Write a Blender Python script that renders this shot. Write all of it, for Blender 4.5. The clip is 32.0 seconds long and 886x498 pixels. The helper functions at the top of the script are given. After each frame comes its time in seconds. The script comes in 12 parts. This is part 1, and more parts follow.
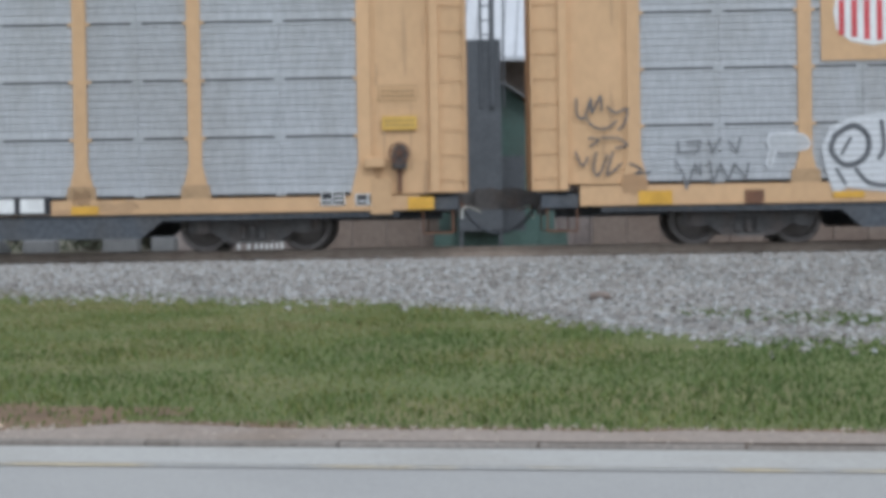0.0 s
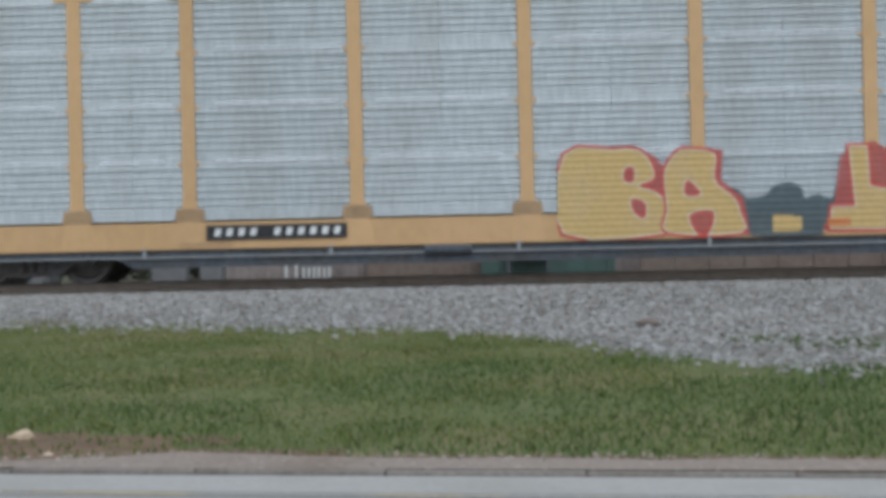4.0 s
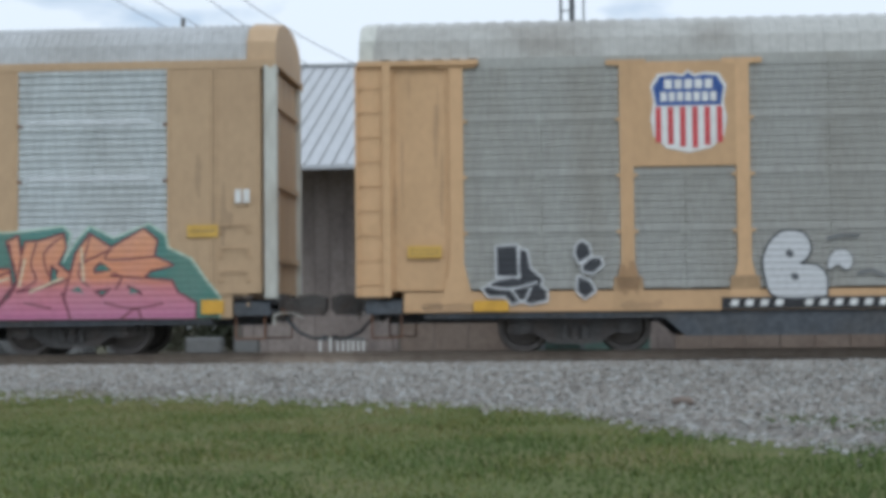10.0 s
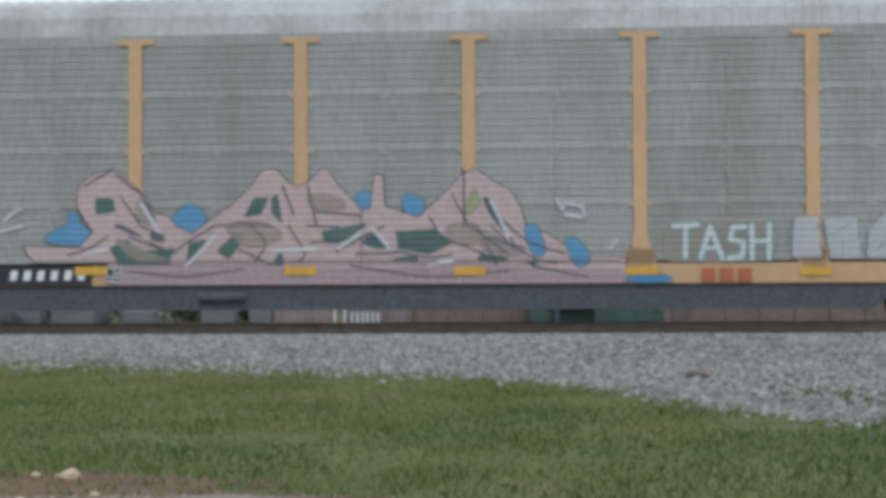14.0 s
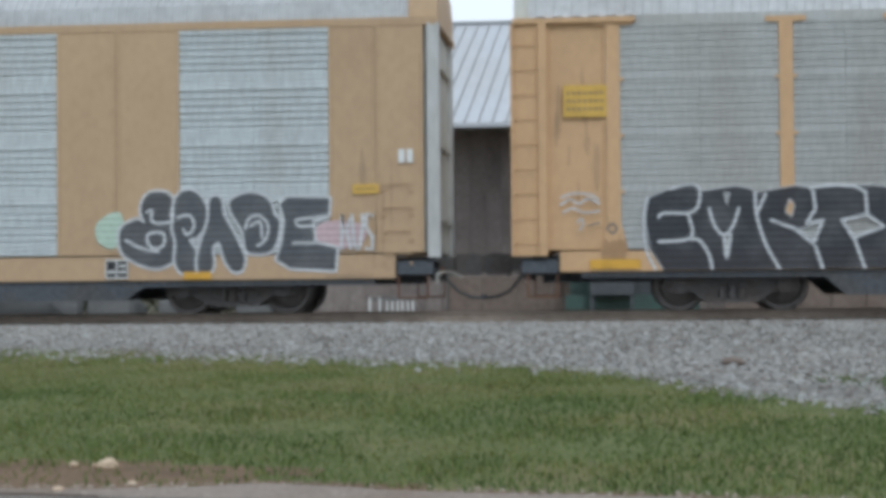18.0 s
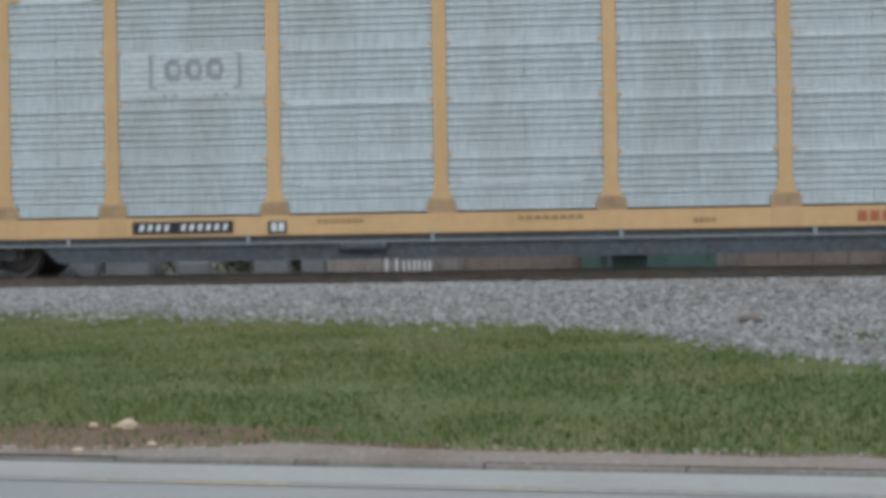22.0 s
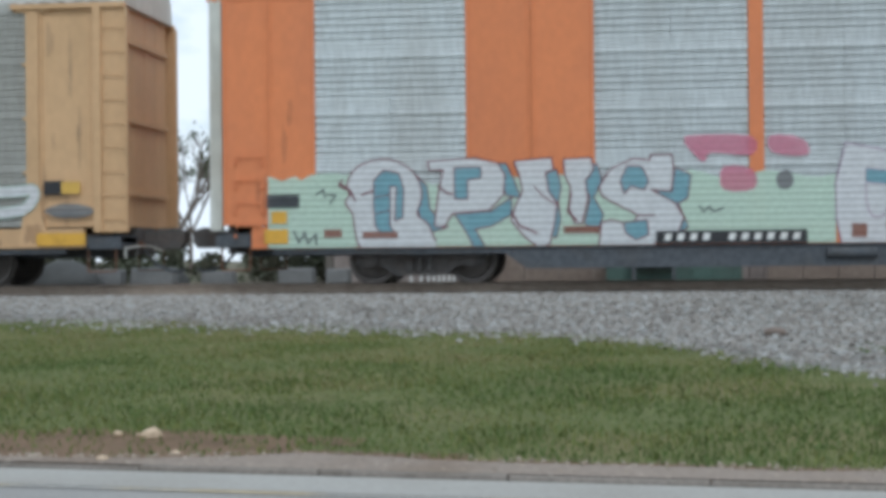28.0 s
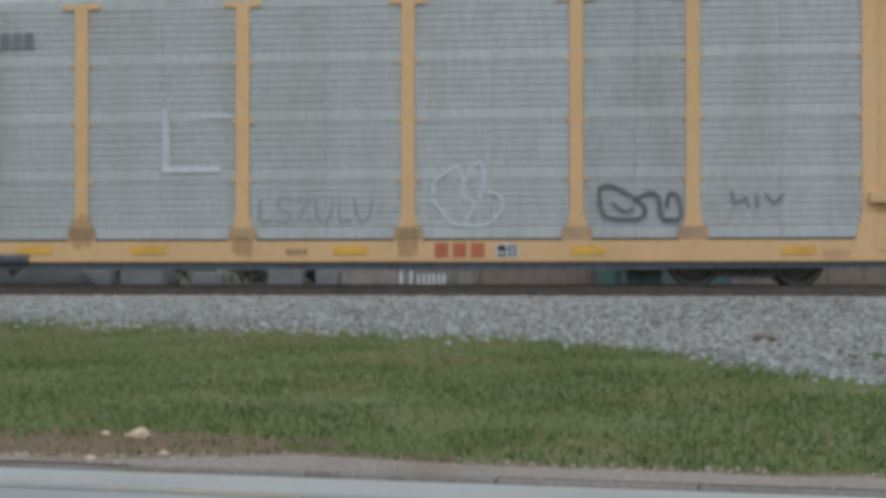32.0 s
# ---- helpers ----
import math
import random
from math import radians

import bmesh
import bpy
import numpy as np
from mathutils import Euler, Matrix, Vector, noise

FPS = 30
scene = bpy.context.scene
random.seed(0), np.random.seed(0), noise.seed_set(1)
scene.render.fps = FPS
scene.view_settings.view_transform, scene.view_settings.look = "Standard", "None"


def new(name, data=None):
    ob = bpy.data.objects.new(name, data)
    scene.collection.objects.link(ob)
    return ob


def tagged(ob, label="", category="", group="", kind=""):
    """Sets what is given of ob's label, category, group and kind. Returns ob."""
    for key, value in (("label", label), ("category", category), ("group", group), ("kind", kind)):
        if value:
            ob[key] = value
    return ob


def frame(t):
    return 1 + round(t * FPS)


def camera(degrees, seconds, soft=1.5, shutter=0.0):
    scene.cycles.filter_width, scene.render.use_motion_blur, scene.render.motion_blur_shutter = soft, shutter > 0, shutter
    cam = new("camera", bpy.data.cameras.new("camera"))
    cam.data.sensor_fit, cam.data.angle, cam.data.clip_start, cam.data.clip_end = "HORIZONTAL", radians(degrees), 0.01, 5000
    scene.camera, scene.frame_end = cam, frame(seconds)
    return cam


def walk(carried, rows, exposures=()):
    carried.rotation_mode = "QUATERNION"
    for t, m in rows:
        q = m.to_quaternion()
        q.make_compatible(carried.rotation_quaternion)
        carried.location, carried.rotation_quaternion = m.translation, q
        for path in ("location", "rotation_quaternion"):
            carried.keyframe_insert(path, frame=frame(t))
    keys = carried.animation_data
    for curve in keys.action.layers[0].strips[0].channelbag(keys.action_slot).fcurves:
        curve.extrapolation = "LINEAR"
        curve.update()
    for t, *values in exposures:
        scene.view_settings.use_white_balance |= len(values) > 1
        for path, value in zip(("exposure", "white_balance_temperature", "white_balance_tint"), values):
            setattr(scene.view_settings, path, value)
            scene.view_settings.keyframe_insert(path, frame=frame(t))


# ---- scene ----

# ---------------------------------------------------------------- camera
EYE = (0.0, 0.0, 1.352)
LENS = 30.0


def aim(turn, tilt, roll):
    """Hand-held pose: turn to the left, tilt upwards, lean, in degrees."""
    m = (Matrix.Rotation(radians(turn), 4, "Z") @ Matrix.Rotation(radians(tilt), 4, "X")
         @ Matrix.Rotation(radians(90), 4, "X") @ Matrix.Rotation(radians(-roll), 4, "Z"))
    return Matrix.Translation(EYE) @ m


PATH = [
    (0.0, 1.242, -0.906, 0.919),
    (0.5, 1.638, -0.826, 1.138),
    (1.0, 1.947, -0.412, 1.411),
    (1.5, 2.215, 0.085, 1.732),
    (2.0, 2.390, 0.222, 1.759),
    (2.5, 2.282, 0.216, 1.588),
    (3.0, 2.233, 0.091, 1.451),
    (3.5, 2.685, -0.015, 1.473),
    (5.5, 2.911, 0.947, 0.845),
    (6.0, 2.954, 1.224, 0.965),
    (6.5, 3.017, 1.471, 1.230),
    (7.0, 3.022, 1.362, 1.265),
    (7.5, 2.978, 1.283, 1.142),
    (8.0, 3.308, 1.698, 0.715),
    (8.5, 3.828, 2.142, 0.388),
    (9.0, 3.940, 2.319, 0.268),
    (9.5, 3.956, 2.576, 0.337),
    (10.0, 4.018, 2.699, 0.518),
    (10.5, 4.048, 2.549, 0.552),
    (11.0, 4.114, 2.421, 0.604),
    (11.5, 4.106, 2.312, 0.542),
    (12.0, 4.125, 2.225, 0.507),
    (12.5, 4.262, 2.116, 0.361),
    (13.0, 4.305, 2.041, 0.215),
    (13.5, 4.404, 1.855, 0.213),
    (14.0, 4.535, 1.720, 0.240),
    (14.5, 5.069, 1.661, 0.210),
    (16.5, 5.268, 1.302, 0.411),
    (17.0, 5.479, 1.321, 0.621),
    (17.5, 5.620, 1.347, 0.587),
    (18.0, 5.735, 1.330, 0.509),
    (18.5, 5.782, 1.192, 0.358),
    (19.0, 5.796, 0.940, 0.260),
    (19.5, 5.956, 0.715, 0.295),
    (20.0, 5.953, 0.524, 0.292),
    (20.5, 6.065, 0.276, 0.593),
    (21.0, 6.159, -0.040, 0.783),
    (21.5, 6.217, -0.119, 0.850),
    (22.0, 6.325, -0.067, 0.911),
    (22.5, 6.537, 0.076, 0.961),
    (23.0, 6.541, 0.222, 0.832),
    (23.5, 6.593, 1.108, 0.635),
    (24.0, 6.578, 1.452, 0.453),
    (24.5, 6.665, 1.488, 0.552),
    (25.0, 6.699, 1.213, 0.604),
    (25.5, 6.727, 1.122, 0.530),
    (27.5, 7.077, 0.094, 0.679),
    (28.0, 7.175, 0.323, 0.556),
    (28.5, 7.544, 0.674, 0.639),
    (29.0, 7.659, 0.919, 0.942),
    (29.5, 7.771, 0.744, 0.980),
    (30.0, 7.815, 0.497, 1.213),
    (30.5, 7.702, 0.359, 1.248),
    (31.0, 7.554, 0.046, 0.922),
    (31.5, 7.623, 0.293, 0.524),
    (32.0, 6.833, 0.409, 0.074),
]

cam = camera(LENS, 32.0, soft=4.8, shutter=0.0)
walk(cam, [(t, aim(a, b, c)) for t, a, b, c in PATH], exposures=[(0, 0.30, 5700, 9), (0.5, 0.10, 5700, 8), (1, -0.06, 5700, 7), (2, 0.00, 5700, 7), (3, 0.06, 5700, 8), (6, -0.15, 5700, 7), (7, -0.08, 5700, 7), (8, 0.00, 5700, 6), (9, -0.06, 5700, 6), (10, -0.06, 5700, 6), (11, 0.00, 5700, 6), (12, -0.13, 5700, 6), (13, -0.06, 5700, 6), (14, 0.00, 5700, 6), (17, -0.06, 5700, 6), (18, 0.07, 5700, 6), (19, 0.09, 5700, 5), (20, 0.08, 5700, 6), (21, 0.04, 5700, 7), (22, 0.00, 5700, 6), (23, -0.06, 5700, 5), (24, -0.13, 5700, 5), (25, -0.03, 5700, 4), (28, 0.08, 5700, 5), (29, 0.00, 5700, 5), (30, 0.10, 5700, 6), (31, 0.10, 5700, 7), (32, -0.05, 5700, 6)])

# ---------------------------------------------------------------- world and light
RAIL_Z, TRACK_Y, SIDE = 0.918, 29.5, 1.5
world = bpy.data.worlds.new("world")
scene.world = world
world.use_nodes = True
wn = world.node_tree
bg = wn.nodes["Background"]
sky = wn.nodes.new("ShaderNodeTexSky")
sky.sky_type, sky.sun_disc = "NISHITA", False
SUN_EL, SUN_AZ = 48.0, 158.0
sky.sun_elevation, sky.sun_rotation = radians(SUN_EL), radians(SUN_AZ)
sky.air_density, sky.dust_density, sky.ozone_density = 1.0, 1.6, 1.0
# broken cloud over the sky
wc = wn.nodes.new("ShaderNodeTexCoord")
wmap = wn.nodes.new("ShaderNodeMapping")
wmap.inputs["Scale"].default_value = (5.0, 5.0, 12.0)
wmap.inputs["Location"].default_value = (0.35, 0.0, 0.4)
cl = wn.nodes.new("ShaderNodeTexNoise")
cl.inputs["Scale"].default_value, cl.inputs["Detail"].default_value = 1.3, 6.0
cr = wn.nodes.new("ShaderNodeValToRGB")
cr.color_ramp.elements[0].position, cr.color_ramp.elements[1].position = 0.27, 0.44
cmix = wn.nodes.new("ShaderNodeMix")
cmix.data_type = "RGBA"
cmix.inputs["B"].default_value = (8.85, 8.95, 9.05, 1)
wn.links.new(wc.outputs["Generated"], wmap.inputs["Vector"])
wn.links.new(wmap.outputs["Vector"], cl.inputs["Vector"])
wn.links.new(cl.outputs["Fac"], cr.inputs["Fac"])
wn.links.new(cr.outputs["Color"], cmix.inputs["Factor"])
wn.links.new(sky.outputs["Color"], cmix.inputs["A"])
wn.links.new(cmix.outputs["Result"], bg.inputs["Color"])
bg.inputs["Strength"].default_value = 0.105
sun_data = bpy.data.lights.new("sun", "SUN")
sun_data.energy, sun_data.angle, sun_data.color = 0.9, radians(14), (1.0, 0.97, 0.92)
sun = new("sun", sun_data)
sun.rotation_euler = Euler((radians(90 - SUN_EL), 0, radians(180 - SUN_AZ)))


# ---------------------------------------------------------------- materials
def mat(name, color, rough=0.6, metal=0.0, vary=0.15, scale=2.0, fine=25.0, bump=0.0, bump_scale=40.0,
        second=None, second_amount=0.4, spec=0.4, stretch=(1, 1, 1), per_object=0.0, ramp=(0.45, 0.7)):
    """Surface with large stains, fine grain and relief; second is the stain's colour."""
    m = bpy.data.materials.new(name)
    m.use_nodes = True
    n, l = m.node_tree.nodes, m.node_tree.links
    b = n["Principled BSDF"]
    b.inputs["Roughness"].default_value, b.inputs["Metallic"].default_value = rough, metal
    b.inputs["Specular IOR Level"].default_value = spec
    tc, mp = n.new("ShaderNodeTexCoord"), n.new("ShaderNodeMapping")
    info = n.new("ShaderNodeObjectInfo")
    off = n.new("ShaderNodeVectorMath")
    off.operation = "MULTIPLY"
    off.inputs[1].default_value = (37.0, 19.0, 53.0)
    l.new(info.outputs["Random"], off.inputs[0])
    add = n.new("ShaderNodeVectorMath")
    l.new(tc.outputs["Object"], add.inputs[0])
    l.new(off.outputs[0], add.inputs[1])
    l.new(add.outputs[0], mp.inputs["Vector"])
    mp.inputs["Scale"].default_value = stretch
    big, small = n.new("ShaderNodeTexNoise"), n.new("ShaderNodeTexNoise")
    for node, s, d in ((big, scale, 5.0), (small, fine, 3.0)):
        node.inputs["Scale"].default_value, node.inputs["Detail"].default_value = s, d
        l.new(mp.outputs["Vector"], node.inputs["Vector"])
    cr = n.new("ShaderNodeValToRGB")
    cr.color_ramp.elements[0].position, cr.color_ramp.elements[1].position = ramp
    cr.color_ramp.elements[0].color = (0, 0, 0, 1)
    cr.color_ramp.elements[1].color = (second_amount,) * 3 + (1,)
    l.new(big.outputs["Fac"], cr.inputs["Fac"])
    mx = n.new("ShaderNodeMix")
    mx.data_type = "RGBA"
    sec = second or tuple(c * 0.55 for c in color)
    mx.inputs["A"].default_value, mx.inputs["B"].default_value = (*color, 1), (*sec, 1)
    l.new(cr.outputs["Color"], mx.inputs["Factor"])
    rng = n.new("ShaderNodeMapRange")
    rng.inputs["From Min"].default_value, rng.inputs["From Max"].default_value = 0.3, 0.7
    rng.inputs["To Min"].default_value, rng.inputs["To Max"].default_value = 1 - vary, 1 + vary
    l.new(small.outputs["Fac"], rng.inputs["Value"])
    hsv = n.new("ShaderNodeHueSaturation")
    l.new(mx.outputs["Result"], hsv.inputs["Color"])
    if per_object:
        r2 = n.new("ShaderNodeMapRange")
        r2.inputs["To Min"].default_value, r2.inputs["To Max"].default_value = 1 - per_object, 1 + per_object
        l.new(info.outputs["Random"], r2.inputs["Value"])
        mul = n.new("ShaderNodeMath")
        mul.operation = "MULTIPLY"
        l.new(rng.outputs["Result"], mul.inputs[0])
        l.new(r2.outputs["Result"], mul.inputs[1])
        l.new(mul.outputs[0], hsv.inputs["Value"])
    else:
        l.new(rng.outputs["Result"], hsv.inputs["Value"])
    l.new(hsv.outputs["Color"], b.inputs["Base Color"])
    if bump:
        nb, bp = n.new("ShaderNodeTexNoise"), n.new("ShaderNodeBump")
        nb.inputs["Scale"].default_value, nb.inputs["Detail"].default_value = bump_scale, 4.0
        bp.inputs["Strength"].default_value, bp.inputs["Distance"].default_value = bump, 0.02
        l.new(mp.outputs["Vector"], nb.inputs["Vector"])
        l.new(nb.outputs["Fac"], bp.inputs["Height"])
        l.new(bp.outputs["Normal"], b.inputs["Normal"])
    return m


def paint(name, color, vary=0.10, fade=0.25, alpha=0.88):
    """Spray paint on ribbed steel: a little faded, with the ribs' relief."""
    m = mat(name, color, rough=0.65, vary=vary, scale=1.6, fine=14.0, second=tuple(min(1, c * 0.6 + 0.2) for c in color),
            second_amount=fade, spec=0.3)
    n, l = m.node_tree.nodes, m.node_tree.links
    tc, w, bp = n.new("ShaderNodeTexCoord"), n.new("ShaderNodeTexWave"), n.new("ShaderNodeBump")
    w.bands_direction, w.wave_profile = "Z", "SIN"
    w.inputs["Scale"].default_value, w.inputs["Distortion"].default_value = 2.86, 0.0
    bp.inputs["Strength"].default_value, bp.inputs["Distance"].default_value = 0.4, 0.02
    l.new(tc.outputs["Object"], w.inputs["Vector"])
    l.new(w.outputs["Fac"], bp.inputs["Height"])
    l.new(bp.outputs["Normal"], n["Principled BSDF"].inputs["Normal"])
    n["Principled BSDF"].inputs["Alpha"].default_value = alpha
    return m


def fade_paint(name, stops, z0, z1):
    """Spray paint blended over the height from z0 to z1 on the car's side; stops are (position, colour)."""
    m = paint(name, stops[0][1], vary=0.08)
    n, l = m.node_tree.nodes, m.node_tree.links
    tc, sp, rg, cr = (n.new("ShaderNodeTexCoord"), n.new("ShaderNodeSeparateXYZ"), n.new("ShaderNodeMapRange"),
                      n.new("ShaderNodeValToRGB"))
    rg.inputs["From Min"].default_value, rg.inputs["From Max"].default_value = z0, z1
    l.new(tc.outputs["Object"], sp.inputs[0])
    l.new(sp.outputs["Z"], rg.inputs["Value"])
    l.new(rg.outputs["Result"], cr.inputs["Fac"])
    el = cr.color_ramp.elements
    while len(el) < len(stops):
        el.new(0.5)
    for e, (p, c) in zip(el, stops):
        e.position, e.color = p, (*c, 1)
    for node in n:
        if node.type == "MIX":
            l.new(cr.outputs["Color"], node.inputs["A"])
    return m


RUST, GRIME = (0.16, 0.075, 0.04), (0.10, 0.085, 0.07)
M = {
    "yellow": mat("yellow_paint", (0.58, 0.372, 0.200), 0.55, vary=0.05, scale=0.9, fine=9, second=(0.36, 0.24, 0.12),
                  second_amount=0.35, stretch=(1, 1, 0.7), ramp=(0.42, 0.78), per_object=0.05),
    "bright": mat("bright_yellow_paint", (0.61, 0.386, 0.188), 0.5, vary=0.05, scale=0.9, fine=9, second=(0.42, 0.27, 0.10),
                  second_amount=0.3, stretch=(1, 1, 0.7), ramp=(0.42, 0.78), per_object=0.04),
    "tan": mat("faded_tan_paint", (0.485, 0.34, 0.205), 0.6, vary=0.05, scale=0.8, fine=9, second=(0.34, 0.22, 0.13),
               second_amount=0.35, stretch=(1, 1, 0.7), ramp=(0.42, 0.78), per_object=0.04),
    "orange": mat("orange_paint", (0.66, 0.22, 0.085), 0.55, vary=0.05, scale=0.8, fine=9, second=(0.42, 0.16, 0.09),
                  second_amount=0.35, stretch=(1, 1, 0.7), ramp=(0.42, 0.78), per_object=0.04),
    # darker yellow for the posts' feet: their shade and grime in one colour
    "foot": mat("shaded_dirty_yellow", (0.40, 0.265, 0.145), 0.7, vary=0.10, scale=2.5, fine=12, second=(0.27, 0.18, 0.10), second_amount=0.6),
    "panel_dark": mat("weathered_galvanised_steel", (0.36, 0.36, 0.335), 0.55, 0.15, vary=0.12, scale=0.7, fine=12,
                      second=(0.26, 0.24, 0.20), second_amount=0.5, stretch=(1.6, 1, 0.35), per_object=0.05),
    "panel_mid": mat("dull_galvanised_steel", (0.42, 0.43, 0.44), 0.5, 0.15, vary=0.12, scale=0.7, fine=12,
                     second=(0.31, 0.30, 0.28), second_amount=0.5, stretch=(1.6, 1, 0.35), per_object=0.05),
    "panel_soft": mat("greyed_galvanised_steel", (0.42, 0.425, 0.41), 0.5, 0.15, vary=0.12, scale=0.7, fine=12,
                      second=(0.33, 0.31, 0.27), second_amount=0.5, stretch=(1.6, 1, 0.35), per_object=0.05),
    "panel_light": mat("bright_galvanised_steel", (0.56, 0.595, 0.60), 0.45, 0.15, vary=0.13, scale=0.7, fine=12,
                       second=(0.42, 0.42, 0.40), second_amount=0.45, stretch=(1.6, 1, 0.3), per_object=0.05),
    "roof": mat("galvanised_roof_steel", (0.47, 0.475, 0.475), 0.5, 0.2, vary=0.10, scale=0.6, fine=8, second=(0.30, 0.29, 0.27),
                second_amount=0.5),
    "roof_dull": mat("stained_roof_steel", (0.45, 0.445, 0.42), 0.6, 0.1, vary=0.10, scale=0.6, fine=8, second=(0.22, 0.20, 0.17),
                     second_amount=0.6),
    "black": mat("grimy_black_steel", (0.083, 0.091, 0.103), 0.85, vary=0.25, scale=1.5, fine=12, second=(0.085, 0.078, 0.07),
                 second_amount=0.6),
    "iron": mat("dusty_cast_iron", (0.105, 0.100, 0.097), 0.8, 0.0, vary=0.25, scale=3, fine=20, second=(0.12, 0.09, 0.075),
                second_amount=0.6),
    "tread": mat("worn_wheel_steel", (0.16, 0.145, 0.135), 0.5, 0.5, vary=0.2, scale=4, fine=30),
    "white": mat("white_paint", (0.74, 0.74, 0.72), 0.6, vary=0.08, scale=2, fine=10, second=(0.5, 0.48, 0.44), second_amount=0.4),
    "endgrey": mat("grey_white_end_paint", (0.55, 0.55, 0.50), 0.6, vary=0.10, scale=1.2, fine=9, second=(0.36, 0.32, 0.26),
                   second_amount=0.6, stretch=(1, 1, 0.4)),
    "postwhite": mat("greyed_white_paint", (0.50, 0.50, 0.485), 0.6, vary=0.10, scale=2, fine=10, second=(0.42, 0.40, 0.36), second_amount=0.5,
                     stretch=(1, 1, 0.4)),
    "grey": mat("patch_grey_paint", (0.30, 0.31, 0.31), 0.6, vary=0.1, scale=3, fine=15),
    "placard": mat("yellow_placard", (0.62, 0.39, 0.08), 0.5, vary=0.06, scale=4, fine=20),
    "marker": mat("reflective_yellow_strip", (0.66, 0.37, 0.05), 0.35, vary=0.06, scale=4, fine=20),
    "rust": mat("rusted_steel", (0.17, 0.085, 0.05), 0.85, vary=0.2, scale=3, fine=20, second=(0.08, 0.05, 0.04), second_amount=0.6),
    # stencils, and the dark depth painted into the screens' open joints
    "ink": mat("black_stencil_and_slot_paint", (0.03, 0.03, 0.033), 0.6, vary=0.1, scale=4, fine=20),
    "red": mat("red_sign_paint", (0.55, 0.06, 0.07), 0.5, vary=0.06, scale=3, fine=15),
    "blue": mat("blue_sign_paint", (0.035, 0.09, 0.30), 0.5, vary=0.06, scale=3, fine=15),
    "faintink": mat("worn_brown_lettering", (0.33, 0.22, 0.10), 0.6, vary=0.2, scale=4, fine=20),
    "ttx_red": mat("red_lettering", (0.42, 0.13, 0.06), 0.6, vary=0.1, scale=4, fine=20),
}


# ---------------------------------------------------------------- mesh helpers
def box(bm, x0, x1, y0, y1, z0, z1):
    v = [bm.verts.new(p) for p in ((x0, y0, z0), (x1, y0, z0), (x1, y1, z0), (x0, y1, z0),
                                   (x0, y0, z1), (x1, y0, z1), (x1, y1, z1), (x0, y1, z1))]
    for f in ((0, 3, 2, 1), (4, 5, 6, 7), (0, 1, 5, 4), (1, 2, 6, 5), (2, 3, 7, 6), (3, 0, 4, 7)):
        bm.faces.new([v[i] for i in f])
    return v


def prism(bm, outline, y0, y1):
    """A plate: outline in x, z, between y0 (near face) and y1."""
    a = [bm.verts.new((x, y0, z)) for x, z in outline]
    b = [bm.verts.new((x, y1, z)) for x, z in outline]
    k = len(outline)
    bm.faces.new(a)
    bm.faces.new(b[::-1])
    for i in range(k):
        bm.faces.new((a[i], b[i], b[(i + 1) % k], a[(i + 1) % k]))


def rod(bm, p, q, r, n=8, r2=None):
    p, q = Vector(p), Vector(q)
    rot = (q - p).to_track_quat("Z", "Y")
    ring = []
    for c, rr in ((p, r), (q, r if r2 is None else r2)):
        ring.append([bm.verts.new(c + rot @ Vector((rr * math.cos(6.2832 * i / n), rr * math.sin(6.2832 * i / n), 0))) for i in range(n)])
    for i in range(n):
        bm.faces.new((ring[0][i], ring[0][(i + 1) % n], ring[1][(i + 1) % n], ring[1][i]))
    bm.faces.new(ring[0][::-1])
    bm.faces.new(ring[1])


def mesh(name, bm, material, smooth=False):
    bmesh.ops.recalc_face_normals(bm, faces=bm.faces)
    me = bpy.data.meshes.new(name)
    bm.to_mesh(me)
    bm.free()
    me.materials.append(material)
    if smooth:
        me.shade_smooth()
    return me


def part(name, bm, material, parent, label="", bevel=0.0, smooth=False):
    if bevel:
        bmesh.ops.bevel(bm, geom=bm.edges[:], offset=bevel, segments=1, affect="EDGES", profile=0.5)
    ob = new(name, mesh(name, bm, material, smooth))
    ob.parent = parent
    return tagged(ob, label)


def piece(name, me, parent, m=None, label=""):
    """A part on shared mesh data."""
    ob = new(name, me)
    ob.parent = parent
    if m is not None:
        ob.matrix_basis = m
    return tagged(ob, label)


def thing(name, label, category, at=(0, 0, 0), group=""):
    ob = new(name)
    ob.empty_display_size = 0.3
    ob.location = at
    return tagged(ob, label, category, group)


MIRROR = Matrix.Rotation(math.pi, 4, "Z")


# ---------------------------------------------------------------- the train's cars
POSTS_A = (1.44, 4.33, 7.20, 9.15, 12.03)
BAYS_A = [(-11.92, -9.26), (-9.04, -7.32), (-7.08, -4.45), (-4.21, -1.56), (-1.32, 1.32),
          (1.56, 4.21), (4.45, 7.08), (7.32, 9.04), (9.26, 11.92)]
BAYS_B = [(-11.82, -9.20), (-7.02, -4.46), (-4.22, -1.56), (-1.32, 1.32), (1.56, 4.22), (4.46, 7.02), (9.20, 11.82)]
PANEL_MESH = {}
OPEN_JOINTS = ("panel_mid",)


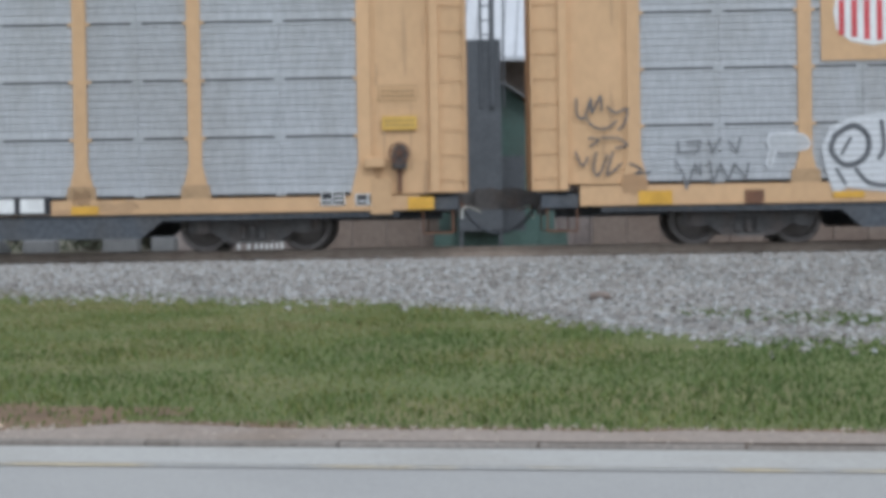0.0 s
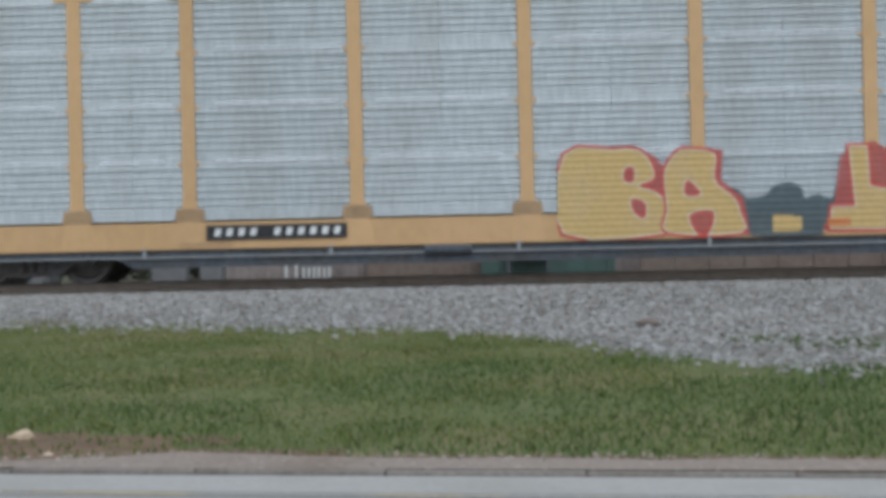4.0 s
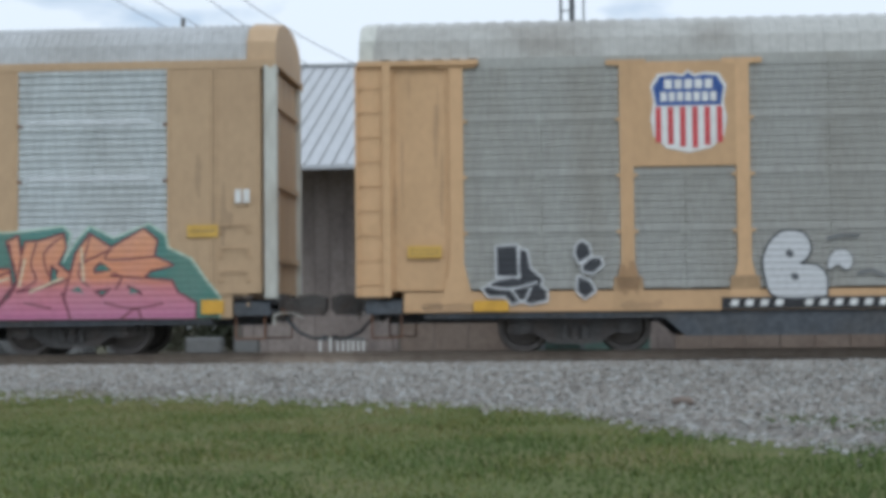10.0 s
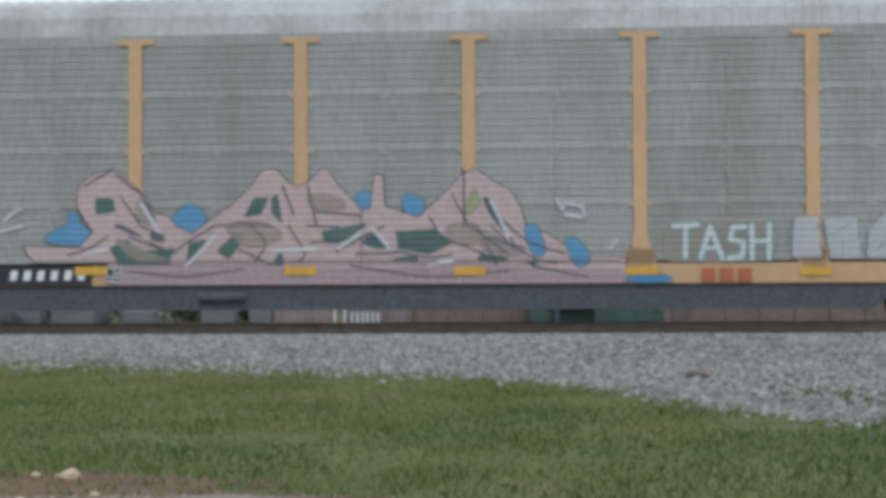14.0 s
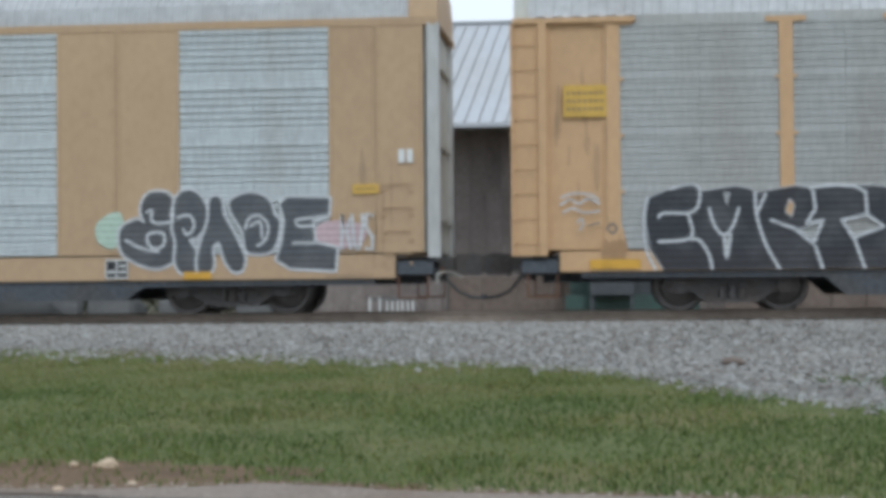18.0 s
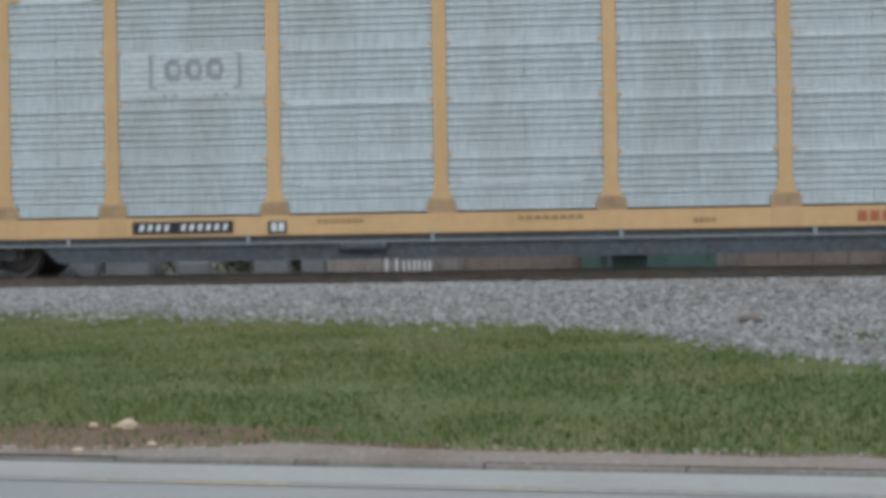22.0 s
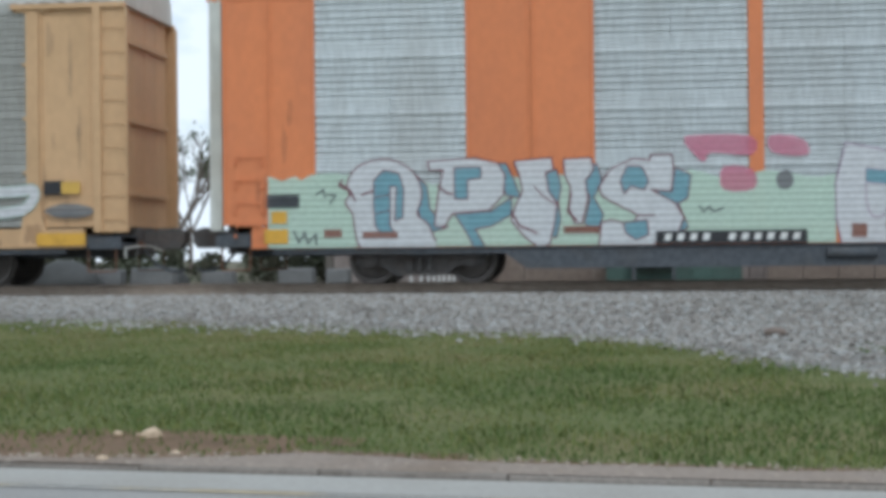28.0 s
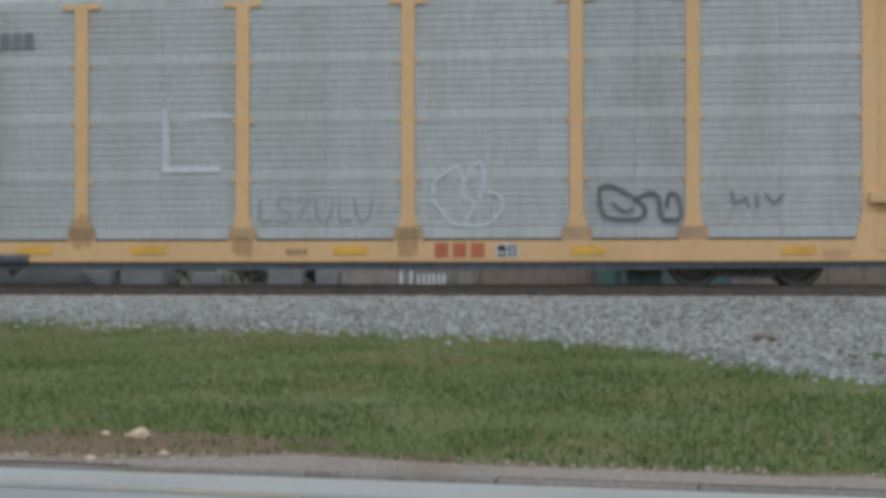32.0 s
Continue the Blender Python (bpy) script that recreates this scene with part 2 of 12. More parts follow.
def panel_mesh(width, z0, z1, key):
    """Steel screen with pressed horizontal ribs in four tiers; the near face is at y = 0."""
    name = (round(width, 2), z0, z1, key)
    if name in PANEL_MESH:
        return PANEL_MESH[name]
    prof, tiers = [], 4
    h = (z1 - z0) / tiers
    gap = 0.034 if key in OPEN_JOINTS else 0.012 if key == "panel_dark" else 0.006
    deep, n = (0.038, 6) if key == "panel_light" else (0.020, 7)
    for i in range(tiers):
        b, top = i * h, (i + 1) * h
        prof += [(b, 0.06), (b + gap, 0.06), (b + gap + 0.002, 0.0)]
        if n == 6:
            for c in (0.075, 0.150):
                prof += [(b + c - 0.02, 0.0), (b + c - 0.010, 0.014), (b + c + 0.010, 0.014), (b + c + 0.014, 0.0)]
        for j in range(n):
            c = top - (0.105 if n == 6 else 0.07) - (n - 1 - j) * 0.122
            prof += [(c - 0.030, 0.0), (c - 0.012, deep * 0.9), (c + 0.014, deep), (c + 0.018, 0.0)]
            if j < n - 1:
                prof += [(c + 0.066, 0.0), (c + 0.072, 0.007), (c + 0.080, 0.007), (c + 0.083, 0.0)]
        if n == 6:
            prof += [(top - 0.070, 0.0), (top - 0.062, -0.008), (top - 0.030, -0.008)]
        prof += [(top - 0.002, 0.0)]
    bm = bmesh.new()
    cols = []
    for x in (0.0, width / 2 - 0.012, width / 2 - 0.006, width / 2 + 0.006, width / 2 + 0.012, width):
        seam = 0.012 if abs(x - width / 2) < 0.01 else 0.0
        cols.append([bm.verts.new((x, d + seam, z)) for z, d in prof])
    for a, b in zip(cols, cols[1:]):
        for i in range(len(prof) - 1):
            fc = bm.faces.new((a[i], b[i], b[i + 1], a[i + 1]))
            # joint floors go black, standing for the unlit inside behind the open slots
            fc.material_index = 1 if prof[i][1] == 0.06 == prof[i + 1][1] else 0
    for i in range(tiers if gap > 0.01 else 0):
        box(bm, width / 2 - 0.09, width / 2 + 0.09, 0.004, 0.06, i * h, i * h + gap)
    back = [bm.verts.new((x, 0.07, z)) for x, z in ((0, 0), (width, 0), (width, prof[-1][0]), (0, prof[-1][0]))]
    bm.faces.new(back[::-1])
    me = bpy.data.meshes.new("side_panel")
    bm.to_mesh(me)
    bm.free()
    me.materials.append(M[key])
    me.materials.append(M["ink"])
    PANEL_MESH[name] = me
    return me


def post_outline(z0, z1, half, flare, foot=False):
    """Side post; flare: splayed foot and T-shaped head."""
    if foot:
        return [(-0.24, z0), (0.24, z0), (half, z0 + 0.46), (half, z1), (-half, z1), (-half, z0 + 0.46)]
    if not flare:
        return [(-half, z0), (half, z0), (half, z1), (-half, z1)]
    return [(-0.27, z0), (0.27, z0), (0.26, z0 + 0.20), (half + 0.02, z0 + 0.72), (half, z0 + 0.80), (half, z1 - 0.10),
            (0.335, z1 - 0.085), (0.335, z1), (-0.335, z1), (-0.335, z1 - 0.085),
            (-half, z1 - 0.10), (-half, z0 + 0.80), (-half - 0.02, z0 + 0.72), (-0.26, z0 + 0.20)]


SHARED = {}


def ribbed(bm, profile, z0, z1):
    """An upright section: profile in x, y from z0 to z1."""
    a = [bm.verts.new((x, y, z0)) for x, y in profile]
    b = [bm.verts.new((x, y, z1)) for x, y in profile]
    k = len(profile)
    bm.faces.new(a)
    bm.faces.new(b[::-1])
    for i in range(k):
        bm.faces.new((a[i], b[i], b[(i + 1) % k], a[(i + 1) % k]))


def shared(key, build):
    if key not in SHARED:
        SHARED[key] = build()
    return SHARED[key]


def roof_mesh(length, key, rib, depth):
    """Arched roof with pressed cross ribs."""
    half = [(1.47, 5.00), (1.455, 5.06), (1.40, 5.34), (1.16, 5.60), (0.60, 5.78), (0.0, 5.82)]
    prof = [(-y, z) for y, z in half] + [(y, z) for y, z in half[-2::-1]]
    xs, x = [], -length / 2
    while x < length / 2:
        xs += [(x, 0.0), (x + rib * 0.40, 0.0), (x + rib * 0.5, depth), (x + rib * 0.9, depth)]
        x += rib
    xs.append((length / 2, 0.0))
    bm = bmesh.new()
    cols = []
    for x, d in xs:
        if x > length / 2:
            continue
        col = []
        for y, z in prof:
            r = Vector((y, z - 3.6)).normalized()
            col.append(bm.verts.new((x, y + r.x * d, z + r.y * d)))
        cols.append(col)
    for a, b in zip(cols, cols[1:]):
        for i in range(len(prof) - 1):
            bm.faces.new((a[i], b[i], b[i + 1], a[i + 1]))
    for c in (cols[0], cols[-1]):
        bm.faces.new(c)
    return mesh("roof", bm, M[key])


def wheelset_mesh():
    bm = bmesh.new()
    for sgn in (-1, 1):
        prof = [(0.07, 0.80), (0.10, 0.83), (0.30, 0.78), (0.345, 0.82), (0.42, 0.82), (0.425, 0.72), (0.455, 0.70), (0.455, 0.68),
                (0.345, 0.68), (0.30, 0.72), (0.10, 0.70)]
        n = 28
        rings = [[bm.verts.new((r * math.cos(6.28319 * i / n), sgn * y, r * math.sin(6.28319 * i / n))) for i in range(n)] for r, y in prof]
        for a, b in zip(rings, rings[1:]):
            for i in range(n):
                bm.faces.new((a[i], a[(i + 1) % n], b[(i + 1) % n], b[i]))
        for k in range(6):
            a = k * math.pi / 3
            rod(bm, (0.2 * math.cos(a), sgn * 0.79, 0.2 * math.sin(a)), (0.2 * math.cos(a), sgn * 0.815, 0.2 * math.sin(a)), 0.025, 6)
        for k in range(3):
            a = k * 2.0944
            rod(bm, (0.05 * math.cos(a), sgn * 1.14, 0.05 * math.sin(a)), (0.05 * math.cos(a), sgn * 1.17, 0.05 * math.sin(a)), 0.016, 6)
    rod(bm, (0, -1.15, 0), (0, 1.15, 0), 0.085, 12)
    return mesh("wheelset", bm, M["tread"])


def side_frame_mesh():
    """Cast side frame of a three-piece bogie with its spring nest windows."""
    out = [(-1.12, 0.52), (-1.05, 0.60), (-0.80, 0.64), (-0.45, 0.70), (0.45, 0.70), (0.80, 0.64), (1.05, 0.60), (1.12, 0.52),
           (1.12, 0.34), (0.98, 0.28), (0.70, 0.32), (0.42, 0.14), (-0.42, 0.14), (-0.70, 0.32), (-0.98, 0.28), (-1.12, 0.34)]
    bm = bmesh.new()
    prism(bm, out, -0.09, 0.09)
    for sx in (-1, 1):
        prism(bm, [(sx * 0.36, 0.58), (sx * 0.58, 0.55), (sx * 0.40, 0.26)][::sx], -0.125, -0.09)
        rod(bm, (sx * 0.875, -0.16, 0.42), (sx * 0.875, 0.0, 0.42), 0.13, 14)
        for i in (-1, 0, 1):
            pass
    box(bm, -0.30, 0.30, -0.13, 0.13, 0.13, 0.20)
    return mesh("side_frame", bm, M["iron"])


def spring_mesh():
    bm = bmesh.new()
    n = 10
    rings = [[bm.verts.new((r * math.cos(6.28319 * i / n), -0.11 + r * math.sin(6.28319 * i / n), 0.21 + k * 0.021)) for i in range(n)]
             for k, r in enumerate((0.074, 0.074, 0.058) * 4)]
    for a, b in zip(rings, rings[1:]):
        for i in range(n):
            bm.faces.new((a[i], a[(i + 1) % n], b[(i + 1) % n], b[i]))
    return mesh("spring", bm, M["iron"])


def bolster_mesh():
    bm = bmesh.new()
    prism(bm, [(-0.22, 0.46), (0.22, 0.46), (0.20, 0.62), (-0.20, 0.62)], -1.18, 1.18)
    for sx in (-1, 1):
        box(bm, sx * 0.42 - 0.03, sx * 0.42 + 0.03, -0.95, 0.95, 0.36, 0.46)
    return mesh("bolster", bm, M["iron"])


def coupler_mesh():
    bm = bmesh.new()
    box(bm, 13.0, 13.9, -0.11, 0.11, 0.72, 0.98)
    prism(bm, [(13.88, 0.66), (14.30, 0.66), (14.38, 0.78), (14.38, 0.98), (14.18, 1.04), (13.88, 1.02)], -0.20, 0.16)
    box(bm, 12.9, 13.55, -0.42, 0.42, 0.62, 0.70)
    box(bm, 13.45, 13.62, -0.55, 0.55, 0.55, 1.05)
    return mesh("coupler", bm, M["iron"])


def hose_mesh():
    bm = bmesh.new()
    pts = [(13.62, -0.35, 0.74), (13.75, -0.36, 0.55), (13.92, -0.34, 0.36), (14.14, -0.30, 0.26), (14.37, -0.26, 0.24)]
    for a, b in zip(pts, pts[1:]):
        rod(bm, a, b, 0.028, 8)
    rod(bm, pts[-1], (14.38, -0.26, 0.30), 0.05, 8)
    return mesh("brake_hose", bm, M["black"])


def lever_mesh():
    """Bent uncoupling lever across the end of a car."""
    bm = bmesh.new()
    pts = [(13.66, -1.40, 0.50), (13.66, -1.40, 0.66), (13.72, -1.0, 0.70), (13.80, -0.35, 0.70), (13.98, -0.22, 0.62)]
    for a, b in zip(pts, pts[1:]):
        rod(bm, a, b, 0.018, 6)
    return mesh("uncoupling_lever", bm, M["endgrey"])


def cock_mesh():
    bm = bmesh.new()
    rod(bm, (13.50, -0.42, 0.70), (13.72, -0.42, 0.70), 0.04, 8)
    box(bm, 13.58, 13.66, -0.47, -0.37, 0.70, 0.80)
    return mesh("angle_cock", bm, M["rust"])


def step_mesh(x0, x1):
    bm = bmesh.new()
    for x in (x0, x1):
        rod(bm, (x, -1.44, 0.66), (x, -1.44, 0.26), 0.016, 6)
    rod(bm, (x0, -1.44, 0.26), (x1, -1.44, 0.26), 0.018, 6)
    return mesh("sill_step", bm, M["rust"])


def ladder(car, key, x0, x1, z0, z1, deep, rung_gap, sign, bright=False):
    """Ladder at a corner: a shallow channel (deep) or bare rungs on the plate. sign: -1 near side, +1 far side."""
    y = sign * SIDE
    inner = (x0 > 0) == (sign < 0)
    lad = new("ladder", shared(("lad", key, deep, z0, inner), lambda: ladder_mesh(key, x1 - x0, z1 - z0, deep, inner)))
    lad.parent = car
    lad.matrix_basis = Matrix.Translation((x0, y, z0)) if sign < 0 else Matrix.Translation((x1, y, z0)) @ MIRROR
    rung = shared(("rung", key, deep, bright), lambda: rung_mesh("endgrey" if bright else key, x1 - x0, deep))
    k, z = 0, z0 + 0.22
    while z < z1 - 0.1:
        piece("rung", rung, lad, Matrix.Translation((0, 0, z - z0)))
        z += rung_gap
    return lad


def ladder_mesh(key, w, h, deep, inner):
    bm = bmesh.new()
    if deep:
        # a broad rail beside the plate, a thin one at the corner
        prof = [(0, 0.03), (0, -0.085), (0.14, -0.085), (0.14, -0.02), (w - 0.04, -0.02), (w - 0.04, -0.08), (w, -0.08), (w, 0.03)]
        ribbed(bm, prof if inner else [(w - x, y) for x, y in prof[::-1]], 0, h)
    else:
        for x in (0.0, w - 0.03):
            for i in range(4):
                box(bm, x, x + 0.03, -0.06, 0.0, 0.02 + i * 0.42, 0.08 + i * 0.42)
    return mesh("ladder", bm, M[key])


def rung_mesh(key, w, deep):
    bm = bmesh.new()
    rod(bm, (0.04, -0.055, 0), (w - 0.04, -0.055, 0), 0.007 if deep else 0.010, 6)
    box(bm, 0.03, 0.07, -0.075, -0.05, -0.025, 0.025)
    box(bm, w - 0.07, w - 0.03, -0.075, -0.05, -0.025, 0.025)
    return mesh("rung", bm, M[key])


WHEELS = []
SILL = [0.60]  # lower edge of the sill of the car at hand


def autorack(label, style, paint_key, panel_key, roof_key, ends=("endgrey", "endgrey"), belly=0.25,
             sill=None, low=None, pipe=False, foot=False, clips=False, brake=(12.62, 1.62)):
    """A covered autorack car of 27.5 m; x = 0 at its middle, z = 0 at the rails' top, the near side at y = -1.5.
    style "A": narrow posts with splayed feet; "B": framed bays between broad plates."""
    car = thing("autorack_car", label, "train car", (0, TRACK_Y, RAIL_Z), "cars of the train")
    pk = M[paint_key]
    flare = style == "A"
    ztop = 4.86 if flare else 4.93
    zbot = low or (1.05 if flare else 1.04)
    zs = sill or (0.68 if flare else 0.60)
    SILL[0] = zs + 0.006
    # underframe
    for sgn in (-1, 1):
        bm = bmesh.new()
        y0, y1 = (-SIDE - 0.024, -SIDE + 0.09) if sgn < 0 else (SIDE - 0.09, SIDE + 0.024)
        box(bm, -12.95, 12.95, y0, y1, zs + 0.04, zbot - 0.03)
        box(bm, -12.95, 12.95, y0 - 0.006 * (sgn < 0), y1 + 0.006 * (sgn > 0), zs, zs + 0.04)
        part("side_sill", bm, pk, car)
    bm = bmesh.new()
    # the black lower sill runs on over the bogies and hangs deeper between them
    under = [(-12.6, zs - 0.002), (-12.6, zs - 0.10), (-8.55, zs - 0.12), (-8.2, belly), (8.2, belly), (8.55, zs - 0.12), (12.6, zs - 0.10),
             (12.6, zs - 0.002)]
    prism(bm, under, -1.475, -1.40)
    part("lower_sill", bm, M["black"], car)
    bm = bmesh.new()
    prism(bm, under, 1.40, 1.475)
    part("lower_sill", bm, M["black"], car)
    bm = bmesh.new()
    box(bm, -13.3, 13.3, -0.35, 0.35, 0.50, 0.75)
    part("centre_sill", bm, M["black"], car)

    def bearer_build():
        bm = bmesh.new()
        box(bm, -0.05, 0.05, -1.399, 1.399, belly + 0.03, min(0.60, zs))
        return mesh("cross_bearer", bm, M["black"])
    for i in range(9):
        piece("cross_bearer", shared(("bearer", belly, zs), bearer_build), car, Matrix.Translation((-7.2 + i * 1.8, 0, 0)))
    bm = bmesh.new()
    box(bm, -13.6, 13.6, -SIDE + 0.095, SIDE - 0.095, 0.76, 0.90)
    part("deck", bm, M["black"], car)
    # air tank and valve under the floor
    bm = bmesh.new()
    rod(bm, (-3.2, -1.50, 0.47), (-2.4, -1.50, 0.47), 0.09, 12)
    part("air_reservoir", bm, M["black"], car)
    if pipe:
        # brake pipe along the sill on brackets
        bm = bmesh.new()
        rod(bm, (-11.2, -1.53, zs - 0.13), (11.2, -1.53, zs - 0.13), 0.016, 6)
        part("sill_pipe", bm, M["grey"], car, "thin grey pipe under the sill")
        for i in range(8):
            bm = bmesh.new()
            x = -11.2 + i * 3.2
            box(bm, x - 0.03, x + 0.03, -1.548, -1.514, zs - 0.15, zs + 0.03)
            part("pipe_bracket", bm, M["grey"], car)
    # screens
    bays = BAYS_A if flare else BAYS_B
    for x0, x1 in bays:
        me = panel_mesh(x1 - x0, zbot, ztop, panel_key)
        piece("side_panel", me, car, Matrix.Translation((x0, -SIDE, zbot)))
        piece("side_panel", me, car, Matrix.Translation((-x0, SIDE, zbot)) @ MIRROR)
    # posts
    half = 0.115 if flare else 0.122

    def post_build():
        bm = bmesh.new()
        prism(bm, post_outline(zs + 0.02 if flare else zbot - 0.03, ztop + 0.07 if flare else ztop, half, flare, foot), -0.032, 0.06)
        return mesh("side_post", bm, pk)
    def end_post_build():
        bm = bmesh.new()
        prism(bm, post_outline(zs + 0.02, ztop + 0.07, half, flare), -0.034, 0.06)
        return mesh("side_post", bm, pk)
    post = shared(("post", paint_key, style, zs, zbot, foot), post_build)
    for px in (POSTS_A if flare else POSTS_A[:2]):
        if px > 12:
            post = shared(("end post", paint_key, zs, zbot), end_post_build)
        for x in (-px, px):
            piece("side_post", post, car, Matrix.Translation((x, -SIDE, 0)))
            piece("side_post", post, car, Matrix.Translation((-x, SIDE, 0)) @ MIRROR)
    # clips that hold the screens at the tiers' joints, and darker plates at the posts' feet
    def clip_build():
        bm = bmesh.new()
        box(bm, -0.04, 0.04, -0.028, 0.0, -0.022, 0.026)
        return mesh("panel_clip", bm, pk if flare else M["rust"])

    # shading at the feet is put into the plate's colour, along with grime
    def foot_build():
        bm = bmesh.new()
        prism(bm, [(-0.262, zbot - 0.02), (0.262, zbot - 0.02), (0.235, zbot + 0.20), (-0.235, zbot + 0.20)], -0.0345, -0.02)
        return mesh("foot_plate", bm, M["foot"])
    clip = shared(("clip", paint_key, flare), clip_build)
    for x0, x1 in bays if flare or clips else ():
        for i in (1, 2, 3):
            for x in (x0 + 0.03, x1 - 0.03):
                piece("panel_clip", clip, car, Matrix.Translation((x, -SIDE, zbot + (ztop - zbot) * i / 4 + 0.01)))
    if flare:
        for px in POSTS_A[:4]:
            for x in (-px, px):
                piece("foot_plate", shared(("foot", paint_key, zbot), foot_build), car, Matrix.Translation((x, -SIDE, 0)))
    # plates
    if flare:
        plates = [(12.15, 13.15)]
    else:
        plates = [(7.02, 8.08), (8.092, 9.20), (11.82, 12.63), (12.642, 13.45)]
    for a, b in plates:
        def plate_build(w=b - a):
            bm = bmesh.new()
            k = 0.022 if flare else 0.014
            ribbed(bm, [(0, 0.05), (0, -k), (0.05, -k), (0.06, 0), (w - 0.06, 0), (w - 0.05, -k), (w, -k), (w, 0.05)], 0,
                   ztop - zbot + (0.06 if flare else 0.0))
            return mesh("side_plate", bm, pk)
        me = shared(("plate", paint_key, style, round(b - a, 2), zbot), plate_build)
        for s in (-1, 1):
            x = a if s > 0 else -b
            piece("side_plate", me, car, Matrix.Translation((x, -SIDE + (0.022 if flare else -0.008), zbot)))
            piece("side_plate", me, car, Matrix.Translation((-x, SIDE - (0.022 if flare else -0.008), zbot)) @ MIRROR)
    # top rail and roof
    for sgn in (-1, 1):
        bm = bmesh.new()
        y0, y1 = sorted((sgn * (SIDE + 0.02), sgn * (SIDE - 0.08)))
        if flare:
            for s in (-1, 1):
                xa, xb = sorted((s * 11.65, s * 13.72))
                box(bm, xa, xb, y0 - 0.06 * (sgn < 0), y1 + 0.06 * (sgn > 0), ztop + 0.03, ztop + 0.12)
                part("end_rail", bm, pk, car)
                bm = bmesh.new()
            box(bm, -11.64, 11.64, y0 + 0.03 * (sgn < 0), y1 - 0.03 * (sgn > 0), ztop, ztop + 0.15)
        else:
            box(bm, -13.72, 13.72, y0, y1, ztop, ztop + 0.14)
        part("top_rail", bm, pk if not flare else M[panel_key], car)
    if flare:
        rm = shared(("roof", roof_key, "A"), lambda: roof_mesh(26.9, roof_key, 0.30, 0.018))
    else:
        rm = shared(("roof", roof_key, "B"), lambda: roof_mesh(26.4, roof_key, 0.135, 0.026))
    piece("roof", rm, car, Matrix.Translation((0, 0, 0.0 if flare else 0.03)))
    # ends
    for s, ek in ((-1, ends[0]), (1, ends[1])):
        def end_build(ek=ek):
            bm = bmesh.new()
            box(bm, 13.44, 13.60, -0.33, 0.33, 1.05, 4.95)
            return mesh("end_door", bm, pk if flare or ek != "white" else M["endgrey"])

        def bar_build(ek=ek):
            bm = bmesh.new()
            box(bm, 13.60, 13.66, -1.3, 1.3, 0, 0.10)
            return mesh("lock_bar", bm, pk if flare or ek != "white" else M["endgrey"])
        turn = Matrix.Identity(4) if s > 0 else MIRROR
        for y in (-1.03, -0.345, 0.345, 1.03):
            piece("end_door", shared(("end", paint_key, ek, flare), end_build), car, turn @ Matrix.Translation((0, y, 0)))
        for z in (1.6, 2.9, 4.3):
            piece("lock_bar", shared(("bar", paint_key, ek, flare), bar_build), car, turn @ Matrix.Translation((0, 0, z)))

        def hood_build(ek=ek):
            bm = bmesh.new()
            out = [(-1.46, 4.97), (1.46, 4.97), (1.40, 5.36), (1.16, 5.62), (0.60, 5.80), (0.0, 5.84), (-0.60, 5.80), (-1.16, 5.62), (-1.40, 5.36)]
            a = [bm.verts.new((13.42 if flare else 13.2, y, z + (0.0 if flare else 0.05))) for y, z in out]
            b = [bm.verts.new((13.70, y * 0.99, z - (0.02 if flare else -0.03))) for y, z in out]
            bm.faces.new(a[::-1])
            bm.faces.new(b)
            for i in range(9):
                bm.faces.new((a[i], a[(i + 1) % 9], b[(i + 1) % 9], b[i]))
            return mesh("end_hood", bm, M["endgrey"] if flare else pk)
        piece("end_hood", shared(("hood", paint_key, style), hood_build), car, Matrix.Identity(4) if s > 0 else MIRROR)

        def corner_build(ek=ek):
            bm = bmesh.new()
            ribbed(bm, [(-0.08, -0.085), (-0.03, -0.085), (-0.02, -0.072), (0.07, -0.072), (0.08, -0.085), (0.13, -0.085), (0.13, 0.085), (-0.08, 0.085)],
                   0.95, 4.96)
            return mesh("corner_post", bm, M["postwhite"] if ek == "white" else M[ek])
        if not flare:
            for y in (-1.445, 1.445):
                piece("corner_post", shared(("corner", ek), corner_build), car, Matrix.Translation((s * 13.6, y, 0)) @ (Matrix.Identity(4) if y < 0 else MIRROR))
        turn = Matrix.Identity(4) if s > 0 else MIRROR
        piece("coupler", shared("coupler", coupler_mesh), car, turn)
        piece("brake_hose", shared("hose", hose_mesh), car, turn)
        piece("uncoupling_lever", shared("lever", lever_mesh), car, turn)
        piece("angle_cock", shared("cock", cock_mesh), car, turn)
        for sgn in (-1, 1):
            if flare:
                x0, x1 = sorted((s * 13.15, s * 13.76))
                ladder(car, paint_key, x0, x1, 0.95, ztop + 0.03, True, 0.42, sgn)
            else:
                x0, x1 = sorted((s * 12.75, s * 13.25))
                ladder(car, paint_key, x0, x1, 0.80, 2.45, False, 0.40, sgn, clips and s < 0)
        piece("sill_step", shared("step", lambda: step_mesh(13.0, 13.5)), car, turn)
        piece("sill_step", shared("step2", lambda: step_mesh(-13.5, -13.0)), car, turn)
        # end sill
        bm = bmesh.new()
        xa, xb = sorted((s * 12.98, s * 13.6))
        box(bm, xa, xb, -SIDE + 0.02, SIDE - 0.02, 0.66, 0.86)
        part("end_sill", bm, M["black"], car)
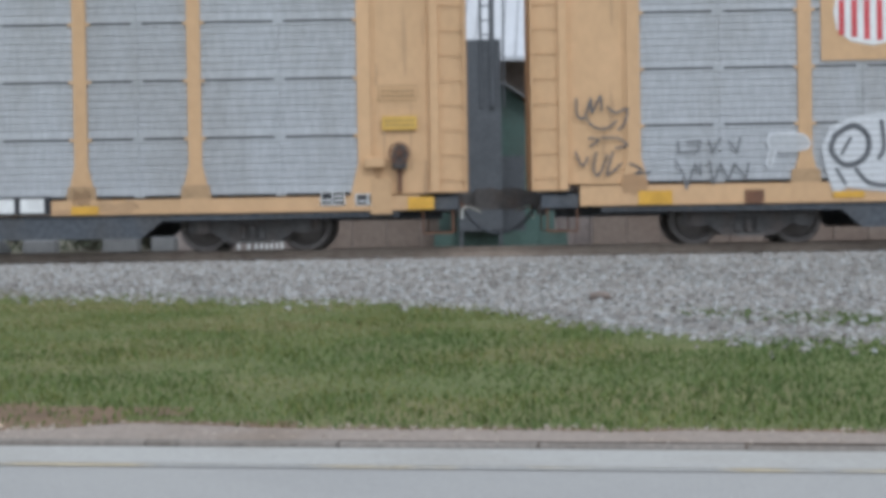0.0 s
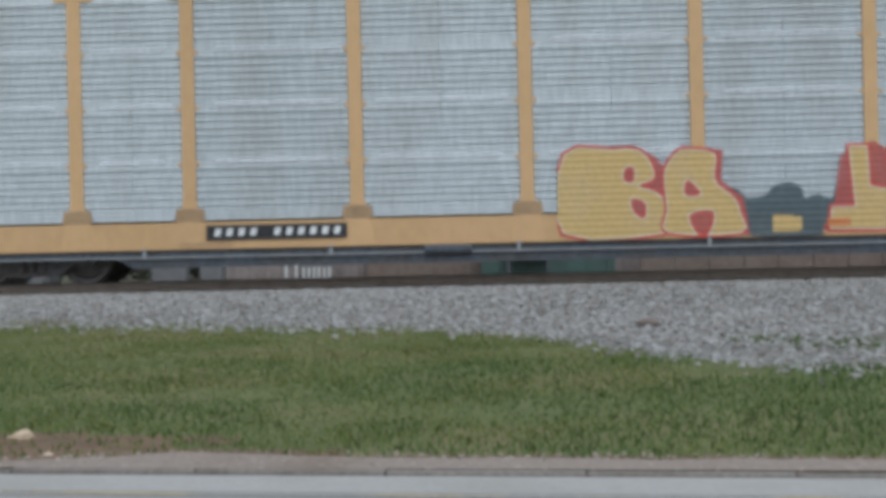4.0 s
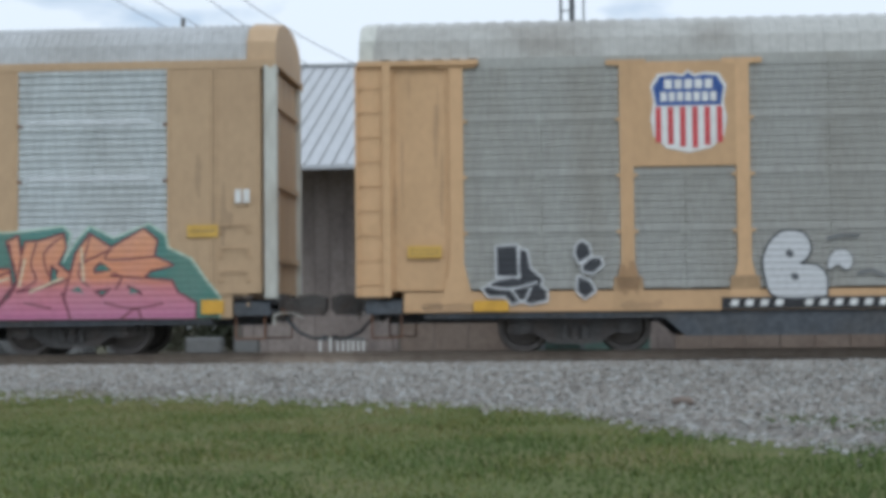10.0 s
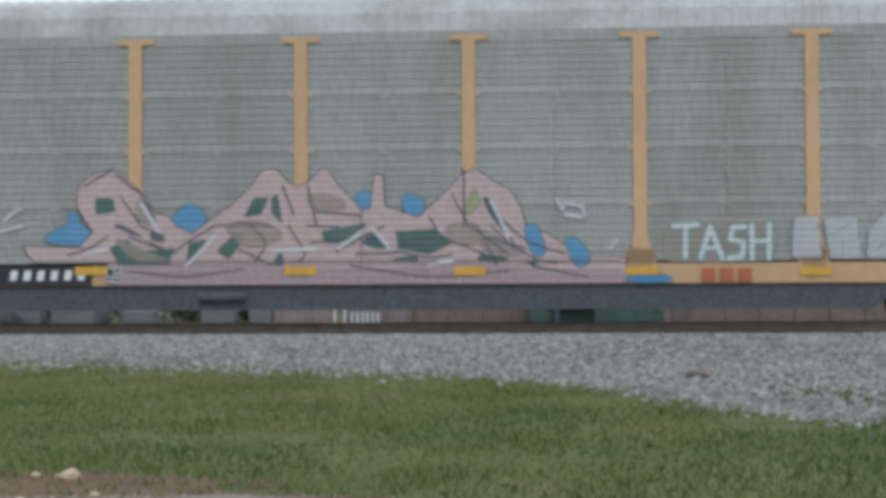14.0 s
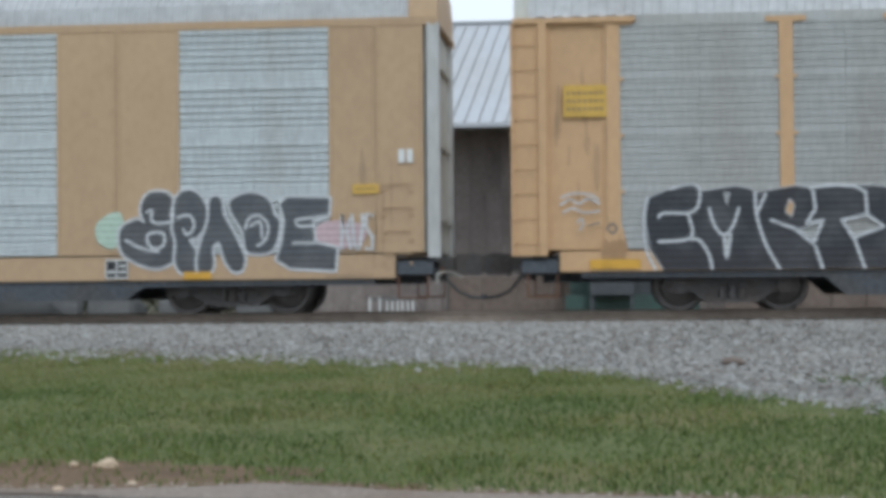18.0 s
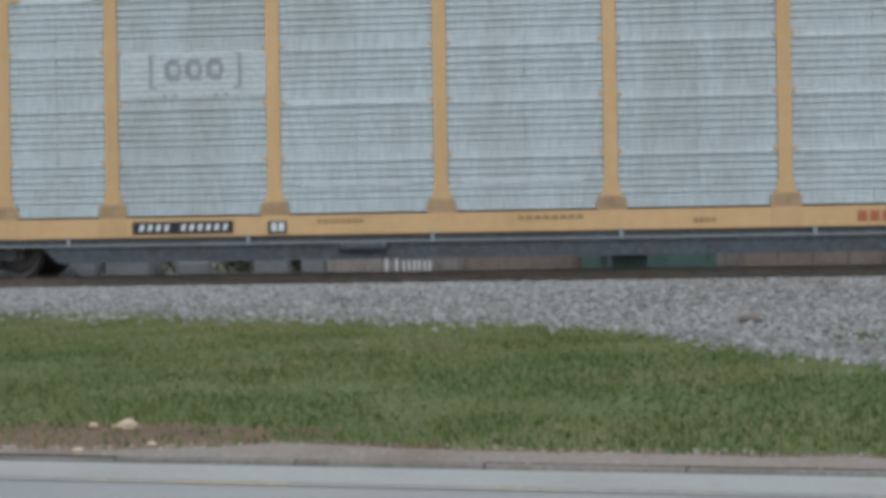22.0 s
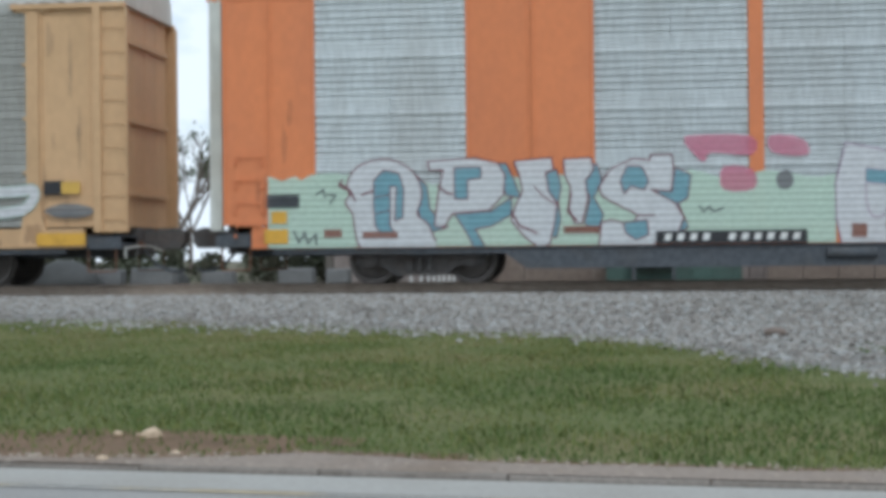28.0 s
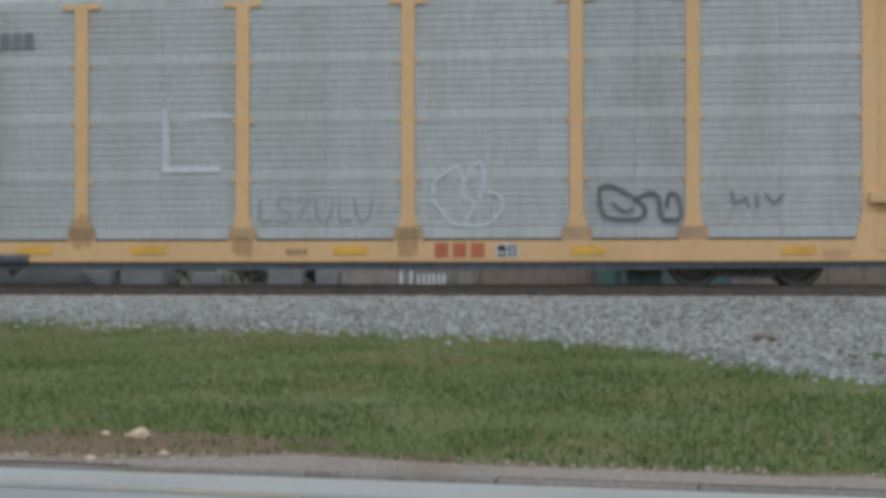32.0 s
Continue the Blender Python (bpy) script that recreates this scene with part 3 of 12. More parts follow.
    # bogies
    for cx in (-10.06, 10.06):
        bog = new("bogie")
        bog.parent = car
        bog.location = (cx, 0, 0)
        bol = piece("bolster", shared("bolster", bolster_mesh), bog)
        for sgn in (-1, 1):
            turn = Matrix.Translation((0, sgn * 1.06, 0)) @ (Matrix.Identity(4) if sgn < 0 else MIRROR)
            piece("side_frame", shared("frame", side_frame_mesh), bog, turn)
            for x in (-0.17, 0.0, 0.17):
                piece("spring", shared("spring", spring_mesh), bog, turn @ Matrix.Translation((x, 0, 0)))
        for wx in (-0.875, 0.875):
            ws = piece("wheelset", shared("wheelset", wheelset_mesh), car, Matrix.Translation((cx + wx, 0, 0.42)))
            WHEELS.append((ws, cx + wx))
    # hand brake at one end, yellow notices and stencil plates
    if flare and brake:
        bm = bmesh.new()
        (bx, bz), br = brake, 0.17
        for i in range(16):
            a, b = i * 0.3927, (i + 1) * 0.3927
            rod(bm, (bx + br * math.cos(a), -SIDE - 0.20, bz + br * math.sin(a)), (bx + br * math.cos(b), -SIDE - 0.20, bz + br * math.sin(b)), 0.017, 6)
        for i in range(5):
            a = 0.3 + i * 1.2566
            rod(bm, (bx, -SIDE - 0.185, bz), (bx + br * math.cos(a), -SIDE - 0.20, bz + br * math.sin(a)), 0.014, 6)
        rod(bm, (bx, -SIDE - 0.13, bz), (bx, -SIDE - 0.215, bz), 0.04, 8)
        part("brake_wheel", bm, M["rust"], car, "small rusty hand-brake wheel")
        # housing behind the wheel, its chain guard and the rod to the sill
        bm = bmesh.new()
        prism(bm, [(bx + x, bz + z) for x, z in ((-0.12, -0.26), (0.12, -0.26), (0.14, 0.04), (0.08, 0.14), (-0.06, 0.14), (-0.13, 0.04))], -SIDE - 0.13, -SIDE + 0.03)
        bmesh.ops.bevel(bm, geom=bm.edges[:], offset=0.015, segments=1, affect="EDGES")
        part("brake_housing", bm, M["iron"], car, "dark cast brake housing")
        if bx < 13:
            bm = bmesh.new()
            box(bm, bx - 0.035, bx + 0.035, -SIDE - 0.06, -SIDE + 0.02, 0.98, bz - 0.26)
            part("chain_guard", bm, M["rust"], car)
        bm = bmesh.new()
        box(bm, 12.02, 12.38, -SIDE - 0.16, -SIDE - 0.02, 1.38, 1.56)
        bmesh.ops.bevel(bm, geom=bm.edges[:], offset=0.015, segments=1, affect="EDGES")
        part("brake_step", bm, pk, car, "small yellow step box beside the brake")
        bm = bmesh.new()
        prism(bm, [(12.12, 0.60), (12.48, 0.60), (12.48, 1.12), (12.40, 1.20), (12.12, 1.20)], -SIDE - 0.05, -SIDE + 0.03)
        part("brake_bracket", bm, pk, car)
    return car


# ---------------------------------------------------------------- lettering, signs and spray paint on the cars' sides
def field_mesh(dist, xs, zs, name, material, y, parent, label=""):
    """A flat shape where dist < 0 on the grid xs, zs: whole cells in runs, cut cells along the edge."""
    ins = dist < 0
    verts, faces, index = [], [], {}

    def corner(i, j):
        k = (i, j)
        if k not in index:
            index[k] = len(verts)
            verts.append((float(xs[i]), y, float(zs[j])))
        return index[k]

    def cut(i, j, k, m):
        key = (i, j, k, m) if (i, j) < (k, m) else (k, m, i, j)
        if key not in index:
            a, b = dist[i, j], dist[k, m]
            t = a / (a - b)
            index[key] = len(verts)
            verts.append((float(xs[i] + (xs[k] - xs[i]) * t), y, float(zs[j] + (zs[m] - zs[j]) * t)))
        return index[key]
    full = ins[:-1, :-1] & ins[1:, :-1] & ins[1:, 1:] & ins[:-1, 1:]
    some = (ins[:-1, :-1] | ins[1:, :-1] | ins[1:, 1:] | ins[:-1, 1:]) & ~full
    for j in range(full.shape[1]):
        i, n = 0, full.shape[0]
        while i < n:
            if full[i, j]:
                s = i
                while i < n and full[i, j]:
                    i += 1
                faces.append((corner(s, j), corner(i, j), corner(i, j + 1), corner(s, j + 1)))
            else:
                i += 1
    for i, j in zip(*np.nonzero(some)):
        ring, out = ((i, j), (i + 1, j), (i + 1, j + 1), (i, j + 1)), []
        for q in range(4):
            p0, p1 = ring[q], ring[(q + 1) % 4]
            if ins[p0]:
                out.append(corner(*p0))
            if ins[p0] != ins[p1]:
                out.append(cut(*p0, *p1))
        if len(out) > 2:
            faces.append(tuple(out))
    me = bpy.data.meshes.new(name)
    me.from_pydata(verts, [], faces)
    me.materials.append(material)
    ob = new(name, me)
    ob.parent = parent
    return tagged(ob, label)


def seg_field(lines, xs, zs, square=False):
    """Distance of each grid point from a set of polylines; square: strokes with square ends."""
    X, Z = np.meshgrid(xs, zs, indexing="ij")
    best = np.full(X.shape, 9.0)
    for pts in lines:
        for (ax, az), (bx, bz) in zip(pts, pts[1:]):
            dx, dz = bx - ax, bz - az
            if square:
                ln = max(math.hypot(dx, dz), 1e-6)
                al, pe = ((X - ax) * dx + (Z - az) * dz) / ln, np.abs((X - ax) * dz - (Z - az) * dx) / ln
                best = np.minimum(best, np.maximum(pe, np.maximum(-al, al - ln)))
                continue
            t = np.clip(((X - ax) * dx + (Z - az) * dz) / max(dx * dx + dz * dz, 1e-9), 0, 1)
            best = np.minimum(best, np.hypot(X - ax - t * dx, Z - az - t * dz))
    return best


def smooth_line(pts, n=4):
    """Rounded version of a polyline."""
    out = [pts[0]]
    for k in range(len(pts) - 1):
        p0, p1, p2, p3 = pts[max(k - 1, 0)], pts[k], pts[k + 1], pts[min(k + 2, len(pts) - 1)]
        for i in range(1, n + 1):
            t = i / n
            out.append(tuple(0.5 * (2 * b + (c - a) * t + (2 * a - 5 * b + 4 * c - d) * t * t + (3 * b - a - 3 * c + d) * t ** 3)
                             for a, b, c, d in zip(p0, p1, p2, p3)))
    return out


LAYER = {}


def coat(car, n=1):
    """The y of the next coat of paint on a car's near side; each coat lies a little over the last."""
    k = LAYER.get(car.name, 0)
    LAYER[car.name] = k + n
    return -SIDE - 0.035 - 0.0002 * k


def painted(car, lines, r, edge, fill, line, label="", name="graffiti_letter", cell=0.026, slits=(), inline=None, square=False):
    """One sprayed shape: its body, a line round it, lines cut into it, and a bright line inside the edge."""
    pts = [p for l in lines for p in l]
    if 0 < edge < 0.036:
        cell = max(0.014, edge * 0.68)
    m = r + edge + cell
    xs = np.arange(min(p[0] for p in pts) - m, max(p[0] for p in pts) + m + cell, cell)
    zs = np.arange(max(SILL[0], min(p[1] for p in pts) - m), max(p[1] for p in pts) + m + cell, cell)
    d = seg_field(lines, xs, zs, square)
    ring = np.maximum(d - r - edge, r - 0.004 - d)
    if slits:
        ring = np.minimum(ring, np.maximum(seg_field(slits, xs, zs) - edge * 0.75, d - r))
    y0 = coat(car, 3)
    if fill is None:
        return field_mesh(ring, xs, zs, name, line, y0, car, label)
    ob = field_mesh(d - r, xs, zs, name, fill, y0, car, label)
    if edge > 0 and line is not None:
        field_mesh(ring, xs, zs, "outline", line, y0 - 0.0002, ob)
    if inline is not None:
        field_mesh(np.maximum(d - r, r - 0.028 - d), xs, zs, "highlight", inline, y0 - 0.0004, ob)
    return ob


# short lines that mark the counters of closed, swollen letters
def closed_line(pts, n=3):
    """Rounded version of a closed outline."""
    out, k = [], len(pts)
    for i in range(k):
        p0, p1, p2, p3 = pts[i - 1], pts[i], pts[(i + 1) % k], pts[(i + 2) % k]
        for j in range(n):
            t = j / n
            out.append(tuple(0.5 * (2 * b + (c - a) * t + (2 * a - 5 * b + 4 * c - d) * t * t + (3 * b - a - 3 * c + d) * t ** 3)
                             for a, b, c, d in zip(p0, p1, p2, p3)))
    return out


def spray_field(shape, xs, zs, soft):
    """Signed distance of one sprayed shape: an odd count of numbers is a stroke (its half width first), an even one a filled outline."""
    if len(shape) % 2:
        pts = list(zip(shape[1::2], shape[2::2]))
        return seg_field([smooth_line(pts, 3) if soft and len(pts) > 2 else pts], xs, zs) - shape[0]
    pts = list(zip(shape[0::2], shape[1::2]))
    if soft:
        pts = closed_line(pts)
    ring = pts + pts[:1]
    X, Z = np.meshgrid(xs, zs, indexing="ij")
    ins = np.zeros(X.shape, bool)
    for (ax, az), (bx, bz) in zip(ring, ring[1:]):
        if az != bz:
            ins ^= ((az > Z) != (bz > Z)) & (X < (bx - ax) * (Z - az) / (bz - az) + ax)
    d = seg_field([ring], xs, zs)
    return np.where(ins, -d, d)


def spray(car, fill, line, edge, *shapes, cuts=(), holes=(), soft=False, shine=None, label="", cell=0.018):
    """Sprayed letters or figures: shapes that touch form one body, with the line round it, the lines cut into it and a bright
    line inside the edge."""
    even = [s[1:] if len(s) % 2 else s for s in shapes]
    wide = max([s[0] for s in shapes if len(s) % 2] + [0.0])
    m = wide + edge + 2 * cell
    us, vs = [x for s in even for x in s[0::2]], [z for s in even for z in s[1::2]]
    if wide and wide < 0.03 and not edge:
        cell = 0.013
    xs = np.arange(min(us) - m, max(us) + m + cell, cell)
    zs = np.arange(max(SILL[0], min(vs) - m), max(vs) + m + cell, cell)
    if len(xs) < 2 or len(zs) < 2:
        return
    bodies = []
    for s in shapes:
        f = spray_field(s, xs, zs, soft)
        apart = []
        for b in bodies:
            if np.any((b < edge) & (f < edge)):
                f = np.minimum(f, b)
            else:
                apart.append(b)
        bodies = apart + [f]
    y0 = coat(car, 3)
    for d in bodies:
        for s in holes:
            d = np.maximum(d, -spray_field(s, xs, zs, soft))
        if not np.any(d < 0):
            continue
        ob = field_mesh(d, xs, zs, "graffiti_letter", P[fill], y0, car, label)
        if edge > 0 and line:
            field_mesh(np.maximum(d - edge, -0.004 - d), xs, zs, "outline", P[line], y0 - 0.0002, ob)
            for s in cuts:
                pts = list(zip(s[0::2], s[1::2]))
                cut = np.maximum(seg_field([smooth_line(pts, 3) if len(pts) > 2 else pts], xs, zs) - max(0.008, edge * 0.55), d)
                if np.any(cut < 0):
                    field_mesh(cut, xs, zs, "inner_line", P[line], y0 - 0.0003, ob)
        if shine:
            field_mesh(np.maximum(d + 0.006, -d - 0.036), xs, zs, "highlight", P[shine], y0 - 0.0004, ob)


def flat(car, name, verts, faces, material, label="", lift=None):
    """Thin flat paint or film of polygons that don't overlap."""
    y = coat(car) if lift is None else -SIDE - 0.035 - 0.001 * lift
    me = bpy.data.meshes.new(name)
    me.from_pydata([(float(x), y, float(z)) for x, z in verts], [], faces)
    me.materials.append(material)
    ob = new(name, me)
    ob.parent = car
    return tagged(ob, label)


def blob(v, f, cx, cz, rx, rz, turn=0.0, n=18, rough=0.0, seed=0):
    rnd = random.Random(seed)
    base = len(v)
    for i in range(n):
        a = 6.28319 * i / n
        k = 1 + rnd.uniform(-rough, rough)
        x, z = rx * math.cos(a) * k, rz * math.sin(a) * k
        v.append((cx + x * math.cos(turn) - z * math.sin(turn), max(SILL[0], cz + x * math.sin(turn) + z * math.cos(turn))))
    f.append(tuple(range(base, base + n)))


def cloud(car, u0, u1, z0, z1, material, seed=1, label=""):
    """A bubbly patch of paint with a lumpy upper edge, as one outline."""
    rnd = random.Random(seed + 50)
    top = []
    x = u0
    while x < u1:
        r = rnd.uniform(0.16, 0.34)
        for i in range(7):
            a = math.pi * (1 - i / 6)
            top.append((min(x + r + r * math.cos(a), u1), z1 - 0.22 + rnd.uniform(-0.02, 0.02) + r * 0.8 * math.sin(a)))
        x += 2 * r * 0.9
    v, f = [], []
    xs = sorted(set(round(p[0], 3) for p in top))
    pts = [(x, max(p[1] for p in top if abs(p[0] - x) < 0.03)) for x in xs]
    for x, z in pts:
        v += [(x, max(SILL[0], z0 + rnd.uniform(0, 0.05))), (x, max(z, z0 + 0.1))]
    for i in range(len(pts) - 1):
        f.append((2 * i, 2 * i + 2, 2 * i + 3, 2 * i + 1))
    return flat(car, "graffiti_background", v, f, material, label)


def blobs(car, spots, material, name="graffiti_patch", label="", rough=0.10, n=20):
    """Round sprayed patches, each a part of its own."""
    for i, (cx, cz, rx, rz, turn) in enumerate(spots):
        v, f = [], []
        blob(v, f, cx, cz, rx, rz, turn, n, rough, i)
        flat(car, name, v, f, material, label)


def stroke(v, f, pts, r):
    """A ribbon along a list of points."""
    base = len(v)
    for i, (x, z) in enumerate(pts):
        a, b = pts[max(i - 1, 0)], pts[min(i + 1, len(pts) - 1)]
        d = math.hypot(b[0] - a[0], b[1] - a[1]) or 1
        nx, nz = -(b[1] - a[1]) / d * r, (b[0] - a[0]) / d * r
        v += [(x + nx, z + nz), (x - nx, z - nz)]
    for i in range(len(pts) - 1):
        k = base + 2 * i
        f.append((k, k + 1, k + 3, k + 2))


def loop_lines(u0, u1, z0, z1, seed, loops):
    """Loose hand-drawn strokes that spell nothing."""
    rnd = random.Random(seed)
    w, zm, hz, out = (u1 - u0) / loops, (z0 + z1) / 2, (z1 - z0) / 2, []
    for i in range(loops):
        cx, kind = u0 + (i + 0.5) * w, rnd.choice("oumlzsk")
        if kind == "o":
            pts = [(cx + w * 0.46 * math.cos(a * 0.48 + 0.6), zm + hz * 0.95 * math.sin(a * 0.48 + 0.6)) for a in range(13)]
        elif kind == "u":
            pts = [(cx - w * 0.45 * math.cos(a * 0.35), z0 + hz * 2 * (1 - math.sin(a * 0.35))) for a in range(10)]
        elif kind == "m":
            pts = [(cx - w * 0.5 + w * a / 8, z0 + hz * 2 * abs(math.sin(a * 0.7854))) for a in range(9)]
        elif kind == "l":
            pts = [(cx - w * 0.2, z1), (cx - w * 0.25, z0 + hz * 0.3), (cx - w * 0.1, z0), (cx + w * 0.4, z0 + hz * 0.2)]
        elif kind == "s":
            pts = [(cx + w * 0.4, z1 - hz * 0.1), (cx - w * 0.2, z1), (cx - w * 0.35, zm + hz * 0.3), (cx + w * 0.3, zm - hz * 0.3), (cx + w * 0.2, z0), (cx - w * 0.4, z0 + hz * 0.1)]
        elif kind == "k":
            pts = [(cx - w * 0.4, z0), (cx - w * 0.3, z1), (cx - w * 0.2, zm), (cx + w * 0.4, z1 - hz * 0.1), (cx, zm), (cx + w * 0.45, z0)]
        else:
            pts = [(cx - w * 0.4, z1 - hz * 0.2), (cx + w * 0.4, z1), (cx - w * 0.3, z0 + hz * 0.3), (cx + w * 0.45, z0)]
        out.append([(x + rnd.uniform(-0.015, 0.015), z) for x, z in pts])
    return out


def scrawl(car, u0, u1, z0, z1, material, seed, r=0.014, loops=6, label="", name="graffiti_tag"):
    """A thin hand-drawn tag."""
    v, f = [], []
    ls = loop_lines(u0, u1, max(z0, SILL[0] + 0.02), z1, seed, loops)
    for i, pts in enumerate(ls):
        stroke(v, f, pts, r)
    return flat(car, name, v, f, material, label)


def bars(car, u0, u1, z0, z1, groups, material, name="lettering", slant=0.0, label="", gap=0.25, lift=None):
    """Plain blocks, one for each unreadable or withheld character."""
    n = sum(groups) + len(groups) - 1
    w = (u1 - u0) / n
    y = coat(car) if lift is None else -SIDE - 0.035 - 0.001 * lift
    i = 0
    for g in groups:
        for k in range(g):
            a, b = u0 + (i + gap * 0.5) * w, u0 + (i + 1 - gap * 0.5) * w
            me = bpy.data.meshes.new(name)
            me.from_pydata([(a, y, z0), (b, y, z0), (b + slant, y, z1), (a + slant, y, z1)], [], [(0, 1, 2, 3)])
            me.materials.append(material)
            ob = new(name, me)
            ob.parent = car
            tagged(ob, label)
            i += 1
        i += 1


def rect(car, u0, u1, z0, z1, material, name="patch", label="", lift=None):
    return flat(car, name, [(u0, z0), (u1, z0), (u1, z1), (u0, z1)], [(0, 1, 2, 3)], material, label, lift)


def number_board(car, u0, u1, z0, z1, board=True, groups=(4, 6), ink="white"):
    if board:
        rect(car, u0, u1, z0, z1, M["ink"], "number_board", "black painted number board")
    h = z1 - z0
    bars(car, u0 + 0.08, u1 - 0.08, z0 + h * 0.26, z1 - h * 0.22, groups, M[ink], "reporting_mark", 0.03, gap=0.50)


def crest(car, u0, u1, z0, z1, plate=None, top="blue", stripe="red", label="blue and red striped shield emblem"):
    """Railway shield: a dark upper field over red and white stripes, on a painted plate."""
    w, h, cx = u1 - u0, z1 - z0, (u0 + u1) / 2

    def outline(k):
        a = [(-0.40, 0.94), (-0.22, 0.955), (-0.08, 0.93), (0, 0.985), (0.08, 0.93), (0.22, 0.955), (0.40, 0.94), (0.50, 0.80), (0.46, 0.60),
             (0.50, 0.40), (0.46, 0.20), (0.30, 0.06), (0.0, 0.0), (-0.30, 0.06), (-0.46, 0.20), (-0.50, 0.40), (-0.46, 0.60), (-0.50, 0.80)]
        return [(cx + x * w * k, z0 + h * (0.5 + (z - 0.5) * k)) for x, z in a]
    if plate:
        p0, p1, q0, q1, key = plate
        bm = bmesh.new()
        box(bm, p0, p1, -SIDE - 0.03, -SIDE + 0.01, q0, q1)
        part("emblem_plate", bm, M[key], car)
    o = outline(1.0)
    flat(car, "emblem", o, [tuple(range(len(o)))], M["white"], label)
    o = outline(0.93)
    up = [p for p in o if p[1] > z0 + h * 0.58]
    up = o[:9] + [(o[8][0], z0 + h * 0.56), (o[16][0], z0 + h * 0.56)] + o[16:]
    flat(car, "emblem_field", up, [tuple(range(len(up)))], M[top])
    v, f = [], []
    for i in range(6):
        x = cx + (-0.40 + i * 0.16) * w - 0.035 * w
        d = 0.05 + 0.18 * abs(x - cx) / w
        b = len(v)
        v += [(x, z0 + h * d), (x + 0.075 * w, z0 + h * d), (x + 0.075 * w, z0 + h * 0.545), (x, z0 + h * 0.545)]
        f.append((b, b + 1, b + 2, b + 3))
    flat(car, "emblem_stripes", v, f, M[stripe])
    bars(car, cx - 0.33 * w, cx + 0.33 * w, z0 + h * 0.76, z0 + h * 0.87, (5,), M["white"], "emblem_lettering")
    bars(car, cx - 0.38 * w, cx + 0.38 * w, z0 + h * 0.61, z0 + h * 0.72, (7,), M["white"], "emblem_lettering")


def octagon(car, u0, u1, z0, z1, label):
    cx, cz, w, h = (u0 + u1) / 2, (z0 + z1) / 2, (u1 - u0) / 2, (z1 - z0) / 2
    a = [(-0.55, -1), (0.55, -1), (1, -0.55), (1, 0.55), (0.55, 1), (-0.55, 1), (-1, 0.55), (-1, -0.55)]
    for k, key, nm in ((1.0, "red", "emblem_edge"), (0.965, "white", "emblem_border"), (0.905, "red", "emblem")):
        p = [(cx + x * w * k, cz + z * h * k) for x, z in a]
        flat(car, nm, p, [tuple(range(8))], M[key], label if nm == "emblem" else "")
    for i, (g, ln) in enumerate(((1, 5), (1, 3), (1, 6), (1, 5))):
        zz = cz + h * (0.62 - i * 0.36)
        rect(car, cx - 0.66 * w + 0.1 * i * w * 0.3, cx - 0.36 * w + 0.1 * i * w * 0.3, zz - 0.12 * h, zz + 0.12 * h, M["white"], "emblem_lettering")
        bars(car, cx - 0.30 * w + 0.03 * i * w, cx + (-0.3 + 0.17 * ln) * w, zz - 0.09 * h, zz + 0.08 * h, (ln,), M["white"], "emblem_lettering")


def stencil_box(car, u0, u1, z0, z1):
    rect(car, u0, u1, z0, z1, M["ink"], "data_panel", "black lubrication stencil with white frame")
    w, h = u1 - u0, z1 - z0
    v, f = [], []
    for a, b, c, d in ((0, 1, 0, .08), (0, 1, .92, 1), (0, .05, 0, 1), (.95, 1, 0, 1), (.47, .53, 0, 1), (.1, .42, .3, .42), (.6, .9, .3, .42), (.6, .9, .6, .72)):
        k = len(v)
        v += [(u0 + a * w, z0 + c * h), (u0 + b * w, z0 + c * h), (u0 + b * w, z0 + d * h), (u0 + a * w, z0 + d * h)]
        f.append((k, k + 1, k + 2, k + 3))
    flat(car, "data_panel_lines", v, f, M["white"])


def wild(car, u0, u1, z0, z1, fill, line, seed, loops, r=0.10, edge=0.035, label="", halo=None, shine=None):
    """A big sprayed piece whose letters cannot be told: fat bent strokes, outlined, one over the other."""
    if halo is not None:
        cloud(car, u0 - 0.12, u1 + 0.12, z0 - 0.02, z1 + 0.08, halo, seed)
    a, b = u0 + r, u1 - r
    c, d = max(z0 + r * 0.9, SILL[0] + r), z1 - r * 0.9
    for pts in loop_lines(a, b, c, d, seed, loops):
        ob = painted(car, [smooth_line(pts, 3)], r, edge, fill, line, label)
    if shine is not None:
        rnd = random.Random(seed + 3)
        blobs(car, [(rnd.uniform(a, b), rnd.uniform(c, d), 0.05, 0.035, 0.4) for _ in range(loops * 2)], shine, "graffiti_highlight")
    return ob


def ragged(car, u0, u1, z0, z1, material, name, rnd, n=9, label=""):
    """A stain with frayed upper and lower edges."""
    v = []
    h = z1 - z0
    for i in range(n + 1):
        x = u0 + (u1 - u0) * i / n
        e = 0.45 if i in (0, n) else 0.0
        v += [(x, z0 + h * (e + rnd.uniform(0, 0.22))), (x, z1 - h * (e + rnd.uniform(0, 0.30)))]
    return flat(car, name, v, [(2 * i, 2 * i + 2, 2 * i + 3, 2 * i + 1) for i in range(n)], material, label)


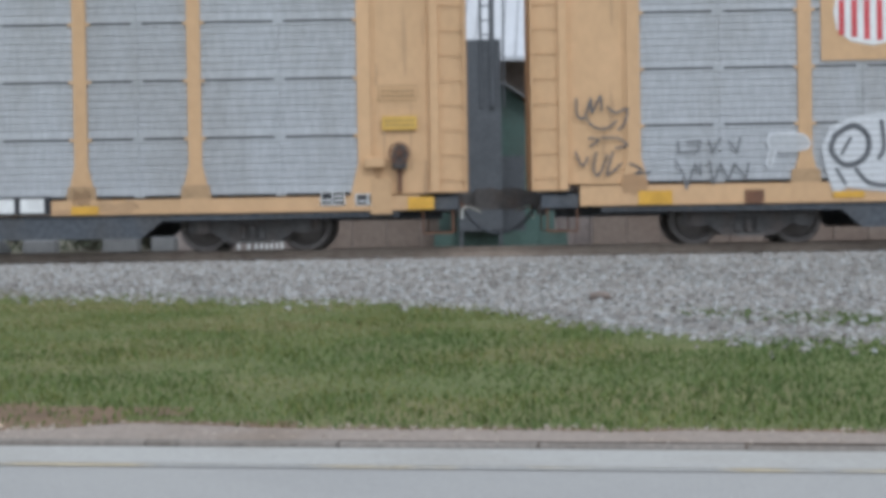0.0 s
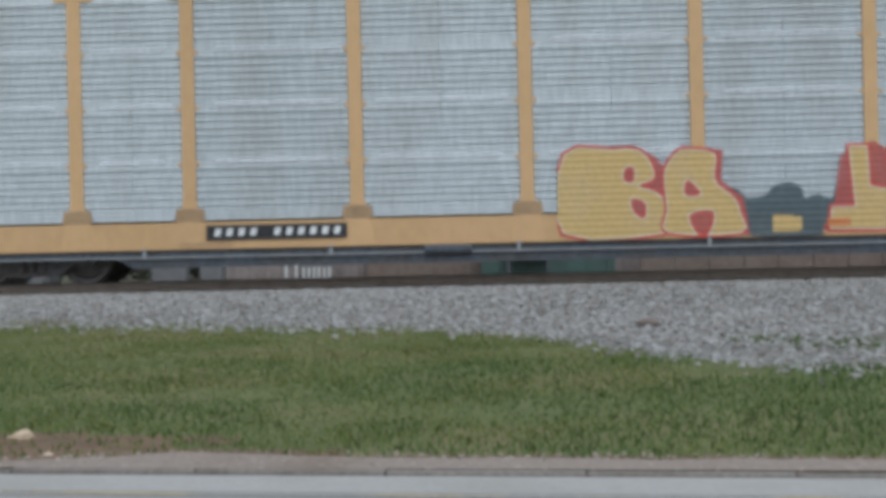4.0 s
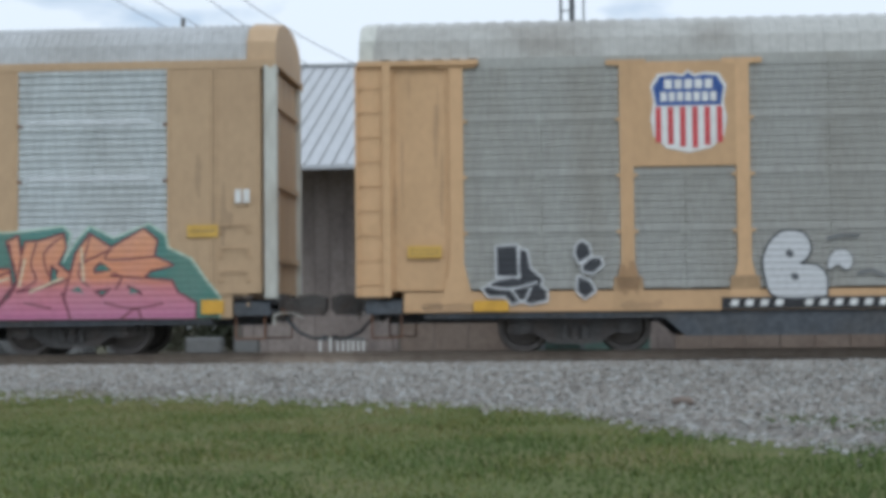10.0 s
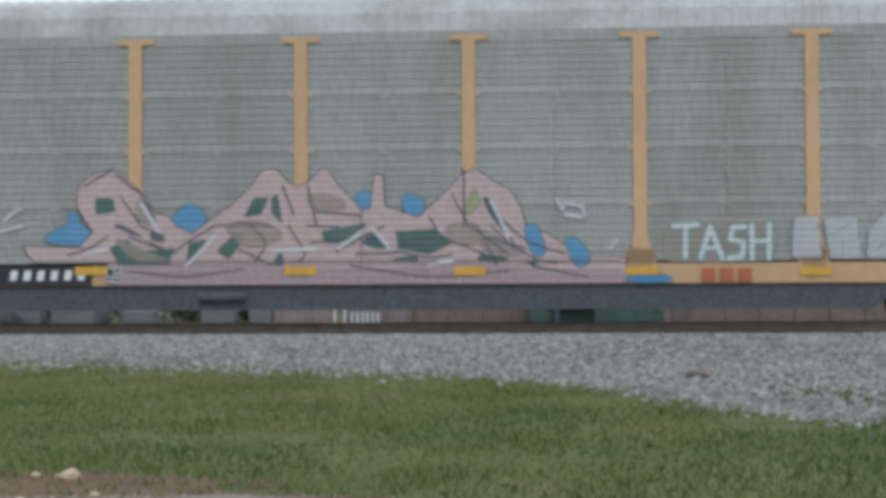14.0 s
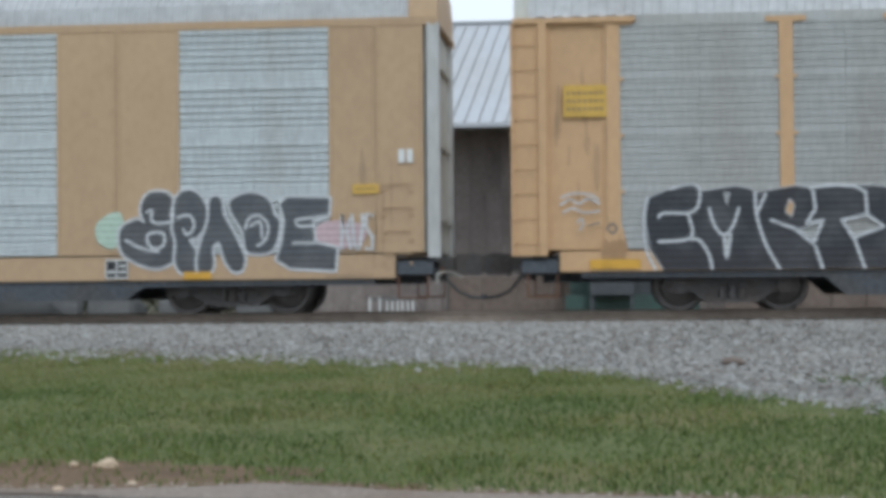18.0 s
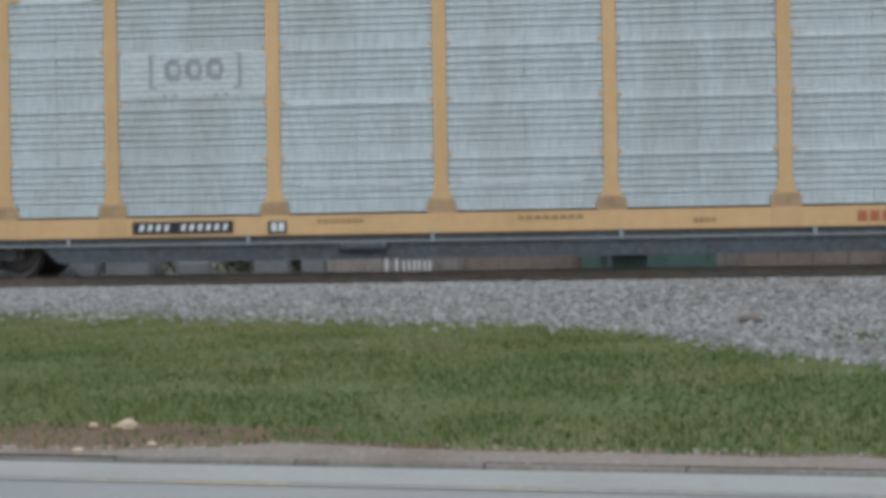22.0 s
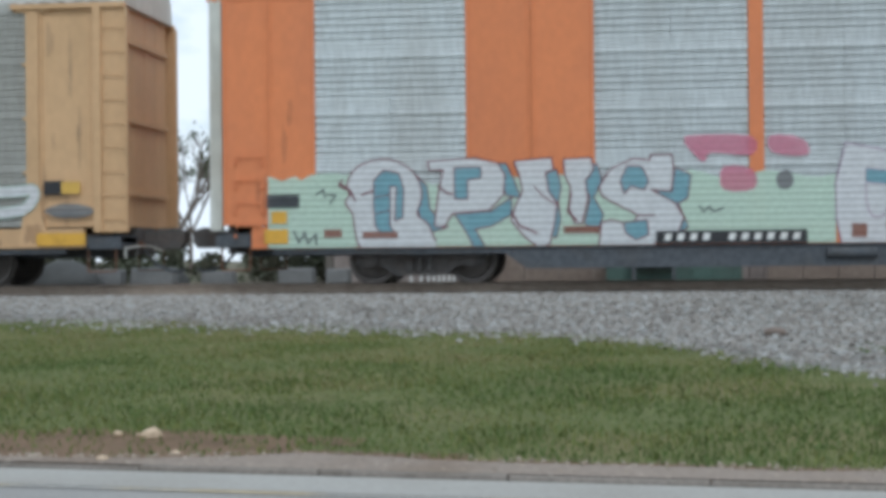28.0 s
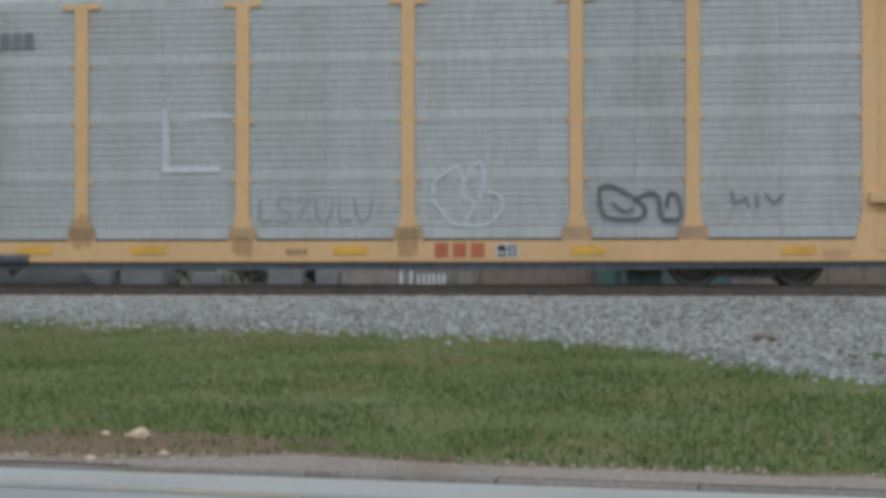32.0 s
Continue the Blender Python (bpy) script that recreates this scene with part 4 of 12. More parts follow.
def stains(car, seed, rust=0.6, runs=6):
    """Rust round the posts' feet and dark runs down the end plates."""
    rnd = random.Random(seed)
    for px in POSTS_A:
        for x in (-px, px):
            if rnd.random() < rust:
                w, z = rnd.uniform(0.16, 0.25), SILL[0] + rnd.uniform(0.02, 0.25)
                ragged(car, x - w, x + w, z, z + rnd.uniform(0.35, 0.75), P["rustrun"], "rust_stain", rnd)
    for s in (-1, 1):
        for _ in range(runs):
            x, w = s * rnd.uniform(12.2, 13.1), rnd.uniform(0.015, 0.06)
            z1 = rnd.uniform(1.6, 4.8)
            ragged(car, x - w, x + w, max(SILL[0] + 0.02, z1 - rnd.uniform(0.4, 1.6)), z1, P["grime"], "grime_run", rnd, 4)
    for _ in range(runs):
        x, w = rnd.uniform(-12.5, 12.5), rnd.uniform(0.15, 0.6)
        ragged(car, x - w, x + w, SILL[0], SILL[0] + rnd.uniform(0.08, 0.26), P["grime"], "grime_run", rnd, 8)


def pale_bands(car, heights, seed, bays, share=0.8, tall=0.13):
    """Bright ragged bands across the screens."""
    rnd = random.Random(seed)
    for z in heights:
        for x0, x1 in bays:
            if rnd.random() < share:
                a = x0 + rnd.uniform(0.02, 0.3)
                ragged(car, a, x1 - rnd.uniform(0.02, 0.3), z, z + tall * rnd.uniform(0.7, 1.15), P["paleband"], "scuffed_band", rnd, 14)


def notice(car, u0, u1, z0, z1, key, lines=2, label="small notice plate"):
    """A small plate; in the car's own yellow it is only a stencilled frame with lettering."""
    if key in ("yellow", "bright"):
        v, f = [], []
        stroke(v, f, [(u0, z0), (u1, z0), (u1, z1), (u0, z1), (u0, z0)], 0.007)
        flat(car, "stencil_frame", v, f, M["faintink"], "faded brown stencilled frame", 11.2)
    else:
        bm = bmesh.new()
        box(bm, u0, u1, -SIDE - 0.045, -SIDE - 0.02, z0, z1)
        part("notice_plate", bm, M[key], car, label)
    for i in range(lines):
        h = (z1 - z0) / (lines + 1)
        bars(car, u0 + 0.04, u1 - 0.04, z1 - (i + 1) * h - h * 0.2, z1 - (i + 1) * h + h * 0.2, (7,), M["faintink"], "notice_lettering", lift=11.5)


P = {
    "white": paint("white_spray", (0.62, 0.63, 0.64)), "silver": paint("silver_spray", (0.55, 0.56, 0.565), alpha=0.75),
    "black": paint("black_spray", (0.045, 0.048, 0.056)), "char": paint("charcoal_spray", (0.10, 0.105, 0.115)),
    "thin": paint("thin_black_spray", (0.085, 0.09, 0.10)), "smoke": paint("faded_dark_spray", (0.17, 0.175, 0.18)),
    "gold": paint("gold_spray", (0.66, 0.465, 0.19)), "red": paint("red_spray", (0.58, 0.08, 0.07)),
    "pinkred": paint("pink_red_spray", (0.62, 0.20, 0.24)), "pink": paint("pink_spray", (0.70, 0.40, 0.44)),
    "palepink": paint("pale_pink_spray", (0.60, 0.45, 0.43), alpha=0.8), "green": paint("green_spray", (0.14, 0.38, 0.17), alpha=0.7),
    "teal": paint("teal_spray", (0.13, 0.31, 0.26), alpha=0.72), "mint": paint("mint_spray", (0.50, 0.63, 0.52)),
    "darkgreen": paint("dark_green_spray", (0.05, 0.12, 0.10)), 
    "blue": paint("blue_spray", (0.08, 0.26, 0.46)), "cyan": paint("cyan_spray", (0.07, 0.38, 0.52)),
    "turq": paint("turquoise_spray", (0.10, 0.42, 0.45)), "brown": paint("brown_spray", (0.25, 0.12, 0.09)),
    "orange": paint("orange_spray", (0.66, 0.24, 0.08)), "olive": paint("olive_spray", (0.36, 0.38, 0.22)),
    "iceblue": paint("ice_blue_spray", (0.38, 0.48, 0.53)),
    "rustrun": paint("rust_run", (0.20, 0.10, 0.045), vary=0.3, alpha=0.24), "grime": paint("road_grime", (0.12, 0.10, 0.085), vary=0.3, alpha=0.15),
    "paleband": paint("bright_zinc_band", (0.78, 0.80, 0.82), vary=0.25, alpha=0.5),
    "redsh": paint("thin_red_spray", (0.50, 0.13, 0.11), alpha=0.75), "tealbg": paint("teal_ground_spray", (0.10, 0.27, 0.23), alpha=0.72),
    "goldthin": paint("thin_gold_spray", (0.58, 0.42, 0.16), alpha=0.6), "pinkthin": paint("thin_pink_red_spray", (0.58, 0.17, 0.14), alpha=0.55),
    "greenbg": paint("green_ground_spray", (0.13, 0.36, 0.19), alpha=0.55), "limebg": paint("lime_spray", (0.34, 0.46, 0.17), alpha=0.45),
    "palepink2": paint("rose_white_spray", (0.64, 0.47, 0.49), alpha=0.82), "bluepuff": paint("sky_blue_spray", (0.13, 0.32, 0.52), alpha=0.85),
    "holegreen": paint("deep_sage_spray", (0.085, 0.16, 0.13), alpha=0.85), "bluelet": paint("steel_blue_spray", (0.07, 0.23, 0.37)),
    "silverthin": paint("thin_silver_spray", (0.42, 0.43, 0.44), alpha=0.7), "violetbg": paint("dark_violet_spray", (0.11, 0.105, 0.20), alpha=0.85),
    "mutred": paint("dusky_red_spray", (0.44, 0.12, 0.16)), "lilac": paint("lilac_spray", (0.46, 0.36, 0.52)),
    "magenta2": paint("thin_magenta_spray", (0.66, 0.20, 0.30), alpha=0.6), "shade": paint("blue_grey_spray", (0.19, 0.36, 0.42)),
    "plum": paint("plum_spray", (0.26, 0.13, 0.24)), "greenthin": paint("thin_green_spray", (0.16, 0.36, 0.20), alpha=0.55),
    "olivethin": paint("thin_olive_spray", (0.44, 0.44, 0.22), alpha=0.5), "mintthin": paint("thin_mint_spray", (0.40, 0.54, 0.46), alpha=0.7),
    "purplebg": paint("thin_purple_spray", (0.26, 0.23, 0.40), alpha=0.5),
    "board": paint("thin_white_board_paint", (0.72, 0.74, 0.75), alpha=0.62),
    "slatethin": paint("thin_slate_spray", (0.115, 0.14, 0.145), alpha=0.60), "stone": paint("grey_olive_spray", (0.36, 0.365, 0.31), alpha=0.85),
    "stonethin": paint("thin_beige_spray", (0.42, 0.36, 0.31), alpha=0.55), "lichen": paint("pale_lichen_spray", (0.50, 0.53, 0.41), alpha=0.88),
    "icegrey": paint("ice_grey_spray", (0.36, 0.415, 0.43), alpha=0.82), "mauvethin": paint("thin_mauve_spray", (0.46, 0.36, 0.39), alpha=0.45),
    "cream": paint("cream_spray", (0.70, 0.60, 0.42)), "slate": paint("slate_spray", (0.10, 0.13, 0.14)), "maroon": paint("maroon_spray", (0.17, 0.05, 0.07)),
    "kerse": fade_paint("salmon_to_pink_spray", [(0.0, (0.55, 0.20, 0.34)), (0.33, (0.62, 0.24, 0.26)), (0.45, (0.72, 0.30, 0.17)), (1.0, (0.74, 0.38, 0.22))], 0.62, 2.2),
    "pond": paint("dark_sage_spray", (0.22, 0.31, 0.27)), "sage": paint("pale_sage_spray", (0.38, 0.47, 0.42)),
    "smok": fade_paint("grey_green_spray", [(0.0, (0.32, 0.42, 0.30)), (0.5, (0.16, 0.30, 0.27)), (1.0, (0.32, 0.42, 0.42))], 0.62, 2.2),
    "bern": fade_paint("pink_fade_spray", [(0.0, (0.46, 0.13, 0.20)), (0.5, (0.66, 0.22, 0.28)), (0.75, (0.74, 0.45, 0.52)), (1.0, (0.76, 0.56, 0.64))], 0.62, 2.4),
    "couch": fade_paint("lilac_to_pink_spray", [(0.0, (0.66, 0.30, 0.34)), (0.27, (0.64, 0.30, 0.34)), (0.33, (0.32, 0.30, 0.34)), (0.65, (0.42, 0.36, 0.44)), (1.0, (0.55, 0.52, 0.66))], 0.62, 2.3),
    "mutes": fade_paint("violet_red_spray", [(0.0, (0.58, 0.30, 0.36)), (0.4, (0.30, 0.20, 0.40)), (0.7, (0.50, 0.14, 0.22)), (1.0, (0.46, 0.34, 0.52))], 0.62, 2.2),
    "acme": fade_paint("peach_to_brown_spray", [(0.0, (0.55, 0.16, 0.26)), (0.24, (0.55, 0.16, 0.26)), (0.28, (0.48, 0.22, 0.08)), (0.6, (0.64, 0.30, 0.13)), (0.85, (0.74, 0.50, 0.38)), (1.0, (0.78, 0.62, 0.56))], 0.62, 2.3),
    "tri": fade_paint("white_blue_grey_spray", [(0.0, (0.48, 0.46, 0.42)), (0.33, (0.48, 0.47, 0.44)), (0.37, (0.10, 0.27, 0.45)), (0.60, (0.12, 0.30, 0.50)), (0.63, (0.66, 0.66, 0.66)), (1.0, (0.70, 0.70, 0.70))], 0.62, 2.25),
}
M["brownfield"] = mat("faded_brown_sign_paint", (0.10, 0.065, 0.07), 0.6, vary=0.1, scale=3, fine=15)
M["brownstripe"] = mat("faded_pink_sign_paint", (0.50, 0.17, 0.15), 0.6, vary=0.1, scale=3, fine=15)


def lettering(car, text, u0, u1, z0, z1, material):
    """Sign lettering in the built-in font, one part a word."""
    total = len(text)
    at = 0
    for wd in text.split(" "):
        cu = bpy.data.curves.new("sign_lettering", "FONT")
        cu.body, cu.size, cu.fill_mode = wd, 1.0, "FRONT"
        ob = bpy.data.objects.new("sign_lettering", cu)
        scene.collection.objects.link(ob)
        bpy.context.view_layer.update()
        me = bpy.data.meshes.new_from_object(ob.evaluated_get(bpy.context.evaluated_depsgraph_get()))
        bpy.data.objects.remove(ob)
        co = np.empty(len(me.vertices) * 3, np.float32)
        me.vertices.foreach_get("co", co)
        co = co.reshape(-1, 3)
        lo, hi = co.min(0), co.max(0)
        a, b = u0 + (u1 - u0) * at / total, u0 + (u1 - u0) * (at + len(wd)) / total
        y = coat(car)
        out = np.stack([a + (b - a) * (co[:, 0] - lo[0]) / (hi[0] - lo[0]), np.full(len(co), y), z0 + (z1 - z0) * (co[:, 1] - lo[1]) / (hi[1] - lo[1])], 1)
        me.vertices.foreach_set("co", out.astype(np.float32).reshape(-1))
        me.materials.clear()
        me.materials.append(material)
        me.update()
        sign = new("sign_lettering", me)
        sign.parent = car
        at += len(wd) + 1


def frame_logo(car, u0, u1, z0, z1):
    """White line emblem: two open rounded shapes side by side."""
    v, f = [], []
    w, h, r = u1 - u0, z1 - z0, 0.055
    stroke(v, f, [(u0 + w * a, z0 + h * b) for a, b in ((0.42, 0.93), (0.12, 0.93), (0.04, 0.8), (0.04, 0.2), (0.12, 0.07), (0.42, 0.07))], r)
    stroke(v, f, [(u0 + w * a, z0 + h * b) for a, b in ((0.42, 0.07), (0.50, 0.2), (0.50, 0.8), (0.58, 0.93), (0.66, 0.85), (0.84, 0.15), (0.92, 0.07), (0.97, 0.2), (0.97, 1.0))], r)
    return flat(car, "emblem", v, f, M["white"], "white line emblem")


def blocks(car, u0, u1, z0, z1, n, r, material):
    """Hollow blocks in place of an emblem's characters, one part each."""
    w = (u1 - u0) / n
    for i in range(n):
        a, b, v, f = u0 + i * w + w * 0.06 + r, u0 + (i + 1) * w - w * 0.06 - r, [], []
        stroke(v, f, [(b, z1 - r), (a + r, z1 - r), (a, z1 - 2 * r), (a, z0 + 2 * r), (a + r, z0 + r), (b, z0 + r)], r)
        if n:
            stroke(v, f, [(b, z0 + 2 * r), (b, z1 - 2 * r)], r * 0.6)
        flat(car, "emblem_lettering", v, f, material)


def bracket_logo(car, u0, u1, z0, z1):
    """Dark emblem: three blocks between square brackets over four dots."""
    w, h, r = u1 - u0, z1 - z0, 0.035
    for e, k in ((u0, w), (u1, -w)):
        v, f = [], []
        stroke(v, f, [(e + k * 0.08, z1), (e + k * 0.02, z1), (e + k * 0.02, z0 + h * 0.25), (e + k * 0.08, z0 + h * 0.25)], r)
        flat(car, "emblem_bracket", v, f, M["grey"], "dark painted bracket")
    for a in (0.17, 0.28, 0.72, 0.83):
        v, f = [], []
        blob(v, f, u0 + w * a, z0 + h * 0.08, 0.035, 0.035)
        flat(car, "emblem_dot", v, f, M["grey"], "dark painted dot")
    blocks(car, u0 + w * 0.15, u1 - w * 0.17, z0 + h * 0.40, z0 + h * 0.90, 3, 0.055, M["grey"])


def logo_plate(car, u0, u1, z0, z1, key):
    bm = bmesh.new()
    box(bm, u0, u1, -SIDE - 0.03, -SIDE + 0.01, z0, z1)
    part("emblem_plate", bm, M[key], car, "yellow painted plate with dark blocks")
    w, h = u1 - u0, z1 - z0
    blocks(car, u0 + w * 0.16, u0 + w * 0.82, z0 + h * 0.32, z0 + h * 0.92, 3, 0.075, M["grey"])
    rect(car, u0 + w * 0.17, u0 + w * 0.82, z0 + h * 0.14, z0 + h * 0.22, M["grey"], "emblem_underline", "", 0)


def fill_band(car, u0, u1, z0, z1, material):
    """Uneven painted band along the sill."""
    n = 40
    rnd = random.Random(int(u0 * 10) + 77)
    v, f = [], []
    for i in range(n + 1):
        x = u0 + (u1 - u0) * i / n
        v += [(x, z0), (x, z1 - rnd.uniform(0, 0.25))]
    f = [(2 * i, 2 * i + 2, 2 * i + 3, 2 * i + 1) for i in range(n)]
    return flat(car, "graffiti_background", v, f, material)


# ---------------------------------------------------------------- ground, road, track
def kerb_y(x):
    return 9.85 - 0.145 * max(-40.0, min(40.0, x))


TOE = [(-60, 25.0), (-8.0, 23.3), (-4.4, 22.1), (-1.33, 20.9), (0.0, 19.6), (1.2, 17.0), (2.1, 15.7), (2.9, 15.2), (8.0, 14.6), (60, 14.6)]


APRON = [(-60, 0.25), (-5.0, 0.22), (-3.3, 0.38), (-2.2, 0.70), (-1.2, 0.56), (1.3, 0.52), (60, 0.5)]


def bare(x):
    """Width of the dusty strip behind the kerb."""
    for (a, p), (b, q) in zip(APRON, APRON[1:]):
        if a <= x <= b:
            return p + (q - p) * (x - a) / (b - a)
    return 0.3


def toe_y(x):
    for (a, p), (b, q) in zip(TOE, TOE[1:]):
        if a <= x <= b:
            return p + (q - p) * (x - a) / (b - a)
    return TOE[-1][1]


def verge_z(x, y):
    """Height of the verge and of the ballast bank at a place."""
    if y < kerb_y(x) + 0.03:
        return -0.06
    d = y - kerb_y(x)
    z = 0.022 + 0.05 * min(d, 1.4) + 0.03 * max(0.0, d - 1.4)
    if y > 21.6:
        k = min(1.0, (y - 21.6) / 5.4)
        z = z + (0.715 - z) * (k * k * (3 - 2 * k))
    if y > 32.0:
        k = min(1.0, (y - 32.0) / 3.0)
        z = 0.715 + (0.36 - 0.715) * k
    return z


G = {
    "soil": mat("grassy_soil", (0.12, 0.135, 0.055), 0.95, vary=0.30, scale=0.55, fine=14, second=(0.20, 0.16, 0.085), second_amount=0.55, spec=0.1,
                bump=0.6, bump_scale=18),
    "ballast": mat("grey_ballast_bed", (0.20, 0.195, 0.18), 0.9, vary=0.30, scale=1.2, fine=26, second=(0.15, 0.13, 0.115), second_amount=0.6,
                   bump=1.0, bump_scale=22, spec=0.2),
    "dirt": mat("gritty_dust", (0.255, 0.212, 0.178), 0.95, vary=0.16, scale=1.1, fine=22, second=(0.18, 0.135, 0.10), second_amount=0.6, bump=0.5,
                bump_scale=30, spec=0.15, ramp=(0.5, 0.62)),
    "concrete": mat("weathered_concrete", (0.335, 0.325, 0.30), 0.85, vary=0.12, scale=0.9, fine=30, second=(0.26, 0.24, 0.21), second_amount=0.5,
                    bump=0.25, bump_scale=60, spec=0.3),
    "asphalt": mat("grey_worn_asphalt", (0.30, 0.292, 0.275), 0.85, vary=0.12, scale=0.4, fine=60, second=(0.22, 0.215, 0.21), second_amount=0.5,
                   bump=0.3, bump_scale=120, spec=0.3),
    "line": mat("worn_yellow_line", (0.36, 0.30, 0.20), 0.8, vary=0.2, scale=1.2, fine=30, second=(0.28, 0.27, 0.25), second_amount=1.0, ramp=(0.40, 0.5)),
    "yard": mat("dull_yard_ground", (0.135, 0.12, 0.085), 0.95, vary=0.25, scale=0.25, fine=5, second=(0.085, 0.095, 0.05), second_amount=0.8, spec=0.15),
    "mud": mat("dark_brown_soil", (0.17, 0.115, 0.075), 0.95, vary=0.25, scale=2.0, fine=20, second=(0.10, 0.07, 0.045), second_amount=0.8, bump=0.6,
               bump_scale=24, spec=0.15),
}


def stone_material(name, a, b):
    m = bpy.data.materials.new(name)
    m.use_nodes = True
    n, l = m.node_tree.nodes, m.node_tree.links
    g, cr, nz = n.new("ShaderNodeNewGeometry"), n.new("ShaderNodeValToRGB"), n.new("ShaderNodeTexNoise")
    cr.color_ramp.elements[0].color, cr.color_ramp.elements[1].color = (*a, 1), (*b, 1)
    e = cr.color_ramp.elements.new(0.5)
    e.color = tuple((p + q) / 2 * k for p, q, k in zip(a, b, (1.05, 1.0, 0.95))) + (1,)
    nz.inputs["Scale"].default_value = 30
    mx = n.new("ShaderNodeMix")
    mx.data_type, mx.blend_type = "RGBA", "MULTIPLY"
    mx.inputs["Factor"].default_value = 0.5
    l.new(g.outputs["Random Per Island"], cr.inputs["Fac"])
    l.new(cr.outputs["Color"], mx.inputs["A"])
    l.new(nz.outputs["Fac"], mx.inputs["B"])
    l.new(mx.outputs["Result"], n["Principled BSDF"].inputs["Base Color"])
    n["Principled BSDF"].inputs["Roughness"].default_value = 0.85
    return m


# one sheet to the horizon
xs = [-900, -400, -150, -60, -40] + [-24 + i * 0.4 for i in range(106)] + [26, 40, 60, 150, 400, 900]
ys = [-900, -300, -80, -20, 0, 6] + [9.0, 9.6, 9.86, 9.93] + [10.05 + i * 0.2 for i in range(140)] + [40, 50, 70, 120, 300, 900, 2500]
def skew(x, y):
    """Rows of the sheet follow the kerb near it and the track further off."""
    return y + (kerb_y(x) - 9.85) * max(0.0, min(1.0, (20.0 - y) / 8.0)) * (1.0 if y > 4 else 0.0)


ROWS = [(x, skew(x, y)) for y in ys for x in xs]
verts = [(x, y, verge_z(x, y) + (0.02 * noise.noise(Vector((x * 0.9, y * 0.9, 0))) if kerb_y(x) + 0.5 < y < 30 else 0)) for x, y in ROWS]
nx = len(xs)
faces = [(j * nx + i, j * nx + i + 1, (j + 1) * nx + i + 1, (j + 1) * nx + i) for j in range(len(ys) - 1) for i in range(nx - 1)]
me = bpy.data.meshes.new("ground")
me.from_pydata(verts, [], faces)
me.materials.append(G["soil"])
me.materials.append(G["ballast"])
me.materials.append(G["dirt"])
me.materials.append(G["mud"])
me.materials.append(G["yard"])
for p in me.polygons:
    x, y = p.center.x, p.center.y
    j = 0.5 * noise.noise(Vector((x * 0.8, 3.1, 0))) + 0.25 * noise.noise(Vector((x * 2.6, 9.0, y * 2)))
    if toe_y(x) + j < y < 36:
        p.material_index = 1
    elif y >= 36:
        p.material_index = 4
    elif kerb_y(x) < y < kerb_y(x) + bare(x) + 0.12 + j * 0.4 or math.hypot((x + 3.6) / 1.2, (y - 11.2) / 0.75) < 1 + j:
        p.material_index = 3
me.shade_smooth()
ground = tagged(new("ground", me), "grassy verge rising to a grey stone ballast bank", "ground", kind="structure")

# dusty strip between kerb and grass
rows_ = []
for i in range(801):
    x = -40 + i * 0.1
    w = bare(x) + 0.10 * noise.noise(Vector((x * 1.9, 4.0, 0))) + 0.04 * noise.noise(Vector((x * 7.0, 8.0, 0)))
    row = []
    for k in range(6):
        y = kerb_y(x) + 0.07 + (w - 0.07) * k / 5
        lift = 0.02 * noise.noise(Vector((x * 0.9, y * 0.9, 0))) if y > kerb_y(x) + 0.5 else 0.0
        row.append((x, y, verge_z(x, y) + lift + (0.010 if k < 5 else -0.004)))
    rows_.append(row)
me = bpy.data.meshes.new("verge_edge")
me.from_pydata([p for r in rows_ for p in r], [], [(i * 6 + k, i * 6 + 6 + k, i * 6 + 7 + k, i * 6 + k + 1) for i in range(800) for k in range(5)])
me.materials.append(G["dirt"])
me.shade_smooth()
tagged(new("verge_edge", me), "dusty pinkish-grey strip of grit behind the kerb", "ground", kind="structure")

# road, gutter and kerb
bm = bmesh.new()
v = [bm.verts.new(p) for x in (-300, -40, 40, 300) for p in ((x, -9.0, 0), (x, kerb_y(x) - 0.72, 0))]
for i in range(3):
    bm.faces.new((v[2 * i], v[2 * i + 2], v[2 * i + 3], v[2 * i + 1]))
tagged(new("road", mesh("road", bm, G["asphalt"])), "worn grey asphalt road", "road", kind="structure")
bm = bmesh.new()
v = [bm.verts.new(p) for x in (-300, -40, 40, 300) for p in ((x, kerb_y(x) - 0.72, 0.005), (x, kerb_y(x) - 0.035, 0.005))]
for i in range(3):
    bm.faces.new((v[2 * i], v[2 * i + 2], v[2 * i + 3], v[2 * i + 1]))
gut = tagged(new("gutter", mesh("gutter", bm, G["concrete"])), "pale concrete gutter beside the kerb", "gutter", kind="structure")
bm = bmesh.new()
v = [bm.verts.new(p) for x in (-40, 40) for p in ((x, kerb_y(x) - 0.86, 0.006), (x, kerb_y(x) - 0.74, 0.006))]
bm.faces.new((v[0], v[2], v[3], v[1]))
tagged(new("road_line", mesh("road_line", bm, G["line"])), "worn yellowish edge line on the road", "road marking", kind="structure")

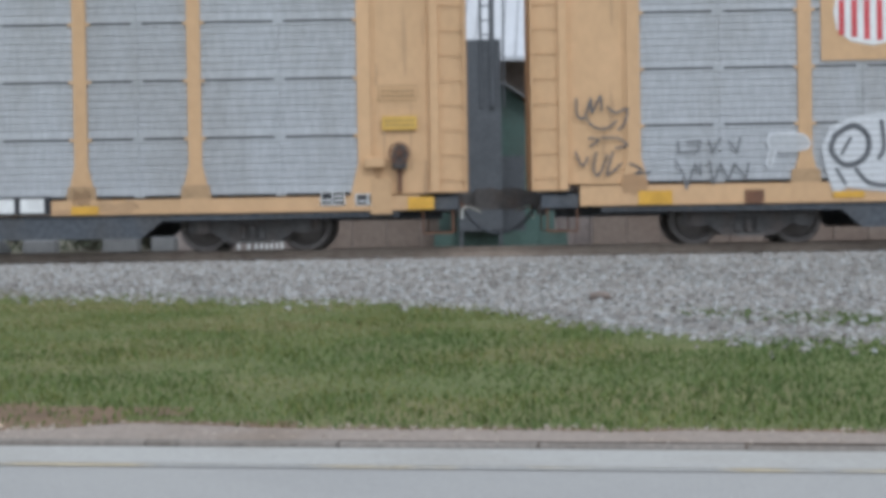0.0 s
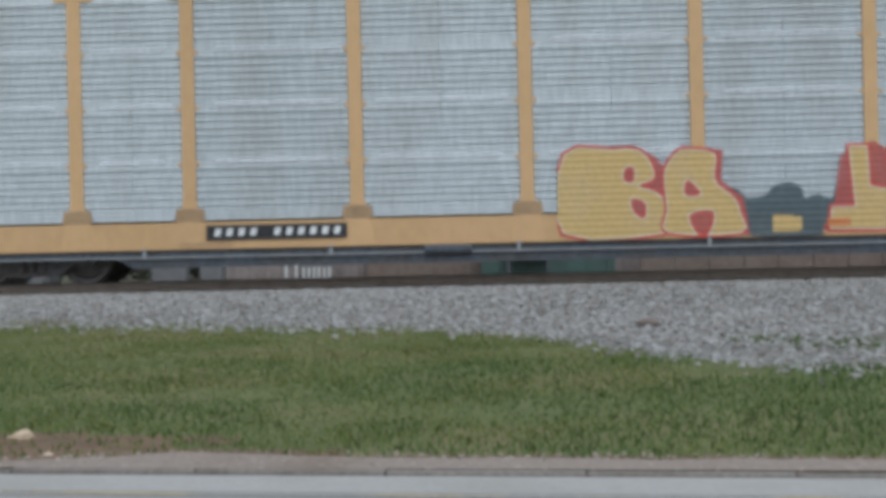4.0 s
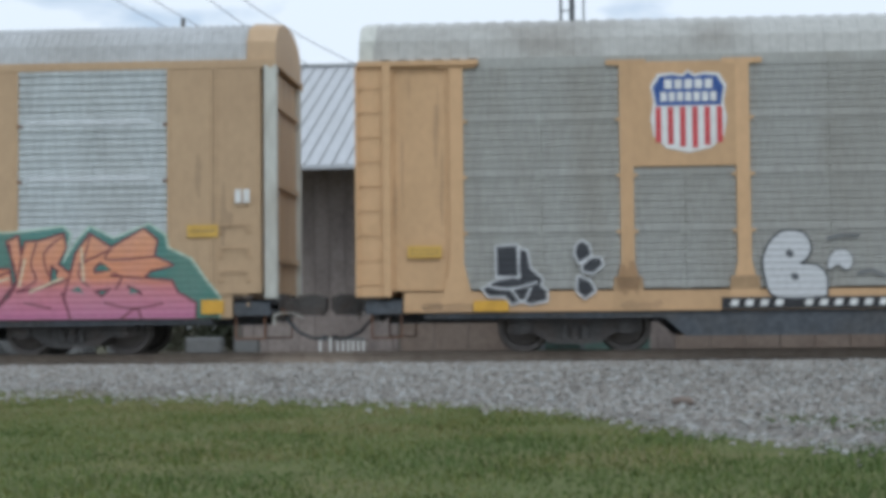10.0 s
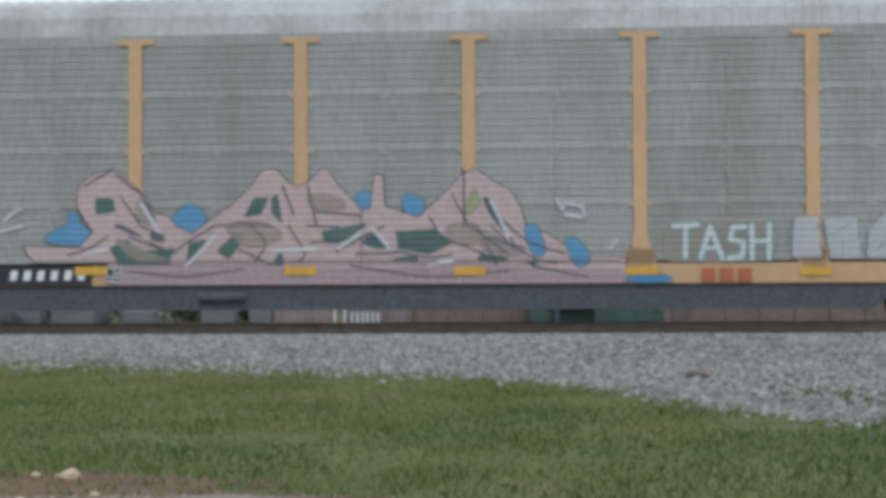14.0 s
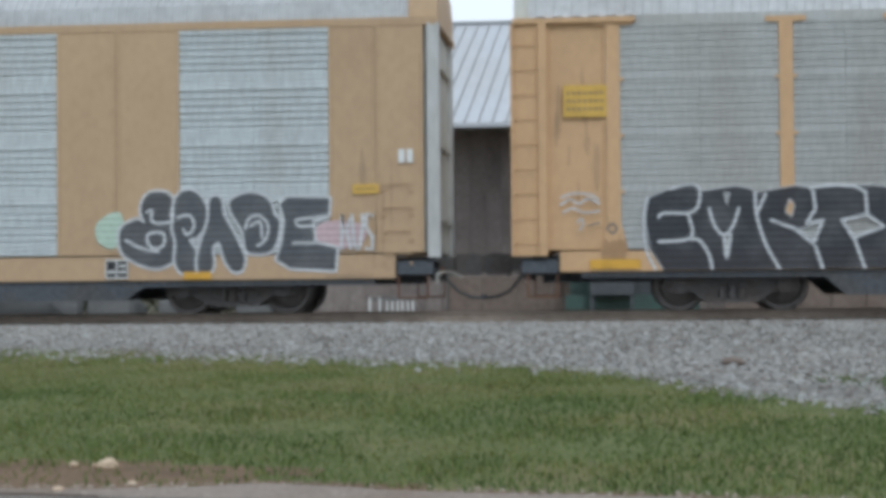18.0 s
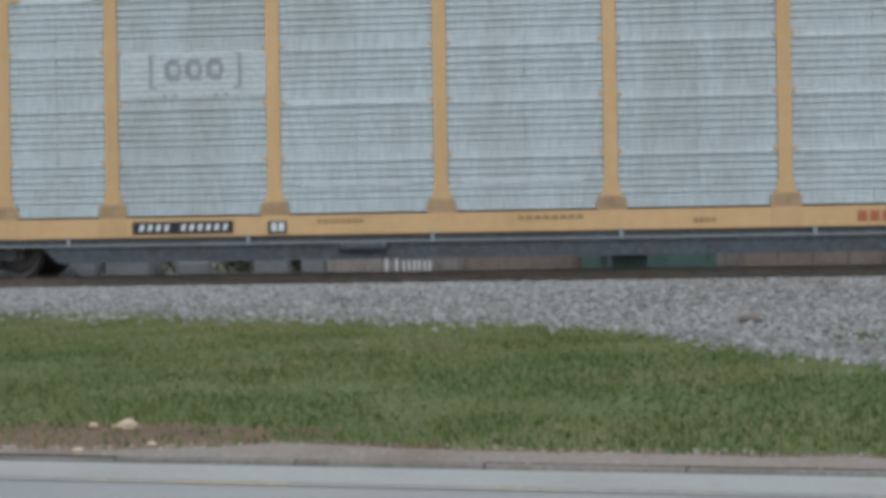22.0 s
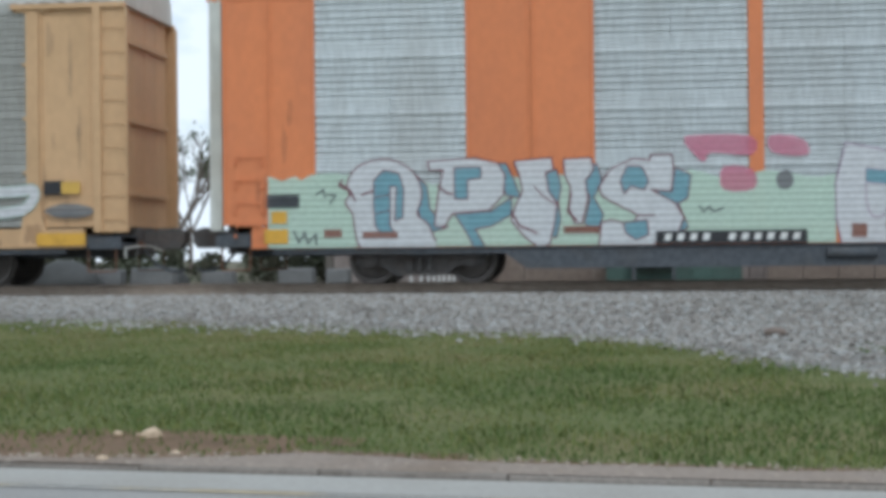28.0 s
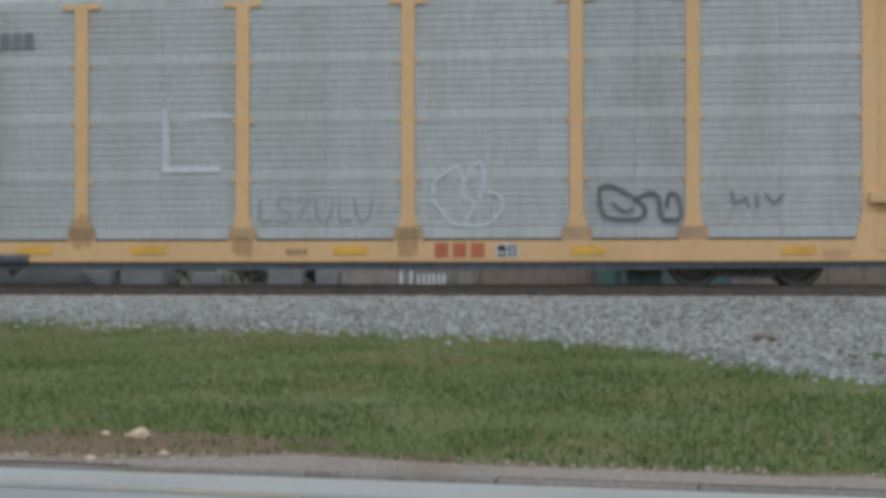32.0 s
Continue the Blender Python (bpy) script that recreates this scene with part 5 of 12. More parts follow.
kerb = tagged(new("kerb"), "low weathered concrete kerb with open joints", "kerb", kind="structure")
KL = 1.22
bm = bmesh.new()
prof = [(-0.0, -0.02), (0.008, 0.014), (0.020, 0.026), (0.075, 0.030), (0.075, -0.05)]
ends = []
for x in (0.006, KL - 0.006):
    ends.append([bm.verts.new((x, y, z)) for y, z in prof])
for i in range(5):
    bm.faces.new((ends[0][i], ends[1][i], ends[1][(i + 1) % 5], ends[0][(i + 1) % 5]))
bm.faces.new(ends[0])
bm.faces.new(ends[1][::-1])
kme = mesh("kerb_stone", bm, mat("kerb_concrete", (0.20, 0.175, 0.15), 0.9, vary=0.22, scale=2.5, fine=30, second=(0.13, 0.11, 0.09),
                                 second_amount=0.8, per_object=0.12))
slope = math.atan(-0.145)
for i in range(-12, 14):
    x = i * KL * math.cos(slope) + 0.33
    piece("kerb_stone", kme, kerb, Matrix.Translation((x, kerb_y(x) + random.uniform(-0.008, 0.008), random.uniform(-0.006, 0.006)))
          @ Matrix.Rotation(slope + random.uniform(-0.006, 0.006), 4, "Z"))

# stones of the bank
STONE = stone_material("crushed_grey_stone", (0.235, 0.212, 0.19), (0.475, 0.48, 0.465))


def stones(name, count, place, sizes, material, seed):
    rnd = np.random.RandomState(seed)
    ico = np.array([(0, 0, 1), (0.89, 0, 0.45), (0.28, 0.85, 0.45), (-0.72, 0.53, 0.45), (-0.72, -0.53, 0.45), (0.28, -0.85, 0.45),
                    (0.72, 0.53, -0.45), (-0.28, 0.85, -0.45), (-0.89, 0, -0.45), (-0.28, -0.85, -0.45), (0.72, -0.53, -0.45)])
    tri = [(0, 1, 2), (0, 2, 3), (0, 3, 4), (0, 4, 5), (0, 5, 1), (1, 6, 2), (2, 7, 3), (3, 8, 4), (4, 9, 5), (5, 10, 1), (2, 6, 7), (3, 7, 8),
           (4, 8, 9), (5, 9, 10), (1, 10, 6)]
    vs, fs = [], []
    for i in range(count):
        x, y, z = place(rnd)
        s = rnd.uniform(*sizes)
        p = ico * (1 + rnd.uniform(-0.28, 0.28, (11, 1))) * (s * np.array([rnd.uniform(0.7, 1.3), rnd.uniform(0.7, 1.3), rnd.uniform(0.5, 0.95)]))
        a = rnd.uniform(0, 6.28)
        c, d = math.cos(a), math.sin(a)
        px, py = p[:, 0] * c - p[:, 1] * d, p[:, 0] * d + p[:, 1] * c
        b = len(vs)
        vs.extend(zip((px + x).tolist(), (py + y).tolist(), (p[:, 2] + z).tolist()))
        fs.extend((b + i0, b + i1, b + i2) for i0, i1, i2 in tri)
    me = bpy.data.meshes.new(name)
    me.from_pydata(vs, [], fs)
    me.materials.append(material)
    return new(name, me)


def bank(rnd):
    x = rnd.uniform(-16, 9)
    y = toe_y(x) + 0.4 + (28.3 - toe_y(x) - 0.4) * rnd.uniform(0, 1) ** 0.8 + rnd.normal(0, 0.25)
    return x, y, verge_z(x, y) + rnd.uniform(0.0, 0.025)


tagged(stones("ballast", 34000, bank, (0.020, 0.046), STONE, 5), "angular grey and brown ballast stones", "ballast", kind="stuff")


def strays(rnd):
    x = rnd.uniform(-9, 7)
    y = toe_y(x) + rnd.normal(-0.1, 0.45)
    return x, y, verge_z(x, y) + 0.01


tagged(stones("loose_stones", 1300, strays, (0.018, 0.045), STONE, 6), "loose stones at the edge of the ballast", "stones", kind="stuff")


def gravel(rnd):
    x = rnd.uniform(-7, 5)
    y = kerb_y(x) + 0.09 + bare(x) * rnd.uniform(0, 1.05)
    return x, y, verge_z(x, y) + 0.002


tagged(stones("gravel", 1500, gravel, (0.006, 0.02), stone_material("pale_gravel", (0.24, 0.19, 0.14), (0.55, 0.48, 0.40)), 7),
       "pale gravel on bare dirt behind the kerb", "gravel", kind="stuff")

# grass
GRASS = bpy.data.materials.new("grass_blades")
GRASS.use_nodes = True
gn, gl = GRASS.node_tree.nodes, GRASS.node_tree.links
gg, gr, gz, gt = gn.new("ShaderNodeNewGeometry"), gn.new("ShaderNodeValToRGB"), gn.new("ShaderNodeTexNoise"), gn.new("ShaderNodeTexCoord")
gz.inputs["Scale"].default_value, gz.inputs["Detail"].default_value = 0.55, 4.0
el = gr.color_ramp.elements
el[0].position, el[0].color = 0.0, (0.078, 0.120, 0.034, 1)
el[1].position, el[1].color = 1.0, (0.29, 0.245, 0.135, 1)
for p, c in ((0.40, (0.110, 0.147, 0.040, 1)), (0.65, (0.161, 0.170, 0.049, 1)), (0.84, (0.20, 0.185, 0.082, 1))):
    e = el.new(p)
    e.color = c
mth, mt2 = gn.new("ShaderNodeMath"), gn.new("ShaderNodeMath")
mth.operation, mt2.operation = "MULTIPLY_ADD", "MULTIPLY_ADD"
mth.inputs[1].default_value, mth.inputs[2].default_value = 1.6, -0.86
mt2.inputs[1].default_value = 0.62
gl.new(gt.outputs["Object"], gz.inputs["Vector"])
gl.new(gz.outputs["Fac"], mth.inputs[0])
# drier towards the ballast, with distance haze put into the colour as well
gsep, gdry_haze = gn.new("ShaderNodeSeparateXYZ"), gn.new("ShaderNodeMapRange")
gdry_haze.inputs["From Min"].default_value, gdry_haze.inputs["From Max"].default_value = 12.5, 20.0
gdry_haze.inputs["To Min"].default_value, gdry_haze.inputs["To Max"].default_value = 0.08, 0.36
gadd = gn.new("ShaderNodeMath")
gl.new(gt.outputs["Object"], gsep.inputs[0])
gl.new(gsep.outputs["Y"], gdry_haze.inputs["Value"])
# and shifted to the darker green end as x rises
gacross, gsum = gn.new("ShaderNodeMapRange"), gn.new("ShaderNodeMath")
gacross.inputs["From Min"].default_value, gacross.inputs["From Max"].default_value = -1.6, 1.6
gacross.inputs["To Min"].default_value, gacross.inputs["To Max"].default_value = 0.0, -0.16
gl.new(gsep.outputs["X"], gacross.inputs["Value"])
gl.new(mth.outputs[0], gsum.inputs[0])
gl.new(gacross.outputs["Result"], gsum.inputs[1])
gl.new(gsum.outputs[0], gadd.inputs[0])
gl.new(gdry_haze.outputs["Result"], gadd.inputs[1])
gl.new(gg.outputs["Random Per Island"], mt2.inputs[0])
gl.new(gadd.outputs[0], mt2.inputs[2])
gl.new(mt2.outputs[0], gr.inputs["Fac"])
gl.new(gr.outputs["Color"], gn["Principled BSDF"].inputs["Base Color"])
gn["Principled BSDF"].inputs["Roughness"].default_value = 0.7
gn["Principled BSDF"].inputs["Specular IOR Level"].default_value = 0.25

rng = np.random.RandomState(11)
N = 170000
gx = rng.uniform(-13.5, 9.5, N)
gy = rng.uniform(9.2, 23.4, N)
# weeds that grow in the stones' edge
WEEDS = ((3.3, 17.6, 0.8), (3.9, 17.0, 0.7), (4.6, 16.6, 0.8), (2.7, 18.3, 0.5), (5.2, 17.3, 0.6))
for i in range(4500):
    wx, wy, ws = WEEDS[i % 5]
    gx[i], gy[i] = wx + rng.normal(0, ws * 0.45), wy + rng.normal(0, ws * 0.5)
keep = np.zeros(N, bool)
gzs = np.zeros(N)
hs = np.zeros(N)
for i in range(N):
    x, y = gx[i], gy[i]
    lo = kerb_y(x) + bare(x) + 0.10 * noise.noise(Vector((x * 1.9, 4.0, 0))) + rng.normal(0, 0.05)
    hi = toe_y(x) + 0.15 + 0.5 * noise.noise(Vector((x * 0.8, 3.1, 0))) + rng.normal(0, 0.22)
    if i >= 4500 and (abs(x) > 1.0 + y * 0.40 or not lo < y < hi):
        continue
    patch = noise.noise(Vector((x * 0.8, y * 0.6, 7.0)))
    if math.hypot((x + 3.6) / 1.1, (y - 11.2) / 0.6) < 1 and rng.uniform() < 0.72:
        continue
    keep[i] = rng.uniform() < 0.95 + 0.4 * patch
    gzs[i] = verge_z(x, y)
    hs[i] = 0.036 + 0.018 * patch - 0.0012 * (y - 12.0)
gx, gy, gzs, hs = gx[keep], gy[keep], gzs[keep], hs[keep]
n = len(gx)
ang, lean = rng.uniform(0, 6.28, n), rng.normal(0, 0.5, (n, 2))
h = hs * rng.uniform(0.6, 1.5, n)
wd = rng.uniform(0.004, 0.010, n)
dx, dy = np.cos(ang) * wd, np.sin(ang) * wd
co = np.zeros((n, 5, 3))
co[:, 0] = np.stack([gx - dx, gy - dy, gzs - 0.01], 1)
co[:, 1] = np.stack([gx + dx, gy + dy, gzs - 0.01], 1)
mx_, my_ = gx + lean[:, 0] * h * 0.35, gy + lean[:, 1] * h * 0.35
co[:, 2] = np.stack([mx_ + dx * 0.8, my_ + dy * 0.8, gzs + h * 0.6], 1)
co[:, 3] = np.stack([mx_ - dx * 0.8, my_ - dy * 0.8, gzs + h * 0.6], 1)
co[:, 4] = np.stack([gx + lean[:, 0] * h, gy + lean[:, 1] * h, gzs + h], 1)
idx = np.arange(n) * 5
me = bpy.data.meshes.new("grass")
me.vertices.add(n * 5)
me.vertices.foreach_set("co", co.reshape(-1))
me.loops.add(n * 7)
loops = np.stack([idx, idx + 1, idx + 2, idx + 3, idx + 3, idx + 2, idx + 4], 1).reshape(-1)
me.loops.foreach_set("vertex_index", loops)
me.polygons.add(n * 2)
st = np.stack([np.arange(n) * 7, np.arange(n) * 7 + 4], 1).reshape(-1)
me.polygons.foreach_set("loop_start", st)
me.update(calc_edges=True)
me.materials.append(GRASS)
tagged(new("grass", me), "short patchy green and straw-coloured verge grass", "grass", kind="stuff")

# rocks that stand out
ROCK = mat("pale_tan_rock", (0.52, 0.40, 0.28), 0.85, vary=0.15, scale=6, fine=30, second=(0.40, 0.28, 0.18), second_amount=0.5)
BROWN = mat("brown_rock", (0.19, 0.15, 0.125), 0.9, vary=0.2, scale=6, fine=30)


def rock(x, y, s, flat_, material, label, seed):
    bm = bmesh.new()
    bmesh.ops.create_icosphere(bm, subdivisions=3, radius=1.0)
    for v in bm.verts:
        d = 1 + 0.22 * noise.noise(v.co * 1.4 + Vector((seed * 7.0, 0, 0))) + 0.08 * noise.noise(v.co * 4 + Vector((seed, 3, 0)))
        v.co = Vector((v.co.x * s * d, v.co.y * s * 0.8 * d, v.co.z * s * flat_ * d))
    ob = new("rock", mesh("rock", bm, material, True))
    ob.location = (x, y, verge_z(x, y) + s * flat_ * 0.45)
    ob.rotation_euler.z = seed
    return tagged(ob, label, "rock", "rocks on the verge")


for i, (x, y, s, fl) in enumerate(((-3.58, 11.56, 0.078, 0.62), (-3.86, 11.64, 0.046, 0.6), (-3.70, 11.62, 0.022, 0.7), (-3.63, 10.62, 0.042, 0.5),
                                   (-3.20, 10.86, 0.04, 0.4))):
    rock(x, y, s, fl, ROCK, "rounded pale tan rock on bare dirt by the kerb", i + 1)
rock(1.50, 20.5, 0.15, 0.45, BROWN, "flat brown rock lying on the ballast", 9)

# track
TRACK = tagged(new("railway_track"), "steel rails on wooden sleepers in ballast", "railway track", kind="structure")
RUSTRAIL = mat("rusty_rail_side", (0.28, 0.23, 0.185), 0.8, vary=0.2, scale=5, fine=40, second=(0.18, 0.135, 0.105), second_amount=0.6)
for y in (-0.7525, 0.7525):
    bm = bmesh.new()
    prof = [(-0.07, -0.17), (0.07, -0.17), (0.07, -0.155), (0.012, -0.13), (0.012, -0.045), (0.036, -0.03), (0.036, -0.004), (0.026, 0.0),
            (-0.026, 0.0), (-0.036, -0.004), (-0.036, -0.03), (-0.012, -0.045), (-0.012, -0.13), (-0.07, -0.155)]
    e = [[bm.verts.new((x, TRACK_Y + y + p, RAIL_Z + q)) for p, q in prof] for x in (-450, 450)]
    for i in range(len(prof)):
        bm.faces.new((e[0][i], e[1][i], e[1][(i + 1) % len(prof)], e[0][(i + 1) % len(prof)]))
    ob = part("rail", bm, RUSTRAIL, TRACK)
SLEEPER = mat("creosoted_timber", (0.17, 0.14, 0.115), 0.9, vary=0.25, scale=3, fine=30, stretch=(6, 0.6, 6))
bm = bmesh.new()
box(bm, -0.115, 0.115, -1.3, 1.3, -0.16, 0.0)
sme = mesh("sleeper", bm, SLEEPER)
for i in range(-40, 41):
    piece("sleeper", sme, TRACK, Matrix.Translation((i * 0.5 - 2.0, TRACK_Y + random.uniform(-0.02, 0.02), RAIL_Z - 0.165)))

# ---------------------------------------------------------------- behind the track
BGR = {
    "sheet": mat("pale_ribbed_sheet_metal", (0.49, 0.50, 0.52), 0.5, 0.1, vary=0.06, scale=0.25, fine=4, second=(0.40, 0.39, 0.37), second_amount=0.5,
                 stretch=(1, 0.3, 0.3)),
    "seam": mat("dull_sheet_metal_seam", (0.33, 0.335, 0.34), 0.6, 0.1, vary=0.10, scale=0.5, fine=5),
    "brick": mat("dark_red_brown_boards", (0.31, 0.262, 0.24), 0.9, vary=0.15, scale=0.4, fine=6, second=(0.17, 0.14, 0.13), second_amount=0.7),
    "rustwall": mat("rust_brown_low_wall", (0.195, 0.152, 0.125), 0.9, vary=0.15, scale=0.6, fine=6, second=(0.13, 0.09, 0.07), second_amount=0.6),
    "green": mat("dark_green_machine_paint", (0.068, 0.115, 0.098), 0.6, vary=0.15, scale=0.8, fine=8, second=(0.05, 0.06, 0.05), second_amount=0.5),
    "dark": mat("dark_grey_steel", (0.085, 0.09, 0.098), 0.7, vary=0.15, scale=0.8, fine=8),
    "pole": mat("weathered_pole", (0.13, 0.115, 0.10), 0.9, vary=0.2, scale=2, fine=20),
    "pale": mat("pale_grey_block", (0.17, 0.17, 0.168), 0.8, vary=0.12, scale=1, fine=10),
}
GZ = 0.36

shed = tagged(new("storage_shed"), "open storage shed with pale ribbed metal roof and dark boards", "shed")
E_Y, E_Z, R_Y, R_Z, X0, X1 = 60.0, 7.35, 72.8, 13.0, -14.0, 24.0
slope_v = Vector((0, R_Y - E_Y, R_Z - E_Z))
nrm = Vector((0, -slope_v.z, slope_v.y)).normalized()
bm = bmesh.new()
for (ya, za, yb, zb) in ((E_Y, E_Z, R_Y, R_Z), (2 * R_Y - E_Y, E_Z, R_Y, R_Z)):
    a = [bm.verts.new(p) for p in ((X0, ya, za), (X1, ya, za), (X1, yb, zb), (X0, yb, zb))]
    b = [bm.verts.new((v.co.x, v.co.y, v.co.z - 0.16)) for v in a]
    bm.faces.new(a)
    bm.faces.new(b[::-1])
    for i in range(4):
        bm.faces.new((a[i], b[i], b[(i + 1) % 4], a[(i + 1) % 4]))
roof = part("roof", bm, BGR["sheet"], shed, "pale ribbed sheet-metal roof")
bm = bmesh.new()
v = []
for d in (0.0, slope_v.length):
    p = slope_v.normalized() * d
    for w, hgt in ((0, 0.0), (0.012, 0.07), (0.045, 0.07), (0.057, 0.0)):
        q = p + nrm * hgt
        v.append(bm.verts.new((w + 0.6 * d / slope_v.length, q.y, q.z)))
for i in range(3):
    bm.faces.new((v[i], v[i + 1], v[i + 5], v[i + 4]))
bm.faces.new(v[:4])
bm.faces.new(v[4:])
rib = mesh("roof_rib", bm, BGR["seam"])
for i in range(73):
    piece("roof_rib", rib, roof, Matrix.Translation((X0 + 0.1 + i * 0.51, E_Y, E_Z + 0.002)))
bm = bmesh.new()
prism(bm, [(X0 - 0.05, R_Z - 0.03), (X1, R_Z - 0.03), (X1, R_Z + 0.11), (X0 - 0.05, R_Z + 0.11)], R_Y - 0.16, R_Y + 0.16)
part("ridge_cap", bm, BGR["seam"], roof, "dull grey folded ridge cap")
bm = bmesh.new()
box(bm, -12.5, X1, 64.0, 64.3, GZ, 8.85)
part("wall", bm, BGR["brick"], shed, "dark red-brown board wall")
bm = bmesh.new()
box(bm, 0, 0.56, 63.95, 64.0, GZ, 8.8)
board = mesh("cladding_board", bm, BGR["brick"])
for i in range(60):
    piece("cladding_board", board, shed, Matrix.Translation((-12.5 + i * 0.6, 0, 0)))
for x in (-11.85, -5.8, 0.3, 6.4, 12.5, 18.6, 23.8):
    bm = bmesh.new()
    box(bm, x - 0.14, x + 0.14, 60.3, 60.6, GZ, 7.55)
    part("post", bm, BGR["pole"], shed)
bm = bmesh.new()
rod(bm, (-13.0, 60.45, 7.3), (-11.85, 60.45, 6.3), 0.09, 6)
rod(bm, (-13.8, 60.45, 7.38), (24, 60.45, 7.38), 0.09, 6)
part("brace", bm, BGR["pole"], shed)

# low walls, a green machine and a dark hopper before the shed
low = tagged(new("low_wall"), "low rust-brown boarded retaining wall behind the track", "wall", kind="structure")
for i in range(22):
    x = -5.6 + i * 1.2
    if -1.5 < x < 3.0:
        continue
    bm = bmesh.new()
    box(bm, x, x + 1.17, 58.0, 58.2, GZ, 2.55 if x > 2.9 else 1.7)
    part("wall_panel", bm, BGR["rustwall"], low)
mach = tagged(new("green_machine_house"), "dark green machine house with a pale-edged gable roof", "shed")
bm = bmesh.new()
box(bm, -1.35, 2.6, 56.6, 58.6, GZ, 4.5)
part("body", bm, BGR["green"], mach)
bm = bmesh.new()
prism(bm, [(-1.6, 4.58), (0.9, 6.05), (3.3, 4.45), (3.3, 4.52), (0.9, 6.13), (-1.6, 4.65)], 56.2, 58.9)
part("roof", bm, BGR["pale"], mach, "pale-edged pitched roof")
bm = bmesh.new()
prism(bm, [(-1.3, 4.5), (2.6, 4.5), (0.9, 6.1)], 56.7, 58.5)
part("gable", bm, BGR["green"], mach)
bm = bmesh.new()
box(bm, -0.3, 1.6, 56.5, 56.6, 1.0, 3.6)
part("door", bm, BGR["dark"], mach, "dark doorway cover")
bm = bmesh.new()
box(bm, -1.5, 3.0, 55.9, 56.3, GZ, 1.05)
for i in range(7):
    box(bm, -1.45 + i * 0.7, -1.35 + i * 0.7, 55.85, 55.9, GZ, 1.05)
part("skirting", bm, BGR["green"], mach)
tower = tagged(new("steel_hopper"), "tall dark grey steel hopper with a ladder mast", "hopper")
bm = bmesh.new()
box(bm, -0.65, 0.82, 55.3, 56.15, 1.05, 7.45)
for x in (-0.6, 0.72):
    box(bm, x - 0.03, x + 0.08, 55.35, 55.5, GZ, 1.05)
box(bm, -0.9, 1.05, 55.2, 56.18, 2.2, 2.4)
part("body", bm, BGR["dark"], tower)
bm = bmesh.new()
for x, r in ((0.16, 0.045), (0.53, 0.09), (0.92, 0.03)):
    rod(bm, (x, 55.25, 5.2), (x, 55.25, 14.2), r, 8)
part("mast", bm, BGR["dark"], tower)
for i in range(14):
    bm = bmesh.new()
    rod(bm, (0.16, 55.25, 7.6 + i * 0.48), (0.53, 55.25, 7.6 + i * 0.48), 0.025, 6)
    part("rung", bm, BGR["dark"], tower)
# white rack behind the track
rack = tagged(new("white_rail_rack"), "small white-painted rack of uprights beyond the rails", "rack")
for x in (-8.0, -7.66, -7.42, -7.24, -7.06, -6.90, -6.72, -6.55):
    bm = bmesh.new()
    box(bm, x - 0.03, x + 0.03, 54.9, 55.0, GZ, 1.02 if x in (-8.0, -7.66) else 0.92)
    part("upright", bm, M["white"], rack)
bm = bmesh.new()
box(bm, -8.03, -6.52, 55.0, 55.05, 0.93, 1.02)
part("top_bar", bm, BGR["pale"], rack)
# pale blocks far left
for i, (x, w, hgt) in enumerate(((-17.2, 1.5, 0.75), (-15.0, 1.1, 0.62), (-12.3, 1.2, 0.70), (-10.9, 0.8, 0.66), (-19.5, 1.3, 0.7))):
    bm = bmesh.new()
    box(bm, -w / 2, w / 2, -0.4, 0.4, 0, hgt)
    bmesh.ops.bevel(bm, geom=bm.edges[:], offset=0.05, segments=1, affect="EDGES")
    ob = tagged(new("concrete_block", mesh("concrete_block", bm, BGR["pale"])), "pale grey concrete block on the far ground", "block", "far blocks")
    ob.location = (x, 56.0 + i * 0.4, GZ)

# utility pole
pole = tagged(new("utility_pole"), "wooden utility pole with a crossarm and transformer", "utility pole")
bm = bmesh.new()
rod(bm, (-20.7, 90, GZ), (-20.7, 90, 18.6), 0.17, 10, 0.12)
part("shaft", bm, BGR["pole"], pole)
bm = bmesh.new()
box(bm, -21.5, -19.6, 89.8, 89.95, 16.5, 16.7)
part("crossarm", bm, BGR["pole"], pole)
bm = bmesh.new()
rod(bm, (-20.2, 89.7, 9.0), (-20.2, 89.7, 10.2), 0.3, 12)
part("transformer", bm, BGR["pale"], pole)
# overhead wires
WIRE = mat("dark_wire", (0.12, 0.12, 0.13), 0.6)
for i, (xa, za, xb, zb) in enumerate(((-22.0, 15.2, -13.0, 11.2), (-20.5, 15.4, -12.3, 11.4), (-17.6, 15.4, -10.6, 11.2), (-15.9, 15.2, -9.0, 11.5))):
    bm = bmesh.new()
    pts = [(xa + (xb - xa) * k / 10, 75.0, (za + (zb - za) * k / 10) * 1.16 - 0.25 * math.sin(math.pi * k / 10)) for k in range(11)]
    pts = [(x * 0.9707, 72.8, 1.35 + (z - 1.35) * 0.9707) for x, _, z in pts]
    pts.append((pts[-1][0] + 0.3, 72.8, 13.05))
    for a, b in zip(pts, pts[1:]):
        rod(bm, a, b, 0.0195, 5)
    tagged(new("overhead_wire", mesh("overhead_wire", bm, WIRE)), "thin dark overhead wire", "wire", "overhead wires")

# trees
BARK = mat("grey_brown_bark", (0.16, 0.13, 0.11), 0.95, vary=0.2, scale=2, fine=20)
LEAF = mat("dull_green_leaves", (0.075, 0.10, 0.045), 0.8, vary=0.3, scale=0.6, fine=6, second=(0.12, 0.11, 0.07), second_amount=0.6)


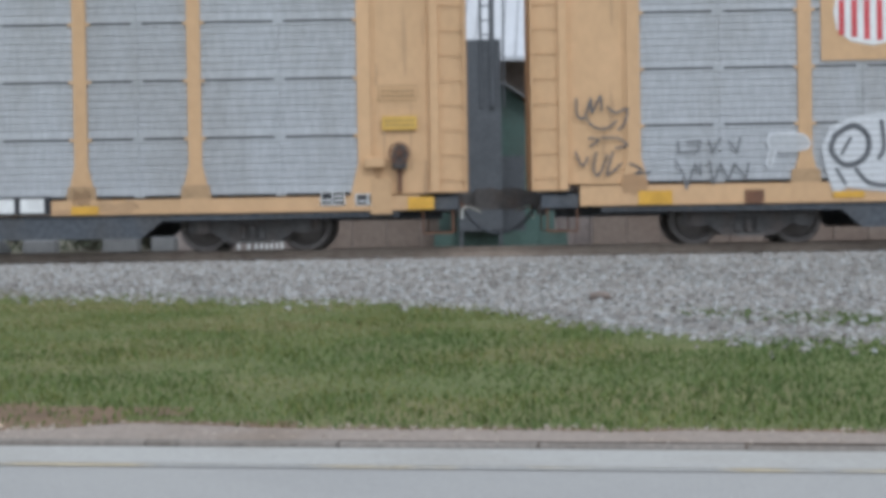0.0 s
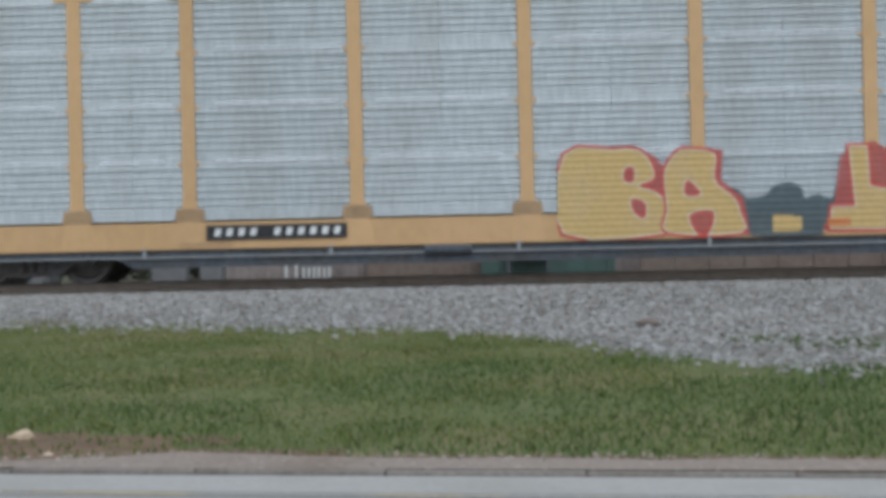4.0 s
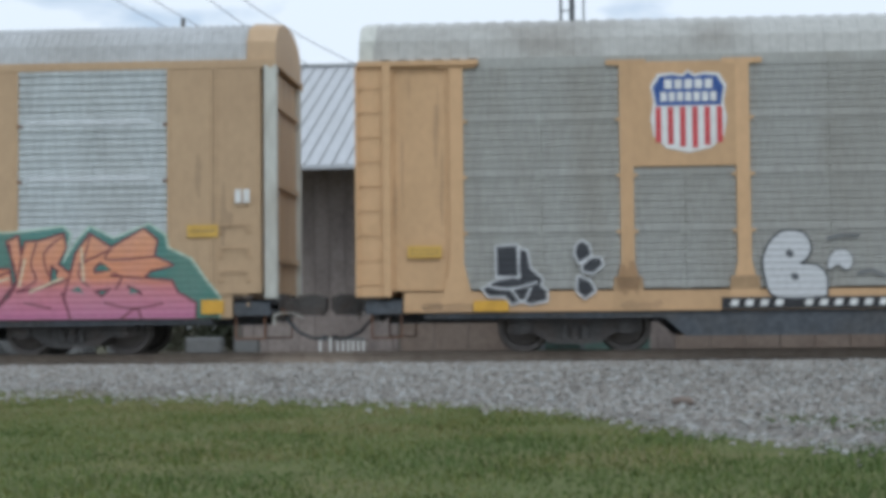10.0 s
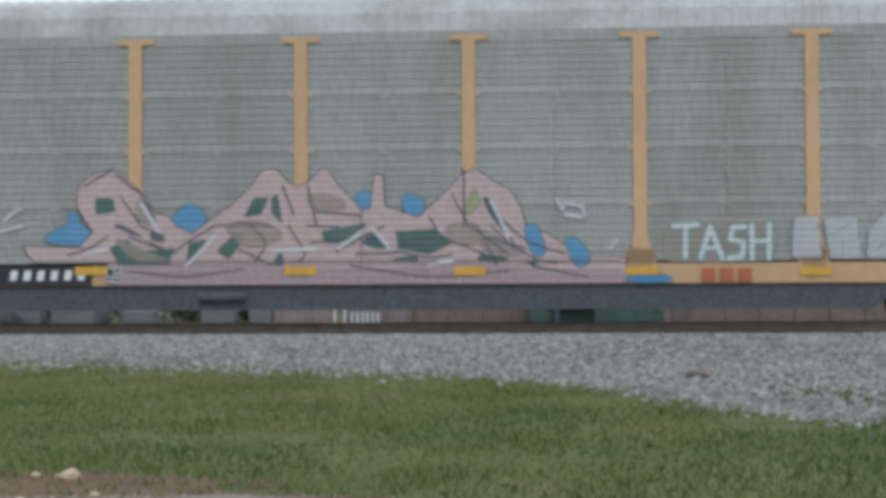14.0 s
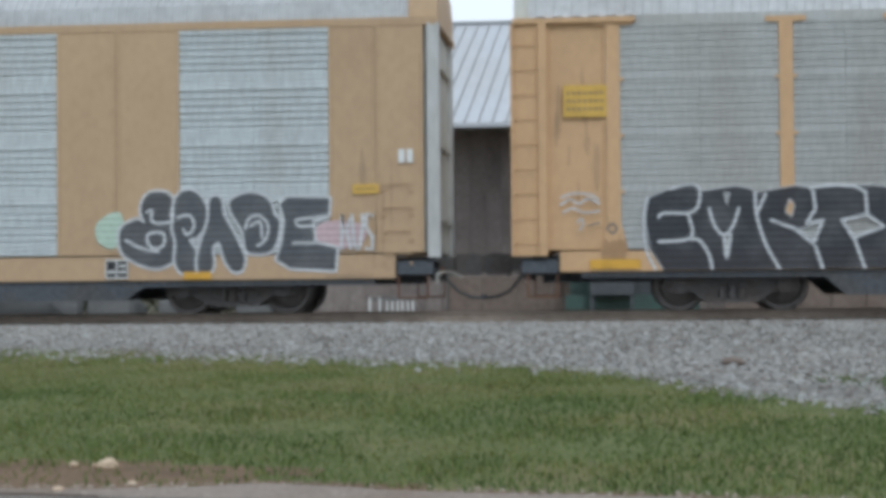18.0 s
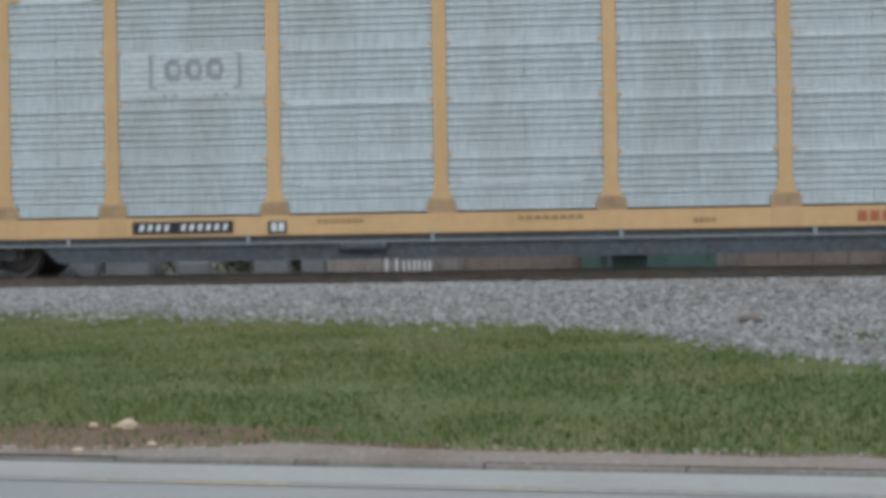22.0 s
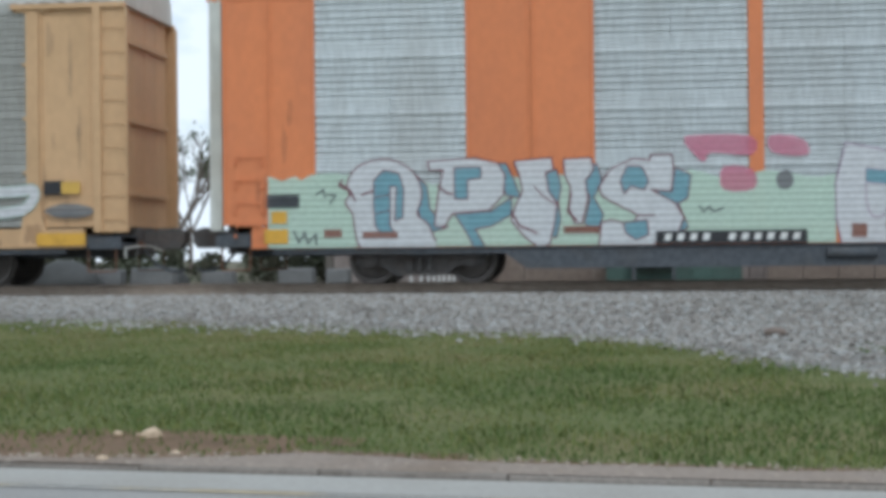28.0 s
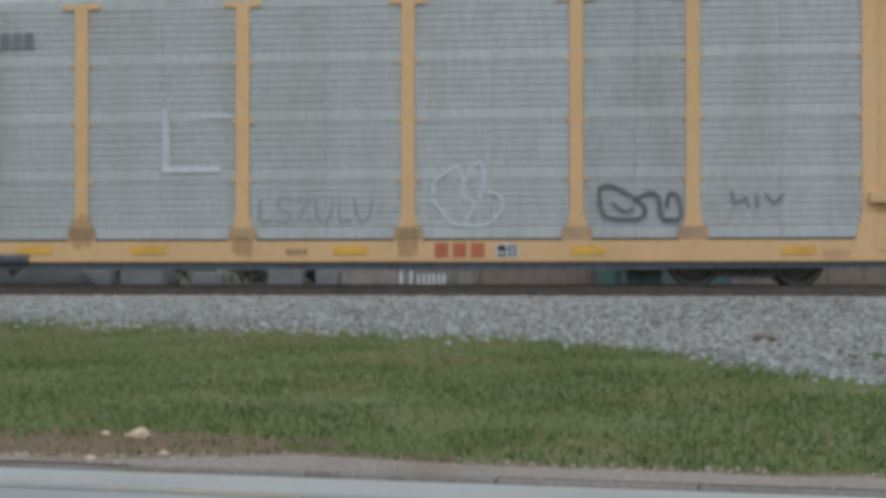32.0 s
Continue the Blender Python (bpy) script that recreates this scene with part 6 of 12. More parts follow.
def tree(x, y, height, leaves, seed, label):
    rnd = random.Random(seed)
    ob = tagged(new("tree"), label, "tree", "trees behind the shed")
    ob.location = (x, y, GZ)
    bm = bmesh.new()
    tips = []

    def limb(p, d, ln, r, depth):
        q = p + d * ln
        rod(bm, p, q, r, 6, r * 0.65)
        if depth == 0:
            tips.append(q)
            return
        for _ in range(3 if depth > 1 else 4):
            e = (d + Vector((rnd.uniform(-0.8, 0.8), rnd.uniform(-0.8, 0.8), rnd.uniform(-0.1, 0.6)))).normalized()
            limb(q, e, ln * rnd.uniform(0.6, 0.8), r * 0.6, depth - 1)
    limb(Vector((0, 0, 0)), Vector((0, 0, 1)), height * 0.32, height * 0.022, 4)
    part("trunk", bm, BARK, ob)
    vs, fs = [], []
    for t in tips:
        for _ in range(leaves):
            c = t + Vector((rnd.gauss(0, 0.35), rnd.gauss(0, 0.35), rnd.gauss(0, 0.3)))
            a, b = Vector((rnd.uniform(-1, 1), rnd.uniform(-1, 1), rnd.uniform(-1, 1))).normalized() * 0.16, Vector((rnd.uniform(-1, 1), rnd.uniform(-1, 1), rnd.uniform(-1, 1))).normalized() * 0.12
            k = len(vs)
            vs += [tuple(c - a), tuple(c + b), tuple(c + a), tuple(c - b)]
            fs.append((k, k + 1, k + 2, k + 3))
    me = bpy.data.meshes.new("crown")
    me.from_pydata(vs, [], fs)
    me.materials.append(LEAF)
    cr_ = new("crown", me)
    cr_.parent = ob
    return ob


for i, (x, y, hgt, lv) in enumerate(((-30.5, 105, 9.5, 3), (-27.0, 110, 8.0, 5), (-23.6, 108, 7.5, 9), (-20.4, 104, 7.6, 12), (-33.5, 118, 9.0, 4),
                                     (-36.5, 112, 8.0, 6), (-17.5, 112, 7.0, 10))):
    tree(x, y, hgt, lv, 20 + i, "nearly bare tree with thin twigs" if lv < 5 else "small tree with dull green foliage")


# scrub along the far side of the yard
rnd = random.Random(61)
vs, fs = [], []
for i in range(70):
    cx, cy = rnd.uniform(-46, -13.0), rnd.uniform(74, 80)
    r, hh = rnd.uniform(0.6, 1.3), rnd.uniform(0.9, 2.4)
    for _ in range(160):
        u, a = rnd.random() ** 0.5, rnd.uniform(0, 6.283)
        z = hh * rnd.random() ** 0.7
        k = r * u * (1.15 - 0.6 * z / hh)
        c = Vector((cx + k * math.cos(a), cy + k * math.sin(a), GZ + z))
        d = Vector((rnd.uniform(-1, 1), rnd.uniform(-1, 1), rnd.uniform(-1, 1))).normalized() * 0.17
        e = Vector((rnd.uniform(-1, 1), rnd.uniform(-1, 1), rnd.uniform(-1, 1))).normalized() * 0.12
        n0 = len(vs)
        vs += [tuple(c - d), tuple(c + e), tuple(c + d), tuple(c - e)]
        fs.append((n0, n0 + 1, n0 + 2, n0 + 3))
me = bpy.data.meshes.new("scrub")
me.from_pydata(vs, [], fs)
me.materials.append(mat("grey_green_scrub", (0.085, 0.095, 0.06), 0.9, vary=0.3, scale=0.5, fine=5, second=(0.11, 0.09, 0.07), second_amount=0.7))
tagged(new("scrub", me), "dull grey-green scrub along the far yard", "bushes", kind="stuff")

# dark covered heaps in the yard
HEAP = mat("dark_tarpaulin", (0.06, 0.06, 0.058), 0.8, vary=0.2, scale=1.5, fine=10)
for x, y, w, hh in ((-20.6, 56.5, 1.5, 0.62), (-17.7, 58.0, 1.2, 0.5), (-23.6, 57.0, 1.3, 0.7)):
    bm = bmesh.new()
    bmesh.ops.create_icosphere(bm, subdivisions=3, radius=1.0)
    for v in bm.verts:
        d = 1 + 0.25 * noise.noise(v.co * 1.6 + Vector((x, 0, 0)))
        v.co = Vector((v.co.x * w * d, v.co.y * w * 0.7 * d, max(-0.1, v.co.z * hh * 1.6 * d)))
    ob = tagged(new("tarpaulin_mound", mesh("tarpaulin_mound", bm, HEAP, True)), "low mound under a dark tarpaulin", "mound", "mounds in the yard")
    ob.location = (x, y, GZ)


# ---------------------------------------------------------------- the cars, from the leading one back
PITCH = 28.77
CARS = []
c = autorack("yellow autorack car with grey screens and white graffiti", "A", "yellow", "panel_mid", "roof")
CARS.append(c)
stains(c, 1, 0.4, 5)
crest(c, -8.66, -7.34, 3.30, 4.72, (-8.87, -7.13, 3.06, 4.91, "yellow"))
spray(c, "thin", None, 0.000, (0.019, -12.99, 2.49, -12.98, 2.21, -12.85, 2.17, -12.75, 2.49, -12.73, 2.25, -12.59, 2.53, -12.57, 2.29), (0.019, -12.47, 2.34, -12.33, 2.24, -12.14, 2.31, -12.19, 2.05, -12.29, 1.96), (0.019, -12.81, 2.15, -12.71, 2.01, -12.48, 1.98, -12.33, 2.10), soft=True, label="thin black tag on yellow plate")
spray(c, "thin", None, 0.000, (0.019, -12.79, 1.82, -12.62, 1.79, -12.77, 1.68), (0.019, -12.57, 1.82, -12.29, 1.81, -12.15, 1.69, -12.34, 1.65), (0.019, -13.02, 1.59, -12.91, 1.35, -12.82, 1.49), (0.019, -12.67, 1.58, -12.72, 1.30, -12.63, 1.20, -12.48, 1.53), (0.019, -12.39, 1.58, -12.49, 1.20, -12.25, 1.38), (0.019, -12.10, 1.38, -11.91, 1.28, -12.01, 1.21, -11.77, 1.23), soft=True)
spray(c, "smoke", None, 0.000, (0.019, -11.29, 1.75, -11.29, 1.56, -10.96, 1.57, -10.91, 1.74, -11.15, 1.73), (0.019, -10.77, 1.74, -10.72, 1.55, -10.58, 1.78), (0.019, -10.44, 1.73, -10.30, 1.54, -10.25, 1.78), (0.019, -11.34, 1.42, -11.20, 1.18, -11.16, 0.94, -11.01, 1.36, -10.92, 1.17, -10.92, 1.36), (0.019, -10.77, 1.41, -10.71, 1.02, -10.58, 1.36, -10.45, 1.07, -10.35, 1.35, -10.16, 1.11, -10.11, 1.35))
spray(c, "silver", "white", 0.029, (-9.73, 1.82, -9.20, 1.81, -9.13, 1.60, -9.68, 1.57), (0.038, -9.76, 1.34, -9.70, 1.61), soft=True, label="small white sprayed beast")
spray(c, "white", "silver", 0.019, (-8.88, 1.61, -8.73, 1.94, -8.35, 2.12, -7.73, 2.18, -7.50, 2.16, -7.51, 0.83, -8.18, 0.89, -8.46, 0.94, -8.67, 0.80, -8.81, 1.23), label="white graffiti letter with black lines")
spray(c, "char", None, 0.000, (0.048, -8.66, 1.80, -8.35, 1.96, -8.12, 1.79, -8.12, 1.50, -8.31, 1.32, -8.55, 1.32, -8.73, 1.56, -8.66, 1.78), (0.038, -8.31, 1.22, -8.08, 0.98, -7.61, 0.94), (0.029, -8.40, 1.75, -8.55, 1.49), (0.038, -7.88, 2.02, -7.84, 1.59, -7.93, 1.41), (0.029, -8.64, 1.23, -8.50, 0.99), soft=True)
rect(c, -11.97, -11.40, 0.69, 0.92, M["marker"], "reflective_strip", "")
rect(c, -8.70, -8.18, 0.75, 0.86, M["marker"], "reflective_strip", "")
rect(c, -10.18, -9.86, 0.69, 0.91, M["rust"], "rust_patch", "")
c = autorack("yellow autorack car with grey screens and shield emblem", "A", "yellow", "panel_mid", "roof", sill=0.66, low=0.94)
CARS.append(c)
stains(c, 2, 0.5, 6)
crest(c, -8.47, -7.72, 3.60, 4.47, (-8.93, -7.23, 2.96, 5.03, "yellow"))
lettering(c, "BUILDING AMERICA", -8.91, -7.35, 3.27, 3.39, M["faintink"])
number_board(c, -8.12, -5.11, 0.67, 1.02, groups=(4, 1, 6))
spray(c, "thin", None, 0.000, (0.015, -2.28, 1.16, -2.46, 1.41, -2.48, 1.70, -2.31, 1.88, -2.01, 1.92, -1.78, 1.77, -1.78, 1.56, -2.02, 1.57, -2.22, 1.48), (0.015, -2.28, 1.16, -2.47, 0.97, -2.34, 0.73, -2.10, 0.65, -1.76, 0.72, -1.66, 0.86), (0.015, -1.78, 1.58, -1.63, 1.87, -1.34, 1.91, -1.05, 1.75, -0.97, 1.46, -0.92, 1.18, -0.98, 0.84, -1.13, 0.75), (0.015, -1.73, 1.58, -1.64, 1.34, -1.63, 1.15, -1.64, 0.76), (0.015, -1.26, 1.33, -1.16, 1.39, -1.07, 1.32), soft=True, label="thin black outlined bubble letters")
spray(c, "thin", None, 0.000, (0.015, -0.96, 1.75, -0.76, 1.89, -0.52, 1.84, -0.38, 1.64, -0.41, 1.40, -0.35, 1.21, -0.30, 0.97, -0.41, 0.73, -0.60, 0.67, -0.84, 0.69, -0.96, 0.84, -0.88, 1.17, -0.68, 1.28, -0.39, 1.21), (0.015, -0.43, 1.74, -0.28, 1.85, -0.19, 1.78, -0.24, 1.54), (0.015, -0.24, 1.78, 0.01, 1.84, 0.24, 1.67, 0.22, 1.48, 0.09, 1.34, 0.23, 1.05, 0.17, 0.76, -0.02, 0.65, -0.31, 0.73), (0.015, -0.20, 1.35, 0.08, 1.05), (0.015, 0.39, 1.62, 0.58, 1.69, 0.67, 1.57, 0.57, 1.42, 0.38, 1.53), soft=True)
spray(c, "silver", None, 0.000, (0.023, -11.30, 1.40, -11.58, 1.44, -11.83, 1.38, -12.12, 1.31, -12.17, 1.20, -12.03, 1.16, -12.05, 0.92), (0.023, -11.54, 1.34, -11.53, 1.00), (0.023, -11.15, 1.40, -11.11, 1.14), (0.023, -10.67, 1.41, -10.60, 1.17), (0.023, -10.43, 1.37, -10.41, 1.07), (0.023, -9.90, 1.38, -10.03, 1.05), (0.023, -9.95, 1.24, -9.76, 1.33, -9.72, 1.09), (0.023, -9.48, 1.18, -9.35, 1.20, -9.43, 1.03, -9.24, 0.98), (0.023, -9.38, 1.32, -8.85, 1.35, -9.15, 1.03, -8.96, 0.92), (0.023, -8.80, 1.25, -8.52, 1.29, -8.48, 1.05), soft=True, label="thin white scrawled tag")
spray(c, "silver", None, 0.000, (0.019, -11.81, 1.97, -11.77, 1.78, -11.62, 1.97, -11.57, 1.77), (0.019, -11.42, 1.91, -11.33, 1.77), (0.019, -8.98, 1.79, -8.74, 1.73, -8.84, 1.64, -8.55, 1.68), (0.023, -12.27, 0.98, -12.13, 0.78), (0.023, -11.36, 0.90, -11.17, 0.75, -10.98, 0.84), (0.023, -10.69, 0.83, -10.60, 0.69), (0.023, -9.58, 0.94, -9.54, 0.65), (0.023, -9.82, 0.90, -9.53, 0.96, -9.24, 0.93))
rect(c, 4.98, 6.68, 0.67, 0.99, M["ink"], "logo_board", "black board with three pale marks")
bars(c, 5.08, 6.61, 0.71, 0.95, (3,), M["white"], "logo_lettering", gap=0.2)
stencil_box(c, 11.27, 11.68, 0.76, 1.00)
stencil_box(c, 11.86, 12.28, 0.75, 0.95)
rect(c, 1.28, 1.76, 0.78, 0.93, M["marker"], "reflective_strip", "")
rect(c, 4.14, 4.62, 0.72, 0.87, M["marker"], "reflective_strip", "")
rect(c, 7.02, 7.49, 0.67, 0.81, M["marker"], "reflective_strip", "")
rect(c, 12.75, 13.19, 0.67, 0.88, M["marker"], "reflective_strip", "")
rect(c, -12.20, -11.72, 0.70, 0.91, M["marker"], "reflective_strip", "")
rect(c, -8.67, -8.19, 0.67, 0.95, M["marker"], "reflective_strip", "")
bars(c, -0.44, 1.16, 2.68, 2.80, (3, 5), P["silver"])
bars(c, 0.18, 1.82, 2.29, 2.42, (1, 1, 2), P["silver"])
notice(c, 12.33, 12.92, 2.02, 2.25, "placard", 2, "small notice plate")
notice(c, -12.83, -12.27, 2.06, 2.27, "placard", 2, "small notice plate")
notice(c, 12.28, 12.93, 2.51, 2.76, "yellow", 2, "faded stencil lettering on yellow plate")
c = autorack("yellow autorack car with bright screens, gold and red graffiti", "A", "bright", "panel_light", "roof", sill=0.56, pipe=True)
CARS.append(c)
pale_bands(c, (2.01, 2.97, 3.92), 3, BAYS_A)
stains(c, 3, 0.2, 4)
spray(c, "slate", None, 0.000, (1.85, 1.43, 2.09, 1.37, 2.23, 1.23, 2.57, 1.27, 2.67, 1.41, 2.97, 1.47, 3.16, 1.35, 3.20, 1.20, 3.40, 1.26, 3.64, 1.19, 3.74, 1.38, 3.93, 1.37, 3.92, 1.04, 3.48, 0.66, 3.48, 0.57, 2.17, 0.60, 2.18, 0.99, 1.94, 1.28), soft=True, label="black sprayed cloud between letters")
spray(c, "redsh", None, 0.000, (-0.35, 2.02, -0.04, 2.15, 0.36, 2.15, 0.74, 1.94, 0.93, 1.70, 0.99, 1.98, 1.18, 2.13, 1.86, 2.04, 1.82, 1.53, 2.18, 1.23, 2.28, 0.60, -0.39, 0.67), label="red shadow behind gold letters")
spray(c, "redsh", None, 0.000, (3.80, 1.91, 4.34, 2.13, 4.62, 1.98, 4.63, 2.11, 5.11, 2.10, 5.20, 1.87, 5.59, 2.11, 5.97, 1.99, 6.16, 1.94, 6.45, 2.07, 6.79, 1.87, 7.13, 2.10, 7.50, 1.90, 7.65, 2.03, 8.27, 1.88, 8.80, 2.08, 8.99, 1.48, 8.97, 0.53, 3.48, 0.66, 3.68, 1.09))
spray(c, "gold", "red", 0.038, (-0.82, 2.03, 0.01, 2.09, 0.31, 2.10, 0.55, 2.00, 0.69, 1.75, 0.68, 1.56, 0.44, 1.47, 0.73, 1.36, 0.90, 1.16, 0.91, 0.87, 0.81, 0.64, -0.86, 0.68), holes=[(0.22, 1.76, 0.35, 1.76, 0.34, 1.54, 0.19, 1.57), (0.33, 1.25, 0.53, 1.17, 0.52, 0.93, 0.38, 0.99, 0.31, 1.13)], soft=True, shine="cream", label="gold graffiti letter outlined in red")
spray(c, "gold", "red", 0.038, (0.86, 1.70, 1.03, 1.98, 1.23, 2.07, 1.72, 1.99, 1.71, 1.67, 1.75, 1.48, 2.04, 1.23, 2.13, 0.99, 2.14, 0.63, 0.90, 0.66, 0.89, 1.02, 0.87, 1.31), holes=[(1.25, 1.54, 1.46, 1.31, 1.21, 1.30), (1.28, 0.96, 1.67, 1.00, 1.59, 0.65, 1.39, 0.65)], soft=True, shine="cream")
spray(c, "gold", None, 0.000, (2.66, 0.93, 3.00, 0.92, 3.09, 0.64, 2.65, 0.64))
spray(c, "gold", "red", 0.038, (3.93, 2.06, 4.26, 2.06, 4.29, 1.39, 4.61, 1.33, 4.59, 1.89, 4.62, 2.03, 4.99, 2.02, 5.03, 1.49, 4.98, 1.44, 5.13, 1.05, 4.57, 1.02, 4.59, 0.64, 3.59, 0.66, 3.63, 1.05, 4.02, 1.05), shine="cream", label="gold graffiti letter outlined in red")
spray(c, "gold", "red", 0.038, (5.19, 1.58, 5.34, 1.86, 5.59, 2.01, 5.87, 1.95, 6.01, 1.70, 6.05, 1.41, 6.22, 1.31, 6.19, 1.08, 6.33, 0.93, 6.21, 0.60, 4.59, 0.64, 4.60, 1.00, 5.13, 1.03, 5.18, 1.20, 5.04, 1.39), holes=[(5.64, 1.62, 5.75, 1.66, 5.81, 1.42, 5.65, 1.38), (5.66, 1.09, 5.80, 0.97, 5.63, 0.90)], shine="cream")
spray(c, "gold", "red", 0.038, (6.38, 1.98, 6.55, 1.99, 6.69, 1.83, 6.69, 1.59, 6.58, 1.50, 6.39, 1.48, 6.20, 1.53, 6.11, 1.70, 6.16, 1.89), soft=True, shine="cream")
spray(c, "gold", "red", 0.038, (6.36, 1.36, 6.68, 1.39, 6.89, 1.01, 6.90, 0.58, 6.32, 0.59, 6.38, 0.97), shine="cream")
spray(c, "gold", "red", 0.038, (6.81, 1.82, 6.98, 1.96, 7.22, 2.01, 7.41, 1.90, 7.50, 1.76, 7.54, 1.57, 7.73, 1.47, 7.63, 1.28, 7.49, 1.18, 7.39, 1.09, 7.48, 0.90, 7.42, 0.56, 6.94, 0.58, 6.89, 0.91, 6.80, 1.25), holes=[(7.11, 1.63, 7.19, 1.64, 7.19, 1.48, 7.09, 1.39)], shine="cream")
spray(c, "gold", "red", 0.038, (7.68, 1.94, 8.17, 1.84, 8.31, 1.74, 8.36, 1.88, 8.75, 1.98, 8.88, 1.53, 8.74, 1.49, 8.77, 1.01, 8.85, 0.53, 7.66, 0.56, 7.48, 0.90, 7.58, 1.13, 8.06, 1.27, 8.35, 1.35, 8.26, 1.50, 7.64, 1.63), holes=[(8.18, 1.55, 8.38, 1.57, 8.35, 1.40), (8.15, 1.12, 8.34, 1.11, 8.39, 0.97, 8.17, 0.91)], shine="cream")
blobs(c, [(9.16, 1.17, 0.33, 0.33, 0.0), (9.48, 0.95, 0.33, 0.29, 0.0), (9.85, 0.77, 0.27, 0.29, 0.0), (9.38, 0.74, 0.57, 0.13, 0.0)], P["black"])
bars(c, 4.79, 7.03, 3.53, 3.78, (4,), P["orange"], "logo_lettering", slant=0.12, gap=0.06)
rect(c, 4.62, 6.82, 3.40, 3.46, P["darkgreen"], "logo_underline", "")
bars(c, 4.69, 5.33, 0.74, 0.89, (3,), M["ttx_red"])
stencil_box(c, 6.47, 6.95, 0.66, 0.97)
rect(c, 3.57, 3.95, 0.72, 0.85, P["orange"], "patch", "")
rect(c, 2.74, 3.14, 0.66, 0.89, P["gold"], "patch", "")
rect(c, 7.46, 7.74, 0.71, 0.83, P["orange"], "patch", "")
bars(c, 8.98, 9.66, 0.68, 0.81, (7,), M["white"])
number_board(c, -6.92, -4.51, 0.71, 0.96)
notice(c, 12.54, 12.77, 2.90, 3.04, "white", 0, "small white paper notice")
notice(c, 12.62, 12.87, 2.87, 3.00, "white", 0, "small white paper notice")
blobs(c, [(11.28, 1.14, 0.57, 0.08, 0.0)], P["white"])
rect(c, 11.93, 12.38, 0.67, 0.85, M["marker"], "reflective_strip", "")
c = autorack("faded tan autorack car with red octagons and white graffiti", "B", "tan", "panel_light", "roof", sill=0.58, foot=True, ends=('white', 'white'))
CARS.append(c)
stains(c, 4, 0.0, 5)
octagon(c, 7.43, 8.99, 3.27, 4.83, "red octagon emblem with white border and bars")
octagon(c, -8.90, -7.33, 3.32, 4.86, "red octagon emblem with white border and bars")
spray(c, "white", "char", 0.029, (0.03, 1.93, 1.14, 1.98, 1.13, 1.67, 1.22, 1.57, 1.18, 1.42, 1.25, 1.11, 1.30, 0.63, 0.05, 0.64), cuts=[(0.19, 1.41, 0.73, 1.56, 1.06, 1.64, 1.21, 1.59), (0.28, 1.10, 0.62, 1.24, 0.91, 1.34, 1.15, 1.27), (0.33, 1.02, 0.44, 0.76)], label="white slab graffiti letter outlined in black")
spray(c, "white", "char", 0.029, (1.29, 1.86, 1.45, 1.93, 1.59, 1.85, 1.63, 1.63, 1.61, 1.39, 1.54, 1.22, 1.58, 0.96, 1.76, 0.62, 1.30, 0.63, 1.25, 1.11, 1.18, 1.40, 1.21, 1.69), cuts=[(1.47, 1.83, 1.48, 1.61)])
spray(c, "white", "char", 0.029, (1.70, 2.06, 1.89, 1.98, 2.27, 2.05, 2.51, 1.95, 2.53, 1.71, 2.43, 1.55, 2.54, 1.47, 2.57, 1.28, 2.44, 1.23, 2.16, 1.09, 2.18, 0.81, 2.10, 0.62, 1.78, 0.62, 1.60, 1.01, 1.66, 1.49), cuts=[(1.93, 1.65, 2.04, 1.61, 2.02, 1.48, 1.91, 1.43, 1.93, 1.64), (2.09, 1.37, 2.35, 1.45, 2.45, 1.57), (1.80, 1.14, 2.06, 1.19, 2.16, 1.24)])
spray(c, "white", "char", 0.029, (2.58, 1.90, 2.79, 2.04, 3.32, 2.05, 3.29, 1.69, 3.17, 1.50, 3.21, 1.31, 3.11, 1.17, 3.35, 0.97, 3.43, 0.59, 2.15, 0.62, 2.18, 0.95, 2.35, 1.19, 2.59, 1.28), cuts=[(2.64, 1.47, 2.93, 1.58, 3.17, 1.53), (2.44, 1.09, 2.73, 1.23, 3.02, 1.19), (2.69, 1.80, 2.89, 1.83)])
spray(c, "white", "char", 0.029, (3.41, 2.02, 4.02, 2.09, 3.94, 1.61, 4.03, 1.51, 3.99, 1.42, 3.78, 1.33, 4.07, 1.29, 4.25, 1.05, 4.29, 0.62, 3.19, 0.60, 3.35, 0.97, 3.26, 1.26, 3.36, 1.45), cuts=[(3.40, 1.45, 3.59, 1.48, 3.98, 1.55), (3.44, 0.97, 3.56, 0.70), (3.44, 1.11, 3.68, 1.27, 3.97, 1.31)])
spray(c, "white", "pinkred", 0.019, (7.43, 0.85, 7.58, 1.13, 7.87, 1.27, 8.40, 1.31, 8.68, 1.21, 8.70, 0.93, 8.39, 0.57, 7.57, 0.58), cuts=[(7.77, 0.84, 7.91, 1.01, 8.30, 1.12, 8.68, 1.07), (8.39, 1.07, 8.50, 0.64)], soft=True, label="white graffiti letter outlined in dull red")
spray(c, "white", "pinkred", 0.019, (8.20, 1.22, 8.68, 1.26, 8.87, 1.11, 8.86, 0.56, 8.29, 0.57))
spray(c, "white", "pinkred", 0.019, (8.87, 1.11, 9.26, 1.25, 9.54, 1.25, 9.78, 1.00, 9.77, 0.57, 8.86, 0.56))
spray(c, "white", "pinkred", 0.019, (9.83, 1.24, 10.30, 1.19, 10.69, 1.23, 10.77, 0.89, 10.72, 0.56, 9.82, 0.57))
spray(c, "white", "pinkred", 0.019, (10.64, 1.23, 11.26, 1.27, 11.49, 1.12, 11.58, 0.88, 11.43, 0.57, 10.63, 0.58))
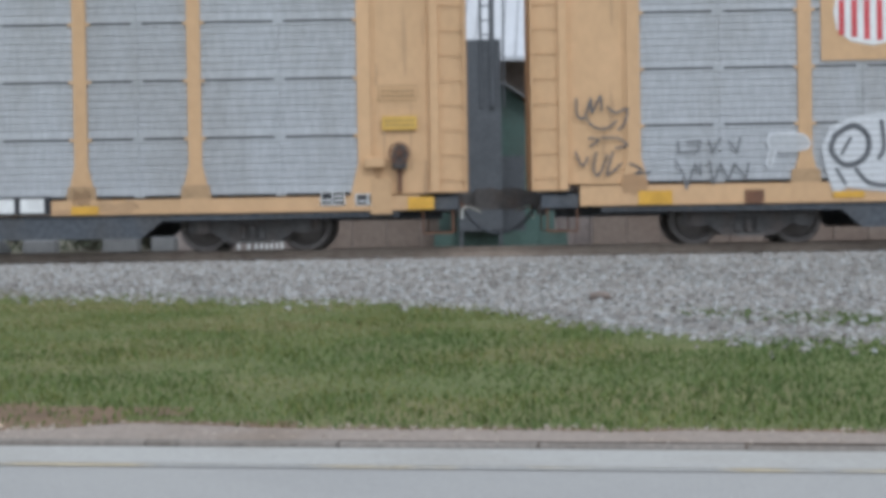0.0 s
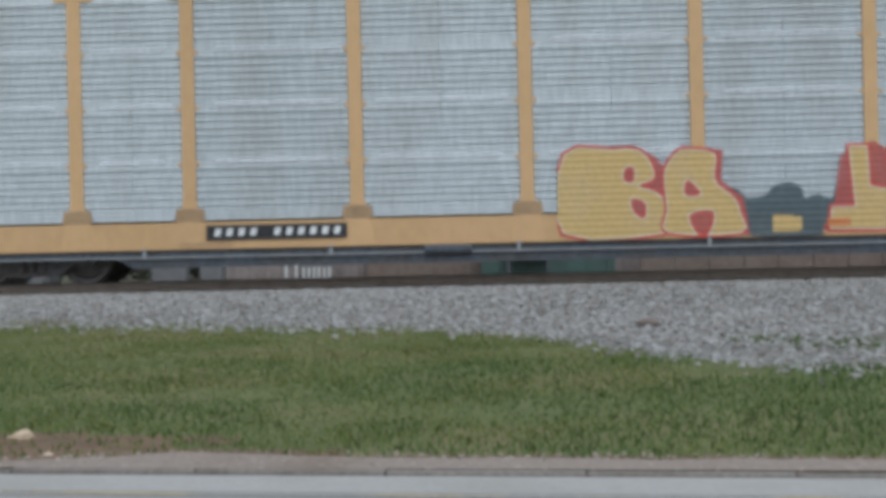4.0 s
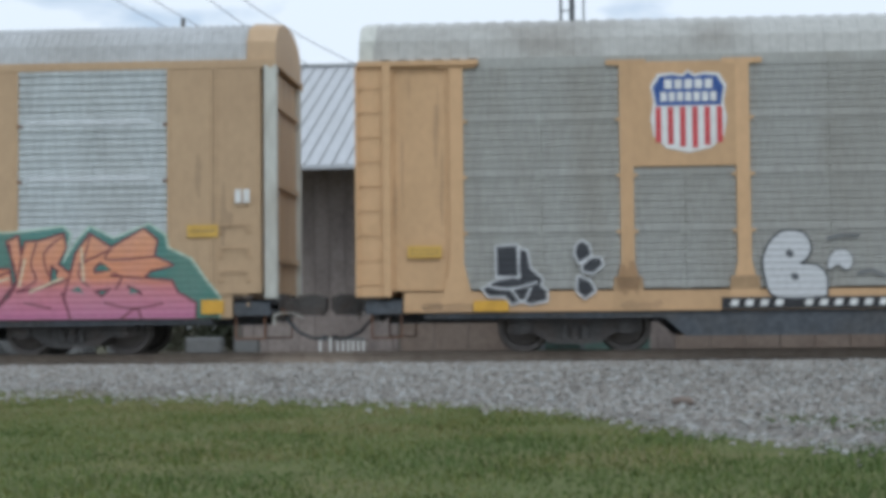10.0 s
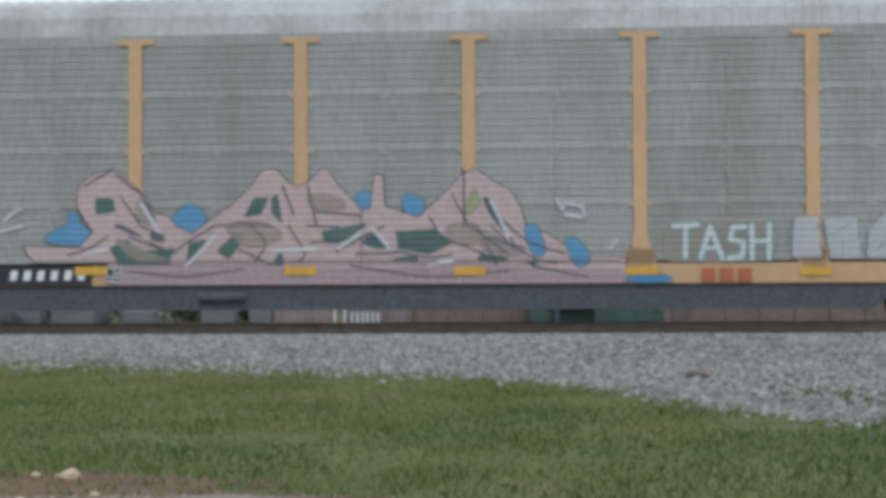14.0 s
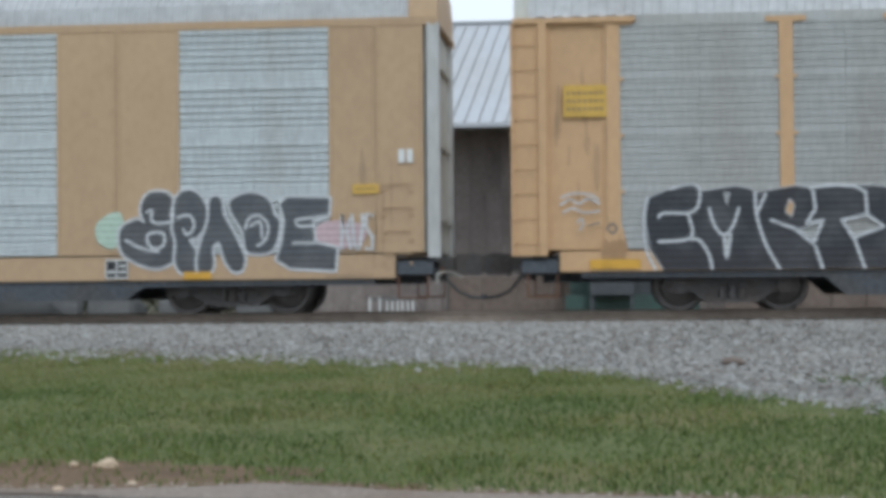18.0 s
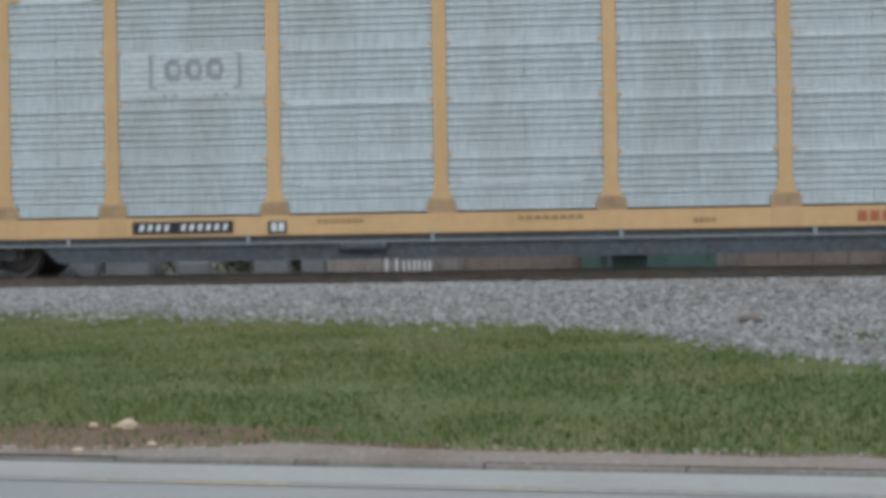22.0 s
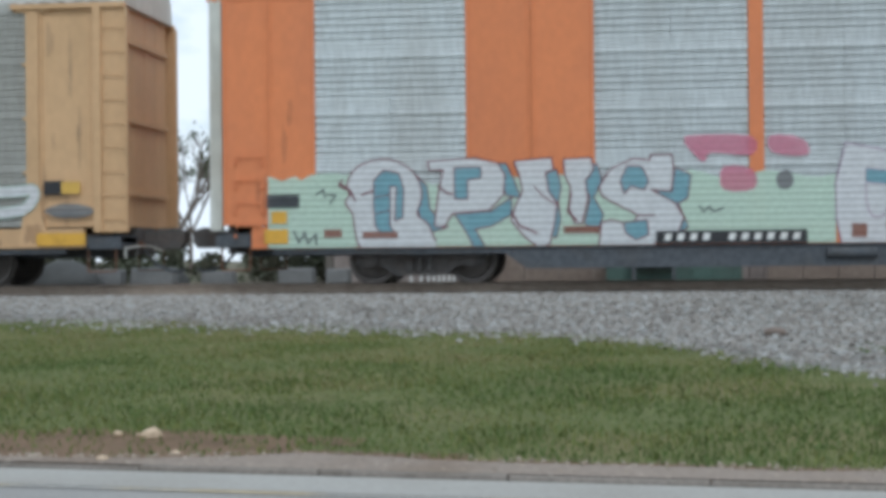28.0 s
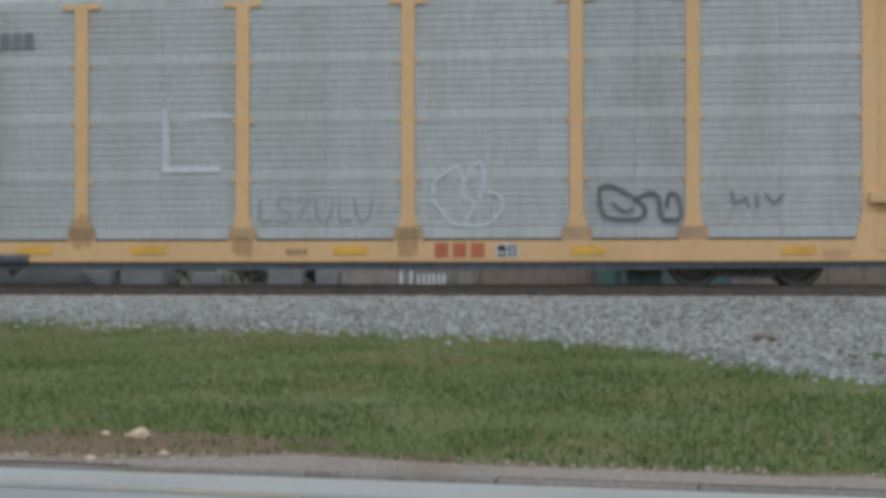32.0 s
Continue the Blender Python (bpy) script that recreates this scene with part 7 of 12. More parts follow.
spray(c, "white", "pinkred", 0.019, (7.64, 1.85, 8.09, 1.86, 8.11, 1.32, 7.72, 1.30), label="white graffiti letter outlined in dull red")
spray(c, "white", "pinkred", 0.019, (8.13, 1.72, 8.45, 1.72, 8.45, 1.36, 8.16, 1.32))
spray(c, "white", "pinkred", 0.019, (8.55, 1.69, 8.79, 1.85, 9.03, 1.76, 9.05, 1.49, 8.88, 1.31, 8.64, 1.33, 8.51, 1.50), soft=True)
spray(c, "white", "pinkred", 0.019, (9.07, 1.78, 9.65, 1.85, 9.64, 1.63, 9.62, 1.34, 9.40, 1.30, 9.16, 1.25, 9.09, 1.45), soft=True)
spray(c, "white", "pinkred", 0.019, (9.66, 1.67, 9.95, 1.67, 9.93, 1.34, 9.69, 1.29))
spray(c, "white", "pinkred", 0.019, (9.98, 1.67, 10.22, 1.92, 10.46, 1.80, 10.58, 1.56, 10.48, 1.28, 10.30, 1.17, 10.11, 1.19, 9.97, 1.43), soft=True)
spray(c, "white", "pinkred", 0.019, (10.63, 1.85, 11.25, 1.87, 11.29, 1.41, 11.26, 1.29, 10.59, 1.28))
spray(c, "white", "pinkred", 0.019, (11.59, 1.36, 11.73, 1.37, 11.90, 1.21, 11.91, 1.02, 11.77, 0.92, 11.63, 1.02, 11.75, 1.21), soft=True)
spray(c, "thin", None, 0.000, (0.015, 9.81, 1.05, 10.54, 1.04), (0.015, 10.78, 1.05, 11.44, 1.04), (0.015, 8.86, 1.80, 8.80, 1.67, 8.93, 1.45))
spray(c, "thin", None, 0.000, (0.017, -11.76, 1.93, -11.66, 2.05, -11.51, 2.02, -11.47, 1.78, -11.42, 1.59, -11.33, 1.34), (0.017, -11.74, 1.83, -11.72, 1.59, -11.62, 1.30), (0.017, -11.52, 1.68, -11.43, 1.39), (0.017, -11.33, 1.58, -11.35, 1.97, -11.22, 2.08, -11.03, 2.06), (0.017, -11.30, 1.39, -11.28, 1.63), (0.017, -11.08, 1.82, -11.03, 2.01, -10.78, 2.13, -10.54, 2.03, -10.40, 1.85, -10.36, 1.56, -10.36, 1.27, -10.46, 1.13, -10.66, 1.13, -10.80, 1.28), soft=True, label="thin black outlined bubble letters")
spray(c, "thin", None, 0.000, (0.017, -11.08, 1.79, -10.89, 1.77, -10.79, 1.62, -10.70, 1.37, -10.75, 1.18, -10.90, 1.09, -11.09, 1.11, -11.23, 1.29), (0.017, -11.08, 1.72, -11.08, 1.60, -10.91, 1.57), (0.017, -10.44, 2.14, -10.29, 2.18, -10.05, 2.20, -10.04, 2.08, -10.16, 1.84, -10.13, 1.55), (0.017, -10.42, 2.09, -10.35, 1.85, -10.35, 1.66), (0.017, -9.96, 1.98, -9.96, 2.13, -9.71, 2.17, -9.52, 2.07, -9.51, 1.85, -9.82, 1.85), (0.017, -9.50, 2.02, -9.33, 2.16, -9.13, 2.22, -8.99, 2.12, -8.95, 1.86), soft=True)
spray(c, "thin", None, 0.000, (0.017, -10.11, 1.70, -9.96, 1.89, -9.77, 1.81), (0.017, -9.77, 1.79, -9.43, 1.81, -9.39, 1.63, -9.77, 1.59, -9.87, 1.45, -9.83, 1.16, -9.64, 1.06, -9.35, 1.15, -9.29, 1.53), (0.017, -9.36, 1.73, -9.14, 1.87, -8.90, 1.81, -8.81, 1.62, -8.77, 1.38, -8.87, 1.14), (0.017, -9.00, 1.86, -8.95, 1.53, -8.87, 1.04), (0.021, -7.75, 1.83, -7.55, 1.97, -7.41, 1.87, -7.41, 1.63, -7.65, 1.61, -7.77, 1.74), (0.019, -7.51, 1.83, -7.56, 1.73), (0.017, -7.25, 1.63, -7.38, 1.06), soft=True)
spray(c, "char", None, 0.000, (0.021, -6.94, 1.57, -6.75, 1.42, -6.66, 1.09), (0.021, -6.75, 1.47, -6.60, 1.68, -6.56, 1.37, -6.41, 1.56), (0.021, -6.41, 1.56, -6.32, 1.18, -6.22, 1.46, -6.41, 1.51), (0.021, -6.17, 1.60, -6.13, 1.36), (0.021, -5.94, 1.41, -5.89, 1.55, -5.65, 1.59, -5.60, 1.45, -5.89, 1.36), (0.019, -5.89, 1.36, -5.75, 1.16, -5.56, 1.30, -5.65, 1.40), (0.019, -5.56, 1.44, -5.45, 1.68, -5.31, 1.68, -5.22, 1.53, -5.32, 1.34), soft=True, label="thin black scribbled tag")
spray(c, "char", None, 0.000, (0.019, -5.13, 1.48, -4.93, 1.57, -4.99, 1.43), (0.019, -5.03, 1.38, -4.75, 1.38, -4.66, 1.33, -4.46, 1.42, -4.32, 1.32), (0.019, -4.93, 1.57, -4.84, 1.52, -4.74, 1.62, -4.51, 1.51))
spray(c, "smoke", None, 0.000, (0.067, -8.66, 1.57, -8.47, 1.51, -8.23, 1.51), (0.077, -8.13, 1.79, -8.08, 1.77), (0.057, -7.91, 1.12, -7.52, 1.06), (0.048, -8.47, 1.75, -8.37, 1.66))
number_board(c, -5.90, -3.38, 0.62, 0.91)
stencil_box(c, 7.94, 8.30, 0.66, 0.94)
rect(c, 8.75, 9.06, 0.62, 0.84, M["rust"], "rust_patch", "")
rect(c, 9.34, 9.81, 0.63, 0.79, M["marker"], "reflective_strip", "")
rect(c, 3.00, 3.43, 0.63, 0.76, M["marker"], "reflective_strip", "")
rect(c, 12.46, 13.00, 0.71, 0.95, M["marker"], "reflective_strip", "")
notice(c, 12.23, 12.72, 2.07, 2.23, "placard", 1, "small notice plate")
notice(c, -12.69, -12.17, 1.36, 1.56, "placard", 1, "small notice plate")
bars(c, 4.61, 5.03, 0.68, 0.79, (4,), M["ttx_red"])
rect(c, -12.70, -12.20, 0.73, 0.90, M["marker"], "reflective_strip", "")
rect(c, -9.60, -9.13, 0.64, 0.82, M["marker"], "reflective_strip", "")
rect(c, -1.03, -0.35, 1.05, 1.11, M["ink"], "drain_slot", "")
rect(c, 0.86, 1.53, 1.02, 1.08, M["ink"], "drain_slot", "")
rect(c, 2.11, 2.78, 1.00, 1.06, M["ink"], "drain_slot", "")
rect(c, 3.17, 3.84, 0.98, 1.04, M["ink"], "drain_slot", "")
rect(c, 4.76, 5.42, 0.95, 1.01, M["ink"], "drain_slot", "")
rect(c, 5.92, 6.58, 0.93, 0.99, M["ink"], "drain_slot", "")
c = autorack("yellow autorack car with weathered screens, silver and pink graffiti", "A", "yellow", "panel_dark", "roof_dull")
CARS.append(c)
stains(c, 5, 0.6, 6)
crest(c, -8.74, -7.46, 3.33, 4.76, (-9.04, -7.30, 3.11, 4.89, "yellow"))
number_board(c, -7.60, -4.74, 0.69, 0.89, ink="white")
spray(c, "white", "black", 0.029, (-6.41, 1.99, -6.21, 1.93, -6.11, 1.71, -6.19, 1.52, -6.31, 1.44, -6.01, 1.40, -5.86, 1.23, -5.86, 0.98, -5.94, 0.89, -6.68, 0.89, -6.85, 1.13, -6.90, 1.52, -6.78, 1.81, -6.59, 1.97), soft=True, label="white bubble letter outlined in black")
spray(c, "char", None, 0.000, (0.057, -6.47, 1.62, -6.45, 1.60), (0.057, -6.39, 1.23, -6.37, 1.22))
spray(c, "white", "smoke", 0.014, (-5.84, 1.42, -5.77, 1.59, -5.62, 1.67, -5.47, 1.61, -5.43, 1.44, -5.52, 1.32, -5.67, 1.42, -5.80, 1.34), soft=True)
spray(c, "smoke", None, 0.000, (0.029, -5.82, 1.86, -5.62, 1.90, -5.33, 1.90), (0.029, -5.33, 1.27, -5.13, 1.32, -4.89, 1.22))
spray(c, "silver", "black", 0.025, (-4.32, 0.68, -4.35, 1.02, -4.20, 1.26, -3.77, 1.36, -3.43, 1.21, -3.28, 1.02, -3.23, 0.68), soft=True, label="silver bubble graffiti letter outlined in black")
spray(c, "silver", "black", 0.025, (-3.23, 0.68, -3.33, 1.02, -3.28, 1.30, -2.99, 1.25, -2.80, 1.01, -2.82, 0.68), soft=True)
spray(c, "silver", "black", 0.025, (-2.80, 0.68, -2.78, 1.11, -2.60, 1.30, -2.36, 1.20, -2.17, 0.96, -2.16, 0.67), soft=True)
spray(c, "silver", "black", 0.025, (-2.16, 0.67, -2.22, 1.06, -2.02, 1.30, -1.69, 1.10, -1.59, 0.96, -1.66, 0.67), soft=True)
spray(c, "silver", "black", 0.025, (-4.09, 1.99, -3.23, 1.96, -3.38, 1.88, -3.76, 1.74, -4.08, 1.60), soft=True)
spray(c, "silver", "black", 0.025, (-4.06, 1.60, -3.67, 1.84, -3.42, 1.90, -3.23, 1.79, -3.13, 1.54, -3.20, 1.30, -3.38, 1.19, -3.77, 1.31, -4.01, 1.23), soft=True, label="silver bubble graffiti letter outlined in black")
spray(c, "silver", "black", 0.025, (-3.36, 1.93, -3.08, 1.98, -2.89, 1.94, -2.91, 1.59, -2.87, 1.30, -3.10, 1.30, -3.14, 1.69), soft=True)
spray(c, "silver", "black", 0.025, (-2.87, 1.90, -2.65, 1.96, -2.45, 1.88, -2.39, 1.68, -2.46, 1.44, -2.60, 1.30, -2.87, 1.28), soft=True)
spray(c, "silver", "black", 0.025, (-2.39, 1.83, -2.21, 1.97, -1.92, 2.01, -1.73, 1.87, -1.66, 1.58, -1.73, 1.34, -1.94, 1.30, -2.12, 1.37, -2.33, 1.49), soft=True)
spray(c, "silver", "black", 0.025, (-4.45, 1.46, -4.25, 1.55, -4.08, 1.50, -4.15, 1.31, -4.30, 1.22, -4.42, 1.31), soft=True)
spray(c, "silver", "black", 0.025, (-1.47, 2.04, -1.36, 2.06, -1.15, 2.01, -1.15, 1.58, -1.06, 1.72, -0.77, 1.96, -0.48, 2.00, -0.24, 1.91, -0.15, 1.71, -0.29, 1.48, -0.39, 1.29, -0.15, 1.09, -0.11, 0.66, -1.59, 0.67, -1.52, 1.01, -1.59, 1.58), cuts=[(-1.15, 1.58, -1.06, 1.19, -0.77, 1.00), (-0.77, 1.96, -0.67, 1.57, -0.29, 1.48)], soft=True)
spray(c, "silver", "char", 0.023, (0.76, 1.93, 1.28, 1.94, 1.30, 0.99, 1.23, 0.68, 0.61, 0.69, 0.47, 0.99, 0.49, 1.33, 0.71, 1.56, 1.00, 1.56, 0.90, 1.75), soft=True, label="silver bubble graffiti letter outlined in black")
spray(c, "silver", "char", 0.023, (1.71, 1.27, 1.99, 1.41, 2.23, 1.27, 2.41, 0.98, 2.27, 0.68, 1.72, 0.68), soft=True)
spray(c, "silver", "char", 0.023, (2.04, 1.36, 2.37, 1.41, 2.70, 1.41, 2.74, 0.98, 2.69, 0.65, 2.41, 0.70), soft=True)
spray(c, "silver", "char", 0.023, (2.75, 1.41, 3.12, 1.38, 3.21, 1.07, 3.07, 0.98, 2.93, 0.69, 2.79, 0.74), soft=True)
spray(c, "silver", "char", 0.023, (3.12, 0.98, 3.40, 1.18, 3.59, 1.02, 3.58, 0.69, 3.16, 0.65), soft=True)
spray(c, "silver", "char", 0.023, (1.79, 1.89, 1.90, 1.98, 2.04, 1.94, 2.09, 1.65, 1.99, 1.46, 1.76, 1.56), soft=True)
spray(c, "silver", "char", 0.023, (2.09, 1.93, 2.37, 1.98, 2.56, 1.88, 2.47, 1.69, 2.51, 1.55, 2.18, 1.51), soft=True)
spray(c, "silver", "char", 0.023, (2.51, 1.82, 2.66, 1.98, 2.80, 1.93, 2.81, 1.69, 2.70, 1.50, 2.56, 1.50), soft=True)
spray(c, "silver", "char", 0.023, (2.82, 1.88, 3.03, 1.96, 3.22, 1.88, 3.25, 1.55, 3.12, 1.40, 2.93, 1.50), soft=True)
spray(c, "silver", "char", 0.023, (3.27, 1.88, 3.41, 1.97, 3.60, 1.90, 3.71, 1.68, 3.73, 1.35, 3.64, 1.14, 3.45, 1.16, 3.33, 1.40), cuts=[(3.50, 1.73, 3.52, 1.35)], soft=True)
spray(c, "silver", "char", 0.023, (1.35, 1.65, 1.42, 1.75, 1.57, 1.75, 1.66, 1.56, 1.69, 1.27, 1.67, 0.68, 1.34, 0.68, 1.33, 1.27), cuts=[(1.44, 1.46, 1.46, 1.03)], soft=True)
spray(c, "white", "smoke", 0.019, (0.26, 1.68, 0.44, 1.70, 0.45, 1.49, 0.28, 1.49), (3.80, 1.22, 3.98, 1.24, 4.00, 1.05, 3.81, 1.05))
spray(c, "slate", None, 0.000, (4.36, 1.42, 4.60, 1.51, 4.65, 1.85, 5.14, 1.89, 5.62, 1.84, 6.01, 1.88, 6.49, 1.87, 6.88, 1.82, 7.07, 1.89, 7.36, 1.86, 7.60, 1.81, 7.69, 1.52, 7.89, 1.47, 7.85, 1.23, 7.78, 0.80, 7.83, 0.59, 4.74, 0.62, 4.45, 0.89, 4.33, 1.13), soft=True, label="charcoal graffiti letters lined in white")
spray(c, "white", None, 0.000, (0.024, 4.65, 1.85, 5.19, 1.89, 5.72, 1.84, 5.91, 1.79, 6.01, 1.64, 6.11, 1.83, 6.49, 1.87), (0.024, 4.65, 1.85, 4.79, 1.32), (0.024, 4.75, 1.49, 4.50, 1.47, 4.35, 1.27, 4.37, 1.03, 4.55, 0.74, 4.79, 0.64, 4.98, 0.69, 5.05, 1.12, 5.14, 1.84), (0.024, 5.35, 1.84, 5.38, 1.26), (0.024, 5.18, 1.04, 5.23, 1.20, 5.35, 1.23, 5.47, 1.16, 5.47, 1.02), (0.019, 4.57, 1.37, 4.65, 0.98), (0.024, 5.05, 0.83, 5.18, 0.64), soft=True, label="white spray lines round dark letters")
spray(c, "white", None, 0.000, (0.024, 5.69, 1.79, 5.57, 1.50, 5.57, 1.21, 5.62, 0.92, 5.56, 0.63), (0.024, 5.79, 1.45, 5.86, 1.21, 6.00, 1.01, 6.03, 1.40), (0.024, 5.57, 0.68, 5.71, 0.63, 6.00, 0.68, 6.10, 0.82), (0.024, 6.13, 1.83, 6.20, 1.49, 6.12, 1.25, 6.15, 1.11, 6.44, 1.01, 6.48, 0.82), (0.024, 6.49, 1.83, 6.39, 1.39), (0.024, 6.34, 1.25, 6.49, 1.39, 6.73, 1.29, 6.82, 1.01, 6.77, 0.72, 6.92, 0.62), (0.024, 6.49, 1.25, 6.50, 0.91), (0.024, 6.81, 1.73, 6.85, 1.10), soft=True)
spray(c, "white", None, 0.000, (0.024, 6.98, 1.82, 7.12, 1.67), (0.024, 7.12, 1.72, 7.22, 1.82, 7.36, 1.86, 7.41, 1.62), (0.024, 7.41, 1.81, 7.60, 1.88, 7.69, 1.52, 7.89, 1.45, 7.88, 1.28, 7.79, 1.19, 7.76, 0.80, 7.69, 0.66), (0.024, 7.09, 1.67, 7.16, 1.19), (0.024, 7.18, 1.39, 7.36, 1.50, 7.55, 1.48, 7.64, 1.19), (0.024, 7.18, 1.19, 7.21, 0.81, 7.30, 0.67, 7.64, 0.63), (0.019, 7.35, 0.90, 7.45, 0.71), soft=True)
spray(c, "white", None, 0.000, (0.023, 5.90, 2.19, 5.93, 2.00), (0.023, 5.92, 2.17, 6.03, 2.15, 5.93, 2.07), (0.023, 6.11, 2.15, 6.09, 2.02, 6.20, 2.02, 6.21, 2.15, 6.11, 2.15), (0.023, 6.30, 1.99, 6.32, 2.15, 6.42, 2.09, 6.32, 2.05), (0.023, 6.50, 2.16, 6.51, 2.05, 6.59, 2.07, 6.59, 2.16), (0.023, 6.76, 2.14, 6.67, 2.10, 6.76, 2.04, 6.67, 1.99))
spray(c, "gold", "maroon", 0.019, (8.45, 0.56, 8.46, 1.18, 8.60, 1.46, 8.89, 1.56, 9.03, 1.46, 9.17, 1.08, 9.26, 0.55), soft=True, label="yellow end of pink graffiti")
spray(c, "pink", "maroon", 0.025, (8.89, 1.51, 8.78, 1.61, 8.78, 1.85, 8.94, 1.92, 9.37, 1.91, 9.41, 0.98, 9.43, 0.55, 9.26, 0.55, 9.17, 1.08, 9.03, 1.44), cuts=[(9.18, 1.84, 9.31, 0.98)], label="pink graffiti letter outlined in maroon")
spray(c, "pink", "maroon", 0.025, (9.42, 1.65, 9.61, 1.88, 9.85, 1.91, 10.04, 1.83, 10.18, 1.54, 10.22, 0.97, 10.21, 0.54, 9.50, 0.55, 9.44, 1.07), cuts=[(9.72, 1.83, 9.74, 1.02)], soft=True)
spray(c, "pink", "maroon", 0.025, (10.18, 1.54, 10.42, 1.94, 10.61, 1.68, 10.79, 1.34, 10.98, 0.96, 11.11, 0.53, 10.23, 0.54, 10.22, 1.06), cuts=[(10.44, 1.73, 10.48, 0.59)])
spray(c, "pink", "maroon", 0.025, (10.73, 1.90, 11.41, 1.93, 11.41, 1.53, 11.36, 1.29, 11.59, 1.05, 11.68, 0.53, 11.14, 0.53, 10.98, 1.06, 10.79, 1.34, 10.75, 1.63), cuts=[(10.87, 1.34, 11.08, 1.53, 11.27, 1.48, 11.36, 1.29)], label="pink graffiti letter outlined in maroon")
spray(c, "black", "white", 0.033, (-11.37, 1.78, -11.02, 1.80, -11.00, 1.27, -11.36, 1.28), (-10.97, 1.75, -10.85, 1.70, -10.80, 1.41, -10.59, 1.22, -10.64, 1.10, -10.99, 1.19), (-11.60, 1.07, -11.36, 1.21, -11.07, 1.25, -10.69, 1.15, -10.52, 1.03, -10.52, 0.87, -10.79, 0.81, -10.93, 0.86, -11.12, 0.81, -11.22, 0.94, -11.50, 0.94), cuts=[(-11.00, 1.78, -10.98, 1.25), (-11.55, 1.13, -11.17, 1.06, -10.69, 1.17), (-11.12, 1.06, -10.93, 0.84, -10.79, 1.08)], label="small black and white sprayed boot")
spray(c, "black", "white", 0.033, (-10.02, 1.78, -9.92, 1.86, -9.80, 1.78, -9.78, 1.62, -9.97, 1.50, -10.04, 1.64), (-9.92, 1.45, -9.78, 1.57, -9.61, 1.57, -9.58, 1.45, -9.74, 1.32, -9.91, 1.35), (-10.00, 1.26, -9.80, 1.19, -9.71, 1.02, -9.88, 0.90, -10.01, 1.02), cuts=[(-9.94, 1.48, -9.75, 1.59), (-9.95, 1.32, -9.78, 1.26)])
stencil_box(c, 7.90, 8.41, 0.69, 0.96)
rect(c, 6.30, 6.73, 0.70, 0.84, M["marker"], "reflective_strip", "")
rect(c, 11.12, 11.60, 0.73, 0.90, M["marker"], "reflective_strip", "")
notice(c, -12.87, -12.30, 1.61, 1.81, "placard", 2, "small notice plate")
notice(c, 12.23, 12.73, 2.34, 2.51, "placard", 2, "small notice plate")
rect(c, -11.76, -11.17, 0.69, 0.87, M["marker"], "reflective_strip", "")
rect(c, -0.05, 0.28, 0.76, 0.85, M["marker"], "reflective_strip", "")
c = autorack("faded tan autorack car with pale screens and full-length colourful graffiti", "B", "tan", "panel_light", "roof", sill=0.62, clips=True, ends=('endgrey', 'endgrey'))
CARS.append(c)
pale_bands(c, (2.03, 3.0, 3.97), 6, BAYS_B, 0.9, 0.11)
stains(c, 6, 0.0, 5)
spray(c, "tealbg", "mint", 0.033, (4.09, 1.75, 4.67, 1.76, 4.91, 1.85, 4.96, 2.17, 5.15, 2.29, 6.07, 2.22, 6.09, 2.01, 6.31, 2.05, 6.50, 2.33, 6.79, 2.19, 7.07, 1.99, 7.55, 2.25, 7.74, 2.23, 8.22, 2.32, 8.45, 2.02, 8.78, 2.11, 9.16, 2.12, 10.01, 2.21, 10.13, 2.09, 10.00, 1.57, 10.24, 1.95, 10.48, 2.21, 10.90, 2.00, 11.51, 2.24, 11.79, 2.05, 11.83, 1.83, 12.24, 1.63, 12.51, 1.25, 12.74, 0.97, 12.73, 0.54, 4.17, 0.64), label="teal sprayed ground edged in mint")
spray(c, "kerse", "maroon", 0.033, (4.23, 1.74, 4.67, 1.69, 4.95, 1.64, 4.98, 1.93, 4.98, 2.12, 5.15, 2.21, 5.30, 2.11, 5.39, 1.82, 5.42, 1.49, 5.53, 1.15, 5.72, 1.05, 6.05, 1.05, 6.00, 0.62, 5.09, 0.63, 5.09, 0.96, 4.42, 1.07, 4.45, 1.26, 4.66, 1.40, 4.32, 1.45), cuts=[(4.66, 1.40, 5.00, 1.64), (5.14, 1.06, 5.48, 1.10)], holes=[(4.93, 1.49, 5.10, 1.57, 5.21, 1.39, 5.05, 1.39)], label="salmon and pink graffiti letter outlined in maroon")
spray(c, "kerse", "maroon", 0.033, (5.44, 2.11, 5.92, 2.08, 5.95, 1.77, 6.09, 1.62, 6.06, 1.51, 5.72, 1.45, 5.49, 1.73), (0.010, 6.68, 0.99, 6.72, 0.99))
spray(c, "kerse", "maroon", 0.033, (6.26, 1.91, 6.50, 2.14, 7.02, 1.85, 7.50, 2.03, 7.54, 1.79, 7.40, 1.60, 7.63, 1.36, 7.62, 0.60, 6.00, 0.62, 6.01, 1.05, 5.62, 1.10, 5.72, 1.34, 6.20, 1.52, 6.49, 1.52, 6.64, 1.61), cuts=[(5.77, 1.26, 6.68, 1.50, 7.25, 1.13, 7.49, 1.03), (7.30, 1.61, 7.49, 1.03)], holes=[(6.76, 1.42, 6.92, 1.47, 7.01, 1.25, 6.77, 1.18), (5.72, 1.17, 6.20, 1.21, 6.01, 1.05)], label="salmon and pink graffiti letter outlined in maroon")
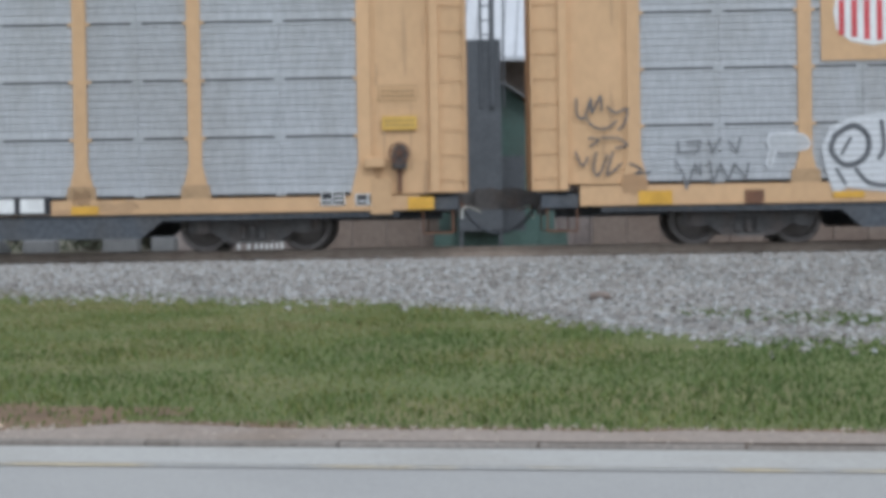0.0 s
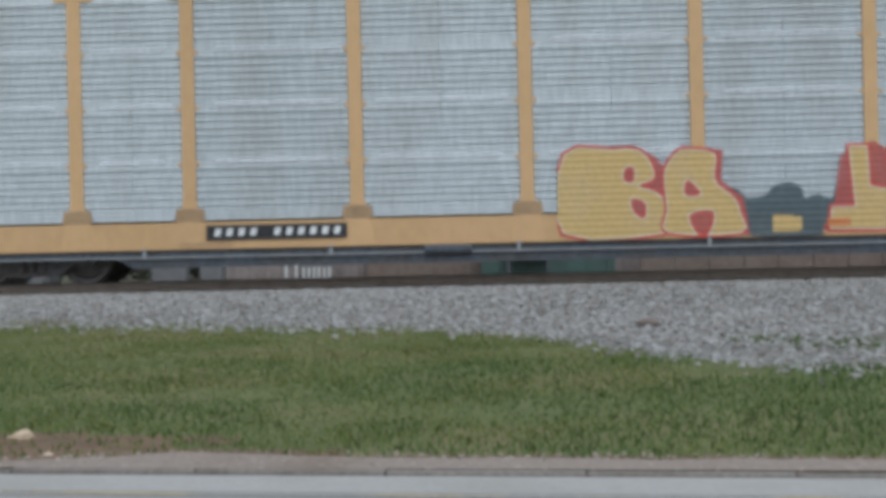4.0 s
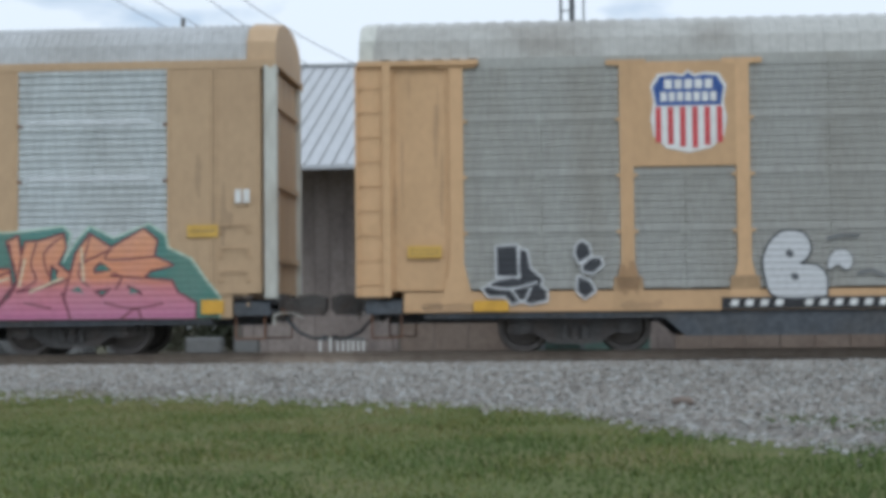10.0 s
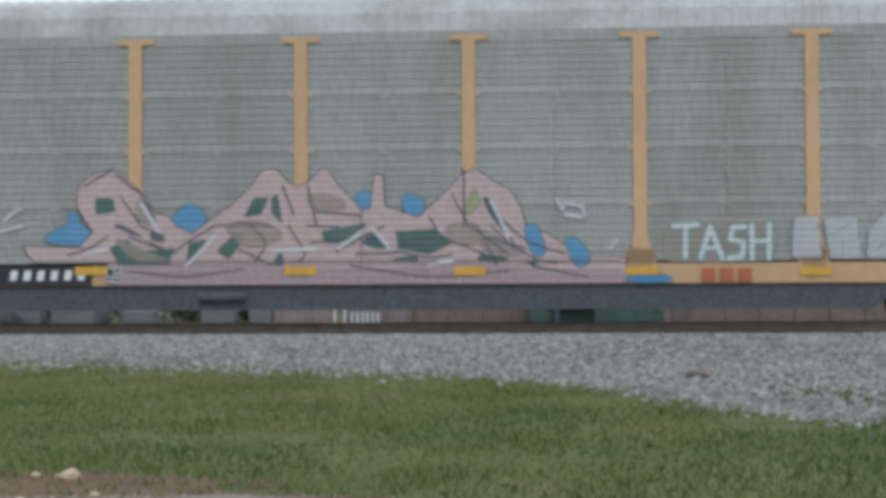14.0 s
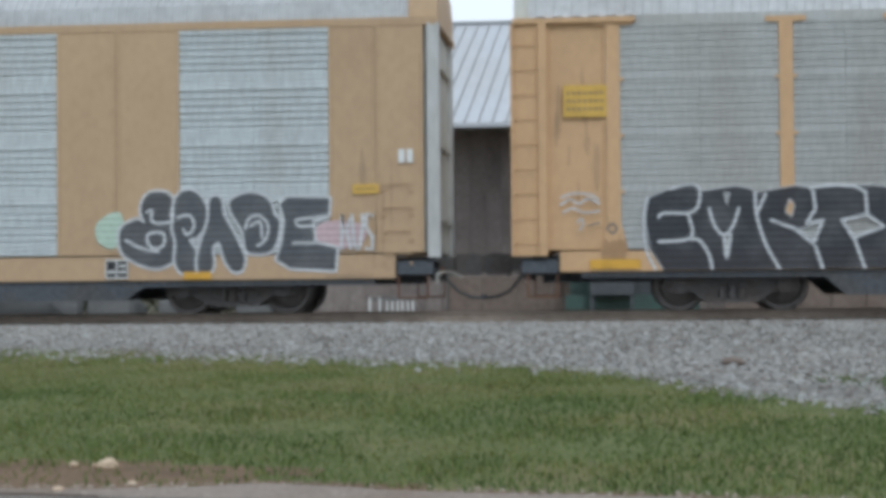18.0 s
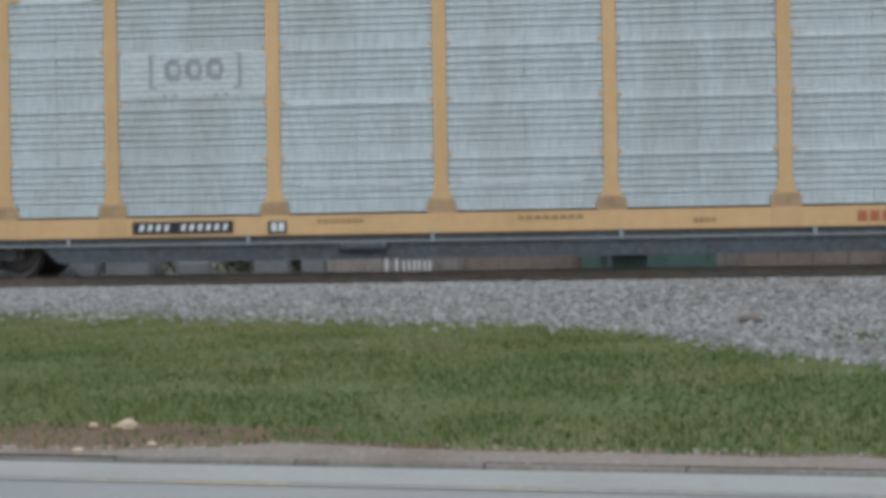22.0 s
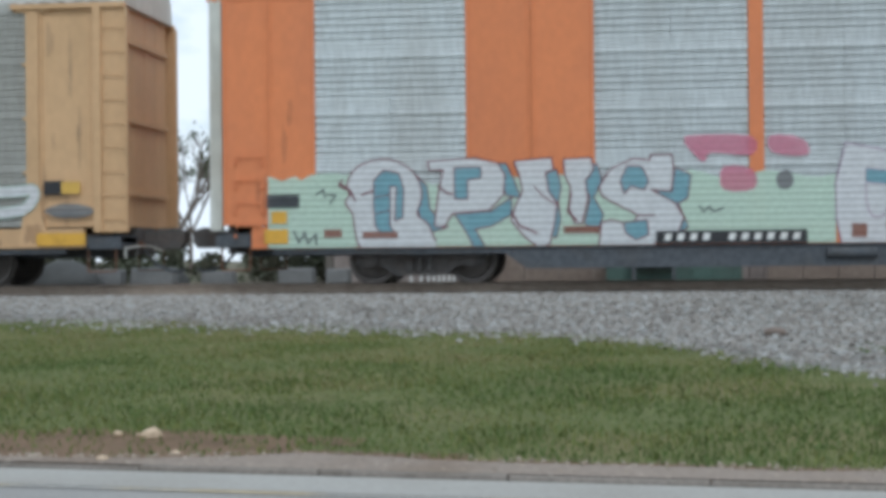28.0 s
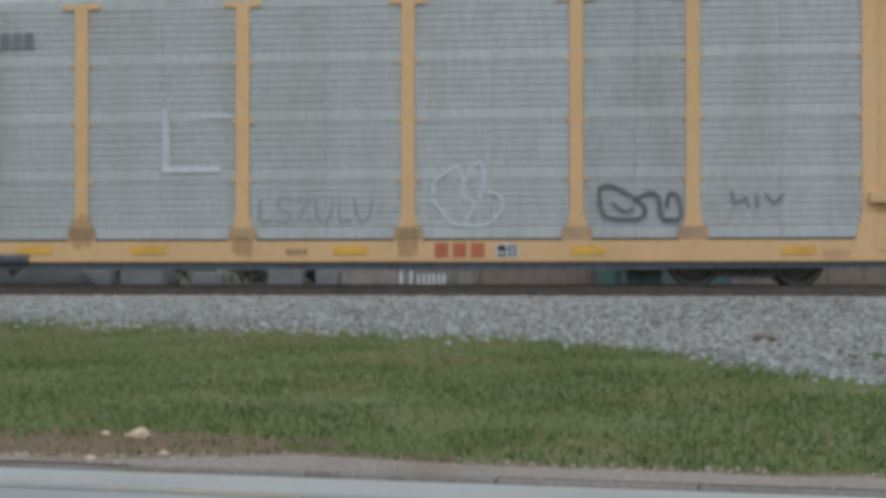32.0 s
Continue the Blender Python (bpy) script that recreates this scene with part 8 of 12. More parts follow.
spray(c, "kerse", "maroon", 0.033, (7.73, 1.60, 7.93, 1.88, 7.98, 2.17, 8.36, 2.18, 8.40, 1.92, 8.69, 1.92, 8.73, 1.59, 8.58, 1.49, 9.06, 1.49, 9.10, 1.20, 8.95, 1.01, 8.66, 0.59, 7.62, 0.60, 7.68, 1.31), cuts=[(7.68, 1.31, 7.87, 1.12, 8.30, 1.21, 9.06, 1.44), (8.12, 2.17, 8.16, 1.59)], holes=[(8.13, 1.48, 8.30, 1.40, 8.20, 1.26, 8.11, 1.31), (8.18, 1.12, 8.58, 1.06, 8.29, 0.95)])
spray(c, "kerse", "maroon", 0.033, (9.02, 1.96, 9.21, 2.06, 9.27, 1.67, 9.35, 1.96, 9.54, 1.96, 10.01, 2.09, 10.05, 1.85, 9.91, 1.57, 10.09, 1.43, 10.47, 1.47, 10.37, 1.09, 9.99, 1.00, 10.17, 0.57, 8.66, 0.59, 9.05, 1.01, 9.20, 1.29, 9.15, 1.58), cuts=[(9.19, 1.10, 9.81, 1.21, 10.47, 1.47), (9.27, 1.67, 9.23, 1.39)], holes=[(9.79, 1.57, 9.93, 1.47, 9.85, 1.21, 9.77, 1.27), (10.13, 1.17, 10.37, 1.09, 9.94, 1.03)], label="salmon and pink graffiti letter outlined in maroon")
spray(c, "kerse", "maroon", 0.033, (10.24, 1.76, 10.48, 2.08, 10.85, 1.84, 11.42, 2.16, 11.65, 1.97, 11.59, 1.69, 11.92, 1.54, 11.54, 1.45, 11.40, 1.31, 11.91, 1.26, 12.00, 1.07, 12.32, 0.88, 12.31, 0.55, 10.17, 0.57, 10.04, 1.00, 10.14, 1.38), cuts=[(10.28, 1.56, 10.85, 1.82), (10.84, 1.37, 11.40, 1.31), (11.01, 0.61, 11.30, 0.80, 11.39, 0.56)], holes=[(10.54, 1.50, 10.66, 1.61, 10.86, 1.46, 10.56, 1.40), (10.54, 1.11, 10.88, 1.16, 11.05, 1.32, 10.69, 0.99), (11.14, 1.20, 11.35, 1.11, 11.41, 1.01, 11.12, 1.16)])
spray(c, "maroon", None, 0.000, (0.016, 4.98, 2.10, 5.03, 1.73, 4.76, 1.45, 4.45, 1.24), (0.016, 5.15, 2.16, 5.20, 1.73, 5.43, 1.25), (0.016, 5.30, 2.07, 5.39, 1.54), (0.016, 4.66, 1.40, 5.19, 1.35, 5.48, 1.10), (0.016, 5.44, 2.06, 5.46, 1.73, 5.72, 1.48), (0.016, 6.50, 2.10, 6.59, 1.71, 6.97, 1.61), (0.016, 7.50, 1.99, 7.30, 1.61, 7.49, 1.03), (0.016, 6.01, 1.38, 6.68, 1.47, 7.01, 1.32), (0.016, 6.73, 1.57, 7.06, 1.61, 7.30, 1.22), soft=True, label="dark inner letter line")
spray(c, "maroon", None, 0.000, (0.016, 8.00, 2.15, 8.02, 1.79, 7.73, 1.55), (0.016, 8.38, 1.92, 8.21, 1.69, 8.11, 1.50, 8.58, 1.49), (0.016, 7.68, 1.31, 7.92, 1.31, 8.20, 1.21, 8.68, 1.35), (0.016, 9.06, 1.94, 9.11, 1.58, 9.20, 1.29, 9.05, 1.01), (0.016, 9.54, 1.94, 9.44, 1.58, 9.53, 1.29, 9.19, 1.10), (0.016, 10.01, 2.06, 9.67, 1.76, 9.76, 1.38), (0.016, 10.48, 2.06, 10.38, 1.66, 10.28, 1.38, 10.46, 1.18), (0.016, 10.85, 1.82, 10.75, 1.65, 11.22, 1.65, 11.59, 1.69), (0.016, 10.89, 1.41, 11.03, 1.32, 10.93, 1.13), soft=True)
spray(c, "maroon", None, 0.000, (0.016, 6.20, 0.85, 6.68, 0.99, 7.25, 0.84), (0.016, 7.72, 0.98, 8.01, 0.83, 7.91, 0.60), (0.016, 9.33, 0.91, 9.80, 0.81), (0.016, 10.74, 0.90, 11.20, 0.80, 11.76, 0.88), (0.016, 5.33, 0.86, 5.72, 0.96), (0.016, 4.42, 1.07, 5.09, 1.08), soft=True)
spray(c, "tealbg", None, 0.000, (6.83, 1.42, 6.97, 1.44, 7.01, 1.25, 6.82, 1.21), (8.18, 1.38, 8.35, 1.45, 8.28, 1.26), (9.84, 1.52, 9.92, 1.33, 9.81, 1.24), (10.13, 1.11, 10.28, 1.19, 10.37, 1.07), (10.58, 1.47, 10.75, 1.56, 10.84, 1.44), (11.19, 1.17, 11.35, 1.08, 11.17, 1.05), (11.63, 1.40, 11.79, 1.37, 11.63, 1.29), (5.46, 1.63, 5.63, 1.57, 5.68, 1.42, 5.53, 1.38), (4.18, 1.50, 4.37, 1.36, 4.42, 1.07, 4.18, 0.97))
spray(c, "cream", None, 0.000, (0.021, 5.73, 1.96, 5.74, 1.72, 6.01, 1.60), (0.021, 6.50, 1.90, 6.54, 1.62), (0.021, 5.91, 1.34, 6.49, 1.41, 6.68, 1.23), (0.021, 8.17, 2.02, 8.30, 1.59), (0.021, 8.34, 1.12, 9.05, 1.34), (0.021, 9.34, 1.67, 9.24, 1.20), (0.021, 9.43, 1.10, 10.00, 1.33), (0.021, 10.33, 1.85, 10.37, 1.28))
spray(c, "teal", "darkgreen", 0.019, (0.029, 4.95, 1.49, 5.10, 1.46), (0.019, 8.45, 1.88, 8.49, 1.59))
spray(c, "purplebg", None, 0.000, (-3.93, 2.05, -3.62, 2.34, -3.12, 2.26, -2.72, 2.35, -2.32, 2.21, -1.92, 2.32, -1.52, 2.21, -1.12, 2.33, -0.62, 2.20, -0.13, 2.29, 0.37, 2.17, 0.76, 2.30, 1.26, 2.17, 1.85, 2.26, 2.34, 2.16, 2.82, 2.25, 3.31, 2.26, 3.60, 2.12, 3.78, 1.85, 3.83, 1.46, 3.96, 1.07, 3.40, 1.08, -3.92, 1.46), soft=True, label="purple sprayed halo")
spray(c, "pond", "darkgreen", 0.019, (-3.98, 2.05, -3.12, 2.12, -2.12, 2.08, -1.12, 2.09, 0.37, 2.09, 1.85, 2.07, 3.02, 2.10, 3.55, 1.95, 3.60, 1.51, 4.08, 1.07, 4.17, 0.59, -4.02, 0.68), label="dark sage ground of graffiti")
wild(c, -3.86, 3.82, 0.63, 2.02, P["smok"], P["darkgreen"], 41, 22, r=0.06, edge=0.022, label="grey-green graffiti strokes")
wild(c, -3.70, 3.60, 0.63, 1.60, P["sage"], P["darkgreen"], 141, 18, r=0.06, edge=0.022, label="pale sage graffiti strokes")
spray(c, "sage", "darkgreen", 0.021, (0.096, -1.24, 1.92, -1.50, 1.72, -1.44, 1.33, -1.27, 0.70), (0.086, -0.92, 1.96, -0.62, 1.71, -0.18, 1.66), (0.086, -1.07, 1.72, -0.82, 1.47, -0.23, 1.32), (0.077, -0.47, 2.00, -0.23, 1.71), (0.077, -0.13, 2.02, 0.02, 2.02, -0.03, 1.80, -0.23, 1.51), soft=True, label="pale sage graffiti strokes outlined in dark green")
spray(c, "smok", "darkgreen", 0.021, (0.077, 0.32, 2.01, 0.42, 1.89, 0.17, 1.80, 0.12, 1.51), (0.077, 0.71, 1.99, 0.52, 1.60, 0.61, 1.26, 0.91, 1.21, 1.01, 1.40, 0.91, 1.79), (0.077, 0.91, 2.00, 1.26, 1.98, 1.21, 1.69), soft=True, label="grey-green graffiti strokes outlined in dark green")
spray(c, "sage", "darkgreen", 0.021, (0.077, 1.11, 1.79, 1.30, 1.30, 1.25, 1.11), (0.077, 1.45, 1.98, 1.40, 1.69, 1.70, 1.68, 1.30, 1.25), (0.077, 1.99, 1.92, 2.09, 1.58, 2.23, 1.38, 2.72, 1.28), soft=True)
spray(c, "smok", "darkgreen", 0.021, (0.077, 2.24, 1.87, 2.48, 1.96, 2.58, 1.57, 2.33, 1.48), (0.086, 3.02, 2.00, 3.07, 1.86, 2.82, 1.62, 2.72, 1.28), (0.077, 3.26, 1.93, 3.45, 1.75, 3.21, 1.52, 3.55, 1.46), soft=True)
spray(c, "sage", "darkgreen", 0.021, (0.086, 2.97, 1.47, 3.21, 1.13, 3.40, 1.08), (0.086, 3.55, 1.27, 3.89, 1.07), (0.086, 1.84, 1.39, 1.74, 1.10, 2.03, 0.81), (0.077, 1.55, 1.30, 1.45, 0.91), (0.077, 2.04, 1.29, 2.13, 1.10, 2.62, 1.09), soft=True)
spray(c, "smok", "darkgreen", 0.021, (0.086, -1.12, 1.04, -0.87, 0.99, -1.02, 0.69), (0.086, -0.62, 1.13, -0.38, 0.69), (0.077, -0.23, 1.12, -0.28, 0.69), (0.086, 0.37, 1.07, 0.51, 0.68), (0.086, 2.13, 1.00, 2.23, 0.66), (0.077, 2.57, 0.99, 2.72, 0.65), (0.086, 3.01, 0.99, 3.06, 0.65), (0.077, 1.35, 1.10, 1.59, 0.67))
spray(c, "sage", "darkgreen", 0.021, (0.096, -2.17, 1.34, -1.97, 1.73, -1.72, 2.02), (0.086, -1.97, 1.34, -1.62, 1.14), (0.086, -2.72, 1.99, -2.52, 1.64, -2.82, 1.25, -2.32, 0.95), (0.086, -3.32, 2.04, -3.07, 1.55, -3.52, 1.16), (0.086, -3.77, 1.95, -3.62, 1.46, -3.77, 0.87), (0.077, -3.12, 1.16, -2.72, 0.76), soft=True)
spray(c, "mint", None, 0.000, (0.017, -1.32, 1.94, -1.52, 1.74, -1.50, 1.43), (0.017, -0.82, 1.96, -0.60, 1.75), (0.017, -0.13, 2.05, 0.03, 2.05), (0.017, 0.37, 2.01, 0.45, 1.91), (0.017, 0.86, 2.04, 1.26, 2.04), (0.017, 1.47, 1.96, 1.37, 1.71), (0.017, 1.94, 1.95, 2.06, 1.60), (0.017, 3.06, 2.05, 3.08, 1.90), (0.017, 3.31, 1.97, 3.50, 1.80), (0.017, -1.12, 1.09, -0.87, 1.05), (0.017, 3.01, 1.04, 3.21, 0.89))
spray(c, "goldthin", None, 0.000, (0.057, -0.08, 1.41, 0.27, 1.36), (0.048, 0.02, 1.22, 0.07, 1.07), (0.038, 2.38, 1.19, 2.43, 1.09), (0.048, 3.69, 1.27, 3.79, 1.17))
spray(c, "limebg", None, 0.000, (-11.90, 1.32, -11.70, 1.61, -11.40, 1.70, -11.25, 1.21, -11.60, 1.02), (-9.92, 2.02, -9.67, 2.21, -9.48, 2.16, -9.72, 1.83, -9.87, 1.78), (-7.08, 2.03, -6.79, 2.22, -6.70, 1.93, -6.89, 1.74), (-4.44, 1.23, -4.25, 1.33, -4.21, 0.95, -4.40, 0.85), soft=True)
spray(c, "greenbg", None, 0.000, (-11.45, 0.82, -11.30, 1.31, -11.15, 1.70, -11.05, 2.07, -10.61, 2.20, -9.92, 2.12, -9.43, 2.18, -9.13, 2.24, -8.45, 2.27, -7.57, 2.25, -6.99, 2.13, -6.60, 2.20, -6.02, 2.25, -5.34, 2.20, -4.81, 2.24, -4.48, 1.91, -4.38, 1.14, -4.35, 0.52, -11.45, 0.58), soft=True, label="green sprayed halo")
spray(c, "bern", "maroon", 0.038, (-11.07, 2.01, -10.71, 2.03, -10.51, 2.18, -10.21, 2.21, -10.07, 2.07, -10.07, 1.78, -10.17, 1.62, -9.82, 1.54, -9.67, 1.29, -9.72, 1.10, -9.63, 0.81, -9.68, 0.52, -10.61, 0.53, -10.71, 0.91, -10.96, 1.01, -11.06, 0.53, -11.45, 0.58, -11.47, 0.87, -11.30, 1.07, -11.10, 1.11, -11.15, 1.36, -11.05, 1.50), holes=[(-10.71, 1.69, -10.41, 1.74, -10.39, 1.54, -10.66, 1.50), (-10.41, 1.30, -10.12, 1.34, -10.12, 1.15, -10.41, 1.20), (-11.03, 0.90, -10.81, 0.90, -10.79, 0.58, -11.04, 0.58)], soft=True, label="pink fading graffiti letter outlined in maroon")
spray(c, "bern", "maroon", 0.038, (-9.72, 1.58, -9.67, 1.83, -9.48, 2.11, -9.38, 2.06, -9.53, 1.77, -9.48, 1.58))
spray(c, "bern", "maroon", 0.038, (-9.21, 1.97, -9.08, 2.16, -8.64, 2.25, -8.40, 2.10, -8.45, 1.86, -8.84, 1.81, -8.89, 1.67, -8.84, 1.43, -8.55, 1.38, -8.74, 1.23, -8.74, 0.99, -8.40, 0.99, -8.55, 0.51, -9.43, 0.51, -9.63, 0.95, -9.67, 1.29, -9.53, 1.48, -9.13, 1.53, -9.28, 1.77), holes=[(-9.28, 1.29, -9.04, 1.33, -8.84, 1.23, -9.14, 1.04)], soft=True, label="pink fading graffiti letter outlined in maroon")
spray(c, "bern", "maroon", 0.038, (-8.35, 2.00, -8.15, 2.15, -7.71, 2.22, -7.37, 2.09, -7.28, 1.75, -7.33, 1.41, -7.57, 1.27, -7.48, 1.07, -7.19, 0.88, -6.88, 0.78, -6.95, 0.49, -7.82, 0.50, -7.87, 0.84, -7.96, 0.98, -8.11, 0.99, -8.11, 0.50, -8.55, 0.51, -8.50, 1.33, -8.25, 1.47, -8.11, 1.76, -8.15, 1.90), holes=[(-7.96, 1.66, -7.83, 1.85, -7.72, 1.66, -7.82, 1.42, -8.01, 1.32)], soft=True)
spray(c, "bern", "maroon", 0.038, (-7.20, 2.08, -7.01, 2.08, -6.70, 1.69, -6.70, 2.08, -6.40, 2.24, -6.09, 2.21, -6.10, 1.85, -6.29, 1.78, -6.29, 1.45, -6.01, 1.20, -5.93, 0.58, -6.56, 0.63, -6.80, 1.16, -7.04, 1.55, -7.07, 1.22, -6.80, 1.16, -6.80, 0.97, -7.28, 0.98), soft=True, label="pink fading graffiti letter outlined in maroon")
spray(c, "bern", "maroon", 0.038, (0.249, -5.75, 1.73, -5.44, 1.94, -4.96, 2.01, -4.66, 1.67, -4.62, 1.19, -4.89, 0.84, -5.36, 0.77), (0.172, -5.88, 1.68, -5.72, 1.20, -5.50, 0.96), (0.172, -6.22, 0.77, -5.36, 0.69), soft=True)
spray(c, "teal", None, 0.000, (-8.99, 1.65, -8.47, 1.68, -8.65, 1.40, -8.84, 1.46), (-9.33, 1.21, -9.06, 1.25, -9.04, 1.05, -9.25, 1.07), (-7.94, 1.76, -7.72, 1.85, -7.71, 1.56, -7.87, 1.32, -7.98, 1.37), (-6.28, 1.64, -6.08, 1.69, -6.02, 1.56, -6.17, 1.41), (-5.59, 1.68, -5.25, 1.80, -5.04, 1.61, -5.04, 1.32, -5.26, 1.15, -5.47, 1.23), (-6.66, 0.92, -6.32, 0.97, -6.22, 0.77, -6.46, 0.80), soft=True, label="teal hollow in pink letter")
spray(c, "slate", None, 0.000, (0.029, -10.98, 1.84, -11.04, 1.55), (0.029, -11.02, 1.33, -11.24, 1.11), (0.034, -9.05, 1.79, -8.89, 1.86, -8.64, 1.84, -8.43, 1.94), (0.034, -9.09, 1.72, -8.96, 1.54, -8.68, 1.42), (0.029, -9.62, 1.53, -9.56, 1.73, -9.41, 1.97), (0.029, -9.45, 1.00, -9.14, 0.92, -8.74, 0.97), soft=True, label="dark shading between letters")
spray(c, "slate", None, 0.000, (0.029, -8.25, 1.95, -7.96, 2.02, -7.72, 2.02), (0.034, -7.68, 1.95, -7.63, 1.66, -7.71, 1.41, -7.81, 1.29), (0.034, -7.96, 1.10, -8.04, 0.89, -8.08, 0.58), (0.043, -7.06, 2.02, -6.87, 1.60, -6.65, 1.21, -6.49, 0.97), (0.034, -6.65, 1.55, -6.68, 1.79, -6.58, 1.99), (0.034, -6.31, 1.81, -6.07, 1.64, -6.00, 1.48, -5.88, 1.25), (0.029, -6.47, 0.91, -6.22, 0.80, -5.98, 0.91), (0.034, -5.59, 1.80, -5.25, 1.89, -4.98, 1.77, -4.86, 1.48, -4.89, 1.05), (0.029, -5.77, 1.81, -5.64, 1.25, -5.55, 0.98), soft=True)
spray(c, "palepink2", None, 0.000, (0.021, -11.00, 1.89, -10.71, 1.94), (0.021, -10.49, 2.06, -10.21, 2.13), (0.021, -9.13, 1.98, -8.98, 2.10, -8.64, 2.17), (0.021, -8.15, 2.00, -7.71, 2.14, -7.45, 2.02), (0.021, -6.55, 2.08, -6.31, 2.16, -6.15, 2.14), (0.021, -5.34, 2.06, -4.96, 2.14, -4.60, 1.86), (0.021, -7.09, 1.36, -6.80, 1.21), (0.021, -7.14, 1.22, -6.80, 1.26))
spray(c, "white", None, 0.000, (0.048, -11.30, 0.92, -11.29, 0.91), (0.038, -10.68, 1.50, -10.65, 1.21), (0.057, -9.51, 1.37, -9.50, 1.36), (0.057, -7.38, 0.79, -7.37, 0.78), (0.067, -7.19, 0.76, -7.18, 0.75), (0.057, -6.99, 0.88, -6.98, 0.87), (0.057, -4.63, 1.16, -4.62, 1.15), (0.029, -8.25, 1.57, -8.35, 1.33), (0.029, -4.63, 1.52, -4.62, 1.28))
number_board(c, -5.80, -3.16, 0.63, 0.85, board=False)
frame_logo(c, -9.05, -7.31, 3.89, 4.58)
bars(c, -9.03, -7.32, 3.60, 3.76, (3, 2, 2), M["white"], "lettering")
rect(c, -3.36, -2.87, 0.63, 0.72, M["marker"], "reflective_strip", "")
rect(c, -0.52, -0.03, 0.63, 0.69, M["marker"], "reflective_strip", "")
rect(c, 2.62, 3.09, 0.63, 0.66, M["marker"], "reflective_strip", "")
notice(c, 12.18, 12.71, 2.01, 2.22, "placard", 1, "small notice plate")
rect(c, 12.43, 12.82, 0.69, 0.93, M["marker"], "reflective_strip", "")
notice(c, -12.74, -12.21, 1.35, 1.52, "placard", 1, "small notice plate")
bars(c, 13.00, 13.29, 2.59, 2.82, (2,), M["white"])
bars(c, -12.67, -12.20, 2.55, 2.65, (4,), M["white"])
c = autorack("yellow autorack car with stained screens, pink and blue graffiti", "A", "yellow", "panel_dark", "roof_dull", brake=(13.46, 1.25))
CARS.append(c)
stains(c, 7, 0.9, 8)
crest(c, -8.84, -7.51, 3.30, 4.75, (-9.06, -7.30, 3.07, 4.92, "yellow"))
number_board(c, -7.88, -5.08, 0.69, 1.02)
spray(c, "bluepuff", "char", 0.014, (-5.86, 1.43, -5.81, 1.60, -5.53, 1.74, -5.51, 1.94, -5.33, 1.93, -5.30, 1.76, -5.11, 1.62, -5.11, 1.40), (-3.82, 1.61, -3.63, 1.90, -3.38, 2.09, -3.08, 1.85, -3.28, 1.61, -3.53, 1.56), (-0.36, 2.29, -0.18, 2.21, -0.15, 2.02, -0.30, 1.91, -0.49, 1.95, -0.54, 2.14), (0.30, 2.16, 0.53, 2.20, 0.69, 2.06, 0.62, 1.85, 0.38, 1.87), soft=True, label="blue sprayed puff")
spray(c, "palepink", "char", 0.017, (-6.31, 1.38, -5.31, 1.33, -5.06, 1.62, -5.21, 1.82, -5.36, 2.06, -5.31, 2.40, -5.07, 2.60, -4.72, 2.69, -4.47, 2.49, -4.17, 2.25, -4.02, 1.95, -3.72, 1.85, -3.63, 1.71, -3.33, 1.56, -2.94, 1.85, -2.64, 2.04, -2.30, 2.37, -2.10, 2.64, -1.85, 2.66, -1.66, 2.42, -1.51, 2.37, -1.32, 2.41, -1.12, 2.63, -0.98, 2.65, -0.78, 2.36, -0.54, 2.12, -0.39, 1.95, -0.40, 0.62, -4.81, 0.64, -4.81, 1.08, -6.11, 1.09), label="pale pink peaked graffiti with dark green hollows")
spray(c, "palepink", "char", 0.017, (-0.39, 1.95, -0.24, 1.97, -0.18, 2.55, -0.04, 2.55, 0.01, 2.01, 0.57, 1.82, 0.77, 2.01, 1.06, 2.25, 1.30, 2.53, 1.54, 2.64, 1.83, 2.43, 2.11, 2.28, 2.30, 2.04, 2.40, 1.66, 2.78, 1.51, 3.16, 1.27, 3.63, 1.13, 4.06, 1.12, 4.12, 0.79, 4.00, 0.60, -0.40, 0.62))
spray(c, "bluepuff", "char", 0.014, (2.40, 1.66, 2.59, 1.66, 2.73, 1.23, 2.54, 1.16, 2.40, 1.47), (3.06, 1.42, 3.30, 1.41, 3.49, 1.08, 3.25, 0.97), soft=True)
spray(c, "holegreen", "char", 0.010, (-5.03, 2.19, -4.72, 2.18, -4.67, 1.96, -5.01, 1.91), (-2.42, 1.84, -2.25, 2.18, -2.00, 2.18, -2.13, 1.89), (-1.95, 2.18, -1.84, 2.22, -1.76, 1.74, -1.95, 1.93), (-4.76, 1.32, -4.47, 1.47, -4.27, 1.27, -3.67, 1.32, -3.72, 1.03, -4.61, 1.03), (-3.38, 1.41, -3.08, 1.46, -3.23, 1.17, -3.43, 1.07), (-2.89, 1.26, -2.54, 1.60, -2.39, 1.55, -2.69, 1.12), label="dark green hollow in pink letter")
spray(c, "holegreen", "char", 0.010, (-1.08, 1.59, -0.30, 1.73, -0.49, 1.49, -0.78, 1.39, -1.03, 1.40), (-0.40, 1.39, -0.20, 1.53, 0.14, 1.29, -0.15, 1.29), (0.19, 1.58, 0.86, 1.62, 1.15, 1.38, 0.76, 1.19, 0.23, 1.29), (0.09, 1.10, 0.57, 1.19, 0.57, 1.04), (1.63, 1.19, 2.11, 1.14, 2.01, 1.04, 1.58, 1.07))
spray(c, "mauvethin", None, 0.000, (-4.81, 1.01, -2.74, 1.02, -0.40, 0.97, 1.15, 1.02, 3.06, 0.93, 4.10, 0.89, 3.99, 0.62, -0.40, 0.64, -4.81, 0.66), soft=True, label="mauve sprayed band along the sill")
